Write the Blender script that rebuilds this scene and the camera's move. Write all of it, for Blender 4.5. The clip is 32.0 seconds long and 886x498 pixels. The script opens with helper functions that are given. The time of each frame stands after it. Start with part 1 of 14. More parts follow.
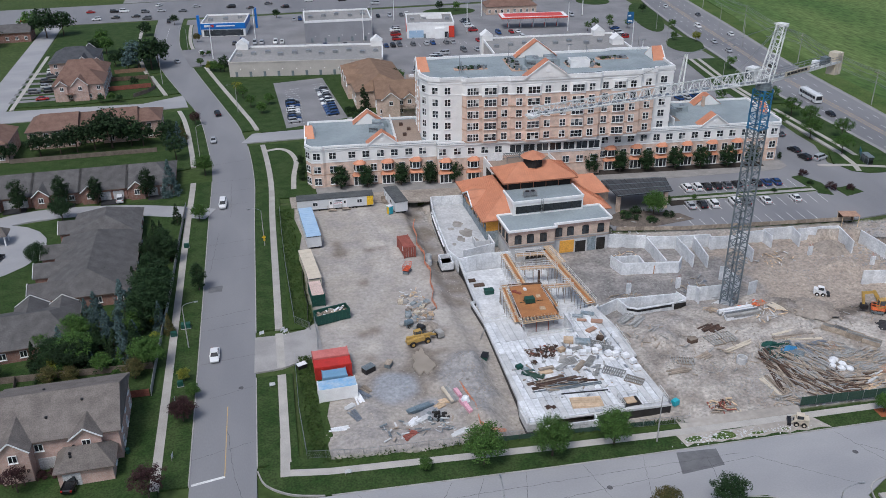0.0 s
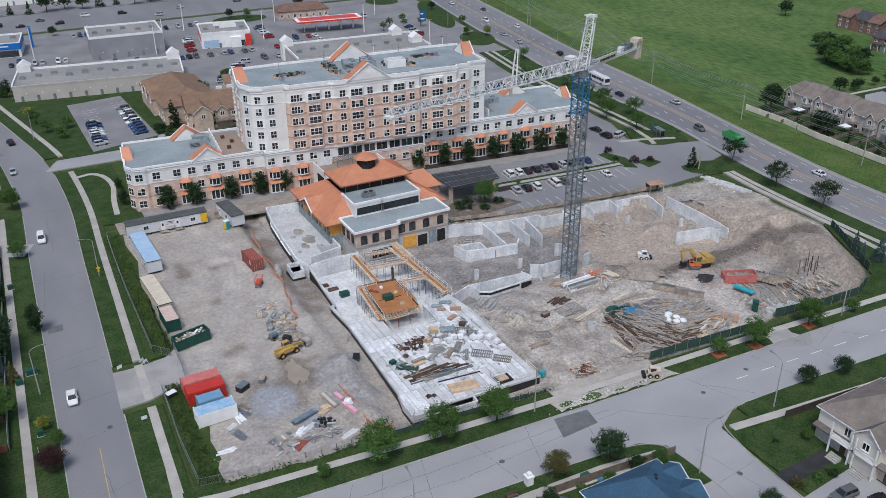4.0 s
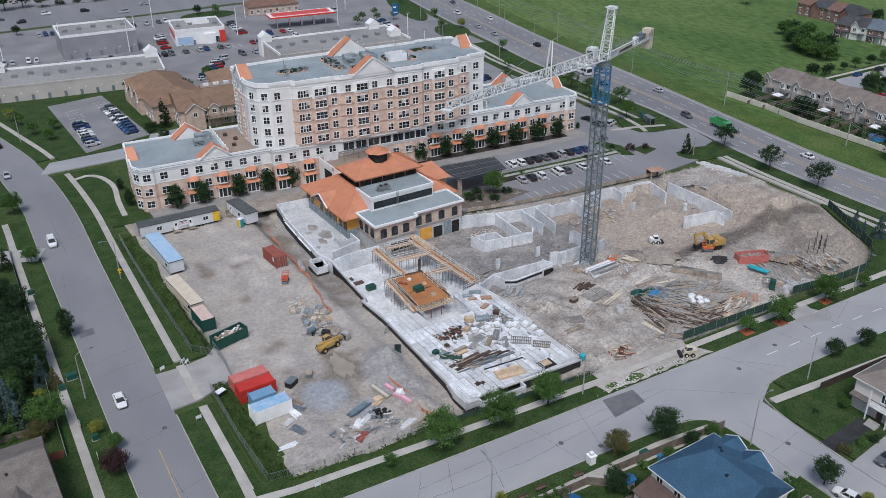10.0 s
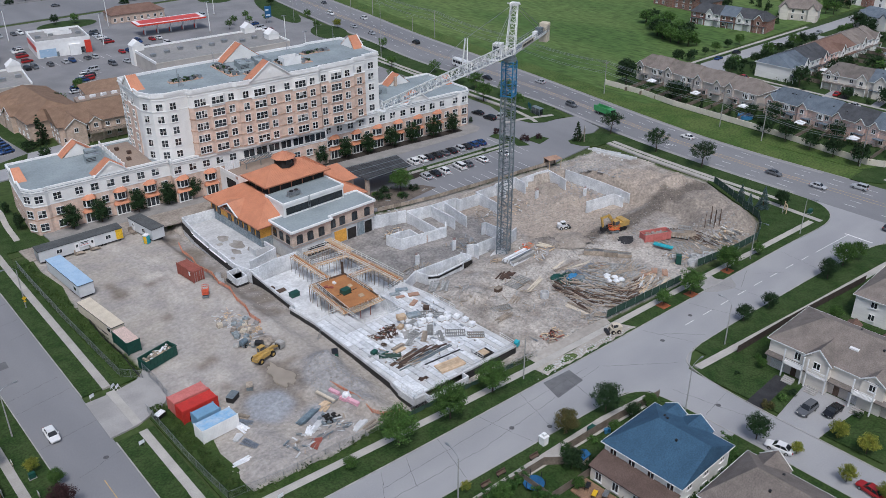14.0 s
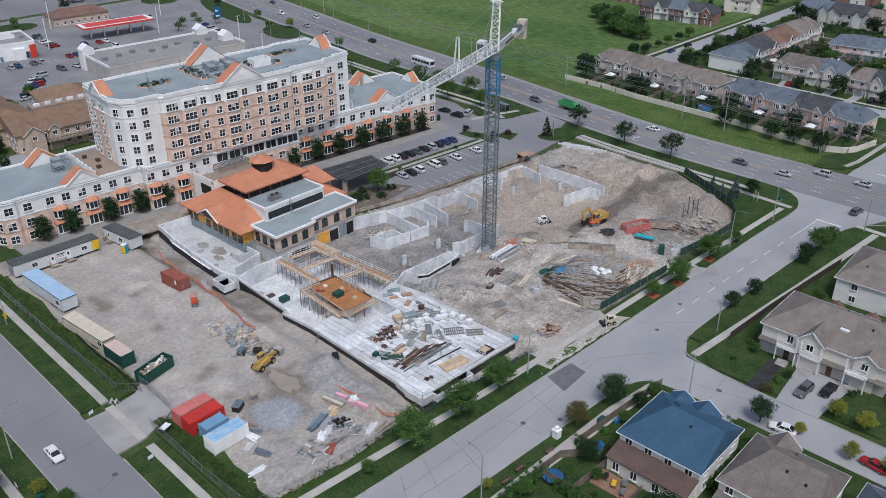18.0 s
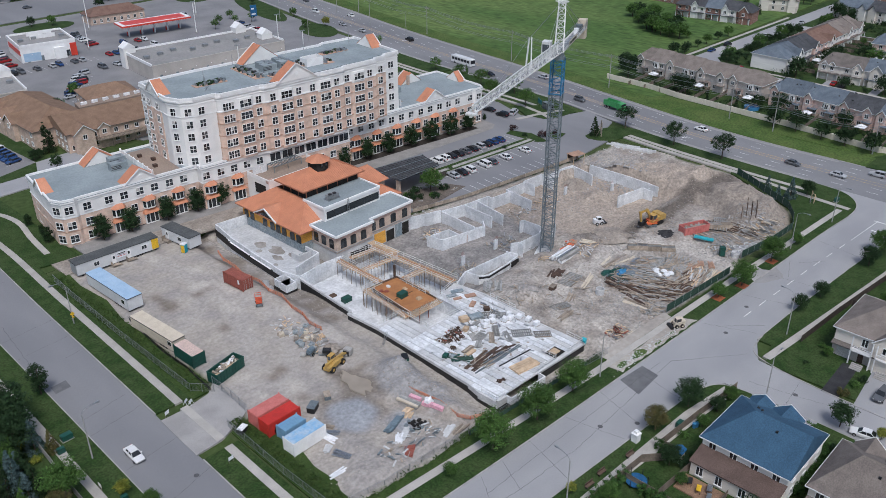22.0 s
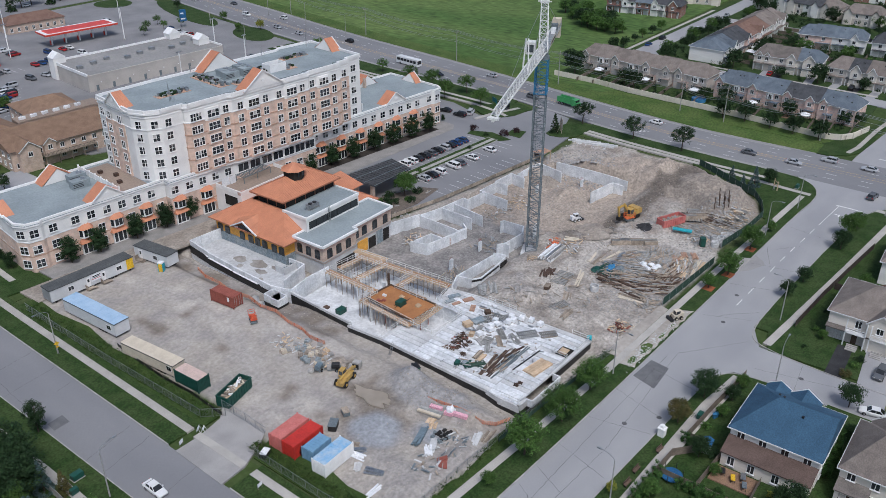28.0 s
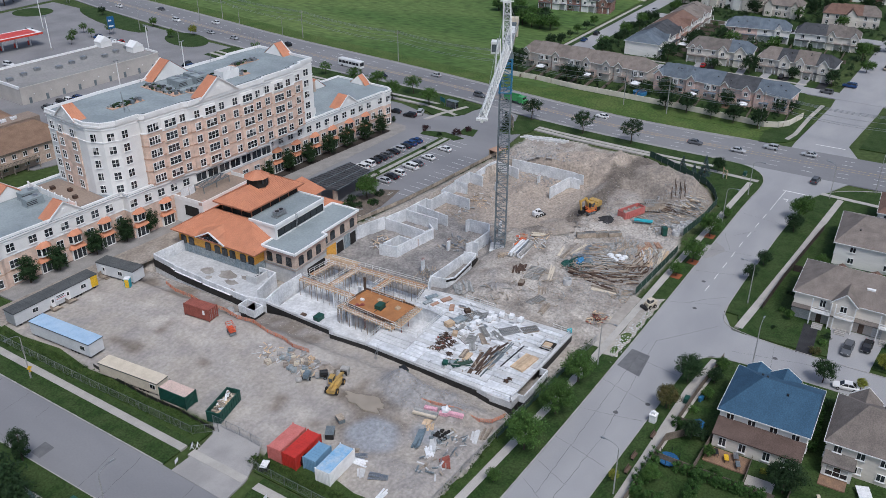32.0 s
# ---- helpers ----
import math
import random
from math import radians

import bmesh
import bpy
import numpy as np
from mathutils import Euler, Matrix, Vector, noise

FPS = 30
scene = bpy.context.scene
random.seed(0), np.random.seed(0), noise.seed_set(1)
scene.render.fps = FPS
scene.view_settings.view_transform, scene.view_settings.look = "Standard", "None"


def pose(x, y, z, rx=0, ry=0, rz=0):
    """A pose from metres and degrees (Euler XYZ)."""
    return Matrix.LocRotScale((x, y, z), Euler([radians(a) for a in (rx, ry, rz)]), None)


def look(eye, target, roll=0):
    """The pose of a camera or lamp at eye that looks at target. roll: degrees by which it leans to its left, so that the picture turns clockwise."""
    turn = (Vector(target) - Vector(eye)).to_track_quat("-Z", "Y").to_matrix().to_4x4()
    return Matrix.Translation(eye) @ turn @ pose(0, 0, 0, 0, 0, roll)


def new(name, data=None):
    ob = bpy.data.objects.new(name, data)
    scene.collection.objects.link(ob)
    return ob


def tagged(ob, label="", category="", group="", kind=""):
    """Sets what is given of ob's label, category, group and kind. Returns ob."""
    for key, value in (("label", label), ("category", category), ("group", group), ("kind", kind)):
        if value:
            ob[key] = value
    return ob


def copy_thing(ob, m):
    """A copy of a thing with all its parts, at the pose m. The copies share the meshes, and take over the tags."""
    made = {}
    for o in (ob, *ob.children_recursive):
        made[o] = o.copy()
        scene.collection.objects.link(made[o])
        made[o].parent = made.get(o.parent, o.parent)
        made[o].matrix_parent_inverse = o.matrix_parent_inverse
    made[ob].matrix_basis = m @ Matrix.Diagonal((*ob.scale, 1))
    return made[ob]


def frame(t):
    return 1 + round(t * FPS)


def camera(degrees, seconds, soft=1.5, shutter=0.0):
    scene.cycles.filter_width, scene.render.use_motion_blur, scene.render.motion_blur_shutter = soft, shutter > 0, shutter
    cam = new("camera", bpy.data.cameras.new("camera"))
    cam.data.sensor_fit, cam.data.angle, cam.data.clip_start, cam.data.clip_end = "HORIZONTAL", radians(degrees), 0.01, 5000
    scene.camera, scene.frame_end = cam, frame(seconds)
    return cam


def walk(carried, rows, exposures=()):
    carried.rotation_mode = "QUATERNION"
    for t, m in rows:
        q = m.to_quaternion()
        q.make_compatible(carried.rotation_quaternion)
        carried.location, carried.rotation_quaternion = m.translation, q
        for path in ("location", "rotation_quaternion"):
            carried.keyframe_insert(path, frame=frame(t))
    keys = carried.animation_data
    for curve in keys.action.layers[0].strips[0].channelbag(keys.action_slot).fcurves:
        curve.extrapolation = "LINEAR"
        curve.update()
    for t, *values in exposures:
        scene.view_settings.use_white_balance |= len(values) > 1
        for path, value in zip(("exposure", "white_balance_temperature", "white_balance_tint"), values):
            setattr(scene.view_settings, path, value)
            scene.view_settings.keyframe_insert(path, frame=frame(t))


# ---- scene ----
cam = camera(54.8, 32.0, 0.7)
PATH = [
    (0, (0.232, -0.088, 90.669), (0.64, 1.649, 89.766), -0.6),
    (0.5, (-0.915, -0.001, 90.914), (-0.469, 1.728, 90.012), -0.6),
    (1, (-2.334, 0.211, 91.165), (-1.82, 1.92, 90.263), -0.6),
    (1.5, (-3.719, 0.249, 91.277), (-3.11, 1.928, 90.376), -0.7),
    (2, (-5.289, 0.155, 91.423), (-4.563, 1.787, 90.522), -0.6),
    (2.5, (-6.836, 0.313, 91.599), (-6.051, 1.916, 90.697), -0.6),
    (3, (-8.362, 0.538, 91.721), (-7.576, 2.14, 90.819), -0.6),
    (3.5, (-9.931, 0.898, 91.898), (-9.143, 2.498, 90.995), -0.6),
    (4, (-11.413, 1.141, 92.071), (-10.568, 2.711, 91.166), -0.5),
    (4.5, (-13.044, 1.491, 92.194), (-12.124, 3.018, 91.288), -0.4),
    (6.5, (-18.297, 3.324, 92.522), (-17.31, 4.806, 91.611), -0.5),
    (7, (-19.729, 4.006, 92.548), (-18.747, 5.49, 91.636), -0.5),
    (7.5, (-21.156, 4.722, 92.627), (-20.178, 6.208, 91.713), -0.5),
    (8, (-22.565, 5.375, 92.714), (-21.592, 6.863, 91.798), -0.4),
    (8.5, (-24.016, 6.013, 92.714), (-23.047, 7.504, 91.798), -0.4),
    (9, (-25.415, 6.717, 92.805), (-24.451, 8.21, 91.887), -0.4),
    (9.5, (-26.817, 7.48, 92.902), (-25.858, 8.975, 91.982), -0.5),
    (10, (-28.262, 8.133, 92.989), (-27.306, 9.63, 92.068), -0.4),
    (10.5, (-29.597, 8.6, 93.128), (-28.565, 10.043, 92.206), -0.4),
    (11, (-30.957, 9.136, 93.23), (-29.84, 10.515, 92.308), -0.4),
    (11.5, (-32.312, 9.893, 93.24), (-31.189, 11.267, 92.318), -0.3),
    (12, (-33.575, 10.605, 93.35), (-32.454, 11.98, 92.427), -0.3),
    (12.5, (-34.973, 11.525, 93.472), (-33.853, 12.902, 92.549), -0.3),
    (13, (-36.476, 12.434, 93.55), (-35.329, 13.788, 92.627), -0.2),
    (13.5, (-37.638, 13.208, 93.687), (-36.455, 14.53, 92.762), -0.2),
    (15.5, (-41.47, 17.041, 93.853), (-40.247, 18.322, 92.924), -0.3),
    (16, (-42.619, 17.973, 93.969), (-41.347, 19.205, 93.039), -0.2),
    (16.5, (-43.684, 18.975, 94.151), (-42.394, 20.188, 93.22), -0.2),
    (17, (-44.687, 20.045, 94.137), (-43.391, 21.25, 93.206), -0.1),
    (17.5, (-45.699, 21.174, 94.175), (-44.401, 22.376, 93.242), -0.1),
    (18, (-46.73, 22.268, 94.27), (-45.431, 23.469, 93.337), -0.1),
    (18.5, (-47.642, 23.465, 94.356), (-46.343, 24.665, 93.422), -0.0),
    (19, (-48.567, 24.625, 94.406), (-47.271, 25.829, 93.472), -0.1),
    (19.5, (-49.402, 25.693, 94.426), (-48.111, 26.901, 93.492), -0.1),
    (20, (-50.276, 26.86, 94.426), (-48.989, 28.073, 93.491), -0.1),
    (20.5, (-51.135, 27.858, 94.504), (-49.852, 29.075, 93.569), -0.2),
    (21, (-52.02, 28.997, 94.579), (-50.742, 30.218, 93.643), -0.2),
    (21.5, (-52.961, 30.072, 94.595), (-51.686, 31.297, 93.659), -0.2),
    (22, (-53.804, 31.21, 94.628), (-52.524, 32.427, 93.69), -0.2),
    (22.5, (-54.621, 32.277, 94.705), (-53.28, 33.425, 93.766), -0.1),
    (23, (-55.612, 33.393, 94.862), (-54.215, 34.472, 93.922), -0.1),
    (23.5, (-56.56, 34.589, 94.916), (-55.145, 35.646, 93.976), 0.0),
    (24, (-57.294, 35.692, 94.791), (-55.884, 36.754, 93.852), 0.0),
    (24.5, (-58.188, 37.135, 94.81), (-56.78, 38.201, 93.871), -0.0),
    (25, (-59.077, 38.68, 94.767), (-57.671, 39.749, 93.828), 0.0),
    (25.5, (-59.945, 40.143, 94.779), (-58.542, 41.216, 93.84), -0.0),
    (27.5, (-62.829, 45.493, 94.973), (-61.412, 46.543, 94.031), 0.0),
    (28, (-63.549, 46.706, 95.083), (-62.135, 47.76, 94.14), 0.1),
    (28.5, (-64.259, 47.836, 95.23), (-62.848, 48.895, 94.286), 0.0),
    (29, (-65.03, 49.043, 95.389), (-63.623, 50.105, 94.444), 0.0),
    (29.5, (-65.753, 50.272, 95.5), (-64.35, 51.338, 94.554), 0.0),
    (30, (-66.577, 51.42, 95.551), (-65.176, 52.49, 94.605), -0.0),
    (30.5, (-67.437, 52.607, 95.615), (-66.039, 53.681, 94.669), -0.0),
    (31, (-68.352, 53.751, 95.634), (-66.957, 54.828, 94.688), -0.0),
    (31.5, (-69.227, 54.729, 95.671), (-67.784, 55.74, 94.725), 0.0),
    (32, (-70.071, 55.691, 95.762), (-68.558, 56.595, 94.817), 0.1),
]
walk(cam, [(t, look(eye, target, roll)) for t, eye, target, roll in PATH], [(0, 0.08, 5900, 8), (32, 0.08, 5900, 8)])

def smooth(a, b, v):
    v = min(1.0, max(0.0, (v - a) / (b - a)))
    return v * v * (3 - 2 * v)


# ---- light ----
world = bpy.data.worlds.new("overcast_sky")
scene.world = world
world.use_nodes = True
wn = world.node_tree.nodes
sky = wn.new("ShaderNodeTexSky")
sky.sky_type, sky.sun_disc = "NISHITA", False
sky.sun_elevation, sky.sun_rotation = radians(59), radians(217)
sky.air_density, sky.dust_density, sky.ozone_density = 1.0, 4.0, 1.0
wn["Background"].inputs["Strength"].default_value = 0.108
world.node_tree.links.new(sky.outputs["Color"], wn["Background"].inputs["Color"])
sun = new("sun", bpy.data.lights.new("sun", "SUN"))
sun.data.energy, sun.data.angle, sun.data.color = 1.75, radians(16), (1.0, 0.95, 0.9)
sun.matrix_world = look((0, 0, 200), (72, 95, 0))


# ---- materials ----
def mat(name, c1, c2=None, rough=0.8, metal=0.0, scale=0.6, fine=6.0, amount=0.25, bump=0.0, vary=0.0, stretch=None):
    """Two noises at real-world size: a broad one from c1 to c2 and a fine one that lightens and darkens."""
    m = bpy.data.materials.new(name)
    m.use_nodes = True
    nt, c2 = m.node_tree, c2 or tuple(v * 0.8 for v in c1)
    N, L = nt.nodes, nt.links
    bsdf = N["Principled BSDF"]
    bsdf.inputs["Roughness"].default_value, bsdf.inputs["Metallic"].default_value = rough, metal
    if rough >= 0.8:
        bsdf.inputs["Specular IOR Level"].default_value = 0.2
    geo = N.new("ShaderNodeNewGeometry")
    where = geo.outputs["Position"]
    if stretch:
        mp = N.new("ShaderNodeMapping")
        mp.inputs["Scale"].default_value = stretch
        L.new(where, mp.inputs["Vector"])
        where = mp.outputs["Vector"]
    broad, small = N.new("ShaderNodeTexNoise"), N.new("ShaderNodeTexNoise")
    broad.inputs["Scale"].default_value, broad.inputs["Detail"].default_value = scale, 5
    small.inputs["Scale"].default_value, small.inputs["Detail"].default_value = fine, 3
    L.new(where, broad.inputs["Vector"]), L.new(where, small.inputs["Vector"])
    ramp = N.new("ShaderNodeMapRange")
    ramp.inputs["From Min"].default_value, ramp.inputs["From Max"].default_value = 0.36, 0.64
    L.new(broad.outputs["Fac"], ramp.inputs["Value"])
    mix = N.new("ShaderNodeMix")
    mix.data_type = "RGBA"
    mix.inputs["A"].default_value, mix.inputs["B"].default_value = (*c1, 1), (*c2, 1)
    L.new(ramp.outputs["Result"], mix.inputs["Factor"])
    hsv = N.new("ShaderNodeHueSaturation")
    lo = N.new("ShaderNodeMapRange")
    lo.inputs["From Min"].default_value, lo.inputs["From Max"].default_value = 0.3, 0.7
    lo.inputs["To Min"].default_value, lo.inputs["To Max"].default_value = 1 - amount, 1 + amount
    L.new(small.outputs["Fac"], lo.inputs["Value"])
    value = lo.outputs["Result"]
    if vary:
        info, vr, mul = N.new("ShaderNodeObjectInfo"), N.new("ShaderNodeMapRange"), N.new("ShaderNodeMath")
        vr.inputs["To Min"].default_value, vr.inputs["To Max"].default_value = 1 - vary, 1 + vary
        mul.operation = "MULTIPLY"
        L.new(info.outputs["Random"], vr.inputs["Value"])
        L.new(value, mul.inputs[0]), L.new(vr.outputs["Result"], mul.inputs[1])
        value = mul.outputs["Value"]
    L.new(value, hsv.inputs["Value"]), L.new(mix.outputs["Result"], hsv.inputs["Color"])
    L.new(hsv.outputs["Color"], bsdf.inputs["Base Color"])
    if bump:
        b = N.new("ShaderNodeBump")
        b.inputs["Strength"].default_value, b.inputs["Distance"].default_value = 0.6, bump
        L.new(small.outputs["Fac"], b.inputs["Height"]), L.new(b.outputs["Normal"], bsdf.inputs["Normal"])
    return m


def leafy(name, c1, c2):
    """Leaves: each clump its own shade, from c1 to c2."""
    m = mat(name, c1, c2, rough=0.8, scale=0.9, fine=3.0, amount=0.35, vary=0.15)
    N, L = m.node_tree.nodes, m.node_tree.links
    geo, hs = N.new("ShaderNodeNewGeometry"), N.new("ShaderNodeHueSaturation")
    mr = N.new("ShaderNodeMapRange")
    mr.inputs["To Min"].default_value, mr.inputs["To Max"].default_value = 0.6, 1.45
    L.new(geo.outputs["Random Per Island"], mr.inputs["Value"])
    col = N["Principled BSDF"].inputs["Base Color"].links[0].from_socket
    L.new(col, hs.inputs["Color"]), L.new(mr.outputs["Result"], hs.inputs["Value"])
    L.new(hs.outputs["Color"], N["Principled BSDF"].inputs["Base Color"])
    return m


def bricky(name, brick1, brick2, mortar, size=0.22):
    """Courses of brick on upright walls: one map runs along x + y, the other up."""
    m = bpy.data.materials.new(name)
    m.use_nodes = True
    N, L = m.node_tree.nodes, m.node_tree.links
    geo, sep, add, com = (N.new("ShaderNode" + k) for k in ("NewGeometry", "SeparateXYZ", "Math", "CombineXYZ"))
    L.new(geo.outputs["Position"], sep.inputs[0])
    L.new(sep.outputs["X"], add.inputs[0]), L.new(sep.outputs["Y"], add.inputs[1])
    L.new(add.outputs[0], com.inputs["X"]), L.new(sep.outputs["Z"], com.inputs["Y"])
    tex, no, mix = N.new("ShaderNodeTexBrick"), N.new("ShaderNodeTexNoise"), N.new("ShaderNodeMix")
    L.new(com.outputs[0], tex.inputs["Vector"])
    for k, v in (("Color1", (*brick1, 1)), ("Color2", (*brick2, 1)), ("Mortar", (*mortar, 1)), ("Scale", 1.0),
                 ("Brick Width", size), ("Row Height", size * 0.36), ("Mortar Size", 0.011), ("Bias", -0.1)):
        tex.inputs[k].default_value = v
    no.inputs["Scale"].default_value, no.inputs["Detail"].default_value = 0.7, 6
    L.new(geo.outputs["Position"], no.inputs["Vector"])
    mr = N.new("ShaderNodeMapRange")
    mr.inputs["From Min"].default_value, mr.inputs["From Max"].default_value = 0.3, 0.7
    mr.inputs["To Min"].default_value, mr.inputs["To Max"].default_value = 0.78, 1.18
    L.new(no.outputs["Fac"], mr.inputs["Value"])
    hs = N.new("ShaderNodeHueSaturation")
    L.new(tex.outputs["Color"], hs.inputs["Color"]), L.new(mr.outputs["Result"], hs.inputs["Value"])
    L.new(hs.outputs["Color"], N["Principled BSDF"].inputs["Base Color"])
    N["Principled BSDF"].inputs["Roughness"].default_value = 0.9
    return m


def glassy(name, c, rough=0.08):
    m = mat(name, c, tuple(v * 1.8 for v in c), rough=rough, scale=0.35, fine=1.2, amount=0.4, vary=0.5)
    m.node_tree.nodes["Principled BSDF"].inputs["Specular IOR Level"].default_value = 0.7
    return m


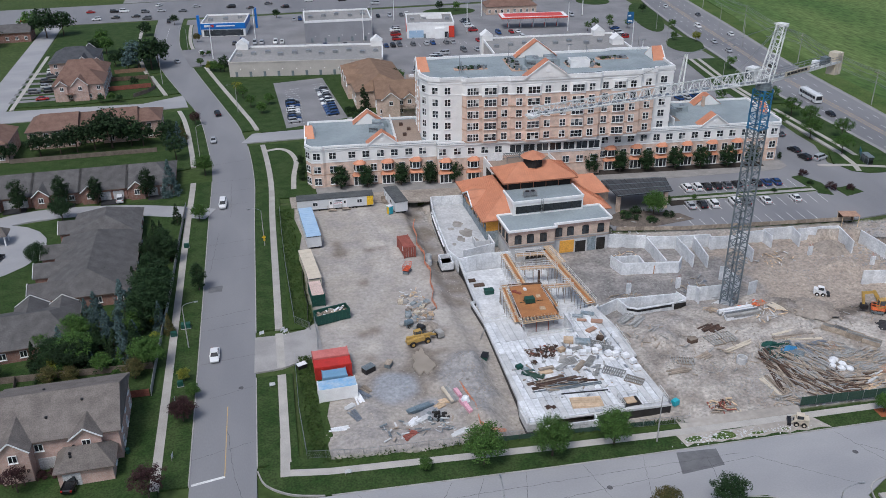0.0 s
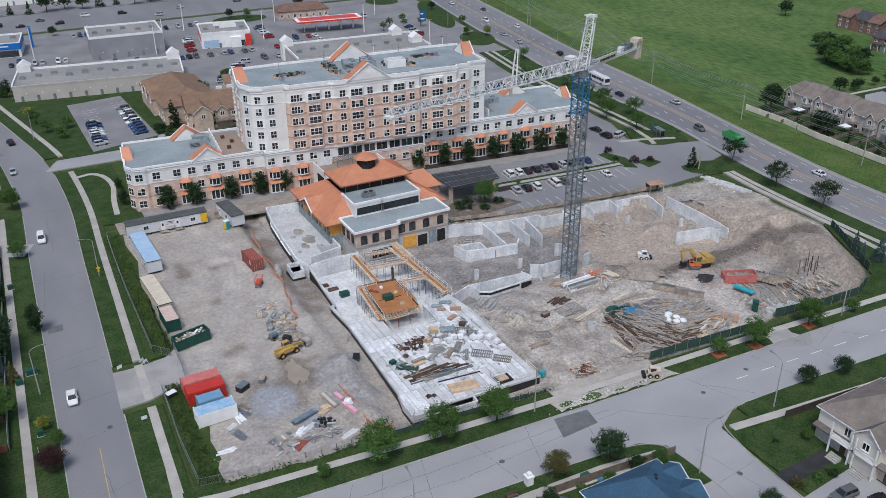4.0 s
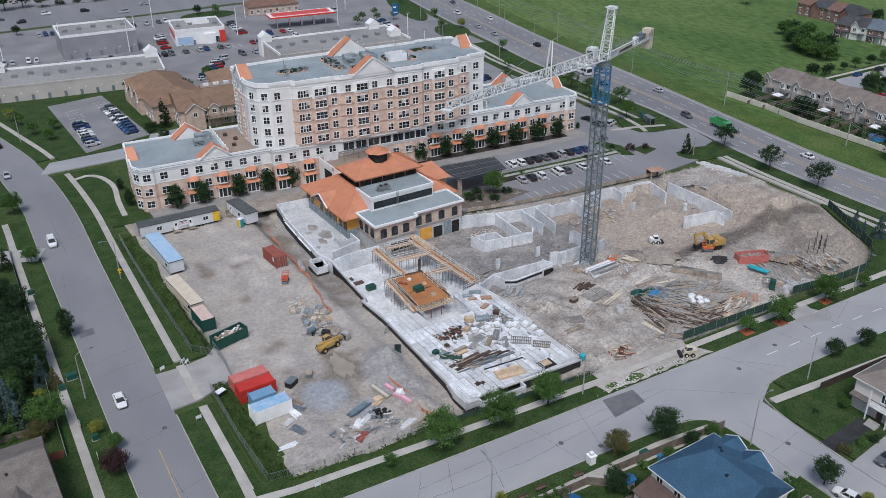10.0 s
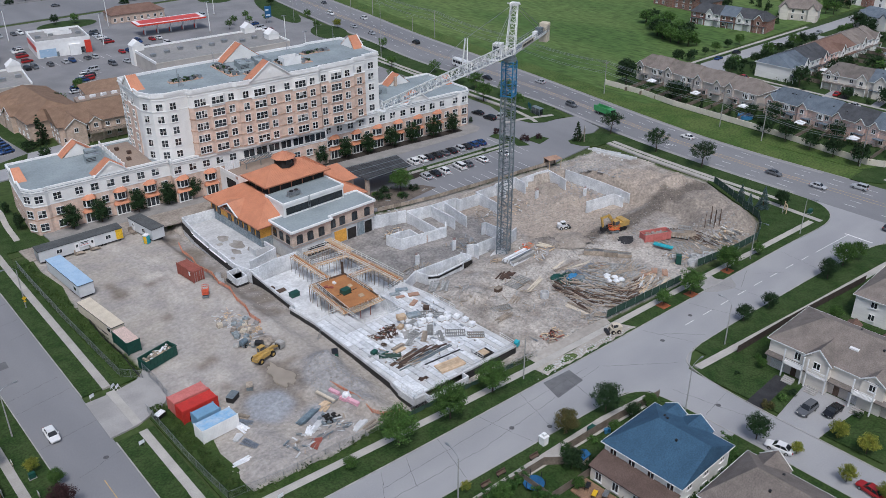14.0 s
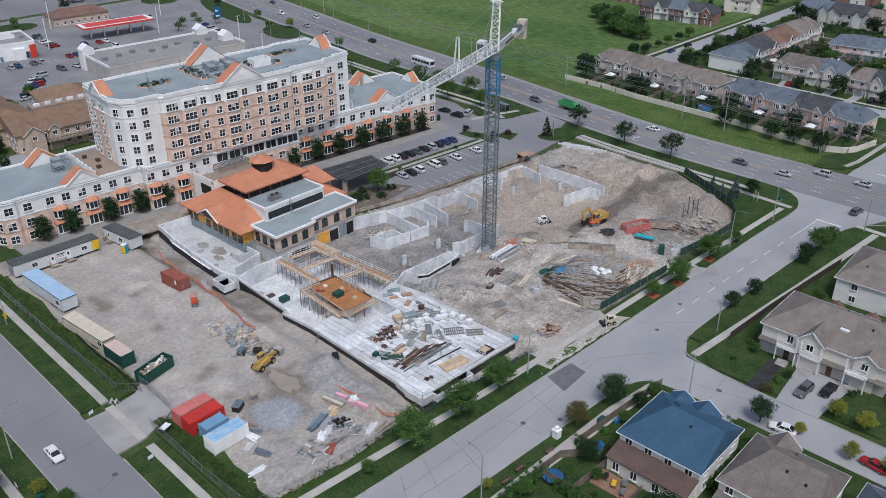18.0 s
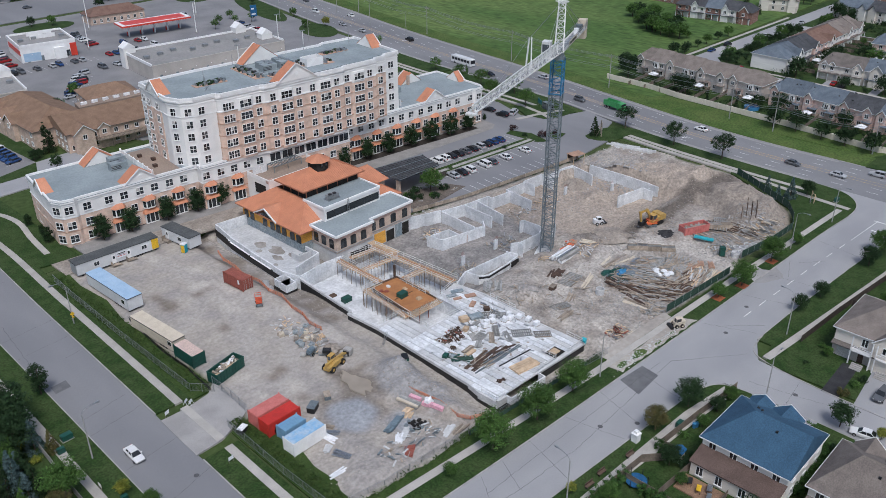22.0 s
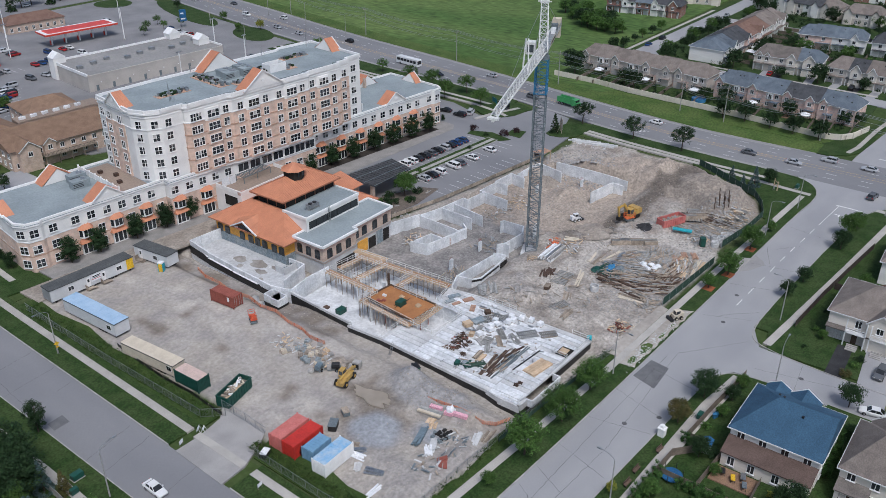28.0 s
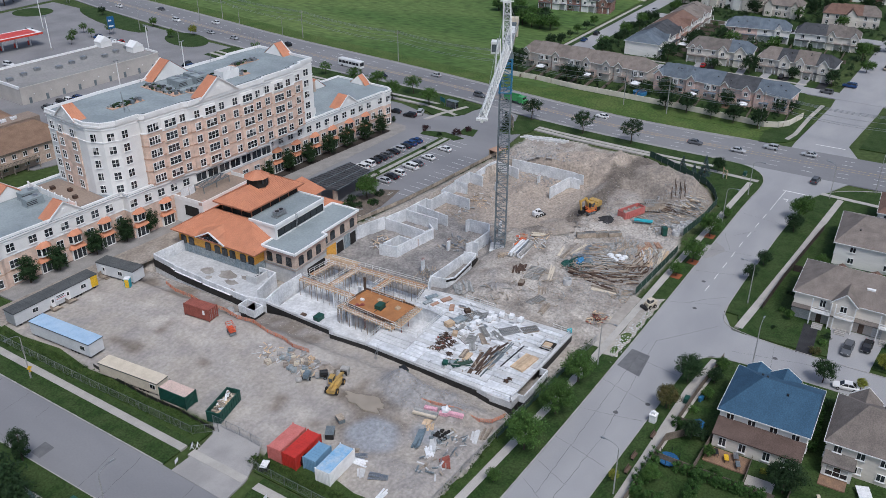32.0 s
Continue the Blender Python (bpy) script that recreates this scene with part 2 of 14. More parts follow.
M = dict(
    grass=mat("mown_grass", (0.024, 0.05, 0.012), (0.045, 0.07, 0.022), 0.95, scale=0.3, fine=3.0, amount=0.38, bump=0.05),
    meadow=mat("meadow_grass", (0.066, 0.118, 0.032), (0.112, 0.16, 0.05), 0.95, scale=0.035, fine=0.6, amount=0.4, bump=0.2, stretch=(1.0, 0.3, 1)),
    verge=mat("rough_verge_grass", (0.055, 0.098, 0.022), (0.09, 0.125, 0.036), 0.95, scale=0.12, fine=1.6, amount=0.35, bump=0.12),
    rough_grass=mat("long_grass", (0.03, 0.058, 0.013), (0.052, 0.078, 0.022), 0.95, scale=0.45, fine=4.0, amount=0.35, bump=0.12),
    asphalt=mat("worn_asphalt", (0.288, 0.288, 0.3), (0.345, 0.342, 0.348), 0.9, scale=0.1, fine=6.0, amount=0.05, bump=0.004, stretch=(0.5, 1, 1)),
    asphalt_dark=mat("older_asphalt", (0.2, 0.2, 0.212), (0.235, 0.234, 0.243), 0.9, scale=0.08, fine=6.0, amount=0.04, stretch=(1, 0.3, 1)),
    highway=mat("dark_asphalt", (0.178, 0.178, 0.19), (0.225, 0.224, 0.232), 0.9, scale=0.05, fine=5.0, amount=0.08, stretch=(1, 0.25, 1)),
    shoulder=mat("pale_road_shoulder", (0.31, 0.3, 0.295), (0.265, 0.26, 0.258), 0.9, scale=0.15, fine=3.0, amount=0.1),
    median=mat("worn_turning_lane", (0.265, 0.238, 0.225), (0.225, 0.212, 0.208), 0.9, scale=0.2, fine=2.0, amount=0.1),
    lot=mat("parking_asphalt", (0.19, 0.188, 0.195), (0.245, 0.24, 0.245), 0.9, scale=0.08, fine=3.0, amount=0.09),
    fresh=mat("fresh_asphalt", (0.03, 0.03, 0.033), (0.045, 0.045, 0.048), 0.85, scale=0.5, fine=12.0),
    patch=mat("asphalt_patch", (0.13, 0.13, 0.138), (0.16, 0.16, 0.165), 0.9, scale=0.6, fine=9.0, amount=0.12),
    crack=mat("tar_seal", (0.11, 0.11, 0.115), None, 0.8, scale=1.0),
    paving=mat("grey_walk_paving", (0.29, 0.275, 0.262), (0.235, 0.225, 0.215), 0.9, scale=0.4, fine=4.0, amount=0.1),
    walk=mat("walk_concrete", (0.43, 0.405, 0.375), (0.36, 0.34, 0.315), 0.9, scale=0.35, fine=6.0, amount=0.1, vary=0.06),
    kerb=mat("kerb_concrete", (0.4, 0.385, 0.365), (0.3, 0.29, 0.275), 0.9, scale=0.7, fine=5.0, amount=0.12),
    paint=mat("road_paint", (0.75, 0.75, 0.74), (0.55, 0.55, 0.54), 0.7, scale=1.5, fine=9.0, amount=0.2),
    yellow_paint=mat("yellow_road_paint", (0.55, 0.36, 0.12), (0.4, 0.3, 0.16), 0.7, scale=1.5, fine=9.0, amount=0.2),
    dirt=mat("packed_site_dirt", (0.42, 0.385, 0.345), (0.34, 0.31, 0.275), 0.95, scale=0.07, fine=0.9, amount=0.13, bump=0.12),
    gravel=mat("loose_gravel", (0.365, 0.35, 0.34), (0.29, 0.28, 0.272), 0.95, scale=0.22, fine=7.0, amount=0.1, bump=0.08),
    bluestone=mat("blue_grey_gravel", (0.225, 0.225, 0.235), (0.27, 0.265, 0.265), 0.95, scale=0.4, fine=6.0, amount=0.2, bump=0.06),
    mound=mat("brown_soil", (0.43, 0.365, 0.305), (0.32, 0.265, 0.215), 0.95, scale=0.22, fine=1.8, amount=0.2, bump=0.3),
    ramp=mat("damp_haul_ramp", (0.2, 0.174, 0.15), (0.155, 0.134, 0.115), 0.95, scale=0.3, fine=2.2, amount=0.22, bump=0.2),
    heap=mat("grey_brown_spoil", (0.34, 0.3, 0.26), (0.25, 0.215, 0.185), 0.95, scale=0.3, fine=1.8, amount=0.2, bump=0.25),
    wet=mat("damp_soil", (0.115, 0.095, 0.078), (0.19, 0.162, 0.135), 0.7, scale=0.5, fine=2.0, amount=0.2, bump=0.05),
    newwall=mat("new_cast_wall", (0.74, 0.75, 0.765), (0.57, 0.585, 0.605), 0.85, scale=0.45, fine=2.5, amount=0.14, bump=0.006, vary=0.08),
    concrete=mat("cast_concrete", (0.6, 0.6, 0.6), (0.47, 0.47, 0.475), 0.85, scale=0.35, fine=3.0, amount=0.1, bump=0.006),
    slab=mat("slab_concrete", (0.7, 0.71, 0.725), (0.55, 0.56, 0.58), 0.75, scale=0.3, fine=1.6, amount=0.16, vary=0.12),
    # slab concrete at 0.7 of its colour: shade painted into the sunken floor
    slab_shaded=mat("shaded_slab_concrete", (0.490, 0.497, 0.507), (0.385, 0.392, 0.406), 0.75, scale=0.3, fine=1.6, amount=0.16, vary=0.12),
    pitfloor=mat("dusty_slab", (0.36, 0.345, 0.325), (0.25, 0.23, 0.21), 0.9, scale=0.2, fine=1.3, amount=0.15, bump=0.05),
    tar=mat("black_membrane", (0.012, 0.012, 0.013), (0.025, 0.024, 0.024), 0.6, scale=0.8, fine=4.0),
    black=mat("black_paint", (0.015, 0.015, 0.017), None, 0.5),
    darkroom=mat("dark_interior", (0.02, 0.019, 0.018), (0.035, 0.032, 0.03), 0.9),
    stucco=mat("pale_stucco", (0.79, 0.78, 0.765), (0.7, 0.69, 0.675), 0.9, scale=0.25, fine=5.0, amount=0.04),
    mallwall=mat("tan_render", (0.5, 0.465, 0.43), (0.43, 0.4, 0.37), 0.9, scale=0.2, fine=4.0, amount=0.06),
    storegrey=mat("grey_panel_cladding", (0.3, 0.3, 0.32), (0.25, 0.25, 0.27), 0.8, scale=0.15, fine=3.0, amount=0.06),
    trimw=mat("white_trim", (0.82, 0.82, 0.815), (0.74, 0.735, 0.73), 0.6, scale=0.6, fine=5.0, amount=0.05),
    brick=bricky("pink_buff_brick", (0.69, 0.5, 0.405), (0.6, 0.42, 0.335), (0.6, 0.5, 0.425)),
    brick2=bricky("dusty_pink_brick", (0.5, 0.325, 0.275), (0.42, 0.265, 0.22), (0.5, 0.42, 0.375)),
    brick3=bricky("buff_stone_brick", (0.56, 0.43, 0.345), (0.45, 0.335, 0.265), (0.5, 0.42, 0.36), 0.4),
    brickband=mat("brick_band", (0.5, 0.335, 0.25), (0.43, 0.285, 0.21), 0.9),
    redbrick=bricky("red_brick", (0.25, 0.105, 0.075), (0.2, 0.08, 0.06), (0.3, 0.25, 0.22)),
    copper=mat("copper_coloured_metal", (0.58, 0.255, 0.145), (0.5, 0.215, 0.122), 0.5, 0.1, scale=0.4, fine=4.0, amount=0.07),
    copper2=mat("copper_seam", (0.42, 0.17, 0.095), None, 0.5, 0.15),
    roofgrey=mat("grey_flat_roof", (0.29, 0.33, 0.345), (0.225, 0.26, 0.275), 0.9, scale=0.13, fine=2.0, amount=0.1),
    rooftan=mat("tan_flat_roof", (0.3, 0.235, 0.19), (0.24, 0.19, 0.155), 0.9, scale=0.1, fine=2.0, amount=0.12),
    malldeck=mat("mall_flat_roof", (0.24, 0.235, 0.23), (0.3, 0.29, 0.28), 0.9, scale=0.07, fine=1.0, amount=0.1),
    glass=glassy("window_glass", (0.02, 0.024, 0.028)),
    curtain=mat("pale_curtain", (0.5, 0.49, 0.47), (0.35, 0.34, 0.33), 0.9),
    steel=mat("galvanised_steel", (0.42, 0.43, 0.44), (0.33, 0.34, 0.35), 0.45, 0.8, scale=1.0),
    cranegrey=mat("grey_crane_steel", (0.19, 0.225, 0.245), (0.14, 0.165, 0.18), 0.55, 0.2, scale=0.8),
    cranewhite=mat("white_crane_steel", (0.74, 0.74, 0.73), (0.62, 0.62, 0.61), 0.5, 0.0, scale=0.8),
    craneblue=mat("blue_crane_steel", (0.035, 0.19, 0.36), (0.03, 0.14, 0.27), 0.5, 0.0, scale=0.8),
    red=mat("red_container_paint", (0.52, 0.035, 0.025), (0.42, 0.03, 0.022), 0.55, scale=0.9, fine=4.0, amount=0.1),
    faded=mat("faded_red_paint", (0.55, 0.18, 0.16), (0.48, 0.14, 0.12), 0.65, scale=0.9, fine=4.0, amount=0.1),
    rust=mat("rusty_red_paint", (0.3, 0.09, 0.065), (0.24, 0.07, 0.05), 0.75, scale=0.9, fine=4.0, amount=0.15),
    fittings=mat("rust_brown_steel", (0.105, 0.066, 0.05), (0.06, 0.042, 0.035), 0.8, scale=2.0, fine=9.0, amount=0.3),
    tanpack=mat("orange_tan_board", (0.43, 0.27, 0.19), (0.34, 0.21, 0.15), 0.8, scale=1.0, fine=6.0, amount=0.15),
    green=mat("dark_green_paint", (0.012, 0.075, 0.055), (0.01, 0.055, 0.042), 0.55, scale=0.9, fine=4.0, amount=0.15),
    cream=mat("cream_paint", (0.62, 0.55, 0.44), (0.54, 0.47, 0.37), 0.6, scale=0.7, fine=4.0, amount=0.07),
    pinkroof=mat("pinkish_roof_sheet", (0.6, 0.45, 0.4), (0.55, 0.42, 0.36), 0.6, scale=0.7),
    ltblue=mat("pale_blue_sheet", (0.33, 0.47, 0.63), (0.4, 0.53, 0.67), 0.5, scale=0.5, fine=3.0, amount=0.06),
    bluesteel=mat("blue_grey_steel", (0.15, 0.2, 0.235), (0.11, 0.15, 0.18), 0.6, scale=0.8, fine=4.0, amount=0.2),
    blue=mat("blue_sheet", (0.16, 0.3, 0.44), (0.2, 0.34, 0.47), 0.5, scale=0.5, fine=3.0, amount=0.06),
    skyroof=mat("worn_blue_roof", (0.2, 0.4, 0.62), (0.42, 0.52, 0.62), 0.5, scale=0.8, fine=3.0, amount=0.08),
    trailer=mat("white_trailer_siding", (0.62, 0.63, 0.64), (0.55, 0.56, 0.57), 0.6, scale=0.5, fine=4.0, amount=0.05),
    trailerroof=mat("dark_trailer_roof", (0.075, 0.08, 0.082), (0.1, 0.105, 0.107), 0.8, scale=0.5),
    yellow=mat("machine_yellow", (0.52, 0.33, 0.08), (0.38, 0.25, 0.085), 0.65, scale=0.8, fine=5.0, amount=0.18),
    sign_yellow=mat("sign_yellow", (0.75, 0.46, 0.02), None, 0.5),
    orange=mat("safety_orange", (0.75, 0.18, 0.06), (0.65, 0.15, 0.05), 0.7, scale=1.5),
    machine_red=mat("machine_red", (0.6, 0.1, 0.04), (0.5, 0.08, 0.03), 0.5),
    rubber=mat("black_rubber", (0.018, 0.018, 0.018), (0.035, 0.032, 0.03), 0.9),
    dirtglass=glassy("cab_glass", (0.03, 0.035, 0.04)),
    ply=mat("orange_formply", (0.42, 0.19, 0.07), (0.33, 0.14, 0.05), 0.6, scale=0.5, fine=3.0, amount=0.12),
    sheath=mat("yellow_sheathing", (0.78, 0.4, 0.07), (0.68, 0.33, 0.055), 0.7, scale=0.5),
    bluewrap=mat("blue_grey_membrane", (0.2, 0.25, 0.28), (0.3, 0.33, 0.34), 0.7, scale=0.5, fine=2.0, amount=0.3),
    lumber=mat("new_lumber", (0.6, 0.46, 0.32), (0.48, 0.35, 0.23), 0.8, scale=1.2, fine=8.0, amount=0.15, vary=0.2),
    oldlumber=mat("weathered_lumber", (0.36, 0.3, 0.24), (0.24, 0.2, 0.16), 0.85, scale=1.2, fine=8.0, amount=0.2, vary=0.3),
    darklumber=mat("dark_brown_lumber", (0.125, 0.085, 0.064), (0.085, 0.06, 0.047), 0.85, scale=1.2, fine=8.0, amount=0.2, vary=0.3),
    greylumber=mat("grey_formwork", (0.33, 0.33, 0.32), (0.24, 0.24, 0.235), 0.8, scale=1.2, fine=6.0, amount=0.15, vary=0.25),
    greentarp=mat("green_site_mesh", (0.035, 0.07, 0.055), (0.05, 0.085, 0.065), 0.9, scale=0.8),
    orangemesh=mat("orange_barrier_mesh", (0.62, 0.25, 0.14), (0.46, 0.23, 0.16), 0.8, scale=0.9),
    pink=mat("pink_insulation", (0.72, 0.4, 0.47), (0.62, 0.33, 0.4), 0.8, scale=1.0),
    white=mat("white_wrap", (0.8, 0.8, 0.81), (0.68, 0.69, 0.71), 0.6, scale=1.2, fine=4.0, amount=0.12),
    teal=mat("teal_tarp", (0.04, 0.4, 0.47), (0.035, 0.33, 0.4), 0.6),
    bluetarp=mat("blue_tarp", (0.03, 0.16, 0.33), (0.05, 0.2, 0.38), 0.6),
    water=mat("muddy_water", (0.34, 0.29, 0.235), (0.27, 0.232, 0.185), 0.3, scale=0.5, fine=1.0, amount=0.1),
    shingle_grey=mat("grey_shingles", (0.175, 0.155, 0.142), (0.13, 0.115, 0.105), 0.95, scale=0.5, fine=5.0, amount=0.2, vary=0.12),
    shingle_dark=mat("charcoal_shingles", (0.075, 0.078, 0.085), (0.055, 0.057, 0.063), 0.95, scale=0.5, fine=5.0, amount=0.2, vary=0.12),
    shingle_umber=mat("umber_shingles", (0.125, 0.088, 0.075), (0.1, 0.07, 0.06), 0.95, scale=0.5, fine=5.0, amount=0.2),
    shingle_brown=mat("brown_shingles", (0.19, 0.12, 0.095), (0.15, 0.092, 0.072), 0.95, scale=0.5, fine=5.0, amount=0.2, vary=0.12),
    shingle_tan=mat("tan_shingles", (0.25, 0.165, 0.115), (0.2, 0.13, 0.09), 0.95, scale=0.5, fine=5.0, amount=0.18, vary=0.08),
    shingle_mid=mat("mid_grey_shingles", (0.118, 0.113, 0.112), (0.088, 0.084, 0.083), 0.95, scale=0.5, fine=5.0, amount=0.2, vary=0.1),
    shingle_taupe=mat("taupe_shingles", (0.215, 0.185, 0.165), (0.165, 0.142, 0.128), 0.95, scale=0.5, fine=5.0, amount=0.2, vary=0.1),
    far_grass=mat("distant_grass", (0.045, 0.072, 0.02), (0.06, 0.085, 0.028), 0.95, scale=0.05, fine=0.8, amount=0.25),
    pinkbrick=bricky("pale_pink_brick", (0.72, 0.5, 0.43), (0.64, 0.43, 0.37), (0.66, 0.56, 0.51)),
    creamsiding=mat("cream_siding", (0.72, 0.67, 0.605), (0.64, 0.595, 0.535), 0.7, scale=0.5, fine=6.0, amount=0.05, vary=0.08, stretch=(0.4, 0.4, 3)),
    greige=mat("greige_stone_cladding", (0.6, 0.545, 0.5), (0.52, 0.47, 0.43), 0.9, scale=0.5, fine=4.0, amount=0.1, vary=0.1),
    gutter=mat("brown_gutter", (0.16, 0.13, 0.11), None, 0.6),
    shingle_blue=mat("blue_shingles", (0.05, 0.105, 0.17), (0.04, 0.085, 0.14), 0.9, scale=0.4, fine=5.0, amount=0.2),
    shingle_slate=mat("slate_blue_shingles", (0.135, 0.16, 0.19), (0.1, 0.122, 0.15), 0.95, scale=0.5, fine=5.0, amount=0.2, vary=0.12),
    siding=mat("white_siding", (0.79, 0.775, 0.745), (0.72, 0.705, 0.68), 0.7, scale=0.5, fine=6.0, amount=0.05, vary=0.05, stretch=(0.4, 0.4, 3)),
    garage=mat("pale_garage_door", (0.55, 0.545, 0.55), (0.48, 0.475, 0.48), 0.6),
    noisewall=mat("cream_noise_wall", (0.68, 0.63, 0.55), (0.6, 0.555, 0.48), 0.9, scale=0.3, fine=3.0, amount=0.07),
    woodfence=mat("grey_wood_fence", (0.2, 0.165, 0.135), (0.14, 0.115, 0.095), 0.9, scale=0.8, fine=5.0, amount=0.2),
    fencedark=mat("dark_stained_fence", (0.07, 0.056, 0.048), (0.05, 0.04, 0.035), 0.9, scale=0.8, fine=5.0, amount=0.2),
    redfence=mat("red_brown_fence", (0.27, 0.1, 0.07), (0.2, 0.075, 0.055), 0.9, scale=0.8, fine=5.0, amount=0.2),
    deckwood=mat("patio_wood", (0.27, 0.17, 0.11), (0.2, 0.13, 0.09), 0.9, scale=0.8),
    bark=mat("bark", (0.085, 0.065, 0.05), (0.06, 0.047, 0.037), 0.95, scale=2.0, fine=9.0),
    pool=mat("pool_water", (0.03, 0.11, 0.24), (0.025, 0.09, 0.2), 0.08),
    leaf=leafy("green_leaves", (0.042, 0.09, 0.019), (0.066, 0.124, 0.028)),
    leaf_dark=leafy("dark_green_leaves", (0.014, 0.032, 0.012), (0.024, 0.048, 0.017)),
    leaf_yellow=leafy("yellow_green_leaves", (0.2, 0.2, 0.03), (0.13, 0.16, 0.025)),
    leaf_olive=leafy("olive_leaves", (0.1, 0.085, 0.03), (0.06, 0.065, 0.022)),
    leaf_purple=leafy("purple_leaves", (0.035, 0.016, 0.018), (0.05, 0.024, 0.024)),
    spruce=leafy("blue_spruce_needles", (0.05, 0.084, 0.082), (0.078, 0.118, 0.118)),
    cedar=leafy("cedar_foliage", (0.012, 0.026, 0.01), (0.02, 0.038, 0.014)),
    hedge=leafy("hedge_leaves", (0.026, 0.062, 0.014), (0.04, 0.085, 0.02)),
    mulch=mat("dark_mulch", (0.05, 0.042, 0.036), (0.035, 0.03, 0.026), 0.95, fine=6.0),
    darksoil=mat("dark_planting_soil", (0.17, 0.142, 0.12), (0.12, 0.1, 0.085), 0.95, scale=0.5, fine=3.0, amount=0.25, bump=0.15),
    redmulch=mat("red_mulch", (0.33, 0.11, 0.05), (0.27, 0.09, 0.04), 0.95, fine=6.0),
    busblue=mat("bus_dark_glass", (0.025, 0.028, 0.032), None, 0.15),
    bankblue=mat("blue_fascia", (0.01, 0.15, 0.5), (0.01, 0.12, 0.42), 0.4),
    canopyred=mat("red_canopy", (0.62, 0.055, 0.03), (0.55, 0.05, 0.03), 0.4),
    signblue=mat("blue_sign", (0.015, 0.11, 0.26), None, 0.4),
    limetruck=mat("green_truck_paint", (0.07, 0.33, 0.11), (0.06, 0.27, 0.09), 0.5),
    lampglass=mat("lamp_lens", (0.6, 0.6, 0.58), None, 0.3),
    redlight=mat("red_tail_light", (0.35, 0.01, 0.01), None, 0.3),
    tuft=leafy("weedy_grass", (0.024, 0.05, 0.01), (0.047, 0.075, 0.017)),
    lamppole=mat("pale_pole", (0.36, 0.355, 0.345), (0.3, 0.295, 0.285), 0.8),
    signteal=mat("teal_sign", (0.02, 0.16, 0.2), None, 0.5),
    chrome=mat("chrome", (0.6, 0.6, 0.62), None, 0.2, 0.9),
)



def soil_material():
    """Bare ground: the soil's own colour, broken up by clods, stones and broad dusty patches."""
    m = mat("bare_site_soil", (1, 1, 1), (0.86, 0.86, 0.87), 0.95, scale=0.2, fine=1.1, amount=0.12, bump=0.4)
    N, L = m.node_tree.nodes, m.node_tree.links
    col = N["Principled BSDF"].inputs["Base Color"].links[0].from_socket
    at, mul, fine, mr = N.new("ShaderNodeAttribute"), N.new("ShaderNodeVectorMath"), N.new("ShaderNodeTexNoise"), N.new("ShaderNodeMapRange")
    at.attribute_name, mul.operation = "soil", "MULTIPLY"
    fine.inputs["Scale"].default_value, fine.inputs["Detail"].default_value = 1.7, 6
    L.new(N["Geometry"].outputs["Position"], fine.inputs["Vector"])
    mr.inputs["From Min"].default_value, mr.inputs["From Max"].default_value = 0.3, 0.7
    mr.inputs["To Min"].default_value, mr.inputs["To Max"].default_value = -0.34, 0.34
    L.new(fine.outputs["Fac"], mr.inputs["Value"])
    scaled = N.new("ShaderNodeVectorMath")
    scaled.operation = "SCALE"
    # packed ground is even, tipped and churned ground is blotchy
    even = N.new("ShaderNodeMath")
    even.operation, even.inputs[2].default_value = "MULTIPLY_ADD", 1.0
    L.new(mr.outputs["Result"], even.inputs[0]), L.new(at.outputs["Alpha"], even.inputs[1])
    L.new(at.outputs["Color"], mul.inputs[0]), L.new(col, mul.inputs[1])
    L.new(mul.outputs["Vector"], scaled.inputs[0]), L.new(even.outputs["Value"], scaled.inputs["Scale"])
    L.new(scaled.outputs["Vector"], N["Principled BSDF"].inputs["Base Color"])
    return m


M["soil"] = soil_material()


# ---- mesh helpers ----
def bm_box(bm, x0, y0, z0, x1, y1, z1):
    v = [bm.verts.new(p) for p in ((x0, y0, z0), (x1, y0, z0), (x1, y1, z0), (x0, y1, z0), (x0, y0, z1), (x1, y0, z1), (x1, y1, z1), (x0, y1, z1))]
    for f in ((0, 3, 2, 1), (4, 5, 6, 7), (0, 1, 5, 4), (1, 2, 6, 5), (2, 3, 7, 6), (3, 0, 4, 7)):
        bm.faces.new([v[i] for i in f])
    return v


def bm_beam(bm, a, b, w, h=None):
    """A straight bar from a to b, w wide and h deep."""
    a, b, h = Vector(a), Vector(b), h or w
    d = (b - a).normalized()
    side = d.cross(Vector((0, 0, 1)))
    side = Vector((1, 0, 0)) if side.length < 1e-4 else side.normalized()
    up = side.cross(d)
    q = [side * (w / 2 * i) + up * (h / 2 * j) for i, j in ((-1, -1), (1, -1), (1, 1), (-1, 1))]
    lo, hi = [bm.verts.new(a + o) for o in q], [bm.verts.new(b + o) for o in q]
    for i in range(4):
        bm.faces.new((lo[i], lo[(i + 1) % 4], hi[(i + 1) % 4], hi[i]))
    bm.faces.new(lo[::-1]), bm.faces.new(hi)


def bm_tube(bm, a, b, r, n=8, r2=None):
    a, b = Vector(a), Vector(b)
    q = (b - a).to_track_quat("Z", "Y")
    r2 = r if r2 is None else r2
    ring = [[bm.verts.new(p + q @ Vector((math.cos(i * math.tau / n) * rr, math.sin(i * math.tau / n) * rr, 0))) for i in range(n)] for p, rr in ((a, r), (b, r2))]
    for i in range(n):
        bm.faces.new((ring[0][i], ring[0][(i + 1) % n], ring[1][(i + 1) % n], ring[1][i]))
    bm.faces.new(ring[0][::-1]), bm.faces.new(ring[1])


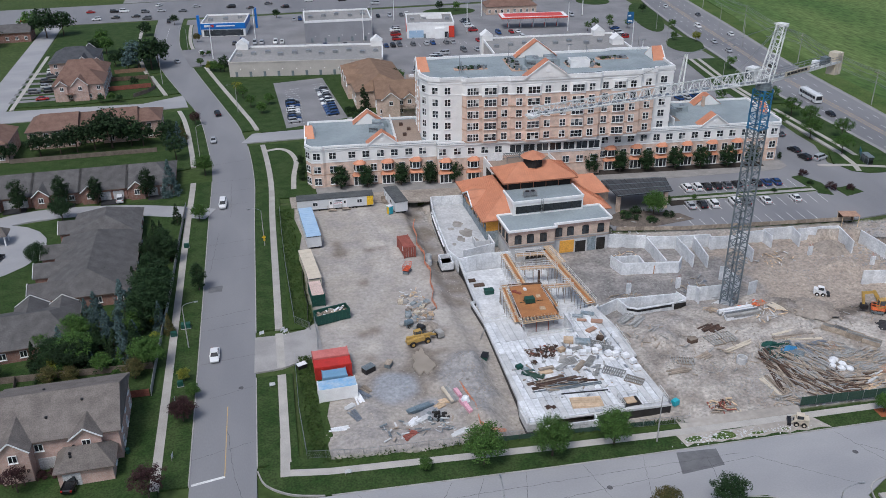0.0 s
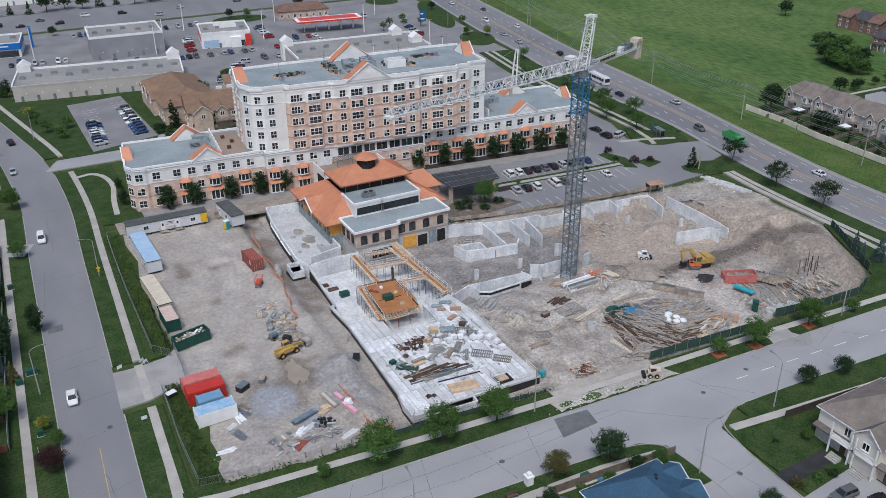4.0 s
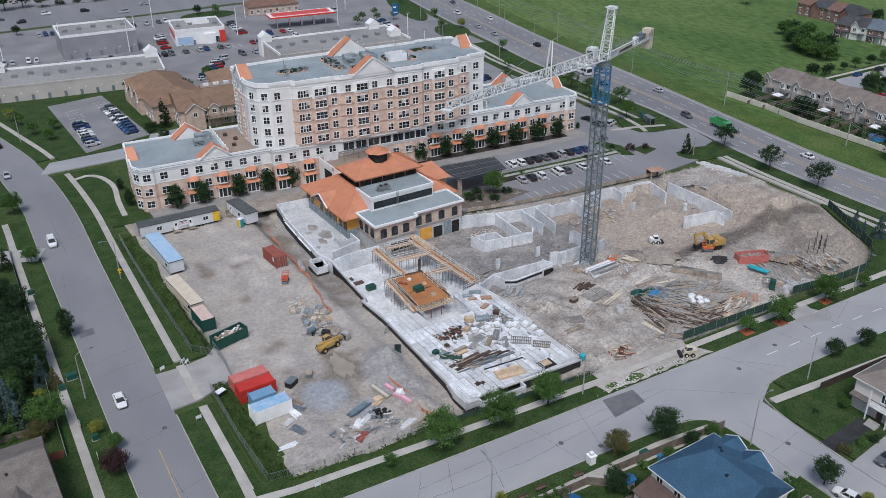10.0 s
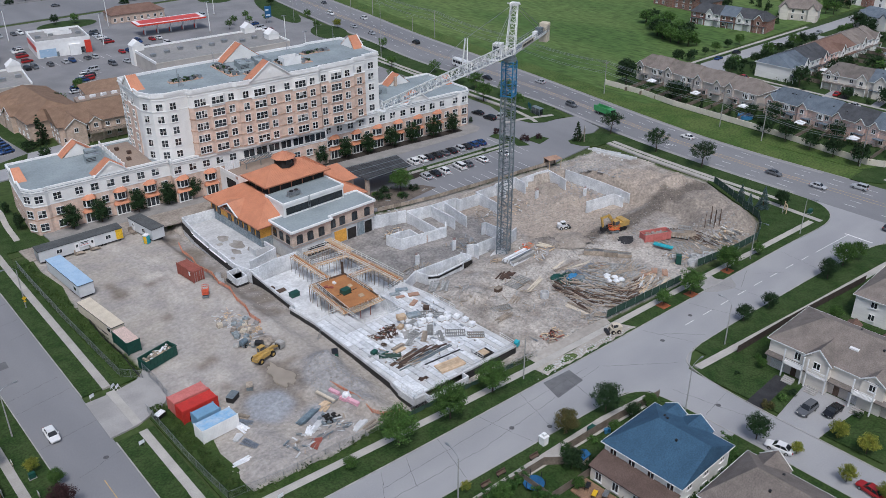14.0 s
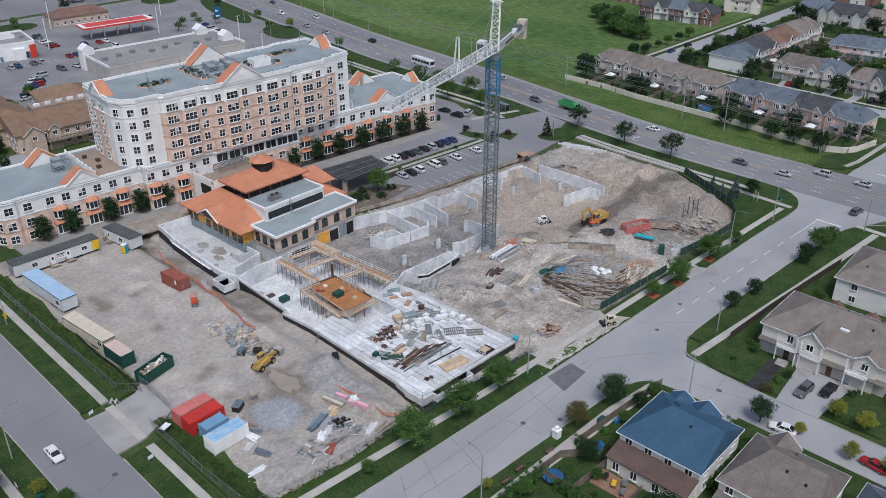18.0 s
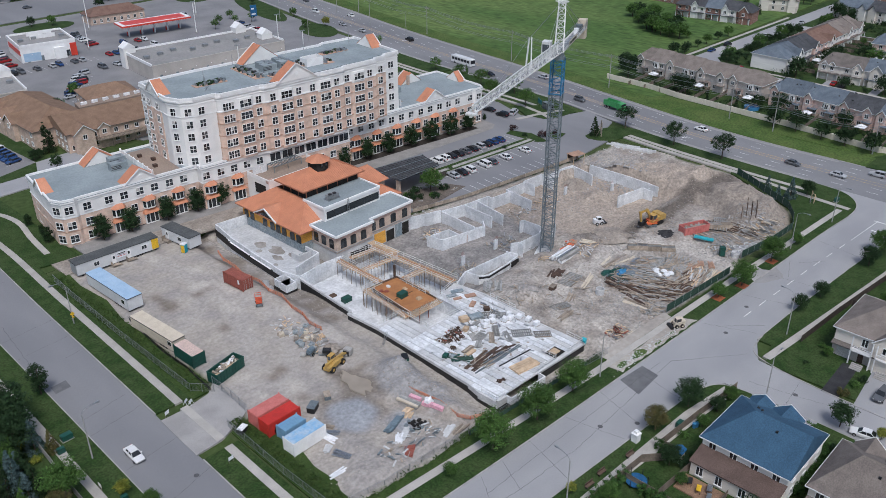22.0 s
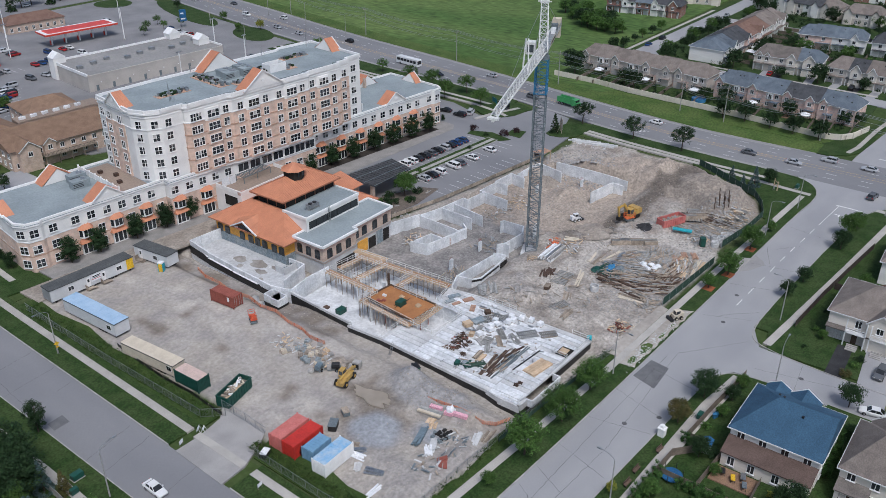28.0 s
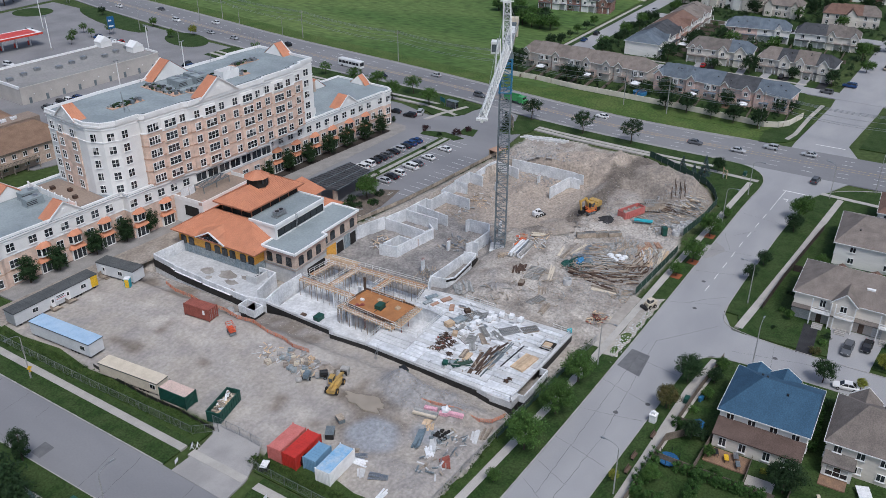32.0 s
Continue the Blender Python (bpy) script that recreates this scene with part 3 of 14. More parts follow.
def bm_prism(bm, pts, z0, z1):
    """An upright prism over a plan outline."""
    if sum(a[0] * b[1] - b[0] * a[1] for a, b in zip(pts, pts[1:] + pts[:1])) < 0:
        pts = pts[::-1]
    lo, hi = [bm.verts.new((x, y, z0)) for x, y in pts], [bm.verts.new((x, y, z1)) for x, y in pts]
    n = len(pts)
    for i in range(n):
        bm.faces.new((lo[i], lo[(i + 1) % n], hi[(i + 1) % n], hi[i]))
    top = [bm.faces.new(hi), bm.faces.new(lo[::-1])]
    for f in top:
        f.normal_update()
    if n > 4:
        bmesh.ops.triangulate(bm, faces=top)


def bm_poly(bm, *pts):
    return bm.faces.new([bm.verts.new(p) for p in pts])


def part(name, bm, material, parent=None, label=""):
    """Links a bmesh as one mesh object, under a thing where one is given."""
    me = bpy.data.meshes.new(name)
    bm.to_mesh(me)
    bm.free()
    for m in material if isinstance(material, (list, tuple)) else [material]:
        me.materials.append(m)
    ob = new(name, me)
    ob.parent = parent
    return tagged(ob, label)


def built(name, material, make, parent=None, label=""):
    bm = bmesh.new()
    make(bm)
    return part(name, bm, material, parent, label)


def again(name, ob, parent, m):
    """Another object on the same mesh."""
    o = new(name, ob.data)
    o.parent, o.matrix_basis = parent, m
    return o


def thing(name, label, category, m=None, group="", kind=""):
    ob = tagged(new(name), label, category, group, kind)
    ob.empty_display_size = 0.5
    if m is not None:
        ob.matrix_basis = m
    return ob


def boxes(name, material, rows, parent=None, label=""):
    def make(bm):
        for r in rows:
            bm_box(bm, *r)
    return built(name, material, make, parent, label)


def curve_pts(pts, step=3.0):
    """A smooth line through plan points."""
    out, n = [], len(pts)
    P = [Vector((*p, 0)) for p in pts]
    for i in range(n - 1):
        a, b, c, d = P[max(0, i - 1)], P[i], P[i + 1], P[min(n - 1, i + 2)]
        k = max(1, int((c - b).length / step))
        for j in range(k):
            t = j / k
            q = 0.5 * (2 * b + (c - a) * t + (2 * a - 5 * b + 4 * c - d) * t * t + (3 * b - a - 3 * c + d) * t ** 3)
            out.append((q.x, q.y))
    return out + [tuple(pts[-1])]


def bm_strip(bm, line, off0, off1, z0, z1):
    """A band along a plan line, between two offsets to its left, as a solid."""
    L = [Vector((*p, 0)) for p in line]
    rows = []
    for i, p in enumerate(L):
        d = (L[min(i + 1, len(L) - 1)] - L[max(i - 1, 0)]).normalized()
        nrm = Vector((-d.y, d.x, 0))
        a, b = p + nrm * off0, p + nrm * off1
        rows.append([bm.verts.new((a.x, a.y, z1)), bm.verts.new((b.x, b.y, z1)), bm.verts.new((b.x, b.y, z0)), bm.verts.new((a.x, a.y, z0))])
    for r, s in zip(rows, rows[1:]):
        for k in range(4):
            bm.faces.new((r[k], r[(k + 1) % 4], s[(k + 1) % 4], s[k]))
    bm.faces.new(rows[0]), bm.faces.new(rows[-1][::-1])
    bmesh.ops.recalc_face_normals(bm, faces=bm.faces[:])


def strip(name, material, line, off0, off1, z0, z1, label="", category="", kind="structure"):
    return tagged(built(name, material, lambda bm: bm_strip(bm, line, off0, off1, z0, z1)), label, category, kind=kind)


def plate(name, material, pts, z0, z1, label="", category="", kind="structure"):
    return tagged(built(name, material, lambda bm: bm_prism(bm, list(pts), z0, z1)), label, category, kind=kind)

# ---- ground, roads, lawns ----
def make_ground(bm):
    """One sheet to the horizon in tiles, open under the building site's own ground."""
    xs = [-3000, -1500, -800] + list(range(-400, 1, 80)) + [2.5, 60, 110, 165.5] + list(range(240, 801, 80)) + [1500, 3000]
    ys = [-3000, -1500, -600, -200, -60, 20, 97.5, 150, 211.5] + list(range(280, 801, 80)) + [1500, 3000]
    for a, c in zip(xs, xs[1:]):
        for b, d in zip(ys, ys[1:]):
            if not (2.4 < a < 165 and 97.4 < b < 211):
                bm_poly(bm, (a, b, -0.25), (c, b, -0.25), (c, d, -0.25), (a, d, -0.25))


tagged(built("ground", M["far_grass"], make_ground), "rough green grassland round the streets", "ground", kind="structure")

A_W = curve_pts([(-18.5, -60), (-16.2, 60), (-14.8, 110), (-13.5, 159), (-12.4, 204), (-11.6, 235), (-13, 262), (-16.2, 293), (-22.5, 320), (-32.4, 363), (-37, 400), (-38.3, 430), (-38.5, 462)], 4)
A_E = curve_pts([(-8, -60), (-6, 60), (-4.7, 108), (-2.9, 156), (-1.4, 199), (-0.2, 229), (-1, 257.7), (-3.1, 277), (-7, 297), (-16, 341), (-22, 373), (-26, 400), (-27, 430), (-26, 462)], 4)
B_N = curve_pts([(3.5, 99.0), (41, 96.6), (83, 94.6), (113, 93.3), (140, 92.2), (152, 91.5)], 4)
B_S = curve_pts([(-90, 93), (-18, 89.5), (28, 86.4), (60, 84.2), (69, 83.3)], 4)
B_S2 = curve_pts([(90, 82.9), (106, 82.3), (121, 81.3), (136, 80.3), (158, 78)], 4)
H_W = curve_pts([(174, -60), (173.3, 60), (173.6, 100), (174.0, 127), (175.8, 155), (179.5, 180), (183.5, 203), (184.8, 225), (187.5, 275), (194, 316), (200, 357), (208, 400), (214, 430), (224, 470)], 5)
H_E = curve_pts([(195, -60), (195, 40), (194.4, 100), (194, 133), (197, 164), (208, 233), (217.5, 305), (229, 367), (240.5, 434), (250, 480)], 5)
plate("road", M["asphalt_dark"], A_W + A_E[::-1], -0.4, 0.0, "worn grey asphalt street with tar-sealed cracks", "road")
plate("road", M["asphalt"], [(-100, 93), (-18, 90)] + B_S[2:] + [(72.5, 80.8)] + [(83.5, 79.6)] + B_S2 + [(162, 76), (175, 70), (175, 100), (163, 92)] + B_N[::-1] + [(-5, 100.5), (-100, 103)], -0.4, 0.004, "wide worn asphalt street past the building site", "road")
plate("highway", M["highway"], H_W + H_E[::-1], -0.4, 0.008, "dark asphalt highway with several lanes", "road")
plate("road", M["highway"], [(-300, 458), (-45, 461), (215, 461), (500, 440), (500, 480), (215, 505), (-38, 510), (-300, 506)], -0.4, 0.004, "dark asphalt cross road with traffic", "road")
plate("road", M["asphalt"], [(72.5, 84), (73.4, 63), (72.8, 30), (72, -60), (80.5, -60), (81.8, 30), (82.2, 64), (84, 84)], -0.4, 0.001, "grey asphalt residential side street", "road")
plate("road", M["asphalt"], [(192, 90), (199.5, 89.8), (241, 86), (260, 86), (360, 80), (360, 64), (242, 71), (204, 75), (192, 70)], -0.4, 0.001, "grey asphalt side street east of the highway", "road")
plate("road", M["asphalt"], [(249, 60), (252, 98), (255, 176), (259, 188), (268, 194.4), (480, 190.6), (480, 182.6), (272, 186.6), (265, 181), (262, 172), (260, 98), (257, 60)], -0.4, 0.062, "grey asphalt housing estate street", "road")
plate("road", M["asphalt"], [(338, 78), (346, 78), (348, 184), (340, 184)], -0.4, 0.06, "grey asphalt housing estate street", "road")
strip("pavement", M["walk"], [(262, 197.6), (290, 197.0), (360, 195.6)], -0.75, 0.75, -0.3, 0.1, "pale pavement along the meadow", "pavement")
strip("pavement", M["walk"], [(262.6, 98), (264.6, 172)], -0.75, 0.75, -0.3, 0.1, "pale pavement before the houses", "pavement")
strip("road", M["asphalt"], curve_pts([(-12, 208.5), (-20, 212), (-34, 216.6), (-52, 219), (-64, 216), (-75, 208)], 3), -3.3, 3.3, -0.4, 0.12, "asphalt lane between bungalows", "road")
plate("road", M["asphalt"], [(-66 + 16 * math.cos(k * 0.3142), 199 + 16 * math.sin(k * 0.3142)) for k in range(20)], -0.4, 0.117, "asphalt turning circle between bungalows", "road")
plate("road", M["asphalt"], [(-20, 305), (-60, 303), (-84, 302), (-84, 240), (-92, 240), (-92, 470), (-84, 470), (-82, 316), (-60, 315), (-36, 313), (-22, 320)], -0.4, -0.002, "grey asphalt side street between brick houses", "road")

for line, k in ((H_W, -1), (H_E, 1)):
    strip("road_shoulder", M["shoulder"], [p for p in line if 100 < p[1] < 455], k * 0.25, k * 1.5, -0.1, 0.0125, "pale dusty shoulder of the highway", "road")

LAWN = dict(label="mown green grass verge along the street", category="lawn")


def verge(line, side, lawn, walk, beyond, turf="grass"):
    """Kerb, grass, pavement in flags, and grass behind it, outwards from a road's edge."""
    s = side
    strip("kerb", M["kerb"], line, 0, s * 0.18, -0.3, 0.13, "pale concrete kerb", "kerb")
    strip("lawn", M[turf], line, s * 0.18, s * lawn, -0.3, 0.115, **LAWN)
    if walk:
        strip("pavement", M["walk"], line, s * lawn, s * (lawn + walk), -0.3, 0.14, "pale concrete pavement with joints", "pavement")
    if beyond:
        strip("lawn", M["grass"], line, s * (lawn + walk), s * beyond, -0.3, 0.11, **LAWN)


def between(line, lo, hi, axis=1):
    return [p for p in line if lo <= p[axis] <= hi]


verge(between(A_E, 106, 135), -1, 3.9, 1.5, 6.6)
verge(between(A_E, 145.5, 258), -1, 3.8, 1.5, 6.6)
verge(between(A_E, 270, 361), -1, 4.2, 1.5, 8.0)
verge(between(A_E, 390, 446), -1, 4.2, 1.5, 6.0)
verge(between(A_W, 20, 84), 1, 4.2, 1.5, 40)
verge(between(A_W, 103, 231), 1, 4.4, 1.5, 10)
verge(between(A_W, 241, 302), 1, 4.4, 1.5, 9)
verge(between(A_W, 321, 352), 1, 4.6, 1.5, 9)
verge(between(A_W, 352, 452), 1, 5.6, 1.5, 9)
verge(B_N[1:], 1, 5.2, 0, 0)
verge(B_S[18:], -1, 3.6, 1.5, 8)
verge(B_S2, -1, 8, 0, 0)
verge(between(H_W, 102, 166), 1, 5.6, 1.5, 8.5)
verge(between(H_W, 196, 250), 1, 9.0, 1.5, 13.5)
verge(between(H_W, 250, 318), 1, 9.0, 1.5, 16.5)
verge(between(H_E, 97, 470), -1, 9.0, 0, 0, "verge")
verge(between(H_E, -50, 68), -1, 6.0, 1.5, 30)
verge(between(H_W, -50, 62), 1, 6.0, 1.5, 12)
strip("pavement", M["walk"], [(0.95, 134.4), (1.3, 146.4)], -0.75, 0.75, -0.3, 0.144, "pale concrete pavement crossing the gravel entrance", "pavement")
plate("gravel_entrance", M["gravel"], [(-4.0, 134.0), (-3.4, 146), (1.5, 145.8), (6.4, 146.6), (9, 149), (9, 138), (6.4, 136.4), (1, 134.2)], -0.3, 0.1, "pale gravel site entrance over the verge", "driveway")
# corners where the kerbs turn
plate("lawn", M["grass"], curve_pts([(-4.6, 107), (-3.5, 103.5), (0, 100.6), (6, 99.0)], 1) + [(7, 102), (6, 109), (-0.2, 109)], -0.3, 0.112, **LAWN)
strip("kerb", M["kerb"], curve_pts([(-4.7, 107), (-3.6, 103.5), (0, 100.5), (5, 99.0)], 0.8), 0, 0.18, -0.3, 0.13, "pale curved concrete kerb", "kerb")
strip("pavement", M["walk"], [(-0.5, 104.6), (-0.2, 109), (0.1, 114)], -0.75, 0.75, -0.3, 0.148, "pale concrete pavement at the corner", "pavement")
plate("lawn", M["grass"], curve_pts([(150, 91.6), (158.5, 91.0), (164.5, 91.4), (169.5, 93.8), (172.8, 98.6), (173.6, 106)], 1) + [(173, 130), (164, 126), (152, 103), (141, 98), (141, 93)], -0.3, 0.1, **LAWN)
strip("kerb", M["kerb"], curve_pts([(150, 91.6), (158.5, 91.0), (164.5, 91.4), (169.5, 93.8), (172.8, 98.6), (173.6, 106)], 1), 0, 0.18, -0.3, 0.13, "pale curved concrete kerb", "kerb")
strip("pavement", M["walk"], [(162.5, 92.5), (163.5, 106.7), (165.6, 124), (166.8, 150), (168.5, 164)], -0.8, 0.8, -0.3, 0.142, "pale concrete pavement beside the highway", "pavement")
strip("pavement", M["walk"], [(-0.4, 105.4), (6, 104.2), (41, 101.2), (60, 99.8), (71, 99.2), (110, 97.3), (134, 95.7), (160.5, 94.2)], -0.75, 0.75, -0.3, 0.146, "pale concrete pavement beside the site fence", "pavement")
plate("lawn", M["grass"], curve_pts([(152, 78.6), (159, 77.6), (164, 75), (168, 70), (172, 62)], 1) + [(160, 40), (84, 44), (83.4, 78), (90, 80)], -0.35, 0.095, **LAWN)
strip("kerb", M["kerb"], curve_pts([(156, 78.2), (160, 77.2), (164.5, 74.5), (168.5, 70), (172.6, 62)], 1), 0, -0.18, -0.3, 0.13, "pale curved concrete kerb", "kerb")
strip("pavement", M["walk"], [(162.8, 76), (161.9, 63.4), (160, 30)], -0.8, 0.8, -0.3, 0.142, "pale concrete pavement", "pavement")
plate("lawn", M["grass"], [(-10, 84)] + [(28, 86), (60, 83.9), (66, 83.6)] + curve_pts([(66, 83.6), (70.5, 82.2), (72.6, 79), (73.1, 70)], 1) + [(72.9, 40), (72, -50), (-10, -50)], -0.35, 0.09, "mown garden grass round the houses", "lawn")
strip("kerb", M["kerb"], curve_pts([(66, 83.6), (70.5, 82.2), (72.6, 79), (73.2, 70), (73, 50), (72.4, 0)], 1), 0, -0.16, -0.3, 0.13, "pale curved concrete kerb", "kerb")
strip("kerb", M["kerb"], curve_pts([(92, 82.7), (87, 82.2), (84.2, 79.5), (82.6, 70), (82, 50), (81.6, 0)], 1), 0, 0.16, -0.3, 0.13, "pale curved concrete kerb", "kerb")
strip("pavement", M["walk"], [(71.4, 79.6), (60, 81.2), (28.9, 82.4), (0, 84)], -0.75, 0.75, -0.3, 0.146, "pale concrete pavement past the garden fences", "pavement")
strip("pavement", M["walk"], [(85.1, 78.7), (97.5, 77.3), (125.6, 74.3), (161, 70.8)], -0.8, 0.8, -0.3, 0.146, "pale concrete pavement past the garden fences", "pavement")

# wide grass and hard areas
plate("lawn", M["grass"], [(-21, -60), (-19.5, 110), (-17.6, 225), (-40, 219), (-72, 208), (-80, 190), (-110, 175), (-110, -60)], -0.35, 0.08, "garden grass round the bungalows and houses", "lawn")
plate("lawn", M["grass"], [(-18, 243), (-22, 300), (-60, 301), (-82, 300), (-84, 244), (-40, 236)], -0.35, 0.08, "garden grass behind the terraced houses", "lawn")
plate("lawn", M["grass"], [(-30, 322), (-46, 420), (-45, 456), (-82, 458), (-82, 320), (-60, 318)], -0.35, 0.08, "open green grass by the cross road", "lawn")
plate("lawn", M["grass"], [(2, 258), (3.5, 215), (15, 213), (15, 258)], -0.35, 0.085, "green lawn beside the residence", "lawn")
plate("lawn", M["grass"], [(4, 270), (-4, 305), (-12, 338), (-16, 362), (-9, 364), (-6, 345), (40, 338), (36, 270)], -0.35, 0.085, "green lawn by the resident parking", "lawn")
plate("meadow", M["meadow"], [(216, 176), (206, 180), (214, 233), (226, 305), (238, 367), (252, 440), (700, 440), (700, 196), (300, 199), (256, 199), (240, 204), (226, 204)], -0.35, 0.06, "wide green meadow across the highway", "field")
plate("meadow", M["verge"], [(204, 98), (203, 140), (206, 180), (216, 176), (213, 130), (209, 98)], -0.35, 0.05, "rough green verge below the noise wall", "field")
plate("lawn", M["grass"], [(209, 94), (214, 176), (216, 206), (240, 204), (256, 198), (256, 96)], -0.35, 0.055, "back gardens of the terraced houses", "lawn")
plate("lawn", M["grass"], [(256, 92), (256, 198), (480, 196), (480, 76)], -0.35, 0.055, "garden grass of the housing estate", "lawn")
plate("lawn", M["grass"], [(204, 72), (242, 69), (480, 58), (480, -60), (204, -60)], -0.35, 0.055, "garden grass of the housing estate", "lawn")
plate("parking_lot", M["lot"], [(12, 272), (11, 327), (30, 330), (33, 278)], -0.35, 0.09, "grey asphalt car park of the residence", "car park")
plate("driveway", M["asphalt"], [(-3, 261), (1, 269.5), (30, 270), (33, 278), (45, 279), (45, 262), (15, 261)], -0.35, 0.088, "grey asphalt driveway beside the residence", "driveway")
plate("parking_lot", M["lot"], [(-25.5, 391), (-20.5, 361), (-10, 361), (40, 336), (64, 272), (160, 240), (184, 262), (190, 300), (193, 330), (204, 400), (210, 456), (-24, 456)], -0.35, 0.03, "wide grey asphalt plaza car park", "car park")
plate("parking_lot", M["asphalt_dark"], [(84, 174), (143, 164.5), (164, 166), (170, 172), (177.5, 174.5), (181, 187), (166, 192), (162.3, 200.3), (167.6, 214.5), (168.0, 224), (170, 240), (152, 244), (146, 203), (120, 203), (84, 205)], -0.35, 0.05, "grey asphalt car park in front of the residence", "car park")
plate("forecourt", M["paving"], [(16, 211), (60, 207), (92, 202), (146, 198.9), (149.4, 201), (150, 206), (150, 214), (16, 224)], -0.35, 0.1, "paved walk along the residence front", "pavement")
strip("island", M["kerb"], curve_pts([(106, 187.2), (125, 185.6), (143, 184.2), (146.5, 184)], 2), -1.9, 1.9, -0.2, 0.17, "grass island with a path between parked cars", "island")
strip("lawn", M["grass"], curve_pts([(106, 187.2), (125, 185.6), (143, 184.2), (146.3, 184)], 2), 0.5, 1.75, 0.1, 0.185, **LAWN)
strip("lawn", M["grass"], curve_pts([(106, 187.2), (125, 185.6), (143, 184.2), (146.3, 184)], 2), -1.75, -0.9, 0.1, 0.185, **LAWN)
for pts in ([(146, 181), (145.5, 193), (148.5, 193.5), (151, 187), (149, 179)], [(152, 177.5), (152, 183), (157, 183.5), (158, 179)], [(163.4, 199.6), (164.6, 192.6), (168.5, 190), (177.6, 189.0), (179.6, 193), (180.6, 200), (174, 203), (168, 208)],
            [(163, 164.5), (160, 168), (159.4, 171.4), (160.6, 173.4), (168, 174), (175, 171), (174.5, 163)]):
    plate("lawn", M["grass"], pts, -0.2, 0.16, "small grass island with a kerb", "lawn")
strip("pavement", M["walk"], curve_pts([(4.2, 251.9), (7.7, 253), (10.9, 250.1), (12.5, 241.3), (11, 230.1), (10.1, 219.7)], 2.0), -0.7, 0.7, -0.2, 0.17, "curved concrete path over the residence lawn", "pavement")
strip("pavement", M["walk"], [(158, 199), (166, 197), (176, 193)], -0.8, 0.8, -0.2, 0.19, "path to the bus shelter", "pavement")
strip("pavement", M["walk"], [(166.5, 192), (168.5, 197), (170.5, 207), (172.5, 240), (176.5, 290), (181, 318)], -0.75, 0.75, -0.2, 0.185, "pale concrete pavement beside the highway", "pavement")
for cx, cy, rx, ry, a in ((200, 400, 7, 34, -16), (191, 342, 8, 14, -20), (108, 440, 14, 9, 0), (190, 445, 9, 10, 0)):
    c = Matrix.Rotation(radians(a), 2)
    plate("lawn", M["grass"], [tuple(Vector((cx, cy)) + c @ Vector((rx * math.cos(k * math.tau / 20), ry * math.sin(k * math.tau / 20)))) for k in range(20)], -0.2, 0.12, "oval grass island beside the car park", "lawn")


# ---- road markings ----
def dashes(line, off, length, gap, w, material="paint", name="lane_marking", label="white painted lane dashes"):
    L = [Vector((*p, 0)) for p in line]

    def make(bm):
        run, i, t = 0.0, 0, 0.0
        for a, b in zip(L, L[1:]):
            d = (b - a)
            n = d.length
            u, nr = d / n, Vector((-d.y, d.x, 0)) / n
            s = 0.0
            while s < n:
                ph = (run + s) % (length + gap)
                step = min(n - s, (length - ph) if ph < length else (length + gap - ph)) + 1e-4
                if ph < length:
                    p, q = a + u * s + nr * off, a + u * min(n, s + step) + nr * off
                    bm_poly(bm, p - nr * w / 2, q - nr * w / 2, q + nr * w / 2, p + nr * w / 2)
                s += step
            run += n
        for v in bm.verts:
            v.co.z = 0.016
    return tagged(built(name, M[material], make), label, "road marking", kind="structure")


H_C = [((a[0] + b[0]) / 2, (a[1] + b[1]) / 2) for a, b in zip(*[[L[round(i * (len(L) - 1) / 90)] for i in range(91)] for L in (H_W, H_E)])]
H_C = [p for p in H_C if 60 < p[1] < 455]
for off in (-7.0, -3.6, 3.4, 6.8):
    dashes([p for p in H_C if p[1] > 102 or p[1] < 66], off, 3.0, 6.5, 0.14)
strip("road_median", M["median"], [p for p in H_C if p[1] > 104], -0.8, 0.8, -0.1, 0.0122, "worn tan turning lane between yellow lines", "road")
for off in (-0.9, 0.9):
    dashes([p for p in H_C if p[1] > 102 or p[1] < 66], off, 1000, 0.1, 0.14, "yellow_paint", "centre_line", "faint yellow painted centre lines")
dashes([(96, 88.6), (124, 87.2), (147, 85.5)], 0, 3.0, 3.2, 0.15)
dashes([(147, 85.5), (160, 84.6)], 0, 40, 1, 0.15)
dashes([(160, 78.6), (160.2, 85.4)], 0, 40, 1, 0.45, name="stop_line", label="white painted stop line")
dashes([(-14.6, 106.2), (-9.6, 107.0)], 0, 40, 1, 0.5, name="stop_line", label="white painted stop line")
dashes([(-9.6, 107), (-8.9, 125)], 0, 40, 1, 0.14, "yellow_paint", "centre_line", "worn yellow centre line")
dashes([(201, 75.5), (201, 84)], 0, 40, 1, 0.45, name="stop_line", label="white painted stop line")
dashes([(-33, 400), (-32, 440)], 0, 3, 2, 0.15)


def arrow(x, y, a):
    def make(bm):
        m = pose(x, y, 0.018, 0, 0, a)
        for q in (((-0.12, -1.2), (0.12, -1.2), (0.12, 0.6), (-0.12, 0.6)), ((-0.12, 0.0), (-0.12, 0.3), (-0.7, 0.5), (-0.7, 0.2)), ((-0.6, -0.1), (-1.3, 0.35), (-0.6, 0.8))):
            bm_poly(bm, *[m @ Vector((*p, 0)) for p in q])
    tagged(built("lane_arrow", M["paint"], make), "white painted turn arrow", "road marking", kind="structure")


arrow(154, 83, -90)
arrow(154, 80.5, -90)
for x, y in ((184, 118), (181, 150), (199, 262), (205, 300)):
    arrow(x, y, 0)

# tar-sealed cracks, patches and manholes on the streets
rnd = random.Random(5)


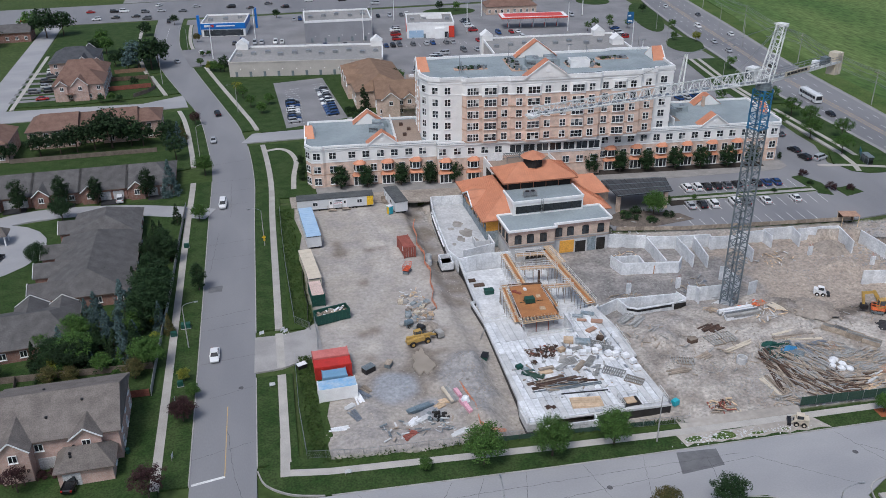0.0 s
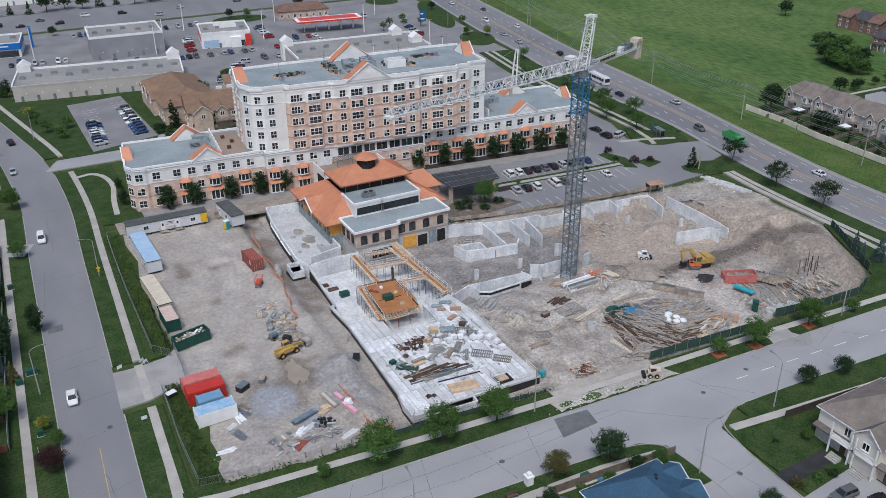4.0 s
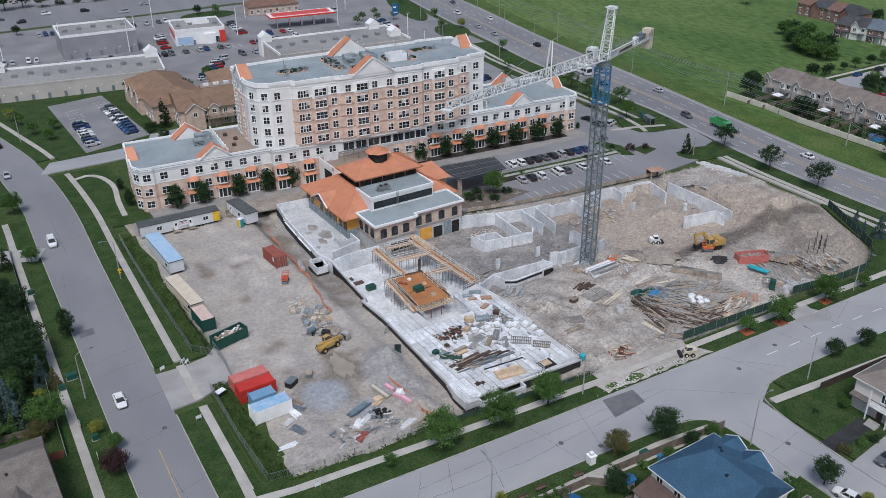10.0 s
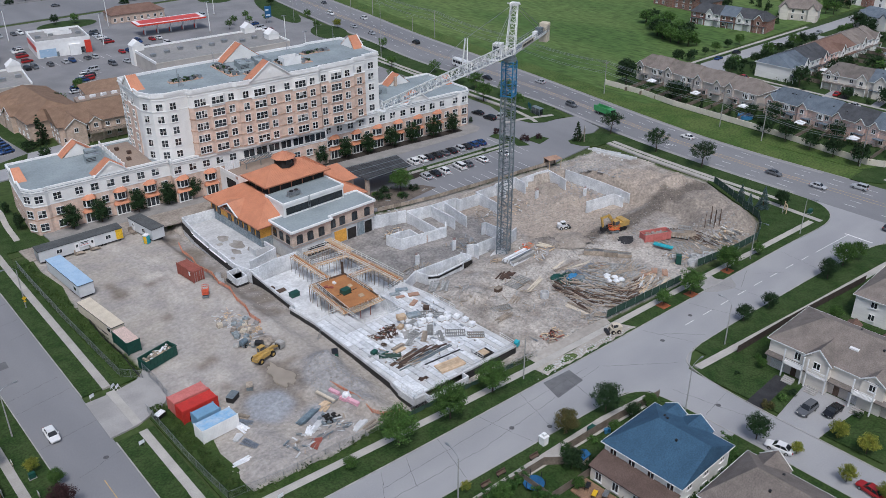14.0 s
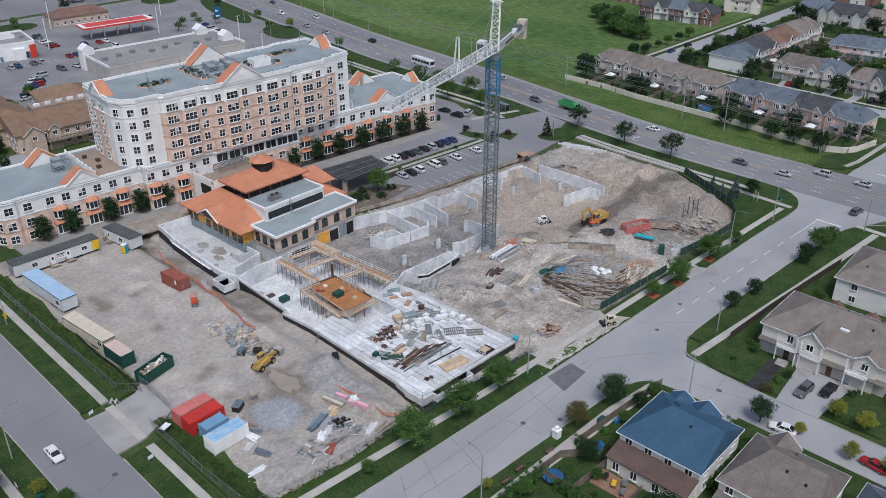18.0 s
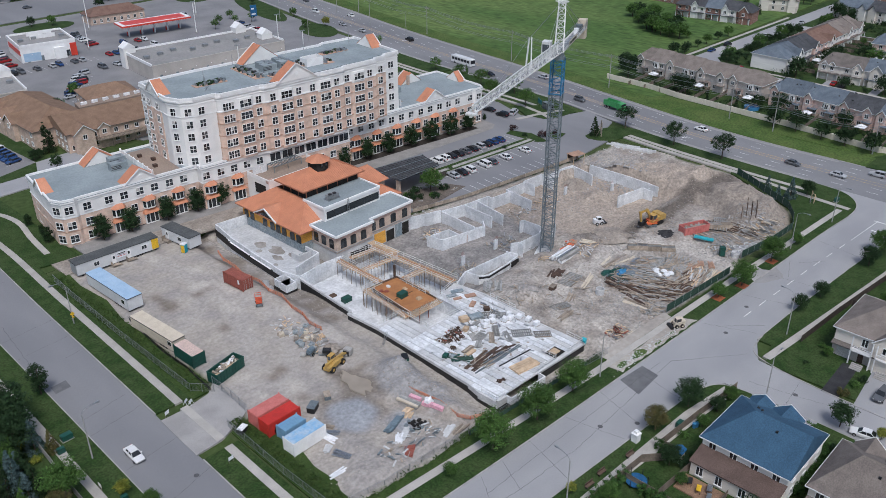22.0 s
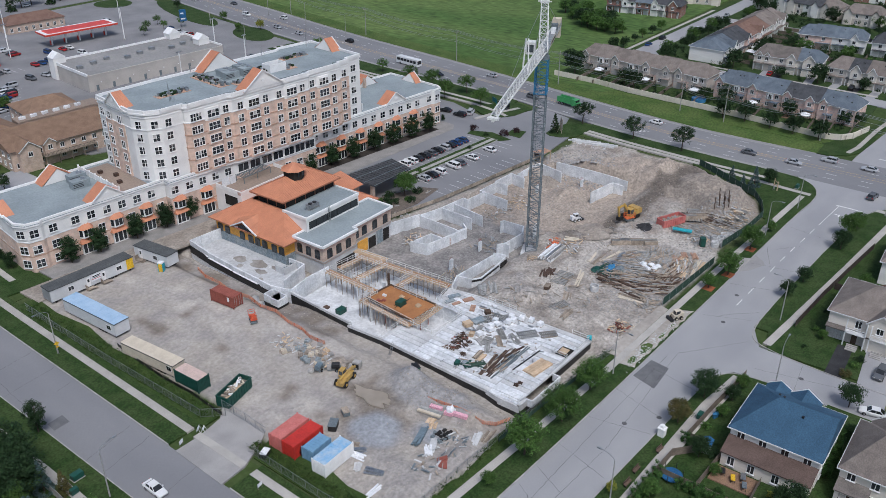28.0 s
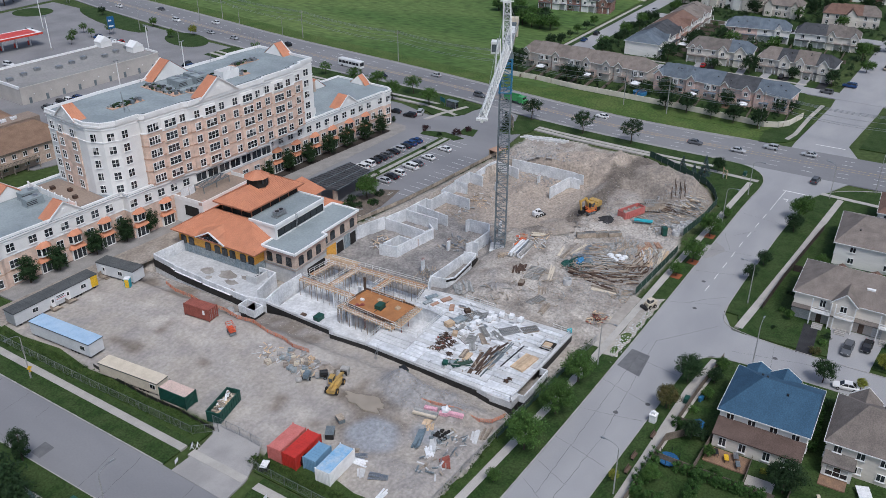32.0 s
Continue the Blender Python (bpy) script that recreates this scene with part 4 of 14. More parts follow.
def crack(x0, y0, x1, y1, w=0.045):
    def make(bm):
        n = max(3, int(math.hypot(x1 - x0, y1 - y0) / 0.8))
        pts = [(x0 + (x1 - x0) * i / n + rnd.uniform(-0.13, 0.13), y0 + (y1 - y0) * i / n + rnd.uniform(-0.13, 0.13)) for i in range(n + 1)]
        for (a, b), (c, d) in zip(pts, pts[1:]):
            k = Vector((b - d, c - a, 0)).normalized() * w * rnd.uniform(0.4, 0.8)
            bm_poly(bm, (a - k.x, b - k.y, 0.013), (c - k.x, d - k.y, 0.013), (c + k.x, d + k.y, 0.013), (a + k.x, b + k.y, 0.013))
    tagged(built("crack", M["crack"], make), "dark tar-sealed crack in the asphalt", "crack", kind="structure")


for row in ((-14, 155.5, -4, 157.5), (-13.6, 151, -3.6, 152.5), (-14.6, 112, -5, 114.5), (-9.2, 121, -8.2, 107), (-8.3, 107, -6, 96), (-12, 176, -10, 196), (-12.5, 190, -2, 191), (-6, 176, -3, 176.5), (-7, 205, -6.4, 228), (-12.5, 213, -2, 214),
            (8, 92.3, 40, 90), (40, 90, 72, 91.5), (18, 88, 24, 97), (33, 87, 36, 97), (52, 86, 55, 96), (72, 91.5, 84, 82), (88, 93.6, 92, 84), (104, 93, 107, 83), (116, 92.8, 118, 82), (10, 98, 12, 88.4), (45, 96, 47, 85.6), (26, 90.6, 29, 97), (-12, 128, -4, 130), (-13.6, 139, -3.6, 140.4), (-12, 222, -1, 223.5), (-12, 244, -2, 246), (-13, 182, -2.4, 183), (76, 78, 80, 60), (74, 70, 82, 71), (140, 91, 138, 81), (63, 84.5, 65, 95), (90, 90, 96, 84), (118, 89, 126, 92), (126, 90, 131, 86), (22, 94, 70, 92.8), (-13.4, 230, -1, 231)):
    crack(*row)
for pts in ([(59, 90.4), (66.4, 90.8), (67, 94.6), (60.4, 95.2)], [(-12.4, 166.5), (-9.5, 166.6), (-9.3, 169.2), (-12.2, 169)]):
    plate("asphalt_patch", M["patch"], pts, -0.02, 0.011, "darker square asphalt repair patch", "road patch")
for x, y in ((47, 90.4), (52, 86.3), (78, 70), (80.5, 62), (-6.5, 130), (88, 88.5), (100, 90)):
    tagged(built("manhole_cover", M["crack"], lambda bm: bm_tube(bm, (x, y, -0.02), (x, y, 0.014), 0.45, 16)), "round iron manhole cover in the street", "manhole cover", kind="structure")

# ---- the building site's ground ----
RAMP = [(113, 130), (119, 129.6), (131, 127.8), (141, 126.6), (148.6, 125.6), (155.4, 122.6)]
MOUND = [(128, 147), (143, 146), (150.5, 138), (151, 124), (146.4, 112), (139.5, 105.4)]
# the lorries' beaten way and the damp spoil spilt at the ramp's foot
TRACK = [(113, 99), (116.5, 107), (116, 114), (113.6, 122), (104, 125.5), (92, 125), (84, 125.5), (76, 121)]
FAN = [(107.6, 136.4), (115.5, 133.2), (125.2, 134), (130, 131), (126, 126)]
PILES = ((32.6, 121.6, 1.7, 4.2, 4), (35.4, 127.6, 1.3, 3, 3.4), (36.2, 117.4, 1.2, 3, 3), (27.6, 123.4, 0.7, 2.4, 2.6), (32.5, 112.5, 1.1, 3, 3.5), (23, 108, 1.0, 6, 2.5), (12, 109.5, 0.9, 5, 4), (15, 117, 0.8, 3, 5), (33.5, 127, 0.7, 4, 4), (30, 143, 0.9, 2.5, 2.5), (73, 128, 1.5, 4, 3.5), (78, 131, 0.9, 4, 4),
         (104, 132, 1.3, 4, 3), (99, 129, 0.8, 3, 3), (71, 117, 0.7, 4, 5), (76, 109, 0.5, 4, 3), (73.5, 125.4, 1.2, 2.6, 2.4), (109.4, 128.4, 1.0, 3.4, 2.0), (90, 113.5, 0.6, 2, 2), (86, 139, 0.8, 3, 2.5), (130, 148, 2.2, 5, 3), (121, 117.5, 1.0, 3, 2.5), (94.6, 138.0, -1.9, 3.4, 3.2), (20.6, 123.5, 0.8, 3.6, 4.2), (25, 116.4, 0.35, 2.4, 2.4))
SITE = [(6.6, 106.8), (20, 105.2), (42, 104), (66, 101.4), (86, 101), (111, 99.2), (119, 101), (141, 98.6), (152, 103.6), (160, 117), (164.6, 124), (165.3, 150), (164, 163), (143, 164.6), (84, 173.5), (84, 200), (60, 204), (38, 206), (8.5, 207.5), (8, 170), (9, 150), (7.5, 136), (6.5, 118)]


def inside(x, y, poly):
    hit = False
    for (a, b), (c, d) in zip(poly, poly[1:] + poly[:1]):
        if (b > y) != (d > y) and x < (c - a) * (y - b) / (d - b) + a:
            hit = not hit
    return hit


def dist_line(x, y, line):
    best = 1e9
    for (a, b), (c, d) in zip(line, line[1:]):
        t = max(0, min(1, ((x - a) * (c - a) + (y - b) * (d - b)) / ((c - a) ** 2 + (d - b) ** 2)))
        best = min(best, math.hypot(x - a - t * (c - a), y - b - t * (d - b)))
    return best


# the back and east walls of the excavation, in plan
BACK = [(65, 172), (81.6, 171.9), (90.3, 168.9), (97.2, 167.0), (105.4, 166.0), (112.2, 165.3), (119.4, 165.1), (127.4, 164.8), (127.7, 163.0), (142.2, 158.9), (150, 157)]
EAST = [(141.4, 100), (141.6, 137), (141.9, 138.6), (142.3, 146.7), (142.0, 158.6), (142.2, 200)]


def along(v, line, axis=0):
    """The other coordinate of a plan line at v."""
    for a, b in zip(line, line[1:]):
        if a[axis] <= v <= b[axis]:
            t = (v - a[axis]) / max(1e-6, b[axis] - a[axis])
            return a[1 - axis] + (b[1 - axis] - a[1 - axis]) * t
    return line[0][1 - axis] if v < line[0][axis] else line[-1][1 - axis]


# wheel ruts: plan lines of the lorries' ways
DAMP = ((24.6, 178.5, 1.9, 1.1), (27.4, 179.0, 1.4, 0.9), (17.6, 180.4, 1.2, 3.8), (20.5, 143, 1.7, 1.8), (21, 163, 1.1, 1.3), (17.8, 133.6, 1.1, 1.0), (17.6, 142.4, 1.5, 1.3), (26.8, 129.4, 2.6, 5.8), (30.5, 133, 1.8, 1.2), (20.2, 130.4, 1.4, 1.2), (31.4, 140.2, 2.2, 1.6))
RUTS = [curve_pts(p, 2.0) for p in ([(70, 103), (74, 112), (80, 118), (90, 124), (104, 127), (120, 124), (132, 118)], [(68, 112), (72, 121), (82, 128), (96, 127), (112, 118), (118, 108), (116, 101)], [(66, 106), (69, 116), (70, 127), (68, 134)], [(78, 104), (82, 113), (90, 121), (108, 124), (124, 128), (138, 128)], [(34, 104), (30, 114), (28, 126), (30, 140), (34, 156)], [(9, 142), (18, 140), (28, 134), (33, 124), (36, 114)], [(100, 134), (112, 131), (124, 134), (132, 144)], [(9, 143), (16, 148), (22, 158), (27, 172), (29, 188)], [(10, 141), (20, 142), (28, 150), (31, 163), (30, 184)], [(11, 140), (20, 137), (29, 138), (34, 146), (34, 160)], [(12, 168), (20, 172), (27, 184), (26, 200)])]


def rut(x, y):
    best = 9.0
    for line in RUTS:
        for a, b in zip(line[::2], line[2::2]):
            if abs(a[0] - x) < 6 and abs(a[1] - y) < 6:
                t = max(0, min(1, ((x - a[0]) * (b[0] - a[0]) + (y - a[1]) * (b[1] - a[1])) / ((b[0] - a[0]) ** 2 + (b[1] - a[1]) ** 2 + 1e-9)))
                best = min(best, abs(math.hypot(x - a[0] - t * (b[0] - a[0]), y - a[1] - t * (b[1] - a[1])) - 1.0))
    return best


def terrain(x, y):
    if 42.5 < x < 66 and 107.5 < y < 203 and not (x > 57.5 and y < 113):
        return -3.5
    n = noise.fractal(Vector((x * 0.12, y * 0.12, 3)), 1.0, 2.0, 4) * 0.16 + noise.noise(Vector((x * 0.9, y * 0.9, 0))) * 0.05
    h = -0.04 - 0.75 * smooth(33, 39.5, x) * smooth(130, 108, y + 0 * x) * (1 - smooth(42, 70, x)) - 0.45 * smooth(33, 41, x)
    h -= 0.75 * smooth(35.5, 38.5, x) * smooth(44, 42, x) + 0.9 * smooth(108.5, 106.5, y) * smooth(36, 39, x) * smooth(70, 66, x)
    h -= 1.0 * smooth(35.5, 39, x) * smooth(160, 170, y) * (x < 50)
    back = along(x, BACK) + 0.8
    east = along(y, EAST, 1) + 0.3
    front = 141.0 if x < 103 else 137
    run = 5.5 - 2.5 * smooth(88, 94, x) if x < 103 else 1 + 14 * smooth(103, 112, x)
    deep = smooth(front - run, front + (0.2 if x < 103 else 3), y) * (x > 65) * smooth(east + 0.6, east, x)
    if y > back:
        deep = 0 if x > 83 else deep
    h = h * (1 - deep) - 3.3 * deep
    d = dist_line(x, y, MOUND)
    up = 3.9 * smooth(10.4, 3.2, d) * smooth(97.5, 107, y) * (1 - 0.3 * smooth(125, 145, y))
    up *= 1 + 0.3 * noise.noise(Vector((x * 0.22, y * 0.22, 7))) + 0.12 * noise.noise(Vector((x * 0.7, y * 0.7, 2)))
    if x > 124 and y < 135:
        way = smooth(4.8, 1.9, dist_line(x, y, RAMP))
        up = up * (1 - way) + way * 3.0 * smooth(128, 155, x)
    if x < 143 and y > 134:
        up *= smooth(128, 146, y) * (0.0 if y < back - 0.3 and x < east + 0.6 else 1.0)
    h += up * (1 + n)
    lump = max(0.0, noise.noise(Vector((x * 0.42, y * 0.42, 5)))) + 0.5 * max(0.0, noise.noise(Vector((x * 0.8, y * 0.8, 6))))
    h += lump * (0.26 * smooth(66, 72, x) + 0.4 * smooth(28, 31, x) * smooth(41, 38, x) * smooth(132, 128, y) + 0.3 * smooth(118, 112, y) * smooth(36, 32, x))
    for px, py, ph, rx, ry in PILES:
        q = ((x - px) / rx) ** 2 + ((y - py) / ry) ** 2
        if q < 4:
            h += ph * math.exp(-q * 1.4) * (1 + 2.2 * n)
    for tx in (0.32, -0.5):
        h -= 0.05 * max(0, math.sin((y + tx * x) * 2.1)) * smooth(20, 60, x)
    return h + n * (0.6 + 0.5 * smooth(60, 75, x))


def make_site():
    step = 0.5
    nx, ny = int(163.4 / step), int(114.4 / step)
    verts, faces, zone, ruts = [], [], [], []
    for j in range(ny + 1):
        for i in range(nx + 1):
            x, y = 2.4 + i * step, 97.4 + j * step
            z, k = -0.26, 9.0
            if inside(x, y, SITE):
                z, k = terrain(x, y), rut(x, y)
                z += -0.13 if k < 0.3 else (0.06 if k < 0.75 else 0)
            verts.append((x, y, z))
            ruts.append(k)
    for j in range(ny):
        for i in range(nx):
            x, y = 2.4 + (i + 0.5) * step, 97.4 + (j + 0.5) * step
            a = j * (nx + 1) + i
            faces.append((a, a + 1, a + nx + 2, a + nx + 1))
            w = noise.fractal(Vector((x * 0.25, y * 0.25, 9)), 1.0, 2.0, 3)
            z, k = verts[a][2], 0
            if not inside(x, y, SITE):
                k = 6
            elif any(math.hypot((x - a) / c, (y - b) / d) + w * 0.7 < 1 for a, b, c, d in DAMP):
                k = 4
            elif math.hypot((x - 20.6) / 4.2, (y - 123.5) / 5.0) + w * 0.35 < 1 or math.hypot((x - 25) / 3.0, (y - 116) / 3.4) + w * 0.4 < 0.8:
                k = 2
            elif math.hypot((x - 21.4) / 5.6, (y - 124.2) / 6.4) + w * 0.5 < 1:
                k = 4 if w > -0.05 else 8
            elif 28.5 < x < 40 and 113 < y < 131.5 and z + w * 0.5 > 0.25:
                k = 10
            # deep ground: the pit's shade is painted into the dusty floor's colour
            elif z < -1.9 and x > 60:
                k = (5 if w < 0.14 else 1) if x < 106 + w * 8 else 3
            elif dist_line(x, y, FAN) + w * 5 < 3.2 and z > -2.5:
                k = 7 if w < 0.1 else 4
            elif z > -2.2 and 0.0 < dist_line(x, y, TRACK) + w * 3 < 2.6:
                k = 9
            elif dist_line(x, y, RAMP) + w * 2 < 2.7:
                k = 7
            # the mound's south slopes get darker spoil: their shading is put into the colour
            elif dist_line(x, y, MOUND) + w * 3 < 10.5:
                k = 3 if y > 125 + w * 3 else 8
            elif (x > 36 and x < 43 and y > 150) or math.hypot((x - 27) / 3, (y - 129) / 6) + w * 0.6 < 1.0 or math.hypot((x - 107) / 9, (y - 131) / 3) + w * 0.7 < 1:
                k = 4 if w > -0.12 else 1
            elif ruts[a] < 0.35 and z > -1.9 and w > -0.25:
                k = 1 if x < 41 and y > 131 else (8 if w < 0.1 else 7)
            elif ruts[a] < 0.85 and z > -1.9:
                k = 9
            elif z > 0.35 or w > 0.2 or (x > 66 and w > 0.02):
                k = 1 if x < 60 or w < 0.2 else 8
            zone.append(k)
    me = bpy.data.meshes.new("site_ground")
    me.from_pydata(verts, [], faces)
    # each zone has its own soil, some with painted shade; the soils run into one another over a metre or so
    soil = np.array(SOILS)[np.array(zone)].reshape(ny, nx, 3)
    grid = np.pad(soil, ((0, 1), (0, 1), (0, 0)), mode="edge")
    keep = np.pad(np.array(zone).reshape(ny, nx), ((0, 1), (0, 1)), mode="edge") == 6
    for _ in range(2):
        q = np.pad(grid, ((1, 1), (1, 1), (0, 0)), mode="edge")
        mean = sum(q[a:a + ny + 1, b:b + nx + 1] for a in range(3) for b in range(3)) / 9
        grid = np.where(keep[..., None], grid, mean)
    px, py = np.meshgrid(2.4 + step * np.arange(nx + 1), 97.4 + step * np.arange(ny + 1))
    churned = np.where((px < 41) & (py > 131), 0.3, np.where(px < 41, 0.55, 0.85))[..., None]
    col = me.attributes.new("soil", "FLOAT_COLOR", "POINT")
    col.data.foreach_set("color", np.concatenate([grid, churned], 2).astype(np.float32).ravel())
    me.materials.append(M["soil"])
    me.polygons.foreach_set("use_smooth", [True] * len(faces))
    tagged(new("site_ground", me), "pale packed dirt of a building site with spoil heaps and an excavation", "ground", kind="structure")


# dirt, gravel, blue gravel, brown soil, damp soil, dusty slab darkened by painted pit shade, grass, haul ramp, grey
# spoil darkened as slope shading, pale dust, screened gravel
SOILS = [tuple(v * 1.06 for v in c) for c in [(0.372, 0.338, 0.3), (0.325, 0.3, 0.28), (0.3, 0.31, 0.33), (0.36, 0.305, 0.255), (0.21, 0.18, 0.152), (0.225, 0.212, 0.203), (0.06, 0.08, 0.03), (0.155, 0.132, 0.112), (0.275, 0.238, 0.203), (0.45, 0.415, 0.375), (0.3, 0.29, 0.285)]]
make_site()


plate("grass_margin", M["rough_grass"], [(2.6, 109), (4.2, 107), (8.0, 108), (7.9, 112), (7.5, 118), (8.6, 123), (8.2, 130), (8.6, 136.0), (3.2, 134.6)], -0.3, 0.09, "long unmown grass by the containers", "grass")
plate("grass_margin", M["rough_grass"], [(3.4, 147.2), (7.2, 147.2), (8.2, 150), (7.6, 160), (8.4, 170), (8.0, 180), (9.6, 190), (8.6, 200), (9.4, 209), (3.4, 209)], -0.3, 0.09, "long unmown grass behind the trailers", "grass")
plate("grass_margin", M["rough_grass"], [(3, 109.2), (8, 108.5), (14, 107.4), (22, 106.9), (34, 105.8), (44, 104.6), (58, 103.2), (66, 102.6), (66, 100), (3, 105)], -0.3, 0.095, "strip of long grass below the site fence", "grass")
plate("forecourt", M["heap"], [(8.5, 206.6), (20, 207), (38, 203.6), (44, 202.6), (61, 202.6), (61, 208.4), (38, 211.4), (8.5, 214)], -0.3, 0.105, "churned brown soil below the residence walk", "ground")


def puddle(x, y, rx, ry, seed, material="water", label="shallow muddy puddle on the packed dirt"):
    r = random.Random(seed)
    pts = []
    ph = [r.uniform(0, 6) for _ in range(4)]
    for i in range(56):
        a = i * math.tau / 56
        k = 1 + 0.12 * math.sin(2 * a + ph[0]) + 0.13 * math.sin(3 * a + ph[1]) + 0.12 * math.sin(5 * a + ph[2]) + 0.1 * math.sin(9 * a + ph[3])
        pts.append((x + rx * k * math.cos(a), y + ry * k * math.sin(a)))
    z = max(terrain(*p) for p in pts[::3] + [(x, y)])
    plate("puddle", M[material], pts, z - 0.4, z + 0.02, label, "puddle")


puddle(26.6, 129.5, 1.6, 4.4, 3)


for pts in ([(18.5, 219.2), (30, 217.6), (44, 216.2), (60, 214.6), (60.3, 218.2), (44, 219.8), (30, 221.2), (18.8, 222.6)], [(90, 208.6), (104, 207.0), (120, 205.2), (143, 202.4), (143.4, 205.6), (120, 208.6), (104, 210.4), (90, 212.0)]):
    plate("planting_bed", M["mulch"], pts, -0.1, 0.125, "dark mulched planting bed along the residence front", "planting bed")

spill_r = random.Random(41)
plate("dirt_spill", M["dirt"], [(62 + 1.5 * k, 100.6 + spill_r.uniform(-0.4, 0.2) - 0.06 * k) for k in range(5)] + [(70 + 1.5 * k, 98.3 - 0.03 * k + spill_r.uniform(-0.2, 0.1)) for k in range(12)] + [(88.2 - 1.5 * k, 94.75 + 0.075 * k + spill_r.uniform(-0.1, 0.5)) for k in range(18)], -0.1, 0.132, "gravel and dirt spilled over the torn-up verge", "dirt")
for x, y, w in ((69.8, 97.0, 2.6), (75.6, 96.4, 1.1), (64.6, 97.4, 1.8), (80.4, 96.2, 0.7)):
    plate("lawn", M["verge"], [(x + w * math.cos(k * 0.7) * spill_r.uniform(0.6, 1.1), y + 0.45 * w * math.sin(k * 0.7) * spill_r.uniform(0.6, 1.1)) for k in range(9)], -0.1, 0.14, "ragged clump of grass left in the gravel", "lawn")
plate("dirt_spill", M["dirt"], [(64, 100.3), (75, 99.8), (85.6, 99.3), (86.2, 101.3), (78, 101.9), (70, 102.2), (64, 102.6)], -0.3, 0.136, "bare dirt between the pavement and the site", "dirt")
plate("gravel_entrance", M["gravel"], [(111.0, 93.6), (111.6, 95.2), (111.0, 96.4), (114, 96.3), (117.6, 96.0), (117.2, 94.6), (118.0, 93.25)], -0.1, 0.134, "pale gravel crossing of the verge", "gravel")
plate("dust_patch", M["shoulder"], [(110.4, 93.3), (112.2, 91.6), (114.0, 90.8), (116.8, 89.6), (118.4, 90.4), (119.6, 92.0), (120.6, 92.9)], -0.1, 0.0095, "pale dust tracked out over the street", "dust")

plate("lawn", M["grass"], [(194.6, 101), (204, 101), (209, 98.4), (214, 95.6), (226, 93.0), (241, 89.6), (241, 87.6), (226, 88.6), (212, 88.8), (203, 89.6), (198, 92.4), (195.2, 97)], -0.3, 0.062, "grass corner below the noise wall", "lawn")
strip("pavement", M["walk"], [(200.6, 92.6), (207, 91.2), (226, 90.2), (241, 88.6)], -0.7, 0.7, -0.3, 0.1, "pale concrete pavement round the corner", "pavement")


# painted stall lines in the car parks
def stalls(x0, y0, dx, dy, n, lx, ly, z):
    def make(bm):
        for i in range(n):
            a = Vector((x0 + dx * i, y0 + dy * i, z))
            d = Vector((lx, ly, 0))
            k = Vector((-ly, lx, 0)).normalized() * 0.06
            bm_poly(bm, a - k, a + d - k, a + d + k, a + k)
    tagged(built("stall_line", M["paint"], make), "white painted parking stall lines", "road marking", kind="structure")


stalls(111.8, 189.6, 2.85, -0.24, 12, 0.5, 5.2, 0.056)
stalls(107.2, 179.0, 2.9, -0.25, 14, 0.6, 5.2, 0.056)
stalls(104, 169.6, 2.9, -0.22, 12, 0.4, 4.8, 0.056)
stalls(13.0, 276.0, 0.12, 2.9, 15, 5.2, 0.7, 0.096)
stalls(25.8, 281.0, -0.05, 2.9, 15, 5.2, 0.7, 0.096)
stalls(60, 370.5, 3.0, -0.1, 14, 0.0, 5.0, 0.036)
stalls(66, 324.5, 1.9, 3.0, 9, 5.0, 0.3, 0.036)

import functools

plate("planting_bed", M["darksoil"], [(91, 184.2), (95.7, 182.4), (104.2, 178.6), (106, 174.6), (95, 173.2), (87, 174.2), (84.4, 176.6), (85.6, 181)], -0.1, 0.13, "dark planting bed with rocks beside the drive", "planting bed")
plate("planting_bed", M["mulch"], [(104.4, 186.4), (109.6, 186.0), (109.8, 183.4), (104.2, 183.4)], -0.1, 0.19, "small dark planting bed by the canopy", "planting bed")
# ---- the residence: three-storey wings and an eight-storey tower ----
res = thing("residence", "large pale stucco and pink brick retirement residence with copper-coloured bay roofs", "building", pose(15.6, 219.0, 0, 0, 0, -5.5))
TB0, TB1, TV = 32.7, 100.9, -2.4     # the tower's ends along the front, and its front
PZ, TZ = 11.3, 28.7
FZ = 3.2      # storey height of the tower


def tu(u):
    """Along the tower's front."""
    return u * 1.0131 - 2.33


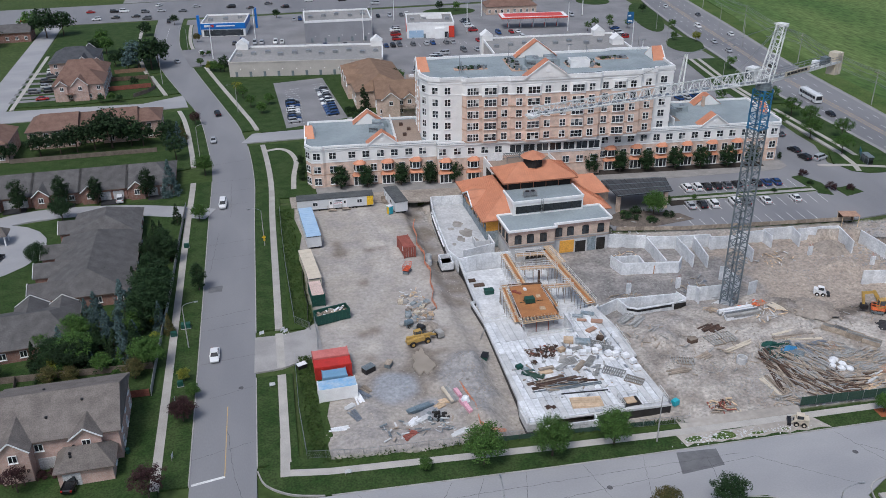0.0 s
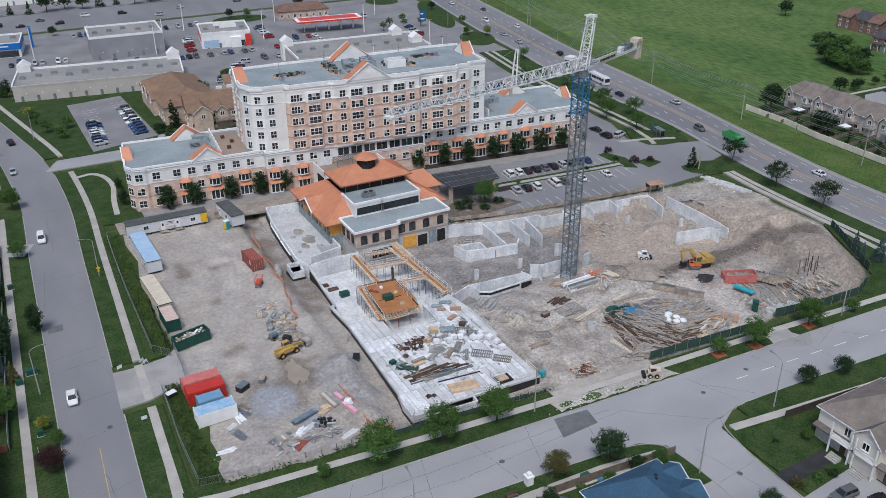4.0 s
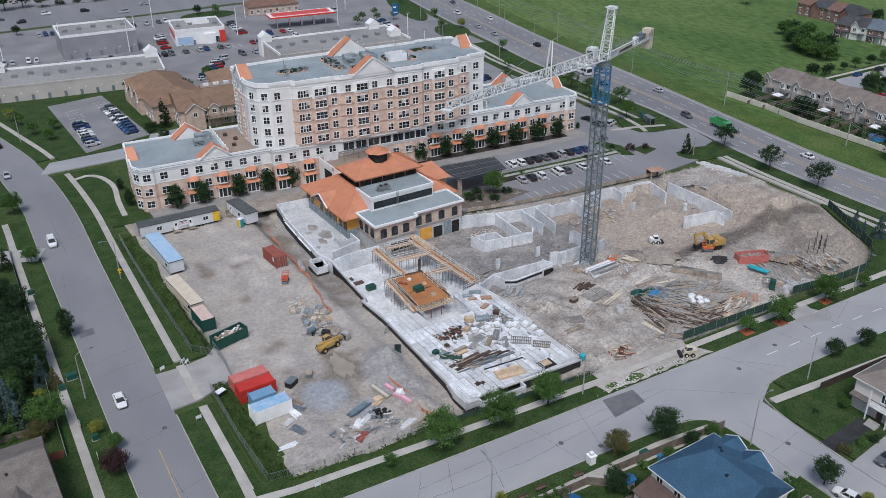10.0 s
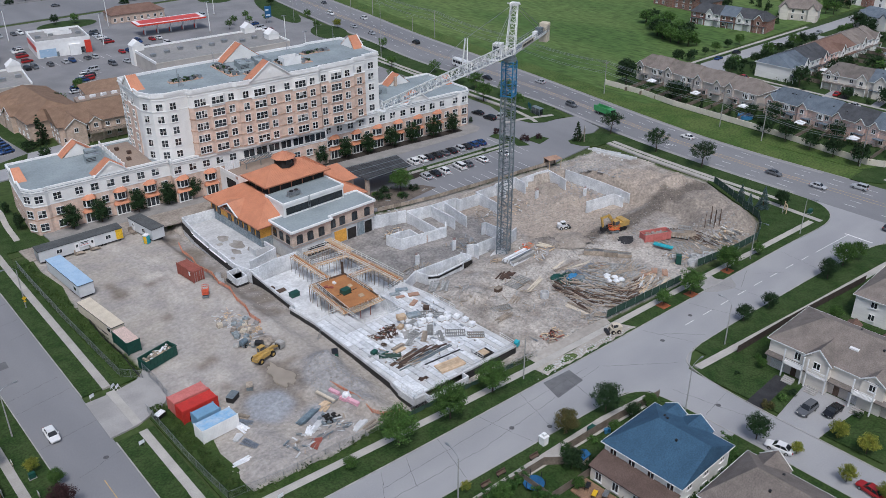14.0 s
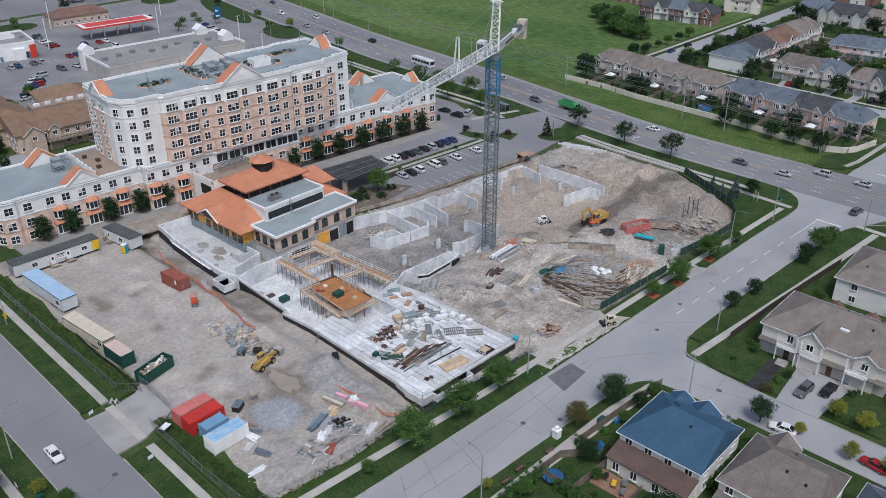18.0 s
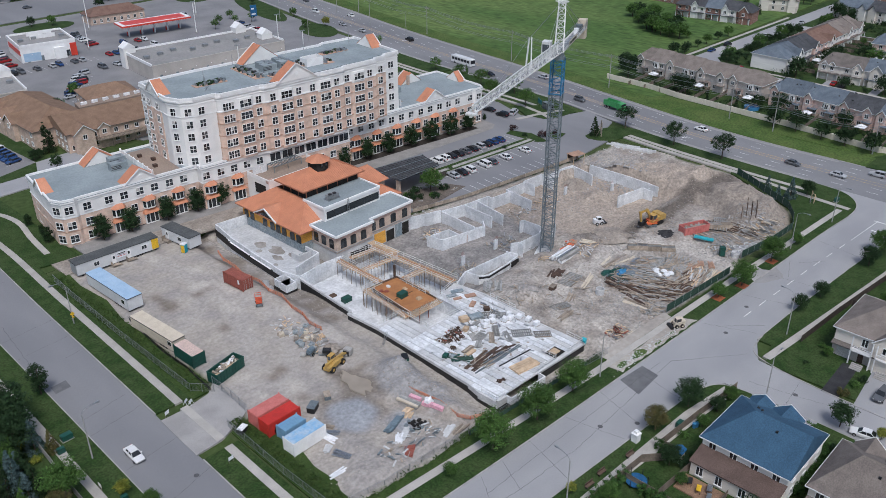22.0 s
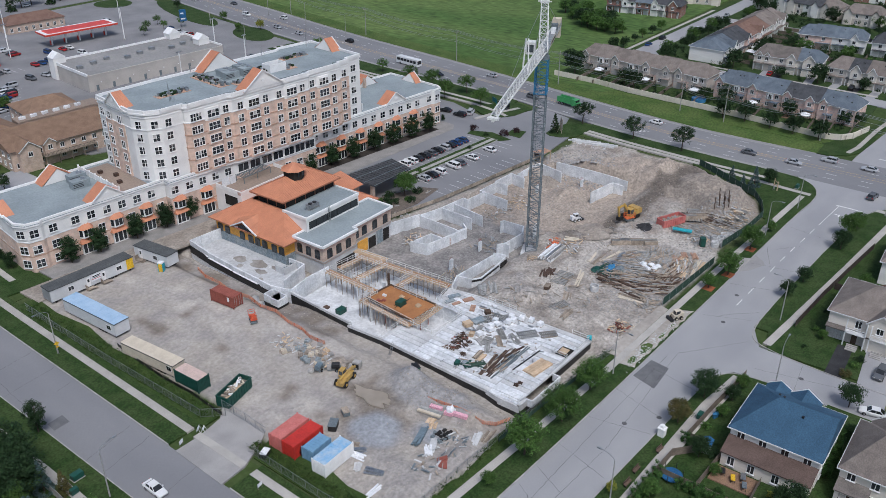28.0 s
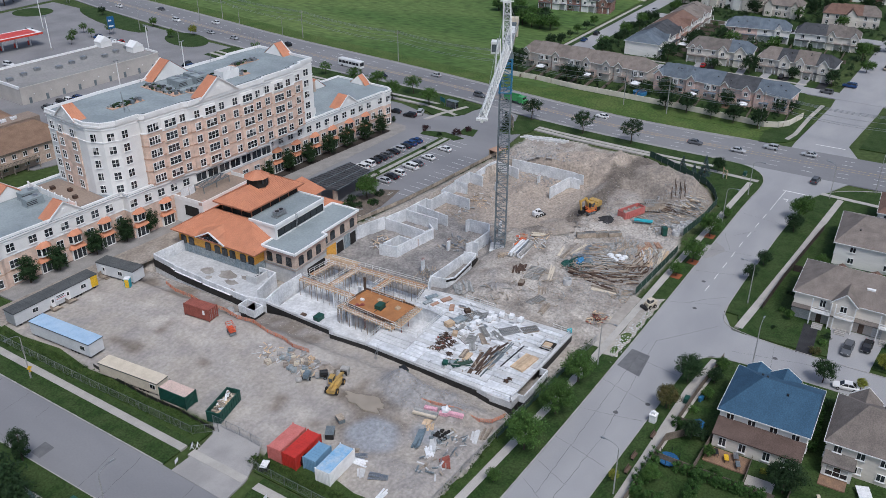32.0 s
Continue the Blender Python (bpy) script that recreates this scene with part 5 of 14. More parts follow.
def res_walls():
    left = [(-0.7, 22), (-1.6, 3.0), (-0.1, 0.4), (2.9, -0.1), (3.7, 0.3), (34, 0.3), (34, 22)]
    right = [(80.05, 0.3), (129.5, 0.3), (130.3, -0.4), (133.4, -0.3), (134.6, 2.0), (134.2, 23), (80.05, 23)]
    mid = [(34.05, -1.9), (80, -1.9), (80, 22), (34.05, 22)]
    for pts in (left, mid, right):
        built("wall", M["brick"], lambda bm: bm_prism(bm, pts, -0.3, 7.3), res, "pink-buff brick lower wall")
        built("wall", M["stucco"], lambda bm: bm_prism(bm, pts, 7.3, PZ), res, "pale stucco upper wall")
        c = Vector((sum(p[0] for p in pts) / len(pts), sum(p[1] for p in pts) / len(pts)))

        def grown(k):
            return [tuple(Vector(p) + Vector((math.copysign(k, p[0] - c.x), math.copysign(k, p[1] - c.y)))) for p in pts]
        built("cornice", M["trimw"], lambda bm: (bm_prism(bm, grown(0.3), PZ - 0.35, PZ), bm_prism(bm, grown(0.14), PZ - 0.9, PZ - 0.7)), res, "white moulded cornice")
        built("string_course", M["trimw"], lambda bm: bm_prism(bm, grown(0.1), 7.15, 7.4), res, "white band between brick and stucco")
        built("string_course", M["brickband"], lambda bm: bm_prism(bm, grown(0.05), 3.55, 3.8), res, "dark brick band")
        built("parapet", M["trimw"], lambda bm: [bm_beam(bm, (*a, PZ + 0.3), (*b, PZ + 0.3), 0.45, 0.6) for a, b in zip(grown(0.0), grown(0.0)[1:] + grown(0.0)[:1])], res, "white roof parapet")
        built("roof", M["roofgrey"], lambda bm: bm_prism(bm, grown(-0.3), PZ, PZ + 0.12), res, "grey flat membrane roof")


res_walls()
TOWER = [(32.7, 20.5), (32.3, 4.5), (34.0, 0.6), (37.0, -0.9), (42.8, -0.9), (42.8, -1.6), (43.6, -2.3), (54.6, -2.3), (55.4, -3.0), (79.4, -3.0), (80.2, -2.2), (91.0, -2.2), (91.4, -1.2), (95.4, -1.0), (95.6, 0.3), (101, 0.5), (101.2, 22), (90, 22.6), (88, 21.4), (48, 21.4)]
TOWER = [(tu(x), y) for x, y in TOWER]
tc = Vector((67, 9))


def tower_grown(k):
    return [tuple(Vector(p) + (Vector(p) - tc).normalized() * k) for p in TOWER]


built("wall", M["stucco"], lambda bm: bm_prism(bm, TOWER, PZ - 0.5, TZ), res, "pale stucco tower wall")
# brick facings between the pale corners
for a, b in ((4, 5), (5, 6), (6, 7), (7, 8), (8, 9), (9, 10), (10, 11), (11, 12), (12, 13)):
    p, q = Vector(TOWER[a]), Vector(TOWER[b])
    n = Vector(((q - p).y, -(q - p).x)).normalized() * 0.12
    built("brick_facing", M["brick"], lambda bm: bm_prism(bm, [tuple(p), tuple(q), tuple(q + n), tuple(p + n)], PZ + 0.1, 24.6), res, "pink brick facing")
    for k in range(5):
        z = 11.75 + FZ * k
        built("brick_band", M["brickband" if k < 4 else "trimw"], lambda bm: bm_prism(bm, [tuple(p - n), tuple(q - n), tuple(q + n * 2.0), tuple(p + n * 2.0)], z + 0.0, z + 0.28), res, "projecting string course")
built("brick_facing", M["brick"], lambda bm: bm_box(bm, tu(32.16), 8.0, PZ + 0.1, tu(32.5), 16.5, 24.6), res, "pink brick facing")
built("cornice", M["trimw"], lambda bm: (bm_prism(bm, tower_grown(0.4), TZ - 0.45, TZ), bm_prism(bm, tower_grown(0.18), TZ - 1.2, TZ - 0.95)), res, "white moulded tower cornice")
built("string_course", M["trimw"], lambda bm: bm_prism(bm, tower_grown(0.15), 24.5, 24.75), res, "white band below the top floor")
built("parapet", M["trimw"], lambda bm: [bm_beam(bm, (*a, TZ + 0.35), (*b, TZ + 0.35), 0.5, 0.7) for a, b in zip(tower_grown(0), tower_grown(0)[1:] + tower_grown(0)[:1])], res, "white tower parapet")
built("roof", M["roofgrey"], lambda bm: bm_prism(bm, tower_grown(-0.4), TZ - 0.02, TZ + 0.1), res, "grey flat membrane tower roof")


# windows: a white frame that carries its dark panes
def window_mesh(w, h, cols, rows):
    bm = bmesh.new()
    f = 0.09
    bm_box(bm, -w / 2, -0.12, -h / 2, w / 2, 0.02, -h / 2 + f), bm_box(bm, -w / 2, -0.12, h / 2 - f, w / 2, 0.02, h / 2)
    for i in range(cols + 1):
        x = -w / 2 + (w - f) * i / cols
        bm_box(bm, x, -0.115, -h / 2 + f * 0.8, x + f, 0.02, h / 2 - f * 0.8)
    for j in range(1, rows):
        z = -h / 2 + h * j / rows
        bm_box(bm, -w / 2 + f * 0.5, -0.09, z - 0.035, w / 2 - f * 0.5, 0.02, z + 0.035)
    bm_box(bm, -w / 2 - 0.1, -0.2, -h / 2 - 0.1, w / 2 + 0.1, 0.02, -h / 2 - 0.01)
    me = bpy.data.meshes.new("window")
    bm.to_mesh(me), bm.free()
    me.materials.append(M["trimw"])
    panes = []
    for i in range(cols):
        for j in range(rows):
            bm = bmesh.new()
            dx, dz = w / cols, h / rows
            bm_box(bm, -w / 2 + dx * i + 0.03, -0.05, -h / 2 + dz * j + 0.03, -w / 2 + dx * (i + 1) - 0.03, 0.01, -h / 2 + dz * (j + 1) - 0.03)
            p = bpy.data.meshes.new("pane")
            bm.to_mesh(p), bm.free()
            p.materials.append(M["glass"])
            panes.append(p)
    return me, panes


WIN = dict(double=window_mesh(2.0, 1.95, 2, 2), small=window_mesh(1.7, 1.95, 2, 2), triple=window_mesh(3.35, 1.95, 3, 2), single=window_mesh(0.9, 1.7, 1, 2), wide=window_mesh(3.3, 2.3, 2, 1), house=window_mesh(1.3, 1.4, 2, 1), tall=window_mesh(1.2, 1.7, 2, 1))
wr = random.Random(11)


def window(kind, parent, m, blinds=0.12):
    me, panes = WIN[kind]
    w = new("window", me)
    w.parent, w.matrix_basis = parent, m
    g = new("glazing", glazing(kind, wr.randrange(1, 4) if wr.random() < blinds * 3 else 0))
    g.parent = w
    return w


@functools.lru_cache(None)
def glazing(kind, drawn):
    """All panes of a window as one mesh; some stand before a drawn curtain."""
    bm = bmesh.new()
    for i, p in enumerate(WIN[kind][1]):
        k = len(bm.faces)
        bm.from_mesh(p)
        bm.faces.ensure_lookup_table()
        for f in bm.faces[k:]:
            f.material_index = 1 if drawn and (i * 7 + drawn) % 4 == 0 else 0
    me = bpy.data.meshes.new("glazing")
    bm.to_mesh(me), bm.free()
    me.materials.append(M["glass"]), me.materials.append(M["curtain"])
    return me


@functools.lru_cache(None)
def glazed(kind):
    """Frame and panes of a far window in one mesh."""
    bm = bmesh.new()
    bm.from_mesh(WIN[kind][0])
    k = len(bm.faces)
    for p in WIN[kind][1]:
        bm.from_mesh(p)
    bm.faces.ensure_lookup_table()
    for f in bm.faces[k:]:
        f.material_index = 1
    me = bpy.data.meshes.new("window")
    bm.to_mesh(me), bm.free()
    me.materials.append(M["trimw"]), me.materials.append(M["glass"])
    return me


for k in range(5):
    z = 12.95 + FZ * k
    for u in (38.8,):
        window("small", res, pose(tu(u), -0.9, z))
    window("small", res, pose(tu(44.6), -2.42, z))
    window("small", res, pose(tu(93.4), -1.25, z))
    window("double", res, pose(tu(98.3), 0.42, z))
    for c0, v in ((49.9, -2.44), (61.4, -3.14), (73.4, -3.14), (85.0, -2.34)):
        c = tu(c0)
        window("small", res, pose(c - 3.9, v, z))
        window("small", res, pose(c + 3.9, v, z))
        w = window("triple", res, pose(c, v - 0.42, z))
        built("bay", M["stucco" if k == 4 else "brick"], lambda bm: bm_prism(bm, [(c - 2.3, v + 0.1), (c - 1.65, v - 0.4), (c + 1.65, v - 0.4), (c + 2.3, v + 0.1)], z - 1.66, z + 1.4), res, "shallow bay of the facade")
    for ang, u, v in ((-50, 33.1, 2.5), (-26, 35.6, -0.2)):
        window("small", res, pose(tu(u), v, z, 0, 0, ang))
    for y in (9.6, 14.6):
        window("small", res, pose(tu(32.13), y, z, 0, 0, -90))
    window("small", res, pose(tu(32.55), 18.4, z, 0, 0, -90))
    for y in (6, 12, 18):
        window("small", res, pose(tu(101.2), y, z, 0, 0, 90))


# podium windows, bays and doors
def copper_bay(u, v, z, w=3.4, d=0.95, h=2.2):
    """A five-sided projecting bay with three windows and a copper-coloured hipped roof."""
    o = [(-w / 2, 0.1), (-w / 2 + 0.7, -d), (w / 2 - 0.7, -d), (w / 2, 0.1)]
    b = built("bay_window", M["trimw"], lambda bm: bm_prism(bm, o, -h / 2, h / 2), res, "white bay window with a copper-coloured roof")
    b.matrix_basis = pose(u, v, z)

    def roof(bm):
        e = [(-w / 2 - 0.3, 0.1), (-w / 2 + 0.55, -d - 0.4), (w / 2 - 0.55, -d - 0.4), (w / 2 + 0.3, 0.1)]
        lo = [bm.verts.new((*p, h / 2)) for p in e]
        hi = [bm.verts.new((p[0] * 0.5, 0.1, h / 2 + 1.1)) for p in e]
        for i in range(3):
            bm.faces.new((lo[i], lo[i + 1], hi[i + 1], hi[i]))
        bm.faces.new(lo[::-1])
    built("roof", M["copper"], roof, b, "copper-coloured standing metal roof")
    for s, a, x in ((1.9, 0, 0), (0.9, -56, -w / 2 + 0.33), (0.9, 56, w / 2 - 0.33)):
        y = -d - 0.02 if a == 0 else -d / 2 + 0.04
        n = 2 if a == 0 else 1
        for i in range(n):
            p = boxes("pane", M["glass"], [(-s / n / 2 + 0.07, -0.03, -h / 2 + 0.35, s / n / 2 - 0.07, 0.05, h / 2 - 0.25)], b)
            p.matrix_basis = pose(x, y, 0, 0, 0, a) @ pose((i - (n - 1) / 2) * s / n, 0, 0)


def ground_bay(u, v):
    b = boxes("entrance_bay", M["trimw"], [(-1.7, -0.6, -1.6, 1.7, 0.05, 1.35)], res, "white ground-floor bay with glazed doors")
    b.matrix_basis = pose(u, v, 1.7)
    for x, w in ((-1.1, 0.75), (0.0, 1.0), (1.1, 0.75)):
        boxes("pane", M["glass"], [(x - w / 2, -0.64, -1.3, x + w / 2, -0.5, 1.0)], b)

    def roof(bm):
        lo = [bm.verts.new(p) for p in ((-2.2, 0.05, 1.35), (-2.0, -1.2, 1.3), (2.0, -1.2, 1.3), (2.2, 0.05, 1.35))]
        hi = [bm.verts.new(p) for p in ((-1.5, 0.05, 2.2), (1.5, 0.05, 2.2))]
        bm.faces.new((lo[1], lo[2], hi[1], hi[0])), bm.faces.new((lo[0], lo[1], hi[0])), bm.faces.new((lo[2], lo[3], hi[1])), bm.faces.new(lo[::-1])
    built("awning", M["copper"], roof, b, "copper-coloured awning roof")


BAYS_L, BAYS_R = [12.7 + 7.75 * i for i in range(3)], [83.6 + 7.55 * i for i in range(6)]
for u in BAYS_L:
    copper_bay(u, 0.3, 5.3), ground_bay(u, 0.3)
    window("double", res, pose(u - 1.9, 0.18, 9.1)), window("double", res, pose(u + 1.9, 0.18, 9.1))
    window("small", res, pose(u + 3.9, 0.18, 5.2)), window("small", res, pose(u + 3.9, 0.18, 1.8))
for u in (36.2, 43.9):
    copper_bay(u, -1.9, 5.3), ground_bay(u, -1.9)
for u in (35.3, 39.4, 43.2, 47.0, 50.8):
    window("double", res, pose(u, -2.02, 9.1))
for u in BAYS_R:
    v = 0.3
    copper_bay(u, v, 5.3), ground_bay(u, v)
    window("double", res, pose(u - 1.9, v - 0.12, 9.1)), window("double", res, pose(u + 1.9, v - 0.12, 9.1))
    window("small", res, pose(u + 3.8, v - 0.12, 5.2)), window("small", res, pose(u + 3.8, v - 0.12, 1.8))
for z in (1.8, 5.2, 9.1):
    window("double", res, pose(128.6, 0.18, z)), window("double", res, pose(131.8, -0.46, z)), window("single", res, pose(134.1, 0.9, z, 0, 0, 62))
    window("double", res, pose(1.3, 0.12, z, 0, 0, -8)), window("double", res, pose(-1.0, 1.7, z, 0, 0, -58))
    window("double", res, pose(5.6, 0.18, z))
    for v in (7, 12, 17):
        window("double", res, pose(-1.45 + 0.04 * v - 0.05, v, z, 0, 0, -92)), window("double", res, pose(134.5, v, z, 0, 0, 90))
for u in (55.6, 59.4, 63.2, 66.9, 70.7, 74.4, 77.9):
    window("wide", res, pose(u, -2.02, 9.0), 0)
for u in (70, 74, 78, 81.2):
    window("double", res, pose(u, -2.0 if u < 80 else 0.2, 5.0))


# gabled pediments with copper-coloured slopes
def gable(u, v, w, d, z, h, a=0, slope_back=0.0, vent=True):
    g = built("gable", M["stucco"], lambda bm: (bm_poly(bm, (-w / 2, 0, 0), (w / 2, 0, 0), (0, 0, h)), bm_poly(bm, (-w / 2, 0, 0), (0, 0, h), (0, 0.3, h), (-w / 2, 0.3, 0)), bm_poly(bm, (w / 2, 0.3, 0), (0, 0.3, h), (0, 0, h), (w / 2, 0, 0)),
              bm_poly(bm, (-w / 2 + 0.3, d, 0), (0, d - slope_back, h), (w / 2 - 0.3, d, 0))), res, "pale stucco gable with a copper-coloured roof")
    g.matrix_basis = pose(u, v, z, 0, 0, a)
    for s in (-1, 1):
        def slope(bm, s=s):
            e, t = (s * (w / 2 + 0.25), -0.25, -0.14), (s * 0.0, -0.25, h + 0.12)
            e2, t2 = (s * (w / 2 + 0.25), d, -0.14), (0, d - slope_back, h + 0.12)
            bm_poly(bm, e, t, t2, e2)
            n = max(3, int(d / 0.6))
            for i in range(n):
                k = (i + 0.5) / n
                bm_beam(bm, Vector(e).lerp(e2, k), Vector(t).lerp(t2, k), 0.05, 0.07)
        built("roof_slope", M["copper"], slope, g, "copper-coloured standing-seam metal")
        built("barge_board", M["trimw"], lambda bm: bm_beam(bm, (s * (w / 2 + 0.2), -0.2, -0.05), (0, -0.2, h + 0.15), 0.25, 0.25), g, "white barge board")
    if vent:
        built("vent", M["trimw"], lambda bm: bm_tube(bm, (0, 0.05, h * 0.42), (0, -0.12, h * 0.42), 0.5, 16), g, "round white vent")


gable(tu(64.9), -3.4, 12.0, 3.6, TZ + 0.2, 4.3)
gable(tu(32.1), 11.5, 7.5, 3.2, TZ + 0.2, 3.0, -90, 0.6)
gable(tu(101.3), 12.5, 7.5, 3.4, TZ + 0.2, 3.0, 90, 0.6)
gable(tu(67.0), 21.6, 12.0, 3.6, TZ + 0.2, 4.4, 180)
gable(19.3, 0.1, 8.6, 3.8, PZ + 0.2, 3.2)
gable(113.9, 0.1, 8.6, 3.8, PZ + 0.2, 3.2)
gable(-1.4, 11.5, 6.5, 2.6, PZ + 0.2, 2.6, -92, 0.6)
gable(134.5, 12.5, 6.5, 2.6, PZ + 0.2, 2.6, 90, 0.6)
gable(16.5, 21.9, 8.6, 3.8, PZ + 0.2, 3.2, 180)
gable(120, 22.9, 8.6, 3.8, PZ + 0.2, 3.2, 180)


# roof plant: planted trays, air handlers, screens and pipes
def roof_tray(x0, y0, x1, y1, z, n, seed):
    r = random.Random(seed)
    t = boxes("roof_bed", M["brickband"], [(x0, y0, z, x1, y1, z + 0.14)], res, "brown gravel bed with pipes and units on the roof")
    bm, mats = bmesh.new(), ("roofgrey", "cranegrey", "steel", "shingle_dark", "leaf_dark")
    for i in range(n * 2):
        x, y, s = r.uniform(x0 + 0.3, x1 - 0.3), r.uniform(y0 + 0.2, y1 - 0.2), r.uniform(0.14, 0.42)
        k, m = len(bm.faces), r.randrange(5)
        bm_box(bm, x - s, y - s * 0.8, z + 0.12, x + s, y + s * 0.8, z + 0.3 + s * 1.3)
        if i % 5 == 0:
            bm_beam(bm, (x, y, z + 0.5), (x + r.uniform(-1.2, 1.2), y + r.uniform(-0.8, 0.8), z + 0.6), 0.1)
        bm.faces.ensure_lookup_table()
        for f in bm.faces[k:]:
            f.material_index = m
    tagged(part("roof_plant", bm, [M[m] for m in mats], t, "small grey units and pipes on the bed"), kind="stuff")


roof_tray(tu(42), 7.6, tu(51), 10.2, TZ + 0.1, 26, 1)
roof_tray(tu(57), 4.2, tu(60.5), 17.5, TZ + 0.1, 34, 2)
roof_tray(tu(61), 2.6, tu(70), 5.2, TZ + 0.1, 22, 3)
roof_tray(tu(73), 6, tu(77), 11, TZ + 0.1, 18, 4)
roof_tray(tu(78.6), 4, tu(81.8), 12, TZ + 0.1, 16, 6)
roof_tray(tu(83), 12, tu(92), 14.4, TZ + 0.1, 24, 5)


def air_handler(x, y, z, w, d, h):
    a = boxes("air_handler", M["roofgrey"], [(x - w / 2, y - d / 2, z + 0.2, x + w / 2, y + d / 2, z + h), (x - w / 2 - 0.1, y - d / 2 - 0.1, z, x + w / 2 + 0.1, y + d / 2 + 0.1, z + 0.25)], res, "grey sheet-metal air handler")
    boxes("louvre", M["shingle_dark"], [(x - w / 2 - 0.02, y - d / 2 - 0.03, z + h * (0.25 + 0.2 * i), x + w * 0.1, y - d / 2 + 0.02, z + h * (0.35 + 0.2 * i)) for i in range(3)], a)
    built("fan", M["steel"], lambda bm: bm_tube(bm, (x + w * 0.2, y, z + h), (x + w * 0.2, y, z + h + 0.2), min(w, d) * 0.3, 12), a)


for row in ((62.5, 9.5, 4.2, 2.6, 1.8), (67.5, 9.0, 4.0, 2.8, 2.0), (63, 13, 3.6, 2.4, 1.6), (68, 13.2, 3.0, 2.2, 1.7)):
    air_handler(row[0], row[1], TZ + 0.1, *row[2:])
for row in ((18.4, 11.6, 4.2, 2.4, 1.9), (19.6, 15.6, 4.2, 2.4, 1.9), (104, 12.5, 5, 3, 2.1), (109, 15, 4.5, 3, 1.8)):
    air_handler(row[0], row[1], PZ + 0.1, *row[2:])
boxes("screen_wall", M["trimw"], [(22.9, 1.4, PZ, 23.1, 21.0, PZ + 1.5)] + [(22.8, 1.4 + 2.8 * i, PZ, 23.2, 1.7 + 2.8 * i, PZ + 1.75) for i in range(8)], res, "white roof terrace screen on posts")
boxes("terrace_deck", M["rooftan"], [(23.15, 1.6, PZ + 0.1, 30.2, 20.4, PZ + 0.2)], res, "tan paved roof terrace")
boxes("terrace_table", M["fittings"], [(25.4, 6.0, PZ + 0.2, 26.4, 7.0, PZ + 0.95), (27.0, 10.6, PZ + 0.2, 28.0, 11.6, PZ + 0.95), (25.2, 15.0, PZ + 0.2, 26.2, 16.0, PZ + 0.95)], res, "dark terrace tables")
boxes("screen_wall", M["trimw"], [(72, 5.0, TZ, 72.2, 8.2, TZ + 2.2), (72, 8.2, TZ, 77.4, 8.4, TZ + 2.2), (77.2, 5.0, TZ, 77.4, 8.4, TZ + 2.2), (72, 4.9, TZ, 77.4, 5.1, TZ + 2.2)], res, "white rooftop screen wall")
boxes("screen_wall", M["trimw"], [(102.6, 3, PZ, 102.9, 20.5, PZ + 2.0)], res, "white terrace screen wall")
for x, y, z, h in ((41, 4, TZ, 5.2), (41.6, 4.6, TZ, 3.4), (96, 19, TZ, 5.0), (58, 21, TZ, 3), (81, 20.6, TZ, 3)):
    a = built("antenna", M["steel"], lambda bm: (bm_tube(bm, (x, y, z), (x, y, z + h), 0.07, 6), bm_beam(bm, (x, y, z + h * 0.7), (x + 0.9, y + 0.9, z), 0.05), bm_beam(bm, (x, y, z + h * 0.7), (x + 0.9, y - 0.9, z), 0.05)), res, "thin steel roof antenna")
boxes("chimney", M["brick3"], [(117.6, 18.0, PZ, 118.4, 18.8, PZ + 3.2)], res, "slim brick chimney")
# guard lines round the tower roof
built("roof_rail", M["shingle_dark"], lambda bm: [bm_beam(bm, (*a, TZ + 0.5), (*b, TZ + 0.5), 0.08) for a, b in zip(tower_grown(-1.5)[4:14], tower_grown(-1.5)[5:15])], res, "dark cable line along the roof edge")
# side terraces and the dining terrace towards the hall
boxes("terrace_floor", M["rooftan"], [(101.4, 6, PZ + 0.02, 106, 20, PZ + 0.14)], res, "tan paved roof terrace")

# ---- the new hall with its copper-coloured roofs ----
hall = thing("dining_hall", "unfinished hall with copper-coloured hipped roofs, yellow sheathing and stone-brick walls", "building")
built("wall", M["bluewrap"], lambda bm: (bm_prism(bm, [(53.0, 178.6), (82.5, 178.6), (82.5, 202.6), (53.0, 202.6)], -3.2, 1.1)), hall, "blue-grey membrane on the basement wall")
built("wall", M["sheath"], lambda bm: (bm_prism(bm, [(53.05, 178.7), (57, 178.7), (57, 202.5), (53.05, 202.5)], 0.55, 4.35)), hall, "bright yellow wall sheathing")
built("wall", M["brick3"], lambda bm: (bm_prism(bm, [(57, 178.7), (82.4, 178.7), (82.4, 202.5), (57, 202.5)], 1.1, 4.35)), hall, "buff stone-brick wall")
built("wall", M["brick3"], lambda bm: (bm_prism(bm, [(55.9, 169.4), (67, 169.4), (67, 170.9), (81.4, 170.9), (81.4, 178.5), (55.9, 178.5)], 0.6, 4.9)), hall, "buff stone-brick front wall")
built("wall", M["concrete"], lambda bm: (bm_prism(bm, [(56.05, 169.55), (66.85, 169.55), (66.85, 171.05), (81.25, 171.05), (81.25, 178.45), (56.05, 178.45)], -3.3, 0.6)), hall, "bare concrete basement wall")
built("string_course", M["kerb"], lambda bm: (bm_prism(bm, [(55.8, 169.3), (67.1, 169.3), (67.1, 170.8), (81.5, 170.8), (81.5, 178.5), (55.8, 178.5)], 0.9, 1.25)), hall, "pale stone sill course")
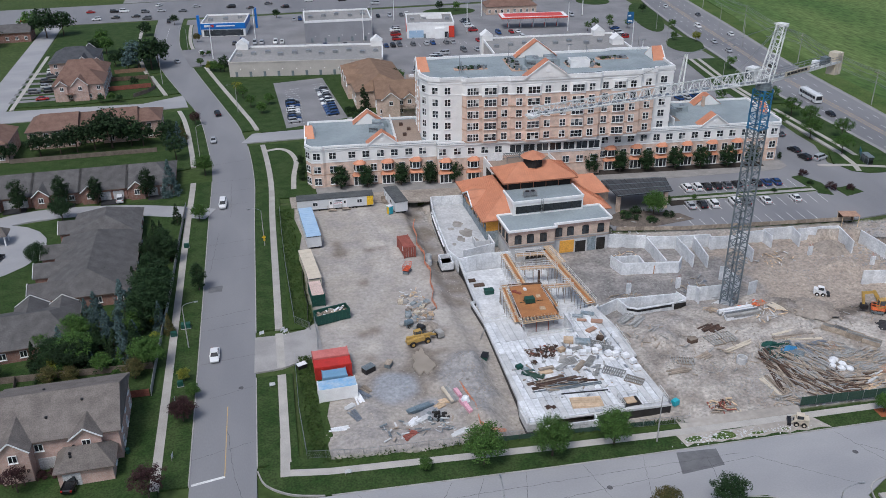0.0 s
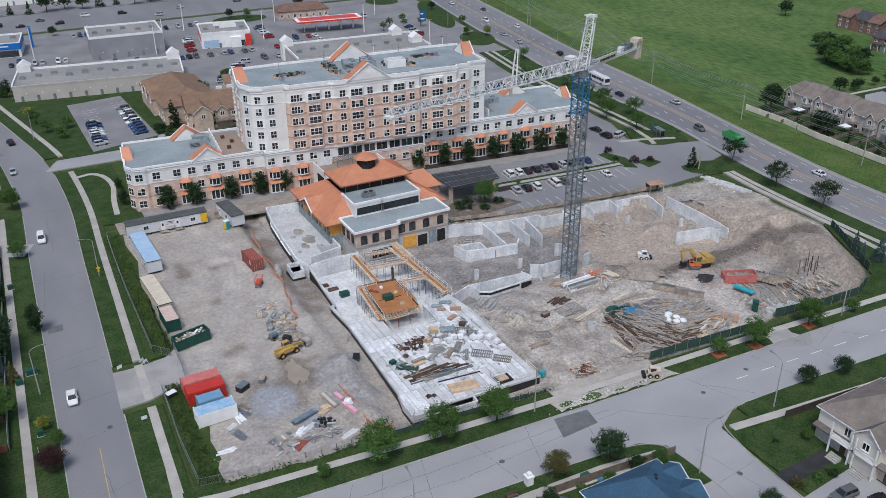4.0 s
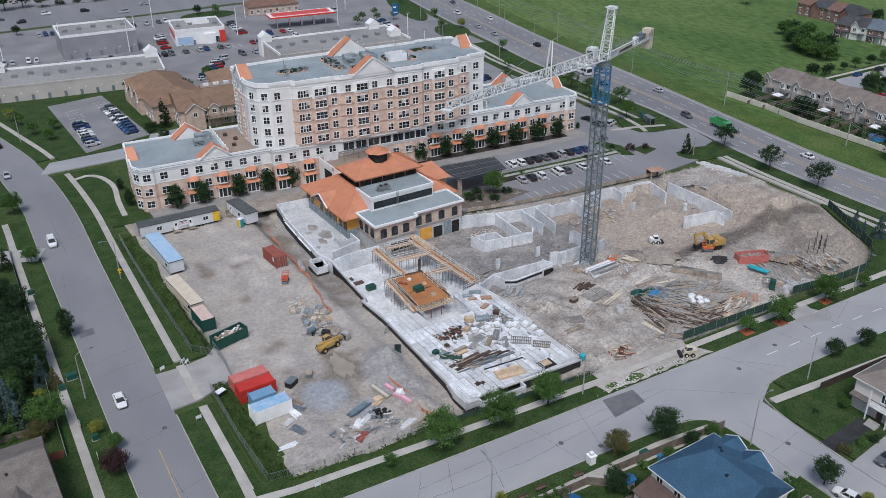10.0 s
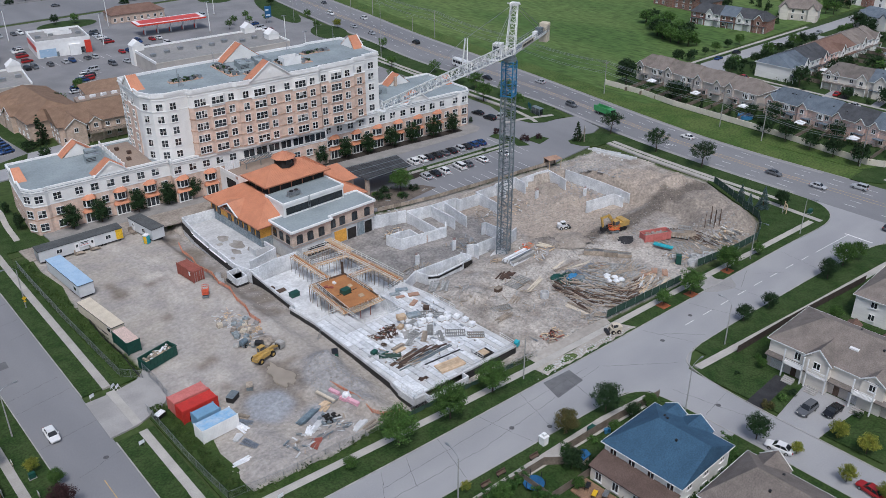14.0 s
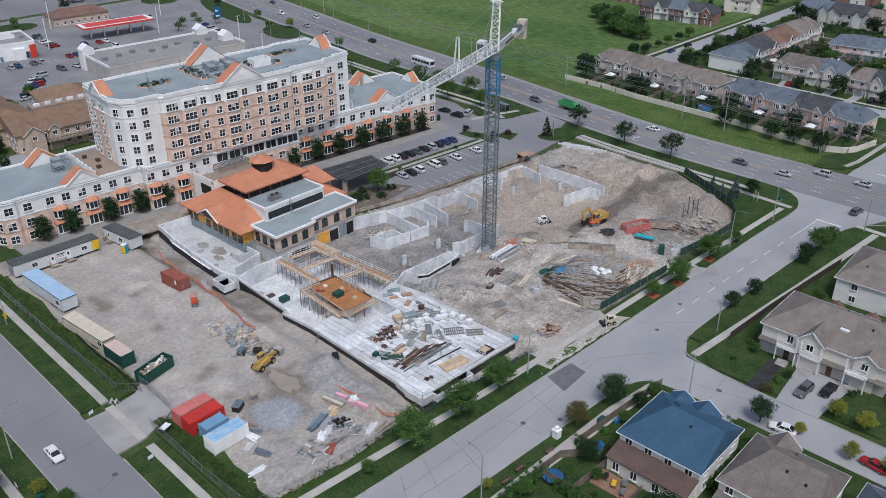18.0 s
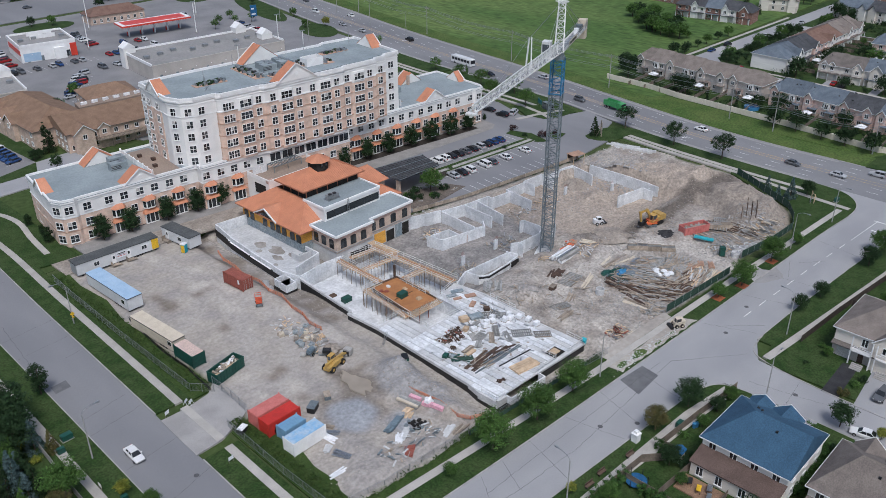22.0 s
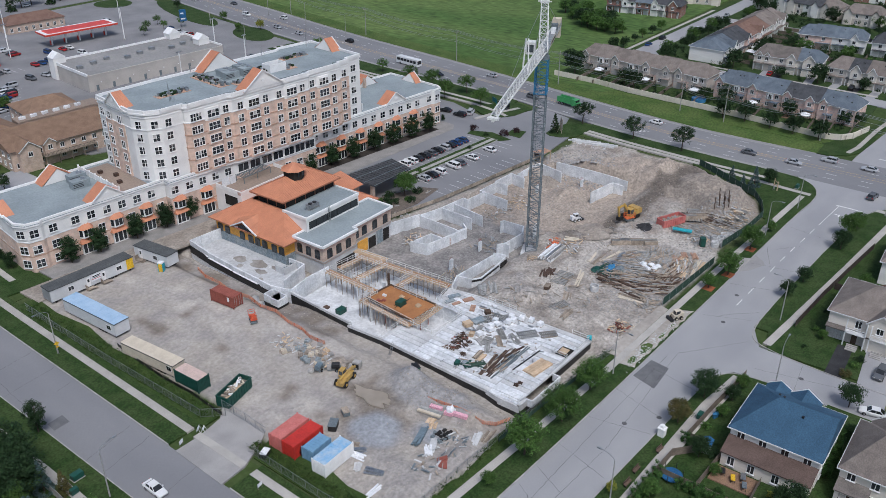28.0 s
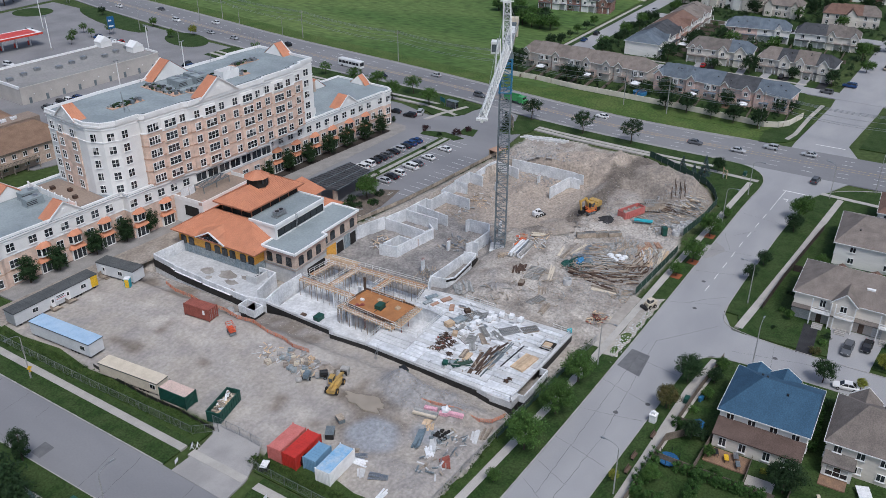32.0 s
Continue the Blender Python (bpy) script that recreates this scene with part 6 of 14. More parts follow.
built("brick_band", M["brick2"], lambda bm: (bm_prism(bm, [(55.82, 169.32), (67.08, 169.32), (67.08, 170.82), (81.48, 170.82), (81.48, 178.5), (55.82, 178.5)], 3.9, 4.85)), hall, "pinker brick band above the windows")
FLAT = [(55.6, 169.1), (67.3, 169.1), (67.3, 170.6), (81.7, 170.6), (81.7, 178.6), (55.6, 178.6)]
built("parapet", M["trimw"], lambda bm: [bm_beam(bm, (*a, 5.05), (*b, 5.05), 0.45, 0.5) for a, b in zip(FLAT, FLAT[1:] + FLAT[:1])], hall, "white roof parapet")
built("roof", M["roofgrey"], lambda bm: bm_prism(bm, FLAT, 4.75, 5.0), hall, "grey flat roof")
built("upper_wall", M["stucco"], lambda bm: bm_prism(bm, [(59.2, 177.4), (77.0, 177.4), (77.0, 185.4), (59.2, 185.4)], 4.9, 8.4), hall, "pale upper wall")
boxes("clerestory_glazing", M["glass"], [(59.9, 177.33, 5.5, 76.6, 177.5, 7.3)], hall, "long dark clerestory glazing")
boxes("mullion", M["black"], [(59.9 + 2.35 * i, 177.27, 5.5, 60.0 + 2.35 * i, 177.4, 7.3) for i in range(8)], hall)
built("parapet", M["trimw"], lambda bm: [bm_beam(bm, (*a, 8.4), (*b, 8.4), 0.4, 0.6) for a, b in (((59.2, 177.4), (77, 177.4)), ((77, 177.4), (77, 185.2)), ((59.2, 185.2), (59.2, 177.4)))], hall, "white upper parapet")
boxes("roof", M["roofgrey"], [(59.3, 177.5, 8.2, 76.9, 185.3, 8.45)], hall, "grey flat upper roof")
hv = boxes("air_handler", M["steel"], [(62.6, 179.6, 8.36, 66.2, 181.4, 8.7), (62.9, 179.8, 8.8, 65.9, 181.2, 9.7)], hall, "grey rooftop unit with two fans")
for x in (63.7, 65.1):
    built("fan", M["black"], lambda bm: bm_tube(bm, (x, 180.5, 9.68), (x, 180.5, 9.86), 0.5, 14), hv, "round dark fan")
boxes("ladder", M["steel"], [(66.2, 177.1, 5.1, 66.26, 177.2, 9.2), (66.7, 177.1, 5.1, 66.76, 177.2, 9.2)] + [(66.2, 177.12, 5.4 + 0.35 * i, 66.76, 177.18, 5.45 + 0.35 * i) for i in range(10)], hall, "steel wall ladder")


def seamed(name, quads, parent, step=0.55, material="copper", label="copper-coloured standing-seam roof slope"):
    """Roof slopes (eave a, eave b, top b, top a) with raised seams that run from eave to top."""
    def make(bm):
        for a, b, c, d in quads:
            a, b, c, d = Vector(a), Vector(b), Vector(c), Vector(d)
            if (c - d).length < 1e-3:
                bm_poly(bm, a, b, c)
            else:
                bm_poly(bm, a, b, c, d)
            e = (b - a).normalized()
            s, t = (d - a).dot(e), (c - a).dot(e)
            up = ((d - a) - e * s) if (d - a).length > 0 else Vector((0, 0, 1))
            L = (b - a).length
            n = max(2, int(L / step))
            for i in range(1, n):
                k = L * i / n
                f = 1.0 if s <= k <= t else (k / s if k < s else (L - k) / (L - t))
                p = a + e * k
                q = p + up * max(0.02, f)
                bm_beam(bm, p + Vector((0, 0, 0.03)), q + Vector((0, 0, 0.03)), 0.05, 0.07)
    return built(name, M[material], make, parent, label)


E1, E2, E3, E4 = (51.6, 203.4, 4.35), (51.6, 177.3, 4.35), (84.6, 177.3, 4.35), (84.6, 203.4, 4.35)
T1, T2, T3, T4 = (59.6, 196.2, 8.4), (59.6, 185.0, 8.4), (77.4, 185.0, 8.4), (77.4, 196.2, 8.4)
for q in ((E1, E2, T2, T1), (E3, E4, T4, T3), (E4, E1, T1, T4)):
    seamed("roof_slope", [q], hall)
seamed("roof_slope", [(E2, (59.1, 177.3, 4.35), (59.6, 185.0, 8.4), (59.6, 185.0, 8.4)), ((77.1, 177.3, 4.35), E3, T3, T3)], hall)
built("eave", M["copper2"], lambda bm: [bm_beam(bm, a, b, 0.2, 0.22) for a, b in ((E1, E2), (E2, (55.5, 177.3, 4.35)), (E3, E4), (E4, E1), ((81.9, 177.3, 4.35), E3))], hall, "copper-coloured gutter")
# dormer gable on the long yellow side
seamed("roof_slope", [((51.3, 186.2, 4.5), (51.3, 190.7, 6.9), (58.4, 190.7, 6.9), (54.2, 186.2, 5.6)), ((51.3, 190.7, 6.9), (51.3, 195.2, 4.5), (54.2, 195.2, 5.6), (58.4, 190.7, 6.9))], hall, 5)
boxes("gable_glazing", M["glass"], [(51.75, 188.4 + 0.9 * i, 4.5, 51.85, 189.2 + 0.9 * i, 5.4 + 0.45 * (1.5 - abs(i - 1.9))) for i in range(5)], hall, "dark dormer glazing")
built("gable", M["trimw"], lambda bm: (bm_prism(bm, [(51.8, 186.6), (52.6, 186.6), (52.6, 194.8), (51.8, 194.8)], 4.2, 4.6), bm_beam(bm, (51.4, 186.2, 4.5), (51.4, 190.7, 6.85), 0.25, 0.3), bm_beam(bm, (51.4, 195.2, 4.5), (51.4, 190.7, 6.85), 0.25, 0.3)), hall, "white dormer trim")
# clerestory and upper hipped roof with a cupola
boxes("clerestory", M["darkroom"], [(60.4, 185.4, 8.0, 76.8, 194.6, 10.5)], hall, "dark open clerestory")
boxes("mullion", M["copper2"], [(60.3 + 3.28 * i, 185.3, 8.1, 60.45 + 3.28 * i, 185.45, 10.5) for i in range(6)] + [(60.3, 185.4 + 3 * i, 8.1, 60.45, 185.55 + 3 * i, 10.5) for i in range(4)], hall)
U1, U2, U3, U4 = (58.9, 195.9, 10.5), (58.9, 184.5, 10.5), (78.1, 184.1, 10.5), (78.1, 195.9, 10.5)
V1, V2 = (64.5, 190.1, 13.6), (72.3, 190.1, 13.6)
for q in ((U1, U2, V1, V1), (U2, U3, V2, V1), (U3, U4, V2, V2), (U4, U1, V1, V2)):
    seamed("roof_slope", [q], hall)
built("eave", M["copper2"], lambda bm: [bm_beam(bm, a, b, 0.25, 0.3) for a, b in zip((U1, U2, U3, U4), (U2, U3, U4, U1))], hall, "copper-coloured gutter")
built("soffit", M["darkroom"], lambda bm: bm_poly(bm, *[(p[0], p[1], 10.42) for p in (U1, U4, U3, U2)]), hall)
cup = built("cupola", M["darkroom"], lambda bm: bm_tube(bm, (68.2, 190, 12.6), (68.2, 190, 14.9), 2.5, 8), hall, "dark eight-sided cupola")
boxes("pane", M["dirtglass"], [(67.3, 187.66, 13.5, 69.1, 187.74, 14.7)], cup)
o8 = [(68.2 + 3.2 * math.cos(radians(22.5 + 45 * i)), 190 + 3.2 * math.sin(radians(22.5 + 45 * i)), 14.9) for i in range(8)]
seamed("roof", [(a, b, (68.2, 190, 16.5), (68.2, 190, 16.5)) for a, b in zip(o8, o8[1:] + o8[:1])], cup, 0.8)
# right-hand wing roof
seamed("roof_slope", [((77, 185.0, 5.2), (87.4, 185.0, 5.2), (84.6, 190.2, 8.6), (77, 190.2, 8.6)), ((87.4, 195.4, 5.2), (77, 195.4, 5.2), (77, 190.2, 8.6), (84.6, 190.2, 8.6)), ((87.4, 185.0, 5.2), (87.4, 195.4, 5.2), (84.6, 190.2, 8.6), (84.6, 190.2, 8.6))], hall)
boxes("wall", M["brick3"], [(82.4, 186, -0.2, 86.6, 194.6, 5.2)], hall, "buff stone-brick wall")


def arched(x, y, z, w, h, a, parent, material="glass"):
    def make(bm):
        pts = [(-w / 2, 0), (w / 2, 0), (w / 2, h - 0.25)] + [(w / 2 * math.cos(k * math.pi / 6), h - 0.25 + 0.3 * math.sin(k * math.pi / 6)) for k in range(1, 6)] + [(-w / 2, h - 0.25)]
        f = [bm.verts.new((p[0], -0.06, p[1])) for p in pts]
        g = [bm.verts.new((p[0], 0.05, p[1])) for p in pts]
        bm.faces.new(f)
        for i in range(len(pts)):
            bm.faces.new((f[i], g[i], g[(i + 1) % len(pts)], f[(i + 1) % len(pts)]))
    fr = built("window", M["black"], make, parent, "dark arched window opening")
    fr.matrix_basis = pose(x, y, z, 0, 0, a)
    for s in (-1, 1):
        boxes("pane", M["dirtglass"], [(s * w / 4 - w / 4 + 0.08, -0.09, 0.1, s * w / 4 + w / 4 - 0.08, 0.0, h - 0.4)], fr)


for x in (58.0, 61.0, 64.2):
    arched(x, 169.38, 1.5, 1.7, 2.3, 0, hall)
for x in (68.6, 71.5, 75.3, 79.2):
    arched(x, 170.88, 1.5, 1.7, 2.3, 0, hall)
for y in (171.2, 174.0, 176.8):
    arched(55.88, y, 1.5, 1.6, 2.3, -90, hall)
for y in (179.9, 182.3, 185.5, 187.9, 190.2, 193.2, 198.5, 201.0):
    arched(53.03, y, 0.8, 1.75, 2.1, -90, hall)
boxes("opening", M["darkroom"], [(73, 170.96, -3.2, 75.6, 171.1, -0.3), (78.4, 170.96, -3.2, 80.6, 171.1, 0.0), (60, 169.47, -2.8, 66.4, 169.6, -0.6)], hall, "dark doorway into the basement")
boxes("plywood_panel", M["sheath"], [(69, 170.9, -3.0, 72.6, 171.04, 0.2)], hall, "orange plywood panel")
boxes("membrane_panel", M["bluewrap"], [(76, 170.93, -3.2, 78.2, 171.07, 0.4)], hall)

# link between the hall and the residence, with the terrace on top
link = thing("link_block", "pale stucco link with a roof terrace between hall and residence", "building")
built("wall", M["stucco"], lambda bm: bm_prism(bm, [(61.8, 202.7), (80, 202.7), (80, 210.6), (61.8, 212.5)], -0.2, 6.4), link, "pale stucco wall")
boxes("opening", M["darkroom"], [(61.7, 204.4, 2.6, 61.85, 209.0, 5.3)], link, "long dark opening")
built("terrace_floor", M["rooftan"], lambda bm: bm_prism(bm, [(62.1, 203), (79.7, 203), (79.7, 210.4), (62.1, 212.2)], 6.4, 6.5), link, "tan paved terrace")
built("parapet", M["trimw"], lambda bm: [bm_beam(bm, (*a, 6.8), (*b, 6.8), 0.25, 1.0) for a, b in (((61.9, 202.8), (61.9, 212.3)), ((61.9, 202.8), (80, 202.8)), ((80, 202.8), (80, 210.5)))], link, "white parapet")
boxes("pergola", M["cranegrey"], [(67 + 0.6 * i, 207.4, 8.2, 67.1 + 0.6 * i, 210.6, 8.35) for i in range(16)] + [(67, 207.4, 8.05, 76.2, 207.55, 8.25), (67, 210.4, 8.05, 76.2, 210.55, 8.25)] + [(x, y, 6.5, x + 0.15, y + 0.15, 8.1) for x in (67, 71.5, 76) for y in (207.4, 210.4)], link, "grey slatted pergola")
boxes("privacy_sheet", M["white"], [(62.4, 210.4, 6.5, 64.8, 210.55, 8.7), (64.8, 210.1, 6.5, 66.6, 210.25, 8.5)], link, "white sheet screen")
boxes("planter_box", M["brick2"], [(61.7, 202.9, 6.3, 63.7, 204.0, 7.1)], link)

# the entrance canopy with its dark ribbed roof
can = thing("entrance_canopy", "dark ribbed canopy roof on brick piers over the drive", "canopy")
built("roof", M["shingle_dark"], lambda bm: bm_prism(bm, [(88.4, 182.2), (103.4, 182.0), (105.6, 190.6), (88.4, 193.0)], 4.8, 5.0), can, "dark flat canopy roof")
for i in range(15):
    x, t = 88.7 + 1.04 * i, i / 14
    built("rib", M["shingle_dark"], lambda bm: bm_beam(bm, (x, 182.1 - 0.1 * t, 5.08), (88.6 + 1.2 * i, 193.0 - 2.4 * t, 5.08), 0.1, 0.16), can)
built("rail", M["cranegrey"], lambda bm: [bm_beam(bm, (88.4, 182.1 + 10.8 * k, 5.2), (103.4 + 2.2 * k, 181.9 + 8.6 * k, 5.2), 0.1, 0.14) for k in (0, 0.33, 0.67, 1)], can)
for x, y in ((89.3, 183.6), (102.0, 182.9), (89.6, 191.8), (103.8, 189.8)):
    boxes("pier", M["brick3"], [(x - 0.45, y - 0.45, 0, x + 0.45, y + 0.45, 4.8)], can, "buff brick pier")

# ---- concrete works ----
works = thing("concrete_works", "pale new concrete basement walls, floors and slab of the extension", "foundation")


def cwall(pts, top, bottom, w=0.3, material="newwall", parent=works, name="wall", label="pale cast concrete wall with form marks"):
    """A poured wall in one run, with recessed panel joints as separate short pours."""
    for (a, b), (c, d) in zip(pts, pts[1:]):
        n = max(1, round(math.hypot(c - a, d - b) / 2.44))
        u = Vector((c - a, d - b)).normalized() * 0.012
        for i in range(n):
            p, q = Vector((a, b)).lerp((c, d), i / n), Vector((a, b)).lerp((c, d), (i + 1) / n)
            if n > 1:
                p, q = p + u * (i > 0), q - u * (i < n - 1)
            s = Vector((-(q - p).y, (q - p).x)).normalized() * w / 2
            built(name, M[material], lambda bm: bm_prism(bm, [tuple(p - s), tuple(q - s), tuple(q + s), tuple(p + s)], bottom, top), parent, label if i == 0 else "")


PITF = -3.3
for pts, top in (([(81.6, 171.9), (83.7, 171.1), (90.3, 168.9)], 0.1), ([(90.3, 168.6), (97.2, 166.9), (105.4, 165.9)], 0.0), ([(105.4, 165.8), (105.2, 164.4), (112.2, 163.6)], 0.0), ([(112.2, 165.2), (119.4, 164.8)], -0.1), ([(119.6, 165.2), (127.4, 164.7)], 0.0), ([(127.6, 162.9), (134.6, 162.7), (138.3, 162.0)], 0.1), ([(138.3, 162.0), (136.4, 153.8)], 0.0),
                 ([(90.2, 168.4), (89.3, 156.4)], -0.1), ([(97.2, 166.6), (96.6, 157.0)], -0.1), ([(101.4, 166.0), (99.6, 155.8)], -0.2), ([(112.2, 165.0), (111.2, 155.8)], -0.1), ([(119.5, 165.0), (119.6, 161.2)], -0.1), ([(127.4, 164.7), (126.4, 160.0)], -0.1),
                 ([(142.0, 158.6), (142.3, 146.7), (141.9, 138.6)], 0.1), ([(141.9, 138.6), (141.6, 135.8)], 0.0), ([(138.7, 138.7), (129.0, 140.5)], 0.0), ([(138.7, 138.7), (138.4, 135.6)], -0.2), ([(138.8, 138.6), (141.9, 138.5)], -1.2),
                 ([(78.4, 162.3), (79.3, 158.0), (92.0, 155.4), (94.0, 157.8)], -0.5), ([(79.3, 161.8), (84.6, 160.8), (84.4, 157.2)], -0.6), ([(89.3, 156.4), (92.0, 155.5)], -0.4),
                 ([(99.4, 150.2), (100.5, 149.8), (100.7, 144.2)], 0.0), ([(89.6, 142.9), (97.4, 142.5), (100.7, 144.2)], 0.0), ([(101.6, 141.8), (103.8, 142.4)], 0.1), ([(87.9, 143.7), (89.6, 142.9), (89.7, 141.4)], 0.3),
                 ([(71.8, 143.4), (84.6, 142.4)], -0.5), ([(84.6, 142.4), (85.4, 139.6)], 0.0), ([(66.2, 141.2), (71.8, 143.6)], -0.5), ([(71.8, 143.4), (72.4, 140.0), (74.2, 138.8), (82.0, 139.2), (85.4, 139.7)], -0.6)):
    cwall(pts, top, PITF - 0.3)
built("waterproofing", M["tar"], lambda bm: [bm_beam(bm, (*a, -1.1), (*b, -1.1), 0.06, 0.5) for a, b in (((72.2, 139.9), (74.2, 138.6)), ((74.2, 138.6), (82.0, 139.0)))], works, "black membrane strip")
boxes("door_opening", M["ply"], [(79.0, 158.9, PITF, 79.2, 160.8, -1.9), (86.4, 156.35, PITF, 87.8, 156.5, -1.2)], works, "plywood door panel")
boxes("opening", M["darkroom"], [(82.6, 138.95, -2.2, 85.2, 139.2, -0.9)], works, "dark opening")
for x, y, h in ((88.7, 149.0, 2.5), (76.8, 148.9, 2.8), (126.4, 155.7, 2.3), (137.2, 147.6, 2.3)):
    boxes("column", M["newwall"], [(x - 0.5, y - 0.25, PITF - 0.3, x + 0.5, y + 0.25, PITF + h)], works, "short concrete column stub")
    boxes("rebar", M["rust"], [(x + dx, y + dy, PITF + h, x + dx + 0.03, y + dy + 0.03, PITF + h + 0.8) for dx in (-0.4, 0.0, 0.38) for dy in (-0.18, 0.16)], works, "rusty starter bars")

sh = thing("site_shelter", "small timber shelter with a plywood roof at the pit edge", "shelter", pose(141.6, 163.4, 0.0, 0, 0, -14))
boxes("roof", M["tanpack"], [(-2.2, -1.6, 2.3, 2.2, 1.6, 2.42)], sh, "pinkish plywood roof")
for kx in (-2.0, 2.0):
    for ky in (-1.4, 1.4):
        boxes("post", M["lumber"], [(kx - 0.07, ky - 0.07, -0.6, kx + 0.07, ky + 0.07, 2.3)], sh)
boxes("side_panel", M["darklumber"], [(-2.0, 1.36, 0.0, 2.0, 1.44, 2.2)], sh)
# terrace basin beside the hall
for pts, top in (([(44.5, 202.0), (43.3, 194.0)], 1.4), ([(43.3, 194.0), (42.6, 185.0)], 1.2), ([(42.6, 185.0), (42.1, 175.4)], 1.0), ([(42.1, 175.4), (41.9, 171.8), (43.2, 167.0)], 0.9), ([(44.5, 202.0), (53.0, 201.2)], 1.4), ([(43.2, 167.0), (49.6, 168.0), (55.6, 167.6)], 0.9), ([(45.4, 171.4), (53.4, 173.2)], 0.6), ([(53.4, 173.2), (53.4, 178)], 0.6)):
    cwall(pts, top, -3.4)
built("waterproofing", M["tar"], lambda bm: [bm_beam(bm, (*a, z), (*b, z), 0.1, h) for a, b, z, h in (((44.28, 202.1), (43.08, 194), -0.8, 1.9), ((43.08, 194), (42.38, 185), -1.0, 1.8), ((42.38, 185), (41.88, 175.4), -1.1, 1.7), ((41.88, 175.4), (41.68, 171.8), -1.3, 1.5))], works, "black waterproofing on the outer wall")
built("ledge", M["white"], lambda bm: [bm_beam(bm, (*a, z), (*b, z), 0.3, 0.12) for a, b, z in (((44.2, 198), (43.0, 194), 0.2), ((43.0, 193.8), (42.3, 185), -0.05), ((42.3, 184.6), (41.8, 176), -0.2))], works, "white insulation ledge")
# the basin floor's shade between its walls is put into its colour
built("floor", M["slab_shaded"], lambda bm: bm_prism(bm, [(44.6, 201.8), (52.9, 201.0), (53.2, 178.6), (53.2, 173.4), (45.4, 171.6), (42.2, 172), (42.2, 176), (42.7, 185), (43.4, 194)], -3.4, -1.3), works, "pale concrete terrace floor with shade in its colour")
for k, (x, y, rx, ry) in enumerate(((48.6, 189.5, 1.3, 1.8), (49.5, 184.0, 1.8, 2.6), (47.3, 181.0, 0.9, 1.9), (46.4, 187.0, 0.8, 0.8), (50.5, 179.0, 1.0, 2.0), (45.0, 178.5, 0.5, 0.8))):
    r = random.Random(k)
    pts = [(x + rx * (1 + r.uniform(-0.3, 0.25)) * math.cos(a * math.tau / 14), y + ry * (1 + r.uniform(-0.3, 0.25)) * math.sin(a * math.tau / 14)) for a in range(14)]
    built("stain", M["pitfloor"], lambda bm: bm_prism(bm, pts, -1.35, -1.292 + 0.001 * k), works, "damp dirt patch")
boxes("stair_wall", M["concrete"], [(49.4, 175.4, -1.3, 49.7, 178.4, 0.4), (49.7, 175.4, -1.3, 53, 175.7, 0.4)], works)
boxes("scrap", M["cranegrey"], [(50.0 + 0.5 * i, 176 + 0.3 * (i % 3), -1.3, 50.35 + 0.5 * i, 176.6 + 0.4 * (i % 2), -0.5 + 0.25 * (i % 3)) for i in range(6)], works, "dark scrap and fittings")

# basement floor under the formwork, with the outer wall
built("floor", M["slab"], lambda bm: bm_prism(bm, [(42.0, 148), (43.2, 167), (66, 167), (66, 139.5), (66.5, 132), (41.6, 132)], -3.4, -2.8), works, "pale concrete basement floor")
for pts, top in (([(43.6, 166.8), (42.9, 158), (42.3, 148.7)], -0.2), ([(58.4, 139.6), (64.6, 139.6)], 0.1), ([(58.4, 139.6), (58.2, 132.2)], 0.1), ([(47.6, 132.3), (58.2, 132.2)], 0.1), ([(64.8, 139.6), (66.2, 141)], 0.3)):
    cwall(pts, top, -3.4, 0.35)
SLAB = [(41.4, 140.1), (48.2, 140.2), (48.0, 132.4), (57.6, 132.1), (58.6, 139.5), (64.9, 140.8), (66.0, 133.2), (65.8, 122.0), (64.9, 121.6), (65.2, 106.6), (51.4, 107.2), (42.2, 107.6), (42.1, 107.0), (39.6, 107.1), (39.6, 111.3), (40.2, 114.2)]


def slab_edge(a, b, top=0.42, mid=-0.15, low=-3.4):
    """One straight run of the slab's edge: a pale beam over black waterproofing, outside to the right of a to b."""
    a, b = Vector(a), Vector(b)
    d = (b - a).normalized()
    n = Vector((d.y, -d.x))
    built("edge_beam", M["concrete"], lambda bm: bm_prism(bm, [tuple(a - n * 0.3 - d * 0.02), tuple(b - n * 0.3 + d * 0.02), tuple(b + n * 0.14 + d * 0.14), tuple(a + n * 0.14 - d * 0.14)], mid, top), works, "pale concrete edge beam")
    built("waterproofing", M["tar"], lambda bm: bm_prism(bm, [tuple(a - n * 0.25), tuple(b - n * 0.25), tuple(b + n * 0.06 + d * 0.06), tuple(a + n * 0.06 - d * 0.06)], low, mid - 0.002), works, "black waterproofing below the slab edge")


for a, b, mid in (((43.2, 167.0), (42.5, 158.0), -0.1), ((42.5, 158.0), (41.9, 148.6), -0.1), ((41.9, 148.6), (41.0, 148.4), -0.1), ((41.0, 148.4), (41.4, 140.1), -0.15), ((41.4, 140.1), (40.2, 114.2), -0.15), ((40.2, 114.2), (39.6, 111.3), -0.6), ((39.6, 111.3), (39.6, 107.1), -1.0), ((39.6, 107.1), (42.1, 107.0), -1.0),
                  ((51.4, 107.2), (65.2, 106.6), 0.0), ((65.2, 106.6), (64.9, 121.6), 0.0), ((64.9, 121.6), (65.8, 122.0), 0.0), ((65.8, 122.0), (66.0, 133.2), 0.05), ((66.0, 133.2), (64.9, 140.8), 0.05)):
    slab_edge(a, b, 0.42, mid)
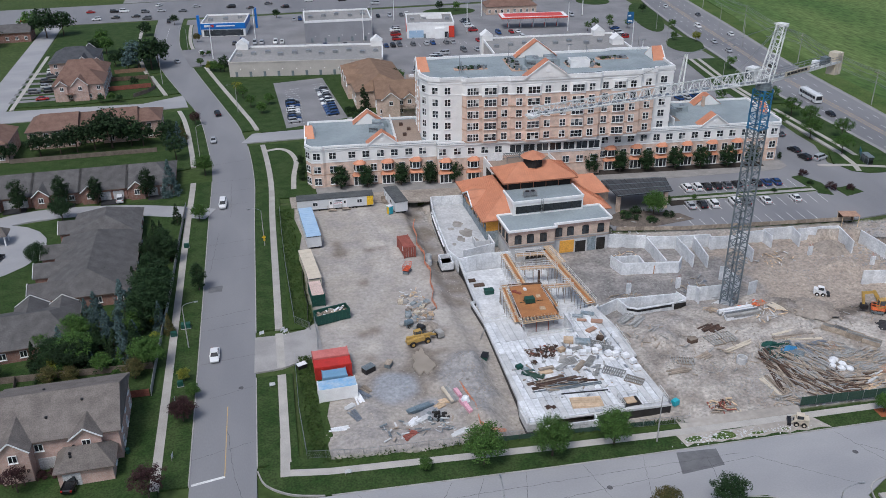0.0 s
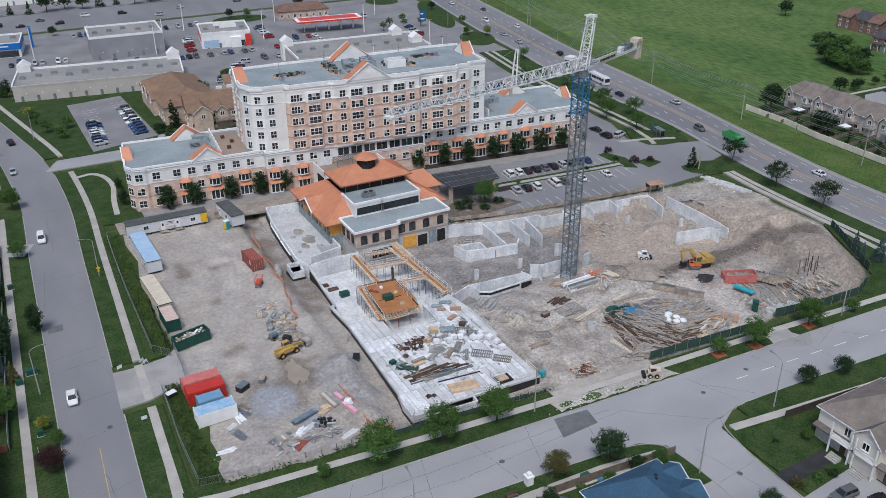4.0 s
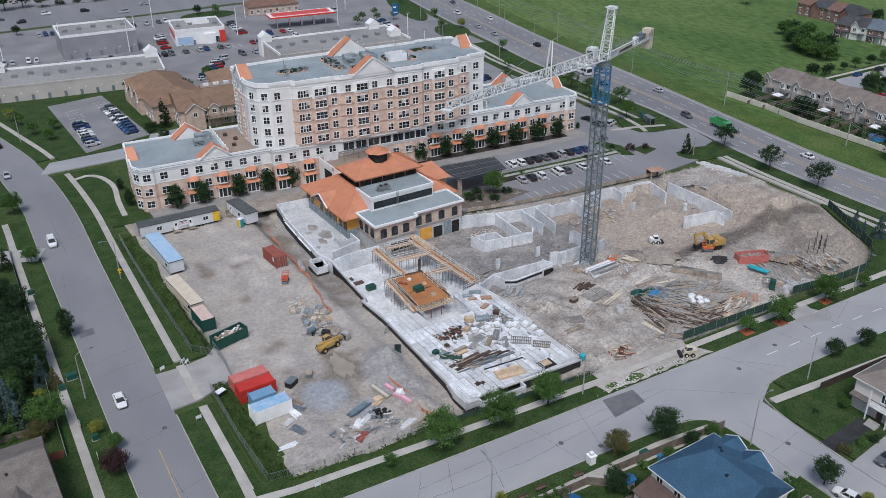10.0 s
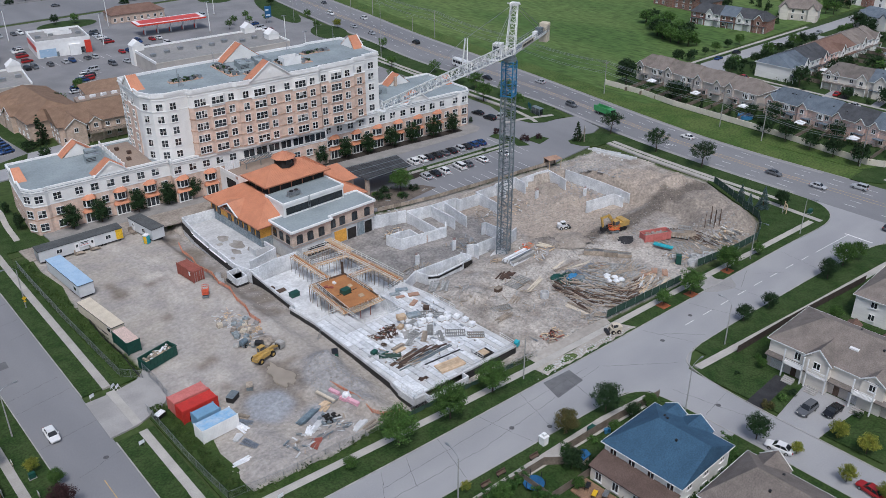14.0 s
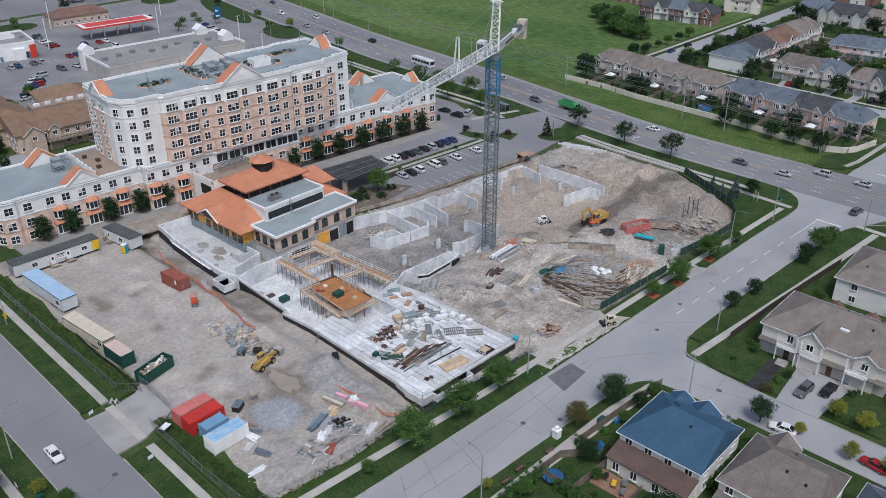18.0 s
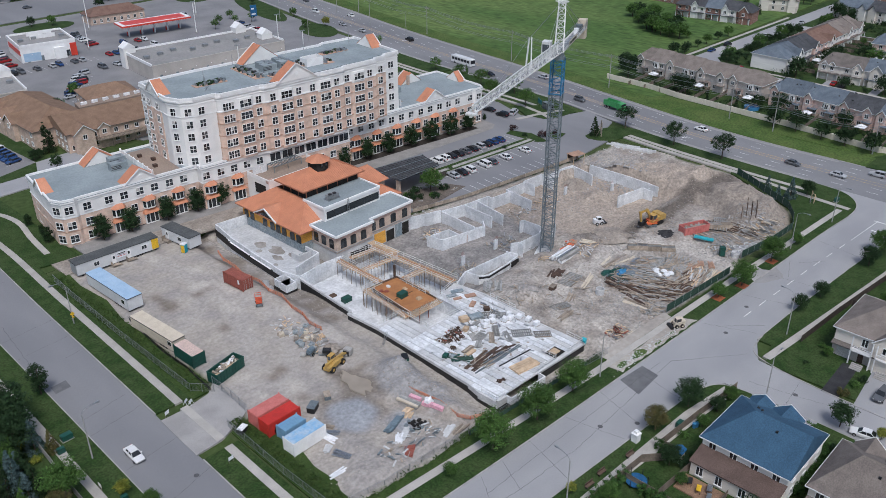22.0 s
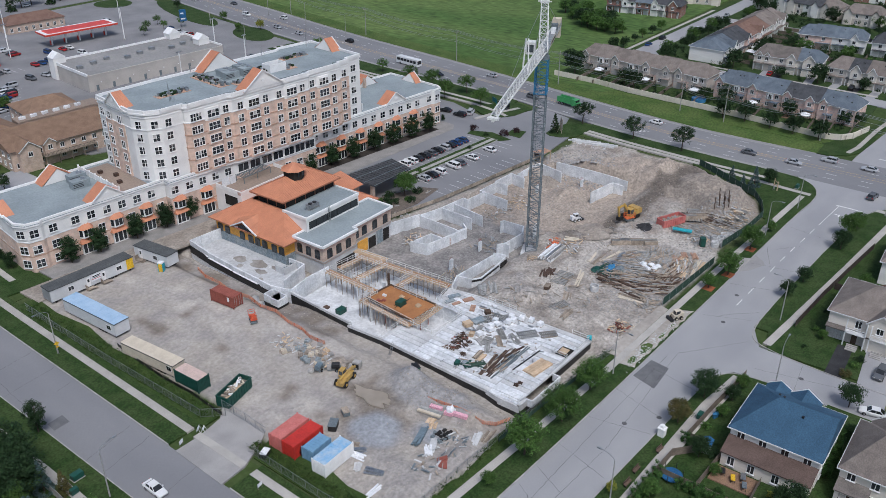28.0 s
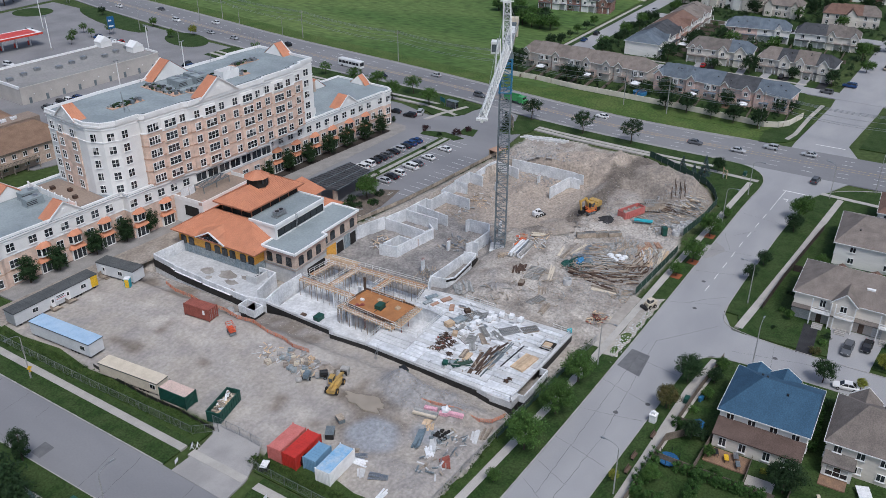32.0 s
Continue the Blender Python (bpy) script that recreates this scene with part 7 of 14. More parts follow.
# light well before the slab, open on top
for pts in ([(42.2, 107.4), (42.2, 105.9), (51.4, 105.5), (51.4, 107.0)],):
    cwall(pts, 0.5, -1.0, 0.22, "newwall", works, "light_well_wall", "pale wall of an open light well")
    cwall(pts, -1.0, -3.4, 0.2, "tar", works, "light_well_base", "black waterproofed base of the light well")
boxes("light_well_floor", M["pitfloor"], [(42.3, 105.9, -2.2, 51.3, 107.2, -2.1)], works)
built("slab_bed", M["concrete"], lambda bm: bm_prism(bm, SLAB, 0.1, 0.33), works, "concrete floor bed")
# hollow-core planks, laid side by side
pr = random.Random(4)
for y0, y1 in ((107.5, 113.6), (113.6, 121.0), (121.0, 128.2), (128.2, 132.0), (132.0, 139.4)):
    x = 39.9
    while x < 65.8:
        c, m = (x + 0.6, (y0 + y1) / 2), (y1 - y0) / 2
        if inside(x + 0.05, y0 + 0.3, SLAB) and inside(x + 1.15, y1 - 0.3, SLAB) and inside(x + 0.6, y0 + 0.1, SLAB) and inside(*c, SLAB):
            z = 0.5 + pr.uniform(-0.05, 0.03)
            boxes("plank", M[pr.choice(("slab", "slab", "concrete"))], [(x + 0.05, y0 + 0.05, 0.3, x + 1.15, y1 - 0.05, z)], works)
        x += 1.2

# open lift-pit box and rings beside the trench
for x0, y0, x1, y1 in ((39.2, 166.8, 41.8, 169.0), (39.4, 169.0, 42.0, 171.3)):
    cwall([(x0, y0), (x1, y0), (x1, y1), (x0, y1), (x0, y0)], 0.2, -1.5, 0.25)
boxes("waterproofing", M["tar"], [(39.0, 166.6, -2.8, 42.0, 171.4, -1.5)], works)
for x, y, s in ((37.0, 171.3, 0.0), (36.6, 169.2, 0.1)):
    def ring(bm):
        for r, k in ((0.75, 1), (0.6, -1)):
            n = 16
            lo = [bm.verts.new((r * math.cos(i * math.tau / n), r * math.sin(i * math.tau / n), 0)) for i in range(n)]
            hi = [bm.verts.new((r * math.cos(i * math.tau / n), r * math.sin(i * math.tau / n), 1.7 - s * 8)) for i in range(n)]
            for i in range(n):
                f = (lo[i], lo[(i + 1) % n], hi[(i + 1) % n], hi[i])
                bm.faces.new(f if k > 0 else f[::-1])
    g = tagged(built("concrete_ring", M["concrete"], ring), "round concrete manhole ring standing on the dirt", "concrete pipe")
    g.matrix_basis = pose(x, y, terrain(x, y) - 0.1)

# ---- formwork: orange deck and beam forms on shores ----
form = thing("formwork", "orange formply deck and timber beam forms on steel shores", "formwork")
DZ = 1.25
built("deck", M["ply"], lambda bm: bm_prism(bm, [(49.9, 151.4), (48.5, 138.6), (56.4, 138.0), (57.0, 150.6)], DZ - 0.1, DZ + 0.05), form, "orange formply deck")
built("deck_edge", M["darklumber"], lambda bm: [bm_beam(bm, (*a, DZ + 0.15), (*b, DZ + 0.15), 0.18, 0.5) for a, b in (((49.9, 151.4), (48.5, 138.6)), ((56.4, 138.0), (57.0, 150.6)), ((57.0, 150.6), (49.9, 151.4)))], form, "brown edge boards")
built("joist", M["darklumber"], lambda bm: [bm_beam(bm, (48.9 + 1.45 * i, 138.3, DZ - 0.25), (50.1 + 1.3 * i, 150.9, DZ - 0.25), 0.12, 0.25) for i in range(6)], form)
for i in range(12):
    x = 48.4 + 0.72 * i
    built("outrigger", M["lumber"], lambda bm: (bm_beam(bm, (x, 138.6, DZ - 0.2), (x + 0.05, 136.6, DZ - 0.35), 0.09, 0.16), bm_beam(bm, (x, 138.1, DZ + 0.35), (x + 0.05, 136.65, DZ - 0.3), 0.09, 0.12)), form, "raw timber outrigger")
boxes("walk_plank", M["lumber"], [(48.1, 136.5, DZ - 0.3, 56.9, 136.75, DZ - 0.22), (48.1, 137.1, DZ - 0.28, 56.9, 137.3, DZ - 0.2)], form)


def guard(pts, z, material="cranewhite", parent=form, name="guard_rail"):
    """Posts and two rails along a line."""
    def make(bm):
        for (a, b), (c, d) in zip(pts, pts[1:]):
            n = max(1, round(math.hypot(c - a, d - b) / 1.8))
            for i in range(n + 1):
                x, y = a + (c - a) * i / n, b + (d - b) * i / n
                bm_beam(bm, (x, y, z), (x, y, z + 1.1), 0.06)
            for k in (0.55, 1.05):
                bm_beam(bm, (a, b, z + k), (c, d, z + k), 0.05, 0.1)
    return built(name, M[material], make, parent, "pale timber guard rail")


def beam_form(a, b, w, z=DZ, rails=True):
    a, b = Vector((*a, 0)), Vector((*b, 0))
    d = (b - a).normalized()
    s = Vector((-d.y, d.x, 0))
    f = built("beam_form", M["lumber"], lambda bm: bm_strip(bm, [(a.x, a.y), (b.x, b.y)], -w / 2, w / 2, z - 0.12, z), form, "raw timber beam form with walkways")
    for k in (-0.24, 0.24):
        built("side_board", M["lumber"], lambda bm: bm_beam(bm, a + s * k * w + Vector((0, 0, z + 0.12)), b + s * k * w + Vector((0, 0, z + 0.12)), 0.05, 0.4), f)
    built("trough", M["ply"], lambda bm: bm_strip(bm, [(a.x, a.y), (b.x, b.y)], -w * 0.22, w * 0.22, z - 0.05, z + 0.012), f, "orange ply trough")
    n = int((b - a).length / 0.9)
    for i in range(n):
        p = a + d * (0.4 + 0.9 * i)
        built("bearer", M["lumber"], lambda bm: bm_beam(bm, p - s * (w / 2 + 0.35) + Vector((0, 0, z - 0.2)), p + s * (w / 2 + 0.35) + Vector((0, 0, z - 0.2)), 0.1, 0.14), f)
    if rails:
        for k in (-1, 1):
            o = s * k * (w / 2 + 0.25)
            guard([(a.x + o.x, a.y + o.y), (b.x + o.x, b.y + o.y)], z - 0.1)
    n = int((b - a).length / 1.5)
    for i in range(n + 1):
        for k in (-1, 1):
            p = a + d * ((b - a).length * i / max(1, n)) + s * k * w * 0.42
            built("shore", M["oldlumber" if (i + k) % 3 else "steel"], lambda bm: bm_beam(bm, (p.x, p.y, -2.8), (p.x, p.y, z - 0.2), 0.09), f)


for a, b, w in (((53.6, 166.0), (53.2, 151.2), 1.5), ((54.4, 158.6), (63.2, 157.6), 1.4), ((63.2, 165.4), (64.4, 140.4), 1.9), ((57.2, 149.3), (63.4, 148.8), 1.5), ((56.0, 164.8), (62.4, 164.0), 1.2), ((48.3, 151.4), (52.6, 151.2), 0.9), ((57.2, 149.0), (57.0, 141), 0.9)):
    beam_form(a, b, w)
beam_form((47.6, 137.6), (49.0, 152.2), 1.1, DZ - 0.25)
for x, y in ((49, 141), (49.6, 146), (52, 138.6), (54.6, 138.6), (54.6, 143), (52, 143), (52, 147.6), (55, 147.6), (49.4, 149.6), (48.6, 138)):
    boxes("shore", M["rust"], [(x - 0.06, y - 0.06, -2.8, x + 0.06, y + 0.06, DZ - 0.1)], form)
for x, y in ((47.6, 139.2), (48.6, 149.0), (53.0, 156.4), (57.6, 153)):
    boxes("column", M["newwall"], [(x - 0.3, y - 0.3, -2.8, x + 0.3, y + 0.3, DZ - 0.3)], works, "concrete column")
built("access_ramp", M["lumber"], lambda bm: [bm_beam(bm, (63.6 + 0.35 * i, 167.4, 1.3), (63.9 + 0.35 * i, 158.6, DZ + 0.1), 0.28, 0.08) for i in range(6)], form, "ramp of raw planks")
boxes("hoist_post", M["darklumber"], [(56.4, 150.6, DZ, 56.8, 151.0, DZ + 3.2)], form, "dark upright post")
gen = thing("generator", "small green generator standing on the orange deck", "generator")
boxes("body", M["green"], [(51.2, 143.2, DZ + 0.2, 53.2, 144.6, DZ + 1.1)], gen)
boxes("frame", M["black"], [(51.1, 143.1, DZ + 0.05, 53.3, 143.2, DZ + 0.2), (51.1, 144.6, DZ + 0.05, 53.3, 144.7, DZ + 0.2)], gen)
boxes("hose", M["black"], [(53.2, 143.8, DZ + 0.05, 55.2, 143.9, DZ + 0.15), (50.2, 144.0, DZ + 0.05, 51.2, 144.1, DZ + 0.15)], gen)
for k, (x, y, m) in enumerate(((50.2, 148.2, "rust"), (51.0, 147.6, "rust"), (52.6, 148.8, "white"), (53.8, 140.6, "lumber"), (54.6, 145.6, "lumber"))):
    r = random.Random(k)
    tagged(boxes("material_pile", M[m], [(x + r.uniform(-0.5, 0.3), y + r.uniform(-0.5, 0.3), DZ + 0.05, x + r.uniform(0.4, 0.7), y + r.uniform(0.4, 0.6), DZ + r.uniform(0.2, 0.5)) for _ in range(4)]), "small heap of fittings on the deck", "building material")
tb = thing("tool_box", "dark green job box on the basement floor", "job box")
boxes("body", M["green"], [(46.2, 155.6, -2.8, 48.2, 157.0, -1.9)], tb)
boxes("lid", M["green"], [(46.15, 155.55, -1.9, 48.25, 157.05, -1.8)], tb)
for x, y in ((44.6, 162.4), (46.0, 160.0)):
    tagged(boxes("timber_pile", M["darklumber"], [(x - 1.2 + 0.02 * i, y - 0.5 + 0.3 * (i % 4), -2.8 + 0.18 * (i // 4), x + 1.2, y - 0.25 + 0.3 * (i % 4), -2.64 + 0.18 * (i // 4)) for i in range(8)]), "pile of dark timbers on the basement floor", "timber")
for pts in ([(41.6, 140.0), (48.0, 140.1)], [(48.2, 139.8), (48.1, 132.7)], [(48.2, 132.2), (57.4, 131.9)], [(57.8, 132.4), (58.6, 139.2)], [(58.8, 139.4), (64.6, 140.6)], [(60.4, 106.9), (64.9, 106.8), (65.0, 110.6)], [(51.6, 107.4), (57.0, 107.2), (57.0, 110.4), (60.6, 110.2), (60.4, 107.2)], [(40.0, 111.0), (39.9, 107.4), (42.0, 107.3)], [(65.5, 124.0), (65.7, 131.0)]):
    guard(pts, 0.5, "cranewhite", works)
# ladder up to the slab
lad = thing("ladder", "pale ladder leaning on the slab edge", "ladder", pose(40.35, 136.4, -0.9, 0, 0, -90))
for k in (-0.22, 0.22):
    built("stile", M["steel"], lambda bm: bm_beam(bm, (k, -0.8, -0.3), (k, 0.35, 2.3), 0.05, 0.08), lad)
for i in range(9):
    built("rung", M["steel"], lambda bm: bm_beam(bm, (-0.22, -0.75 + 0.125 * i, -0.15 + 0.28 * i), (0.22, -0.75 + 0.125 * i, -0.15 + 0.28 * i), 0.04), lad)

# ---- tower crane ----
crane = thing("tower_crane", "tall tower crane with grey and blue lattice mast and white jib", "crane", pose(94.6, 138.0, -0.6, 0, 0, 22.8))


def lattice(bm, a, b, w0, w1, h0, h1, bay, chord, brace, tri=False):
    """Chords and zigzag braces from a to b; tri: one chord above, two below."""
    a, b = Vector(a), Vector(b)
    d = (b - a).normalized()
    side = d.cross(Vector((0, 0, 1)))
    side = Vector((1, 0, 0)) if side.length < 1e-3 else side.normalized()
    up = side.cross(d)
    n = max(2, round((b - a).length / bay))

    def corner(i):
        t = i / n
        w, h, p = w0 + (w1 - w0) * t, h0 + (h1 - h0) * t, a.lerp(b, t)
        if tri:
            return [p - side * w / 2, p + side * w / 2, p + up * h]
        return [p - side * w / 2 - up * h / 2, p + side * w / 2 - up * h / 2, p + side * w / 2 + up * h / 2, p - side * w / 2 + up * h / 2]
    m = 3 if tri else 4
    for k in range(m):
        bm_beam(bm, corner(0)[k], corner(n)[k], chord)
    for i in range(n):
        p, q = corner(i), corner(i + 1)
        for k in range(m):
            j = (k + 1) % m
            bm_beam(bm, p[k if i % 2 else j], q[j if i % 2 else k], brace)
            bm_beam(bm, q[k], q[j], brace)


MT = 46.0
for z0, z1, m, lab in ((-1.6, 37.4, "cranegrey", "grey lattice mast"), (37.4, 45.2, "craneblue", "blue lattice mast top")):
    z = z0
    while z < z1 - 0.1:
        t = min(z + 3.0, z1)
        built("mast_section", M[m], lambda bm: lattice(bm, (0, 0, z), (0, 0, t), 2.5, 2.5, 2.5, 2.5, 1.5, 0.24, 0.11), crane, lab)
        z = t
boxes("base", M["concrete"], [(-2.4, -2.4, -2.4, 2.4, 2.4, -1.5)], crane, "concrete crane footing")
boxes("climbing_frame", M["craneblue"], [(-1.5, -1.5, 37.6, 1.5, -1.35, 37.8), (-1.5, 1.35, 37.6, 1.5, 1.5, 37.8), (-1.5, -1.5, 37.6, -1.35, 1.5, 37.8), (1.35, -1.5, 37.6, 1.5, 1.5, 37.8), (-1.5, -1.5, 40.2, 1.5, -1.38, 40.35), (-1.5, 1.38, 40.2, 1.5, 1.5, 40.35)], crane, "blue climbing frame")
built("slewing_ring", M["cranegrey"], lambda bm: (bm_tube(bm, (0, 0, 45.2), (0, 0, 45.9), 1.5, 20), bm_tube(bm, (0, 0, 45.9), (0, 0, 46.5), 1.25, 20)), crane, "dark slewing ring")
built("tower_head", M["cranewhite"], lambda bm: lattice(bm, (0.2, 0, 46.4), (3.6, 0.6, 56.5), 1.9, 1.4, 1.9, 1.2, 1.3, 0.2, 0.09), crane, "white lattice tower head")
boxes("head_sheave", M["cranewhite"], [(2.9, -0.3, 56.2, 4.4, 1.5, 56.8), (3.0, -0.9, 56.5, 3.3, 2.0, 56.7)], crane)
jib = built("jib", M["cranewhite"], lambda bm: lattice(bm, (-0.8, 0, 46.8), (-58.3, -0.4, 51.9), 1.7, 1.1, 2.2, 1.1, 1.6, 0.2, 0.085, True), crane, "long white lattice jib")
boxes("jib_tip", M["cranewhite"], [(-59.0, -1.3, 51.6, -58.1, 0.5, 51.9), (-59.0, -0.6, 51.3, -58.4, -0.2, 51.6)], jib)
boxes("jib_walkway", M["steel"], [(-2.2 - 2 * i, -0.35, 46.9 + 0.177 * i, -0.9 - 2 * i, 0.35, 46.96 + 0.177 * i) for i in range(28)], jib)
for y in (-0.55, 0.55):
    built("strut", M["cranewhite"], lambda bm: bm_beam(bm, (-24.5, y, 49.0), (-23.8, y * 0.4, 55.4), 0.22), jib, "white upright strut")
built("pendant", M["steel"], lambda bm: (bm_beam(bm, (-23.8, 0.2, 55.4), (-44, 0, 52.2), 0.05), bm_beam(bm, (-23.8, 0, 55.4), (3.6, 0.6, 56.6), 0.06), bm_beam(bm, (-9, 0.3, 49.9), (3.6, 0.7, 56.6), 0.06), bm_beam(bm, (-9, -0.3, 49.9), (3.6, 0.5, 56.6), 0.06)), jib, "thin steel pendant ropes")
boxes("trolley", M["cranewhite"], [(-10.0, -0.7, 47.2, -8.8, 0.7, 47.7)], jib)
cj = built("counter_jib", M["cranewhite"], lambda bm: (bm_box(bm, 0.8, -1.0, 46.5, 24.0, -0.75, 47.0), bm_box(bm, 0.8, 0.75, 46.5, 24.0, 1.0, 47.0), [bm_box(bm, 1.2 + 1.6 * i, -0.9, 46.6, 1.35 + 1.6 * i, 0.9, 46.8) for i in range(15)]), crane, "white counter-jib with walkway")
boxes("deck", M["steel"], [(1, -0.75, 46.72, 23.5, 0.75, 46.78)], cj)
guard([(1.2, -1.1), (23.5, -1.1)], 46.9, "steel", cj, "hand_rail")
guard([(1.2, 1.1), (23.5, 1.1)], 46.9, "steel", cj, "hand_rail")
boxes("banner", M["cream"], [(4.5, -1.16, 46.9, 12.5, -1.1, 47.8)], cj, "pale banner with faded bars")
boxes("banner_bar", M["black"], [(5.2 + 1.1 * k, -1.19, 47.1, 6.1 + 1.1 * k, -1.15, 47.6) for k in range(6)], cj)
for i in range(2):
    boxes("counterweight", M["cream"], [(22.2 + 1.1 * i, -1.0, 44.2, 23.1 + 1.1 * i, 1.0, 48.6)], cj, "tall cream counterweight slab")
boxes("winch", M["cranegrey"], [(17.5, -0.5, 46.8, 18.6, 0.5, 47.7), (18.8, -0.7, 46.8, 20.2, 0.7, 48.2)], cj, "grey winch")
boxes("winch_box", M["white"], [(15.2, -0.7, 46.8, 16.4, 0.3, 48.1)], cj)
built("pendant", M["steel"], lambda bm: (bm_beam(bm, (3.6, 0.8, 56.5), (21, 0.9, 47.2), 0.06), bm_beam(bm, (3.6, 0.2, 56.5), (21, -0.9, 47.2), 0.06)), cj, "thin steel pendant ropes")
cab = boxes("cab", M["cranewhite"], [(-1.6, 1.6, 46.3, 0.6, 3.4, 48.9)], crane, "white operator cab")
boxes("pane", M["dirtglass"], [(-1.66, 1.8, 46.8, -1.55, 3.2, 48.4), (-1.4, 3.36, 46.9, 0.2, 3.45, 48.4)], cab)
built("ladder", M["steel"], lambda bm: (bm_beam(bm, (0.3, 0.5, 0), (0.3, 0.5, 45), 0.05), bm_beam(bm, (-0.2, 0.5, 0), (-0.2, 0.5, 45), 0.05), [bm_beam(bm, (0.3, 0.5, 0.4 * i), (-0.2, 0.5, 0.4 * i), 0.03) for i in range(1, 112)]), crane, "steel mast ladder")


# ---- cabins and containers ----
def ribbed_box(bm, l, w, h, z=0.15, step=0.3, depth=0.05):
    """A box l by w by h with corrugated long and short sides."""
    bm_box(bm, -l / 2, -w / 2, z, l / 2, w / 2, z + h)
    n = int(l / step)
    for i in range(n):
        x = -l / 2 + 0.12 + (l - 0.24) * i / n
        for s in (-1, 1):
            y = s * w / 2
            bm_box(bm, x, min(y, y + s * depth), z + 0.15, x + step * 0.5, max(y, y + s * depth), z + h - 0.12)
    n = int(w / step)
    for i in range(n):
        y = -w / 2 + 0.12 + (w - 0.24) * i / n
        bm_box(bm, -l / 2 - depth, y, z + 0.15, -l / 2, y + step * 0.5, z + h - 0.12)


def container(x, y, a, l, w, h, side, roof, label, panel=None, z=None):
    c = thing("shipping_container", label, "container", pose(x, y, terrain(x, y) if z is None else z, 0, 0, a))
    built("body", M[side], lambda bm: ribbed_box(bm, l, w, h), c)
    boxes("roof", M[roof], [(-l / 2 + 0.03, -w / 2 + 0.03, h + 0.15, l / 2 - 0.03, w / 2 - 0.03, h + 0.19)] + [(-l / 2 + 0.2 + 0.6 * i, -w / 2 + 0.1, h + 0.19, -l / 2 + 0.42 + 0.6 * i, w / 2 - 0.1, h + 0.215) for i in range(int((l - 0.4) / 0.6))], c, "ribbed sheet roof")
    boxes("frame", M[side], [(sx * l / 2 - 0.1, sy * w / 2 - 0.1, 0, sx * l / 2 + 0.1, sy * w / 2 + 0.1, h + 0.25) for sx in (-1, 1) for sy in (-1, 1)], c)
    for s in (-1, 1):
        d = boxes("door", M[side], [(l / 2, min(0, s * w / 2) + 0.06, 0.25, l / 2 + 0.06, max(0, s * w / 2) - 0.06, h + 0.05)], c, "hinged end door")
        boxes("lock_bar", M["steel"], [(l / 2 + 0.06, s * w * k - 0.03, 0.3, l / 2 + 0.11, s * w * k + 0.03, h) for k in (0.15, 0.35)], d)
    if panel:
        boxes("panel", M["white"], [panel], c, "white label panel")
    return c


container(10.0, 133.2, 1, 6.5, 2.6, 2.6, "faded", "faded", "faded pinkish-red steel container on the dirt")
container(10.0, 130.1, 0, 6.5, 2.6, 2.6, "red", "red", "bright red steel container on the dirt")
container(10.0, 127.0, 1, 4.2, 2.3, 2.3, "blue", "blue", "small blue steel container beside a red one")
container(10.0, 123.4, 1, 6.6, 2.7, 2.6, "trimw", "skyroof", "off-white container with a worn blue roof")
container(10.0, 158.2, 92, 6.1, 2.6, 2.6, "green", "pinkroof", "dark green container with a pale pink roof")
container(32.6, 175.2, -86, 6.4, 2.6, 2.6, "rust", "rust", "rusty red container in the yard", (1.6, -1.36, 1.4, 2.2, -1.3, 2.4))


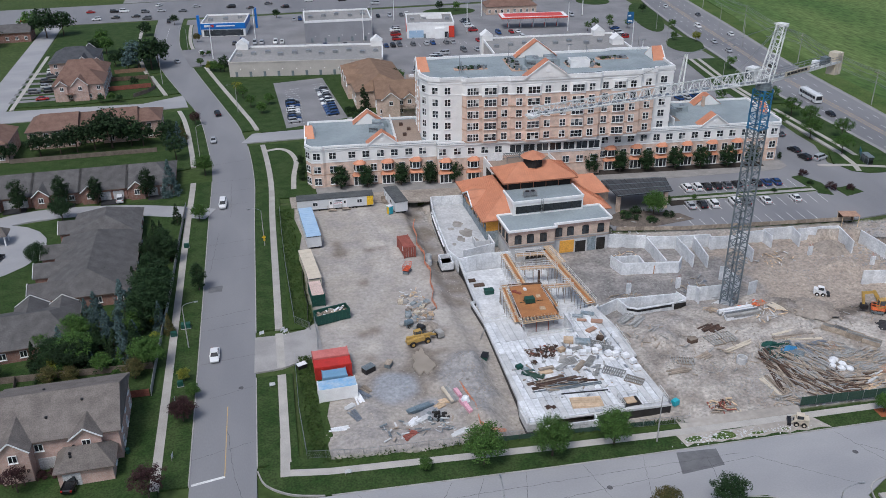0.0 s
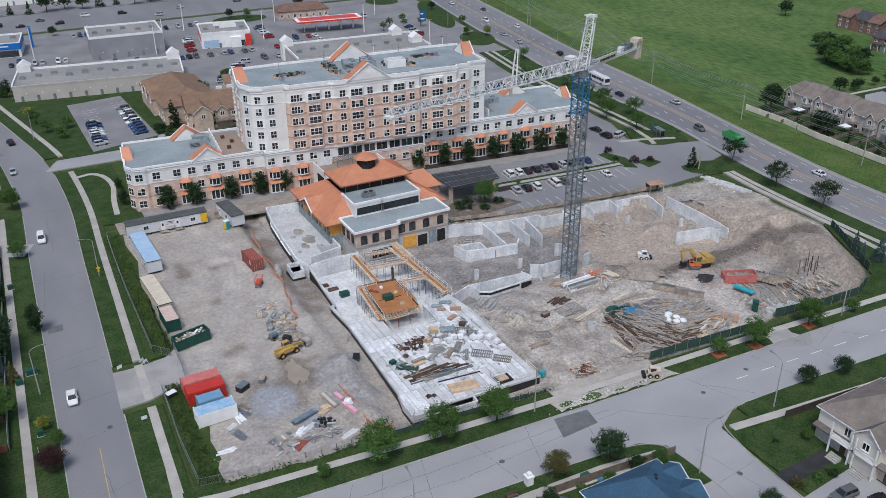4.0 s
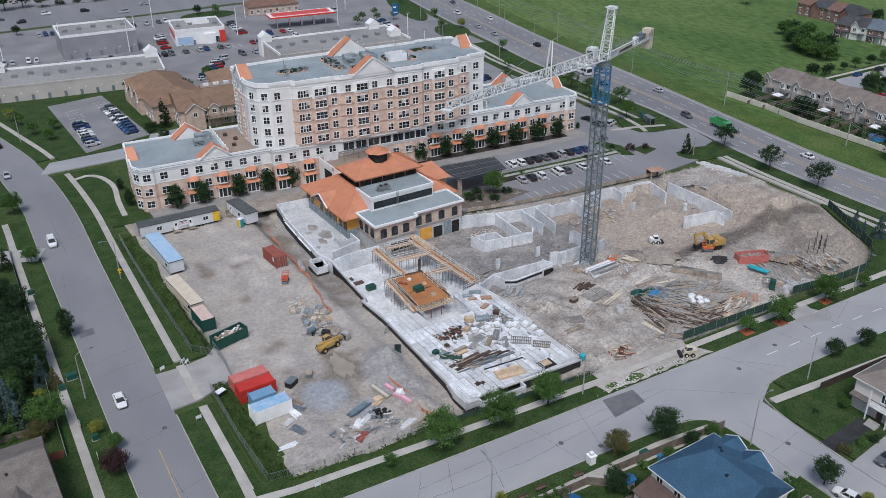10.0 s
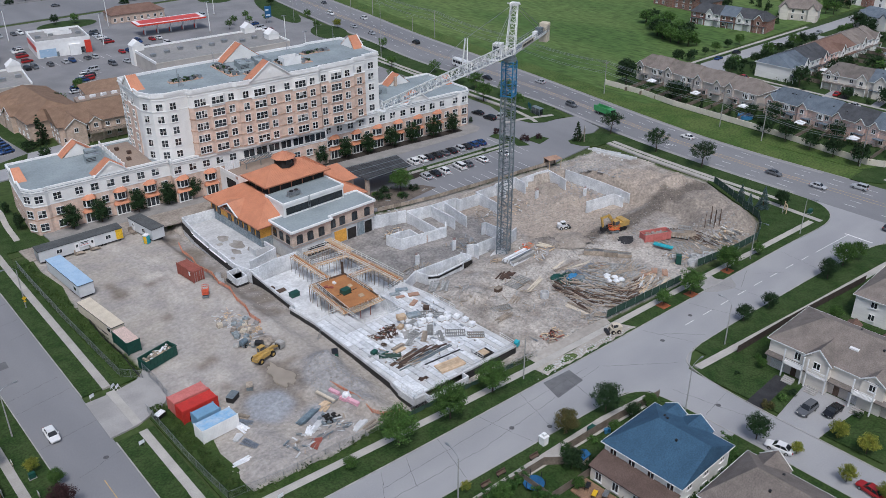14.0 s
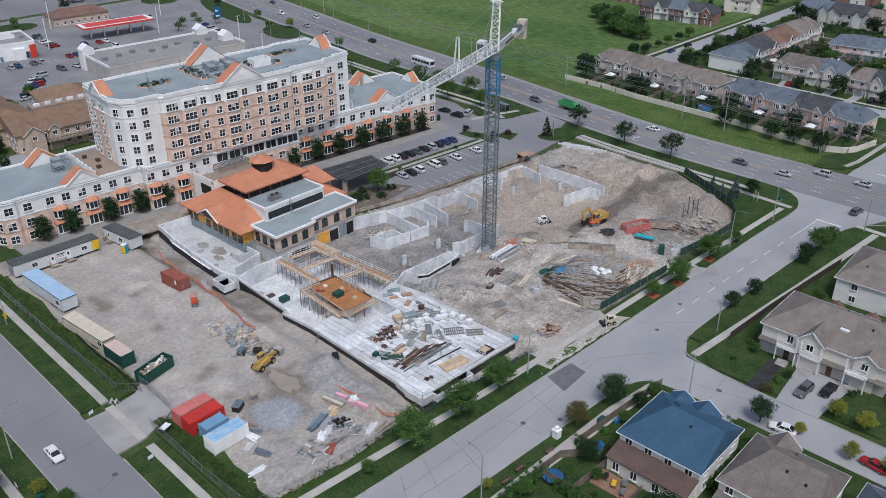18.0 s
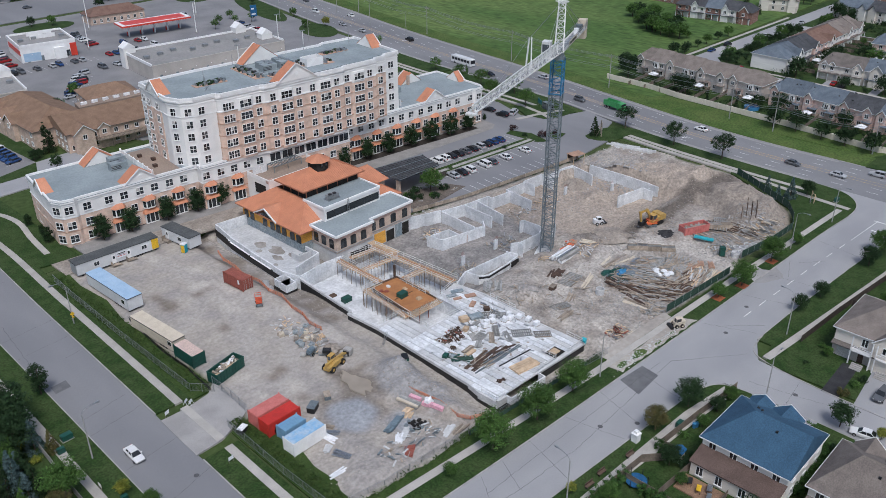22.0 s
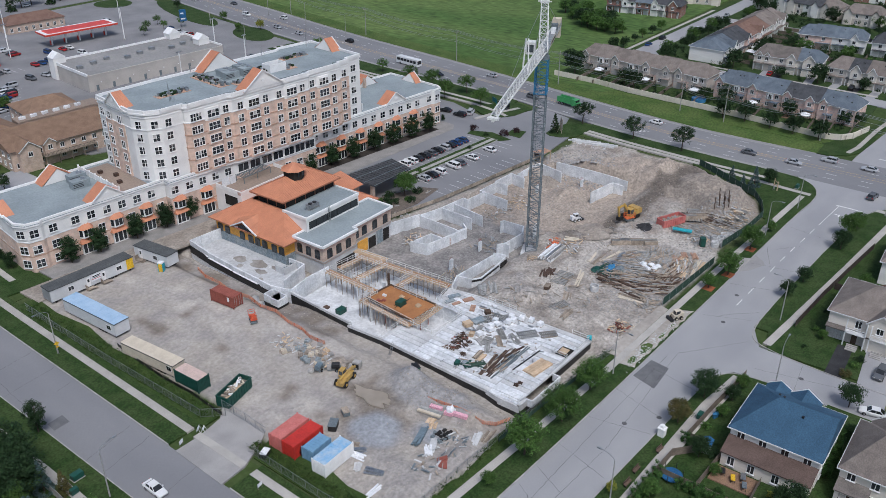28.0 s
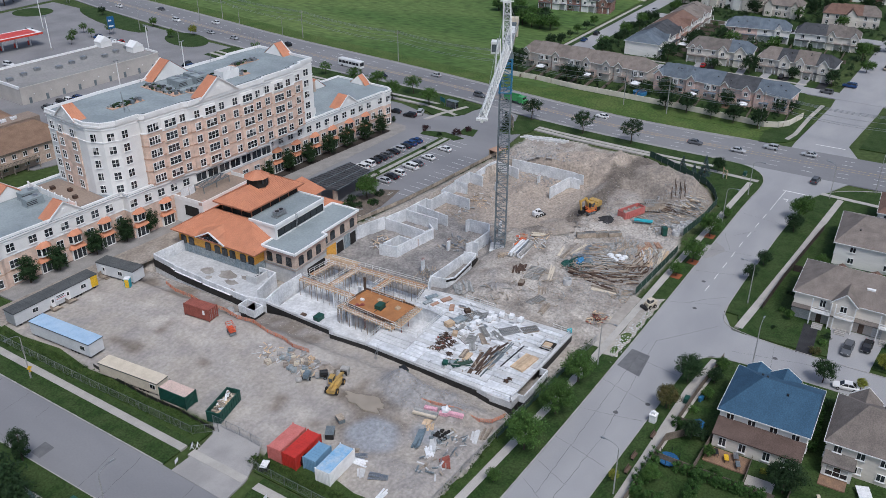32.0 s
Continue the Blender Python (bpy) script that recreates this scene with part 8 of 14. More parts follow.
def trailer(x, y, a, l, w, h, roof, label, doors=(), windows=(), yellow=False, side="trailer"):
    t = thing("site_trailer", label, "trailer", pose(x, y, terrain(x, y), 0, 0, a))
    boxes("body", M[side], [(-l / 2, -w / 2, 0.55, l / 2, w / 2, h)] + [(-l / 2 + 0.4 * i, -w / 2 - 0.012, 0.6, -l / 2 + 0.36 + 0.4 * i, w / 2 + 0.012, h - 0.1) for i in range(int(l / 0.4))], t, "white ribbed siding")

    def rf(bm):
        bm_box(bm, -l / 2 - 0.08, -w / 2 - 0.08, h, l / 2 + 0.08, w / 2 + 0.08, h + 0.1)
        for i in range(int(l / 1.2)):
            bm_box(bm, -l / 2 + 0.5 + 1.2 * i, -w / 2, h + 0.1, -l / 2 + 0.56 + 1.2 * i, w / 2, h + 0.13)
    built("roof", M[roof], rf, t, "flat sheet roof")
    boxes("trim", M["trailerroof"], [(-l / 2 - 0.1, -w / 2 - 0.1, h - 0.12, l / 2 + 0.1, -w / 2 - 0.02, h + 0.05), (-l / 2 - 0.1, w / 2 + 0.02, h - 0.12, l / 2 + 0.1, w / 2 + 0.1, h + 0.05), (-l / 2 - 0.1, -w / 2, h - 0.12, -l / 2 - 0.02, w / 2, h + 0.05), (l / 2 + 0.02, -w / 2, h - 0.12, l / 2 + 0.1, w / 2, h + 0.05)], t)
    boxes("chassis", M["black"], [(-l / 2 + 0.3, -w / 2 + 0.4, 0.2, l / 2 - 0.3, -w / 2 + 0.6, 0.55), (-l / 2 + 0.3, w / 2 - 0.6, 0.2, l / 2 - 0.3, w / 2 - 0.4, 0.55)] + [(-l / 2 + 1 + (l - 2) * i / 4, -w / 2 + 0.3, -0.2, -l / 2 + 1.4 + (l - 2) * i / 4, w / 2 - 0.3, 0.3) for i in range(5)], t)
    for i in range(3):
        built("wheel", M["rubber"], lambda bm: bm_tube(bm, (l * 0.18 + i * 0.9, -w / 2 + 0.1, 0.38), (l * 0.18 + i * 0.9, -w / 2 + 0.35, 0.38), 0.36, 12), t)
    for u in doors:
        d = boxes("door", M["trimw"], [(u - 0.48, -w / 2 - 0.07, 0.6, u + 0.48, -w / 2, 2.7)], t, "white door")
        boxes("pane", M["glass"], [(u - 0.22, -w / 2 - 0.1, 1.7, u + 0.22, -w / 2 - 0.05, 2.4)], d)
        boxes("steps", M["oldlumber"], [(u - 0.9, -w / 2 - 1.2, 0.38, u + 0.9, -w / 2 - 0.1, 0.5), (u + 0.9, -w / 2 - 1.1, 0.12, u + 1.4, -w / 2 - 0.1, 0.25), (u - 0.9, -w / 2 - 1.15, 0.5, u - 0.84, -w / 2 - 0.1, 1.4)], t, "timber entrance steps")
    for u in windows:
        f = boxes("window", M["trimw"], [(u - 0.65, -w / 2 - 0.06, 1.5, u + 0.65, -w / 2, 2.5)], t)
        boxes("pane", M["glass"], [(u - 0.57, -w / 2 - 0.08, 1.57, u - 0.03, -w / 2 - 0.04, 2.43), (u + 0.03, -w / 2 - 0.08, 1.57, u + 0.57, -w / 2 - 0.04, 2.43)], f)
    if yellow:
        boxes("panel", M["sign_yellow"], [(l / 2 - 1.7, -w / 2 - 0.04, 0.65, l / 2 - 0.05, -w / 2 - 0.013, h - 0.15)], t, "yellow end panel")
    return t


t1 = trailer(19.7, 204.9, -2.5, 19.6, 3.4, 3.3, "trailerroof", "long white office trailer with a dark roof and yellow end panel", (-1.2, 2.4), (-5.2, 6.2), True)
s1 = boxes("sign", M["white"], [(-0.5, -1.85, 1.5, 1.8, -1.74, 2.9)], t1, "white board with printed bars")
boxes("sign_bar", M["black"], [(-0.3, -1.88, 2.5, 1.6, -1.84, 2.7), (-0.2, -1.88, 2.2, 1.4, -1.84, 2.32)], t1)
boxes("sign_bar", M["red"], [(-0.4, -1.88, 1.9, 1.7, -1.84, 2.0)], t1)
trailer(11.7, 190.3, -88, 16.8, 3.3, 3.3, "ltblue", "white trailer with a pale blue sheet roof", (), (6.5,))
trailer(35.2, 202.3, -84, 10.6, 3.3, 3.3, "trailerroof", "short white office trailer with a dark roof", (-3.2,), (1.5,))
trailer(9.7, 169.2, -86, 14.2, 2.7, 2.9, "cream", "cream storage trailer with a ribbed cream roof", (), (6.0,), False, "cream")


def toilet(x, y, a, c1, c2, label):
    t = thing("portable_toilet", label, "portable toilet", pose(x, y, terrain(x, y), 0, 0, a))
    boxes("cabin", M[c1], [(-0.58, -0.58, 0.1, 0.58, 0.58, 2.15)], t)
    boxes("door", M[c2], [(-0.45, -0.63, 0.15, 0.45, -0.58, 2.0)], t)
    boxes("roof", M["white" if c1 != "green" else "green"], [(-0.63, -0.63, 2.15, 0.63, 0.63, 2.3)], t, "pale domed roof")
    boxes("skid", M["black"], [(-0.6, -0.5, 0, 0.6, -0.35, 0.1), (-0.6, 0.35, 0, 0.6, 0.5, 0.1)], t)


toilet(32.7, 197.2, -60, "teal", "sign_yellow", "teal and yellow portable toilet beside a trailer")
toilet(118.0, 104.9, -50, "green", "green", "dark green portable toilet on the rubble")


def dumpster(x, y, a, l, w, h, m, fill, label):
    d = thing("dumpster", label, "dumpster", pose(x, y, terrain(x, y), 0, 0, a))

    def shell(bm):
        t = 0.1
        bm_box(bm, -l / 2, -w / 2, 0.15, l / 2, w / 2, 0.3)
        for s in (-1, 1):
            y0 = s * w / 2
            bm_box(bm, -l / 2, min(y0, y0 - s * t), 0.3, l / 2, max(y0, y0 - s * t), h)
            x0 = s * l / 2
            bm_box(bm, min(x0, x0 - s * t), -w / 2 + t, 0.3, max(x0, x0 - s * t), w / 2 - t, h)
    built("shell", M[m], shell, d, "open-topped steel shell")
    boxes("rib", M[m], [(-l / 2 + 0.1 + 0.75 * i, s * w / 2 - 0.09, 0.2, -l / 2 + 0.24 + 0.75 * i, s * w / 2 + 0.09, h) for i in range(int(l / 0.75)) for s in (-1, 1)], d, "steel side ribs")
    boxes("rim", M[m], [(-l / 2 - 0.06, -w / 2 - 0.06, h, l / 2 + 0.06, -w / 2 + 0.1, h + 0.12), (-l / 2 - 0.06, w / 2 - 0.1, h, l / 2 + 0.06, w / 2 + 0.06, h + 0.12), (-l / 2 - 0.06, -w / 2 + 0.1, h, -l / 2 + 0.1, w / 2 - 0.1, h + 0.12), (l / 2 - 0.1, -w / 2 + 0.1, h, l / 2 + 0.06, w / 2 - 0.1, h + 0.12)], d)
    r, heap_bm = random.Random(int(x)), bmesh.new()
    for i in range(44):
        p, q = Vector((r.uniform(-l / 2 + 0.5, l / 2 - 0.5), r.uniform(-w / 2 + 0.4, w / 2 - 0.4), h - 0.75 + r.uniform(0, 0.65))), Vector((r.uniform(-1, 1), r.uniform(-0.6, 0.6), r.uniform(-0.12, 0.2))).normalized() * r.uniform(0.5, 1.2)
        p.x, p.y = max(-l / 2 + 0.9, min(l / 2 - 0.9, p.x)), max(-w / 2 + 0.8, min(w / 2 - 0.8, p.y))
        k, m = len(heap_bm.faces), r.randrange(len(fill))
        bm_beam(heap_bm, p - q * 0.6, p + q * 0.6, r.uniform(0.12, 0.5), r.uniform(0.05, 0.2))
        heap_bm.faces.ensure_lookup_table()
        for f in heap_bm.faces[k:]:
            f.material_index = m
    tagged(part("scrap", heap_bm, [M[m] for m in fill], d, "broken boards and scrap"), kind="stuff")
    boxes("load", M["wet"], [(-l / 2 + 0.12, -w / 2 + 0.12, 0.3, l / 2 - 0.12, w / 2 - 0.12, h - 0.85)], d)


dumpster(12.1, 149.3, 13, 7.0, 2.6, 2.2, "green", ("oldlumber", "white", "lumber", "cream"), "dark green dumpster half full of timber scrap")
dumpster(124.2, 115.6, -24, 7.2, 2.6, 2.0, "faded", ("oldlumber", "gravel", "greylumber"), "faded red dumpster filled with rubble")


# ---- machines ----
def wheel(parent, x, y, z, r, w, hub="yellow"):
    t = built("wheel", M["rubber"], lambda bm: (bm_tube(bm, (x, y - w / 2, z), (x, y + w / 2, z), r, 18)), parent, "black tyre")
    built("rim", M[hub], lambda bm: bm_tube(bm, (x, y - w / 2 - 0.03, z), (x, y + w / 2 + 0.03, z), r * 0.5, 12), t)


def telehandler(x, y, a):
    t = thing("telehandler", "yellow telescopic handler with its boom lowered", "machine", pose(x, y, terrain(x, y) - 0.05, 0, 0, a))
    for sx in (-1.5, 1.6):
        for sy in (-0.95, 0.95):
            wheel(t, sx, sy, 0.62, 0.62, 0.42)
    boxes("chassis", M["yellow"], [(-2.4, -0.6, 0.6, 2.3, 0.6, 1.2), (-2.6, -0.95, 0.9, -0.7, -0.1, 1.55)], t, "yellow chassis")
    boxes("engine_cover", M["yellow"], [(-1.0, -1.0, 0.9, 1.1, -0.25, 1.7)], t)
    c = boxes("cab", M["yellow"], [(-0.5, 0.2, 1.1, 0.9, 1.05, 1.6), (-0.5, 0.2, 2.45, 0.9, 1.05, 2.55)] + [(px, py, 1.6, px + 0.08, py + 0.08, 2.45) for px in (-0.5, 0.82) for py in (0.2, 0.97)], t, "glazed cab")
    boxes("pane", M["dirtglass"], [(-0.46, 0.24, 1.6, 0.86, 1.0, 2.44)], c)
    built("boom", M["yellow"], lambda bm: (bm_beam(bm, (-2.5, -0.1, 1.9), (3.0, -0.1, 1.35), 0.42, 0.5), bm_beam(bm, (2.6, -0.1, 1.35), (3.9, -0.1, 0.95), 0.3, 0.36)), t, "yellow telescopic boom")
    boxes("fork", M["black"], [(3.8, -0.7, 0.3, 3.95, 0.55, 1.2), (3.9, -0.6, 0.25, 5.0, -0.45, 0.33), (3.9, 0.3, 0.25, 5.0, 0.45, 0.33)], t)
    boxes("load", M["kerb"], [(3.98, -0.8, 0.34, 5.2, 0.7, 1.5)], t, "white wrapped load")


telehandler(27.2, 136.6, 14)


def excavator(x, y, a):
    e = thing("excavator", "large yellow tracked excavator with folded arm", "machine", pose(x, y, terrain(x, y), 0, 0, a))
    for s in (-1, 1):
        def track(bm):
            pts = [(2.0 * math.cos(k) if abs(math.cos(k)) > 0.01 else 0, 0.5 + 0.5 * math.sin(k)) for k in [i * math.tau / 20 for i in range(20)]]
            pts = [((1.6 if px > 0 else -1.6) + 0.5 * math.cos(i * math.tau / 20), pz) for i, (px, pz) in enumerate(pts)]
            f = [bm.verts.new((p[0], s * 1.3 - 0.3, p[1])) for p in pts]
            g = [bm.verts.new((p[0], s * 1.3 + 0.3, p[1])) for p in pts]
            bm.faces.new(f), bm.faces.new(g[::-1])
            for i in range(20):
                bm.faces.new((f[i], g[i], g[(i + 1) % 20], f[(i + 1) % 20]))
        built("track", M["rubber"], track, e, "steel crawler track")
    boxes("undercarriage", M["black"], [(-1.2, -1.0, 0.5, 1.2, 1.0, 1.05)], e)
    boxes("house", M["yellow"], [(-2.6, -1.4, 1.1, 0.6, 1.4, 2.2), (-2.6, -1.4, 2.2, -0.9, 1.4, 2.6)], e, "yellow engine house")
    boxes("counterweight", M["yellow"], [(-3.0, -1.4, 1.1, -2.6, 1.4, 2.3)], e)
    c = boxes("cab", M["yellow"], [(0.2, 0.35, 1.1, 1.8, 1.4, 1.7), (0.2, 0.35, 2.95, 1.8, 1.4, 3.05)] + [(px, py, 1.7, px + 0.09, py + 0.09, 2.95) for px in (0.2, 1.7) for py in (0.35, 1.3)], e, "glazed cab")
    boxes("pane", M["dirtglass"], [(0.25, 0.4, 1.7, 1.75, 1.35, 2.94)], c)
    built("boom", M["yellow"], lambda bm: (bm_beam(bm, (0.8, -0.2, 1.7), (2.6, -0.2, 4.4), 0.5, 0.7), bm_beam(bm, (2.5, -0.2, 4.4), (5.0, -0.2, 4.2), 0.45, 0.6)), e, "yellow bent boom")
    built("arm", M["yellow"], lambda bm: bm_beam(bm, (4.9, -0.2, 4.4), (4.2, -0.2, 1.6), 0.38, 0.5), e)
    boxes("bucket", M["black"], [(3.4, -0.8, 0.5, 4.6, 0.4, 1.5)], e, "worn black bucket")
    built("ram", M["steel"], lambda bm: (bm_beam(bm, (1.4, -0.2, 1.8), (2.5, -0.2, 3.7), 0.16), bm_beam(bm, (3.0, -0.2, 4.7), (4.9, -0.2, 4.6), 0.14)), e)


excavator(122.5, 125.9, 168)


def lift_platform(x, y, a, m="machine_red"):
    s = thing("scissor_lift", "red scissor lift platform with guard rails", "lift", pose(x, y, terrain(x, y), 0, 0, a))
    boxes("base", M["cranegrey"], [(-1.2, -0.6, 0.25, 1.2, 0.6, 0.7)], s)
    for px in (-0.85, 0.85):
        for py in (-0.6, 0.6):
            wheel(s, px, py, 0.22, 0.22, 0.14, "steel")
    boxes("platform", M[m], [(-1.3, -0.65, 1.0, 1.3, 0.65, 1.1)], s)
    guard([(-1.3, -0.65), (1.3, -0.65), (1.3, 0.65), (-1.3, 0.65), (-1.3, -0.65)], 1.1, m, s)
    built("scissor", M[m], lambda bm: [bm_beam(bm, (-0.9, py, 0.7), (0.9, py, 1.0), 0.1) for py in (-0.5, 0.5)], s)


lift_platform(30.8, 165.2, 60)
lift_platform(120.6, 125.2, -35, "orange")


def skid_steer(x, y, a, m, label, z=None):
    s = thing("skid_steer", label, "machine", pose(x, y, terrain(x, y) if z is None else z, 0, 0, a))
    for px in (-0.6, 0.6):
        for py in (-0.75, 0.75):
            wheel(s, px, py, 0.4, 0.4, 0.3, m)
    boxes("body", M[m], [(-1.3, -0.6, 0.4, 0.9, 0.6, 1.1), (-1.3, -0.6, 1.1, -0.5, 0.6, 1.5)], s)
    c = boxes("cab", M[m], [(-0.5, -0.5, 1.95, 0.7, 0.5, 2.05)] + [(px, py, 1.1, px + 0.08, py + 0.08, 1.95) for px in (-0.5, 0.62) for py in (-0.5, 0.42)], s)
    boxes("pane", M["dirtglass"], [(-0.45, -0.45, 1.1, 0.65, 0.45, 1.94)], c)
    built("arm", M[m], lambda bm: [(bm_beam(bm, (-1.2, py, 1.5), (0.9, py, 1.2), 0.12, 0.2), bm_beam(bm, (0.9, py, 1.2), (1.5, py, 0.4), 0.12, 0.2)) for py in (-0.7, 0.7)], s)
    boxes("bucket", M["black"], [(1.4, -0.95, 0.1, 2.0, 0.95, 0.65)], s)


skid_steer(117.0, 138.4, -30, "white", "small white skid loader on the dirt")
skid_steer(83.4, 96.6, 150, "cream", "cream compact machine parked on the verge", 0.12)

# ---- loose material ----
BOARD = {}


def board(material, l, w, h):
    k = (material, l, w, h)
    if k not in BOARD:
        bm = bmesh.new()
        bm_box(bm, -l / 2, -w / 2, 0, l / 2, w / 2, h)
        BOARD[k] = bpy.data.meshes.new("board")
        bm.to_mesh(BOARD[k]), bm.free()
        BOARD[k].materials.append(M[material])
    return BOARD[k]


pile_r = random.Random(21)


def pile(x, y, a, l, mats, n, label, z=None, cols=5, w=0.24, h=0.1, mess=6.0, name="timber_pile", category="timber"):
    """Boards in rough layers; each board is a part."""
    z = terrain(x, y) if z is None else z
    p = thing(name, label, category, pose(x, y, z, 0, 0, a))
    if n > 5:
        n, cols, w = max(5, round(n * 0.6)), max(3, round(cols * 0.8)), w * 1.25
    for i in range(n):
        m = pile_r.choice(mats)
        o = new("board", board(m, l, w, h))
        o.parent = p
        row, col = divmod(i, cols)
        o.matrix_basis = pose(pile_r.uniform(-0.12, 0.12) * l * (mess > 3), (col - (cols - 1) / 2) * w * 1.12 + pile_r.uniform(-0.04, 0.04) * mess / 3, row * h * 1.02 + 0.02 * (mess > 3) * pile_r.random(), 0, 0, pile_r.uniform(-mess, mess))
    return p


SL = 0.5
# on the slab
pile(51.2, 110.2, -9, 5.4, ("lumber",), 42, "neat pack of new yellow lumber on the slab", SL, 12, 0.2, 0.13, 0.5)
for a, b, m, n in (((43.0, 117.6), (50.2, 118.6), "darklumber", 3), ((44.4, 116.9), (52.4, 117.9), "fittings", 3), ((43.4, 116.2), (54.0, 116.6), "darklumber", 3), ((43.2, 115.4), (56.0, 115.2), "cranegrey", 2), ((46.8, 115.9), (53.0, 116.2), "oldlumber", 3), ((47.9, 113.8), (56.2, 112.9), "black", 1), ((50.2, 117.2), (55.6, 116.0), "fittings", 2)):
    pile((a[0] + b[0]) / 2, (a[1] + b[1]) / 2, math.degrees(math.atan2(b[1] - a[1], b[0] - a[0])), math.hypot(b[0] - a[0], b[1] - a[1]), (m,), n, "long dark steel and timber beams on the slab", SL, 3, 0.2, 0.18, 1.5, "beam_stack", "beams")


def rack_panel(x, y, a, l, w, m, label, z):
    """A framed grid panel lying flat: two long rails over cross bars."""
    p = thing("formwork_grid", label, "formwork", pose(x, y, z, 0, 0, a))
    boxes("frame", M[m], [(-l / 2, k * w / 2 - 0.07, 0.0, l / 2, k * w / 2 + 0.07, 0.22) for k in (-1, 0, 1)], p)
    boxes("cross_bars", M["greylumber"], [(-l / 2 + l * i / 9, -w / 2, 0.14, -l / 2 + l * i / 9 + 0.16, w / 2, 0.3) for i in range(10)], p, "grey cross bars")


for x, y, a, l, w, m in ((59.4, 117.6, -40, 3.8, 2.2, "steel"), (61.9, 114.3, -42, 3.2, 1.9, "oldlumber"), (59.7, 126.7, -38, 3.2, 2.2, "greylumber"), (56.4, 121.6, 48, 3.4, 1.2, "greylumber"), (61.6, 124.8, -40, 2.6, 1.6, "steel"), (52.6, 122.6, 8, 2.6, 1.8, "kerb")):
    rack_panel(x, y, a, l, w, m, "grey framed formwork panel lying on the slab", SL)
for x, y, a, l, m, n in ((47.9, 121.4, 5, 2.8, "oldlumber", 14), (47.4, 120.4, 5, 2.6, "lumber", 12), (54.2, 120.8, 42, 3.6, "oldlumber", 10), (50.6, 121.2, 30, 2.4, "greylumber", 12), (51.8, 123.6, 60, 2.4, "kerb", 10), (56.6, 118.8, 60, 3.6, "greylumber", 8), (55.4, 126.4, 10, 2.4, "greylumber", 8)):
    pile(x, y, a, l, (m,), n, "small stack of timber and form panels on the slab", SL, 4, 0.26, 0.12, 2, "formwork_stack", "formwork")
for x, y, a, l, w, m, h in ((44.9, 120.2, -35, 4.2, 1.3, "greentarp", 0.28), (43.2, 122.9, 15, 1.2, 0.9, "green", 0.7), (44.4, 122.0, 0, 1.4, 0.8, "bluewrap", 0.4), (57.6, 128.0, -20, 2.8, 1.8, "bluewrap", 0.55), (55.0, 128.9, -20, 1.8, 1.4, "lumber", 0.9), (61.2, 128.2, -40, 1.2, 1.0, "darklumber", 0.8), (60.2, 137.2, -20, 2.2, 0.9, "bluewrap", 0.4), (62.4, 137.6, -30, 2.6, 1.0, "bluewrap", 0.45), (63.1, 134.4, -25, 2.3, 1.2, "tanpack", 0.35), (60.8, 131.7, 25, 2.2, 1.0, "tanpack", 0.4), (60.4, 135.6, -20, 1.9, 0.8, "tanpack", 0.25), (52.6, 126.2, 20, 1.2, 0.9, "lumber", 0.8), (58.7, 108.9, 0, 1.8, 1.6, "lumber", 0.25)):
    p = thing("material_pack", {"tanpack": "orange-tan stack of boards on bearers on the slab", "bluewrap": "blue-grey bundle of sheets on the slab", "lumber": "raw plywood box on the slab"}.get(m, "dark green bundle of sheets on the slab"), "building material", pose(x, y, SL, 0, 0, a))
    k = max(2, round(h / 0.16))
    boxes("sheet_stack", M[m], [(-l / 2 + 0.03 * (i % 2), -w / 2 - 0.02 * (i % 2), 0.1 + (h - 0.1) * i / k, l / 2 + 0.02 * (i % 3), w / 2, 0.1 + (h - 0.1) * (i + 0.93) / k) for i in range(k)], p)
    boxes("bearer", M["oldlumber"], [(s * l * 0.3 - 0.05, -w / 2, 0, s * l * 0.3 + 0.05, w / 2, 0.1) for s in (-1, 1)], p)
for x, y in ((60.6, 122.8), (61.8, 122.4), (63.4, 121.3), (64.0, 119.4), (63.8, 117.2), (62.6, 123.4), (56.1, 124.2), (57.3, 124.8), (58.5, 124.2), (59.5, 125.2), (53.6, 125.0)):
    b = thing("wrapped_pallet", "white plastic-wrapped pallet standing on the slab", "pallet", pose(x, y, SL, 0, 0, pile_r.uniform(-20, 20)))

    def wrap(bm):
        v = bm_box(bm, -0.58, -0.52, 0.12, 0.58, 0.52, 0.95)
        for q in v:
            q.co += Vector((pile_r.uniform(-0.1, 0.1), pile_r.uniform(-0.1, 0.1), pile_r.uniform(-0.1, 0.1) if q.co.z > 0.5 else 0))
        bmesh.ops.bevel(bm, geom=bm.edges[:], offset=0.07, segments=1, affect="EDGES")
    built("wrap", M["white"], wrap, b, "crumpled white wrapping")
    boxes("pallet_base", M["oldlumber"], [(-0.6, -0.5, 0, 0.6, -0.3, 0.12), (-0.6, -0.1, 0, 0.6, 0.1, 0.12), (-0.6, 0.3, 0, 0.6, 0.5, 0.12)], b)


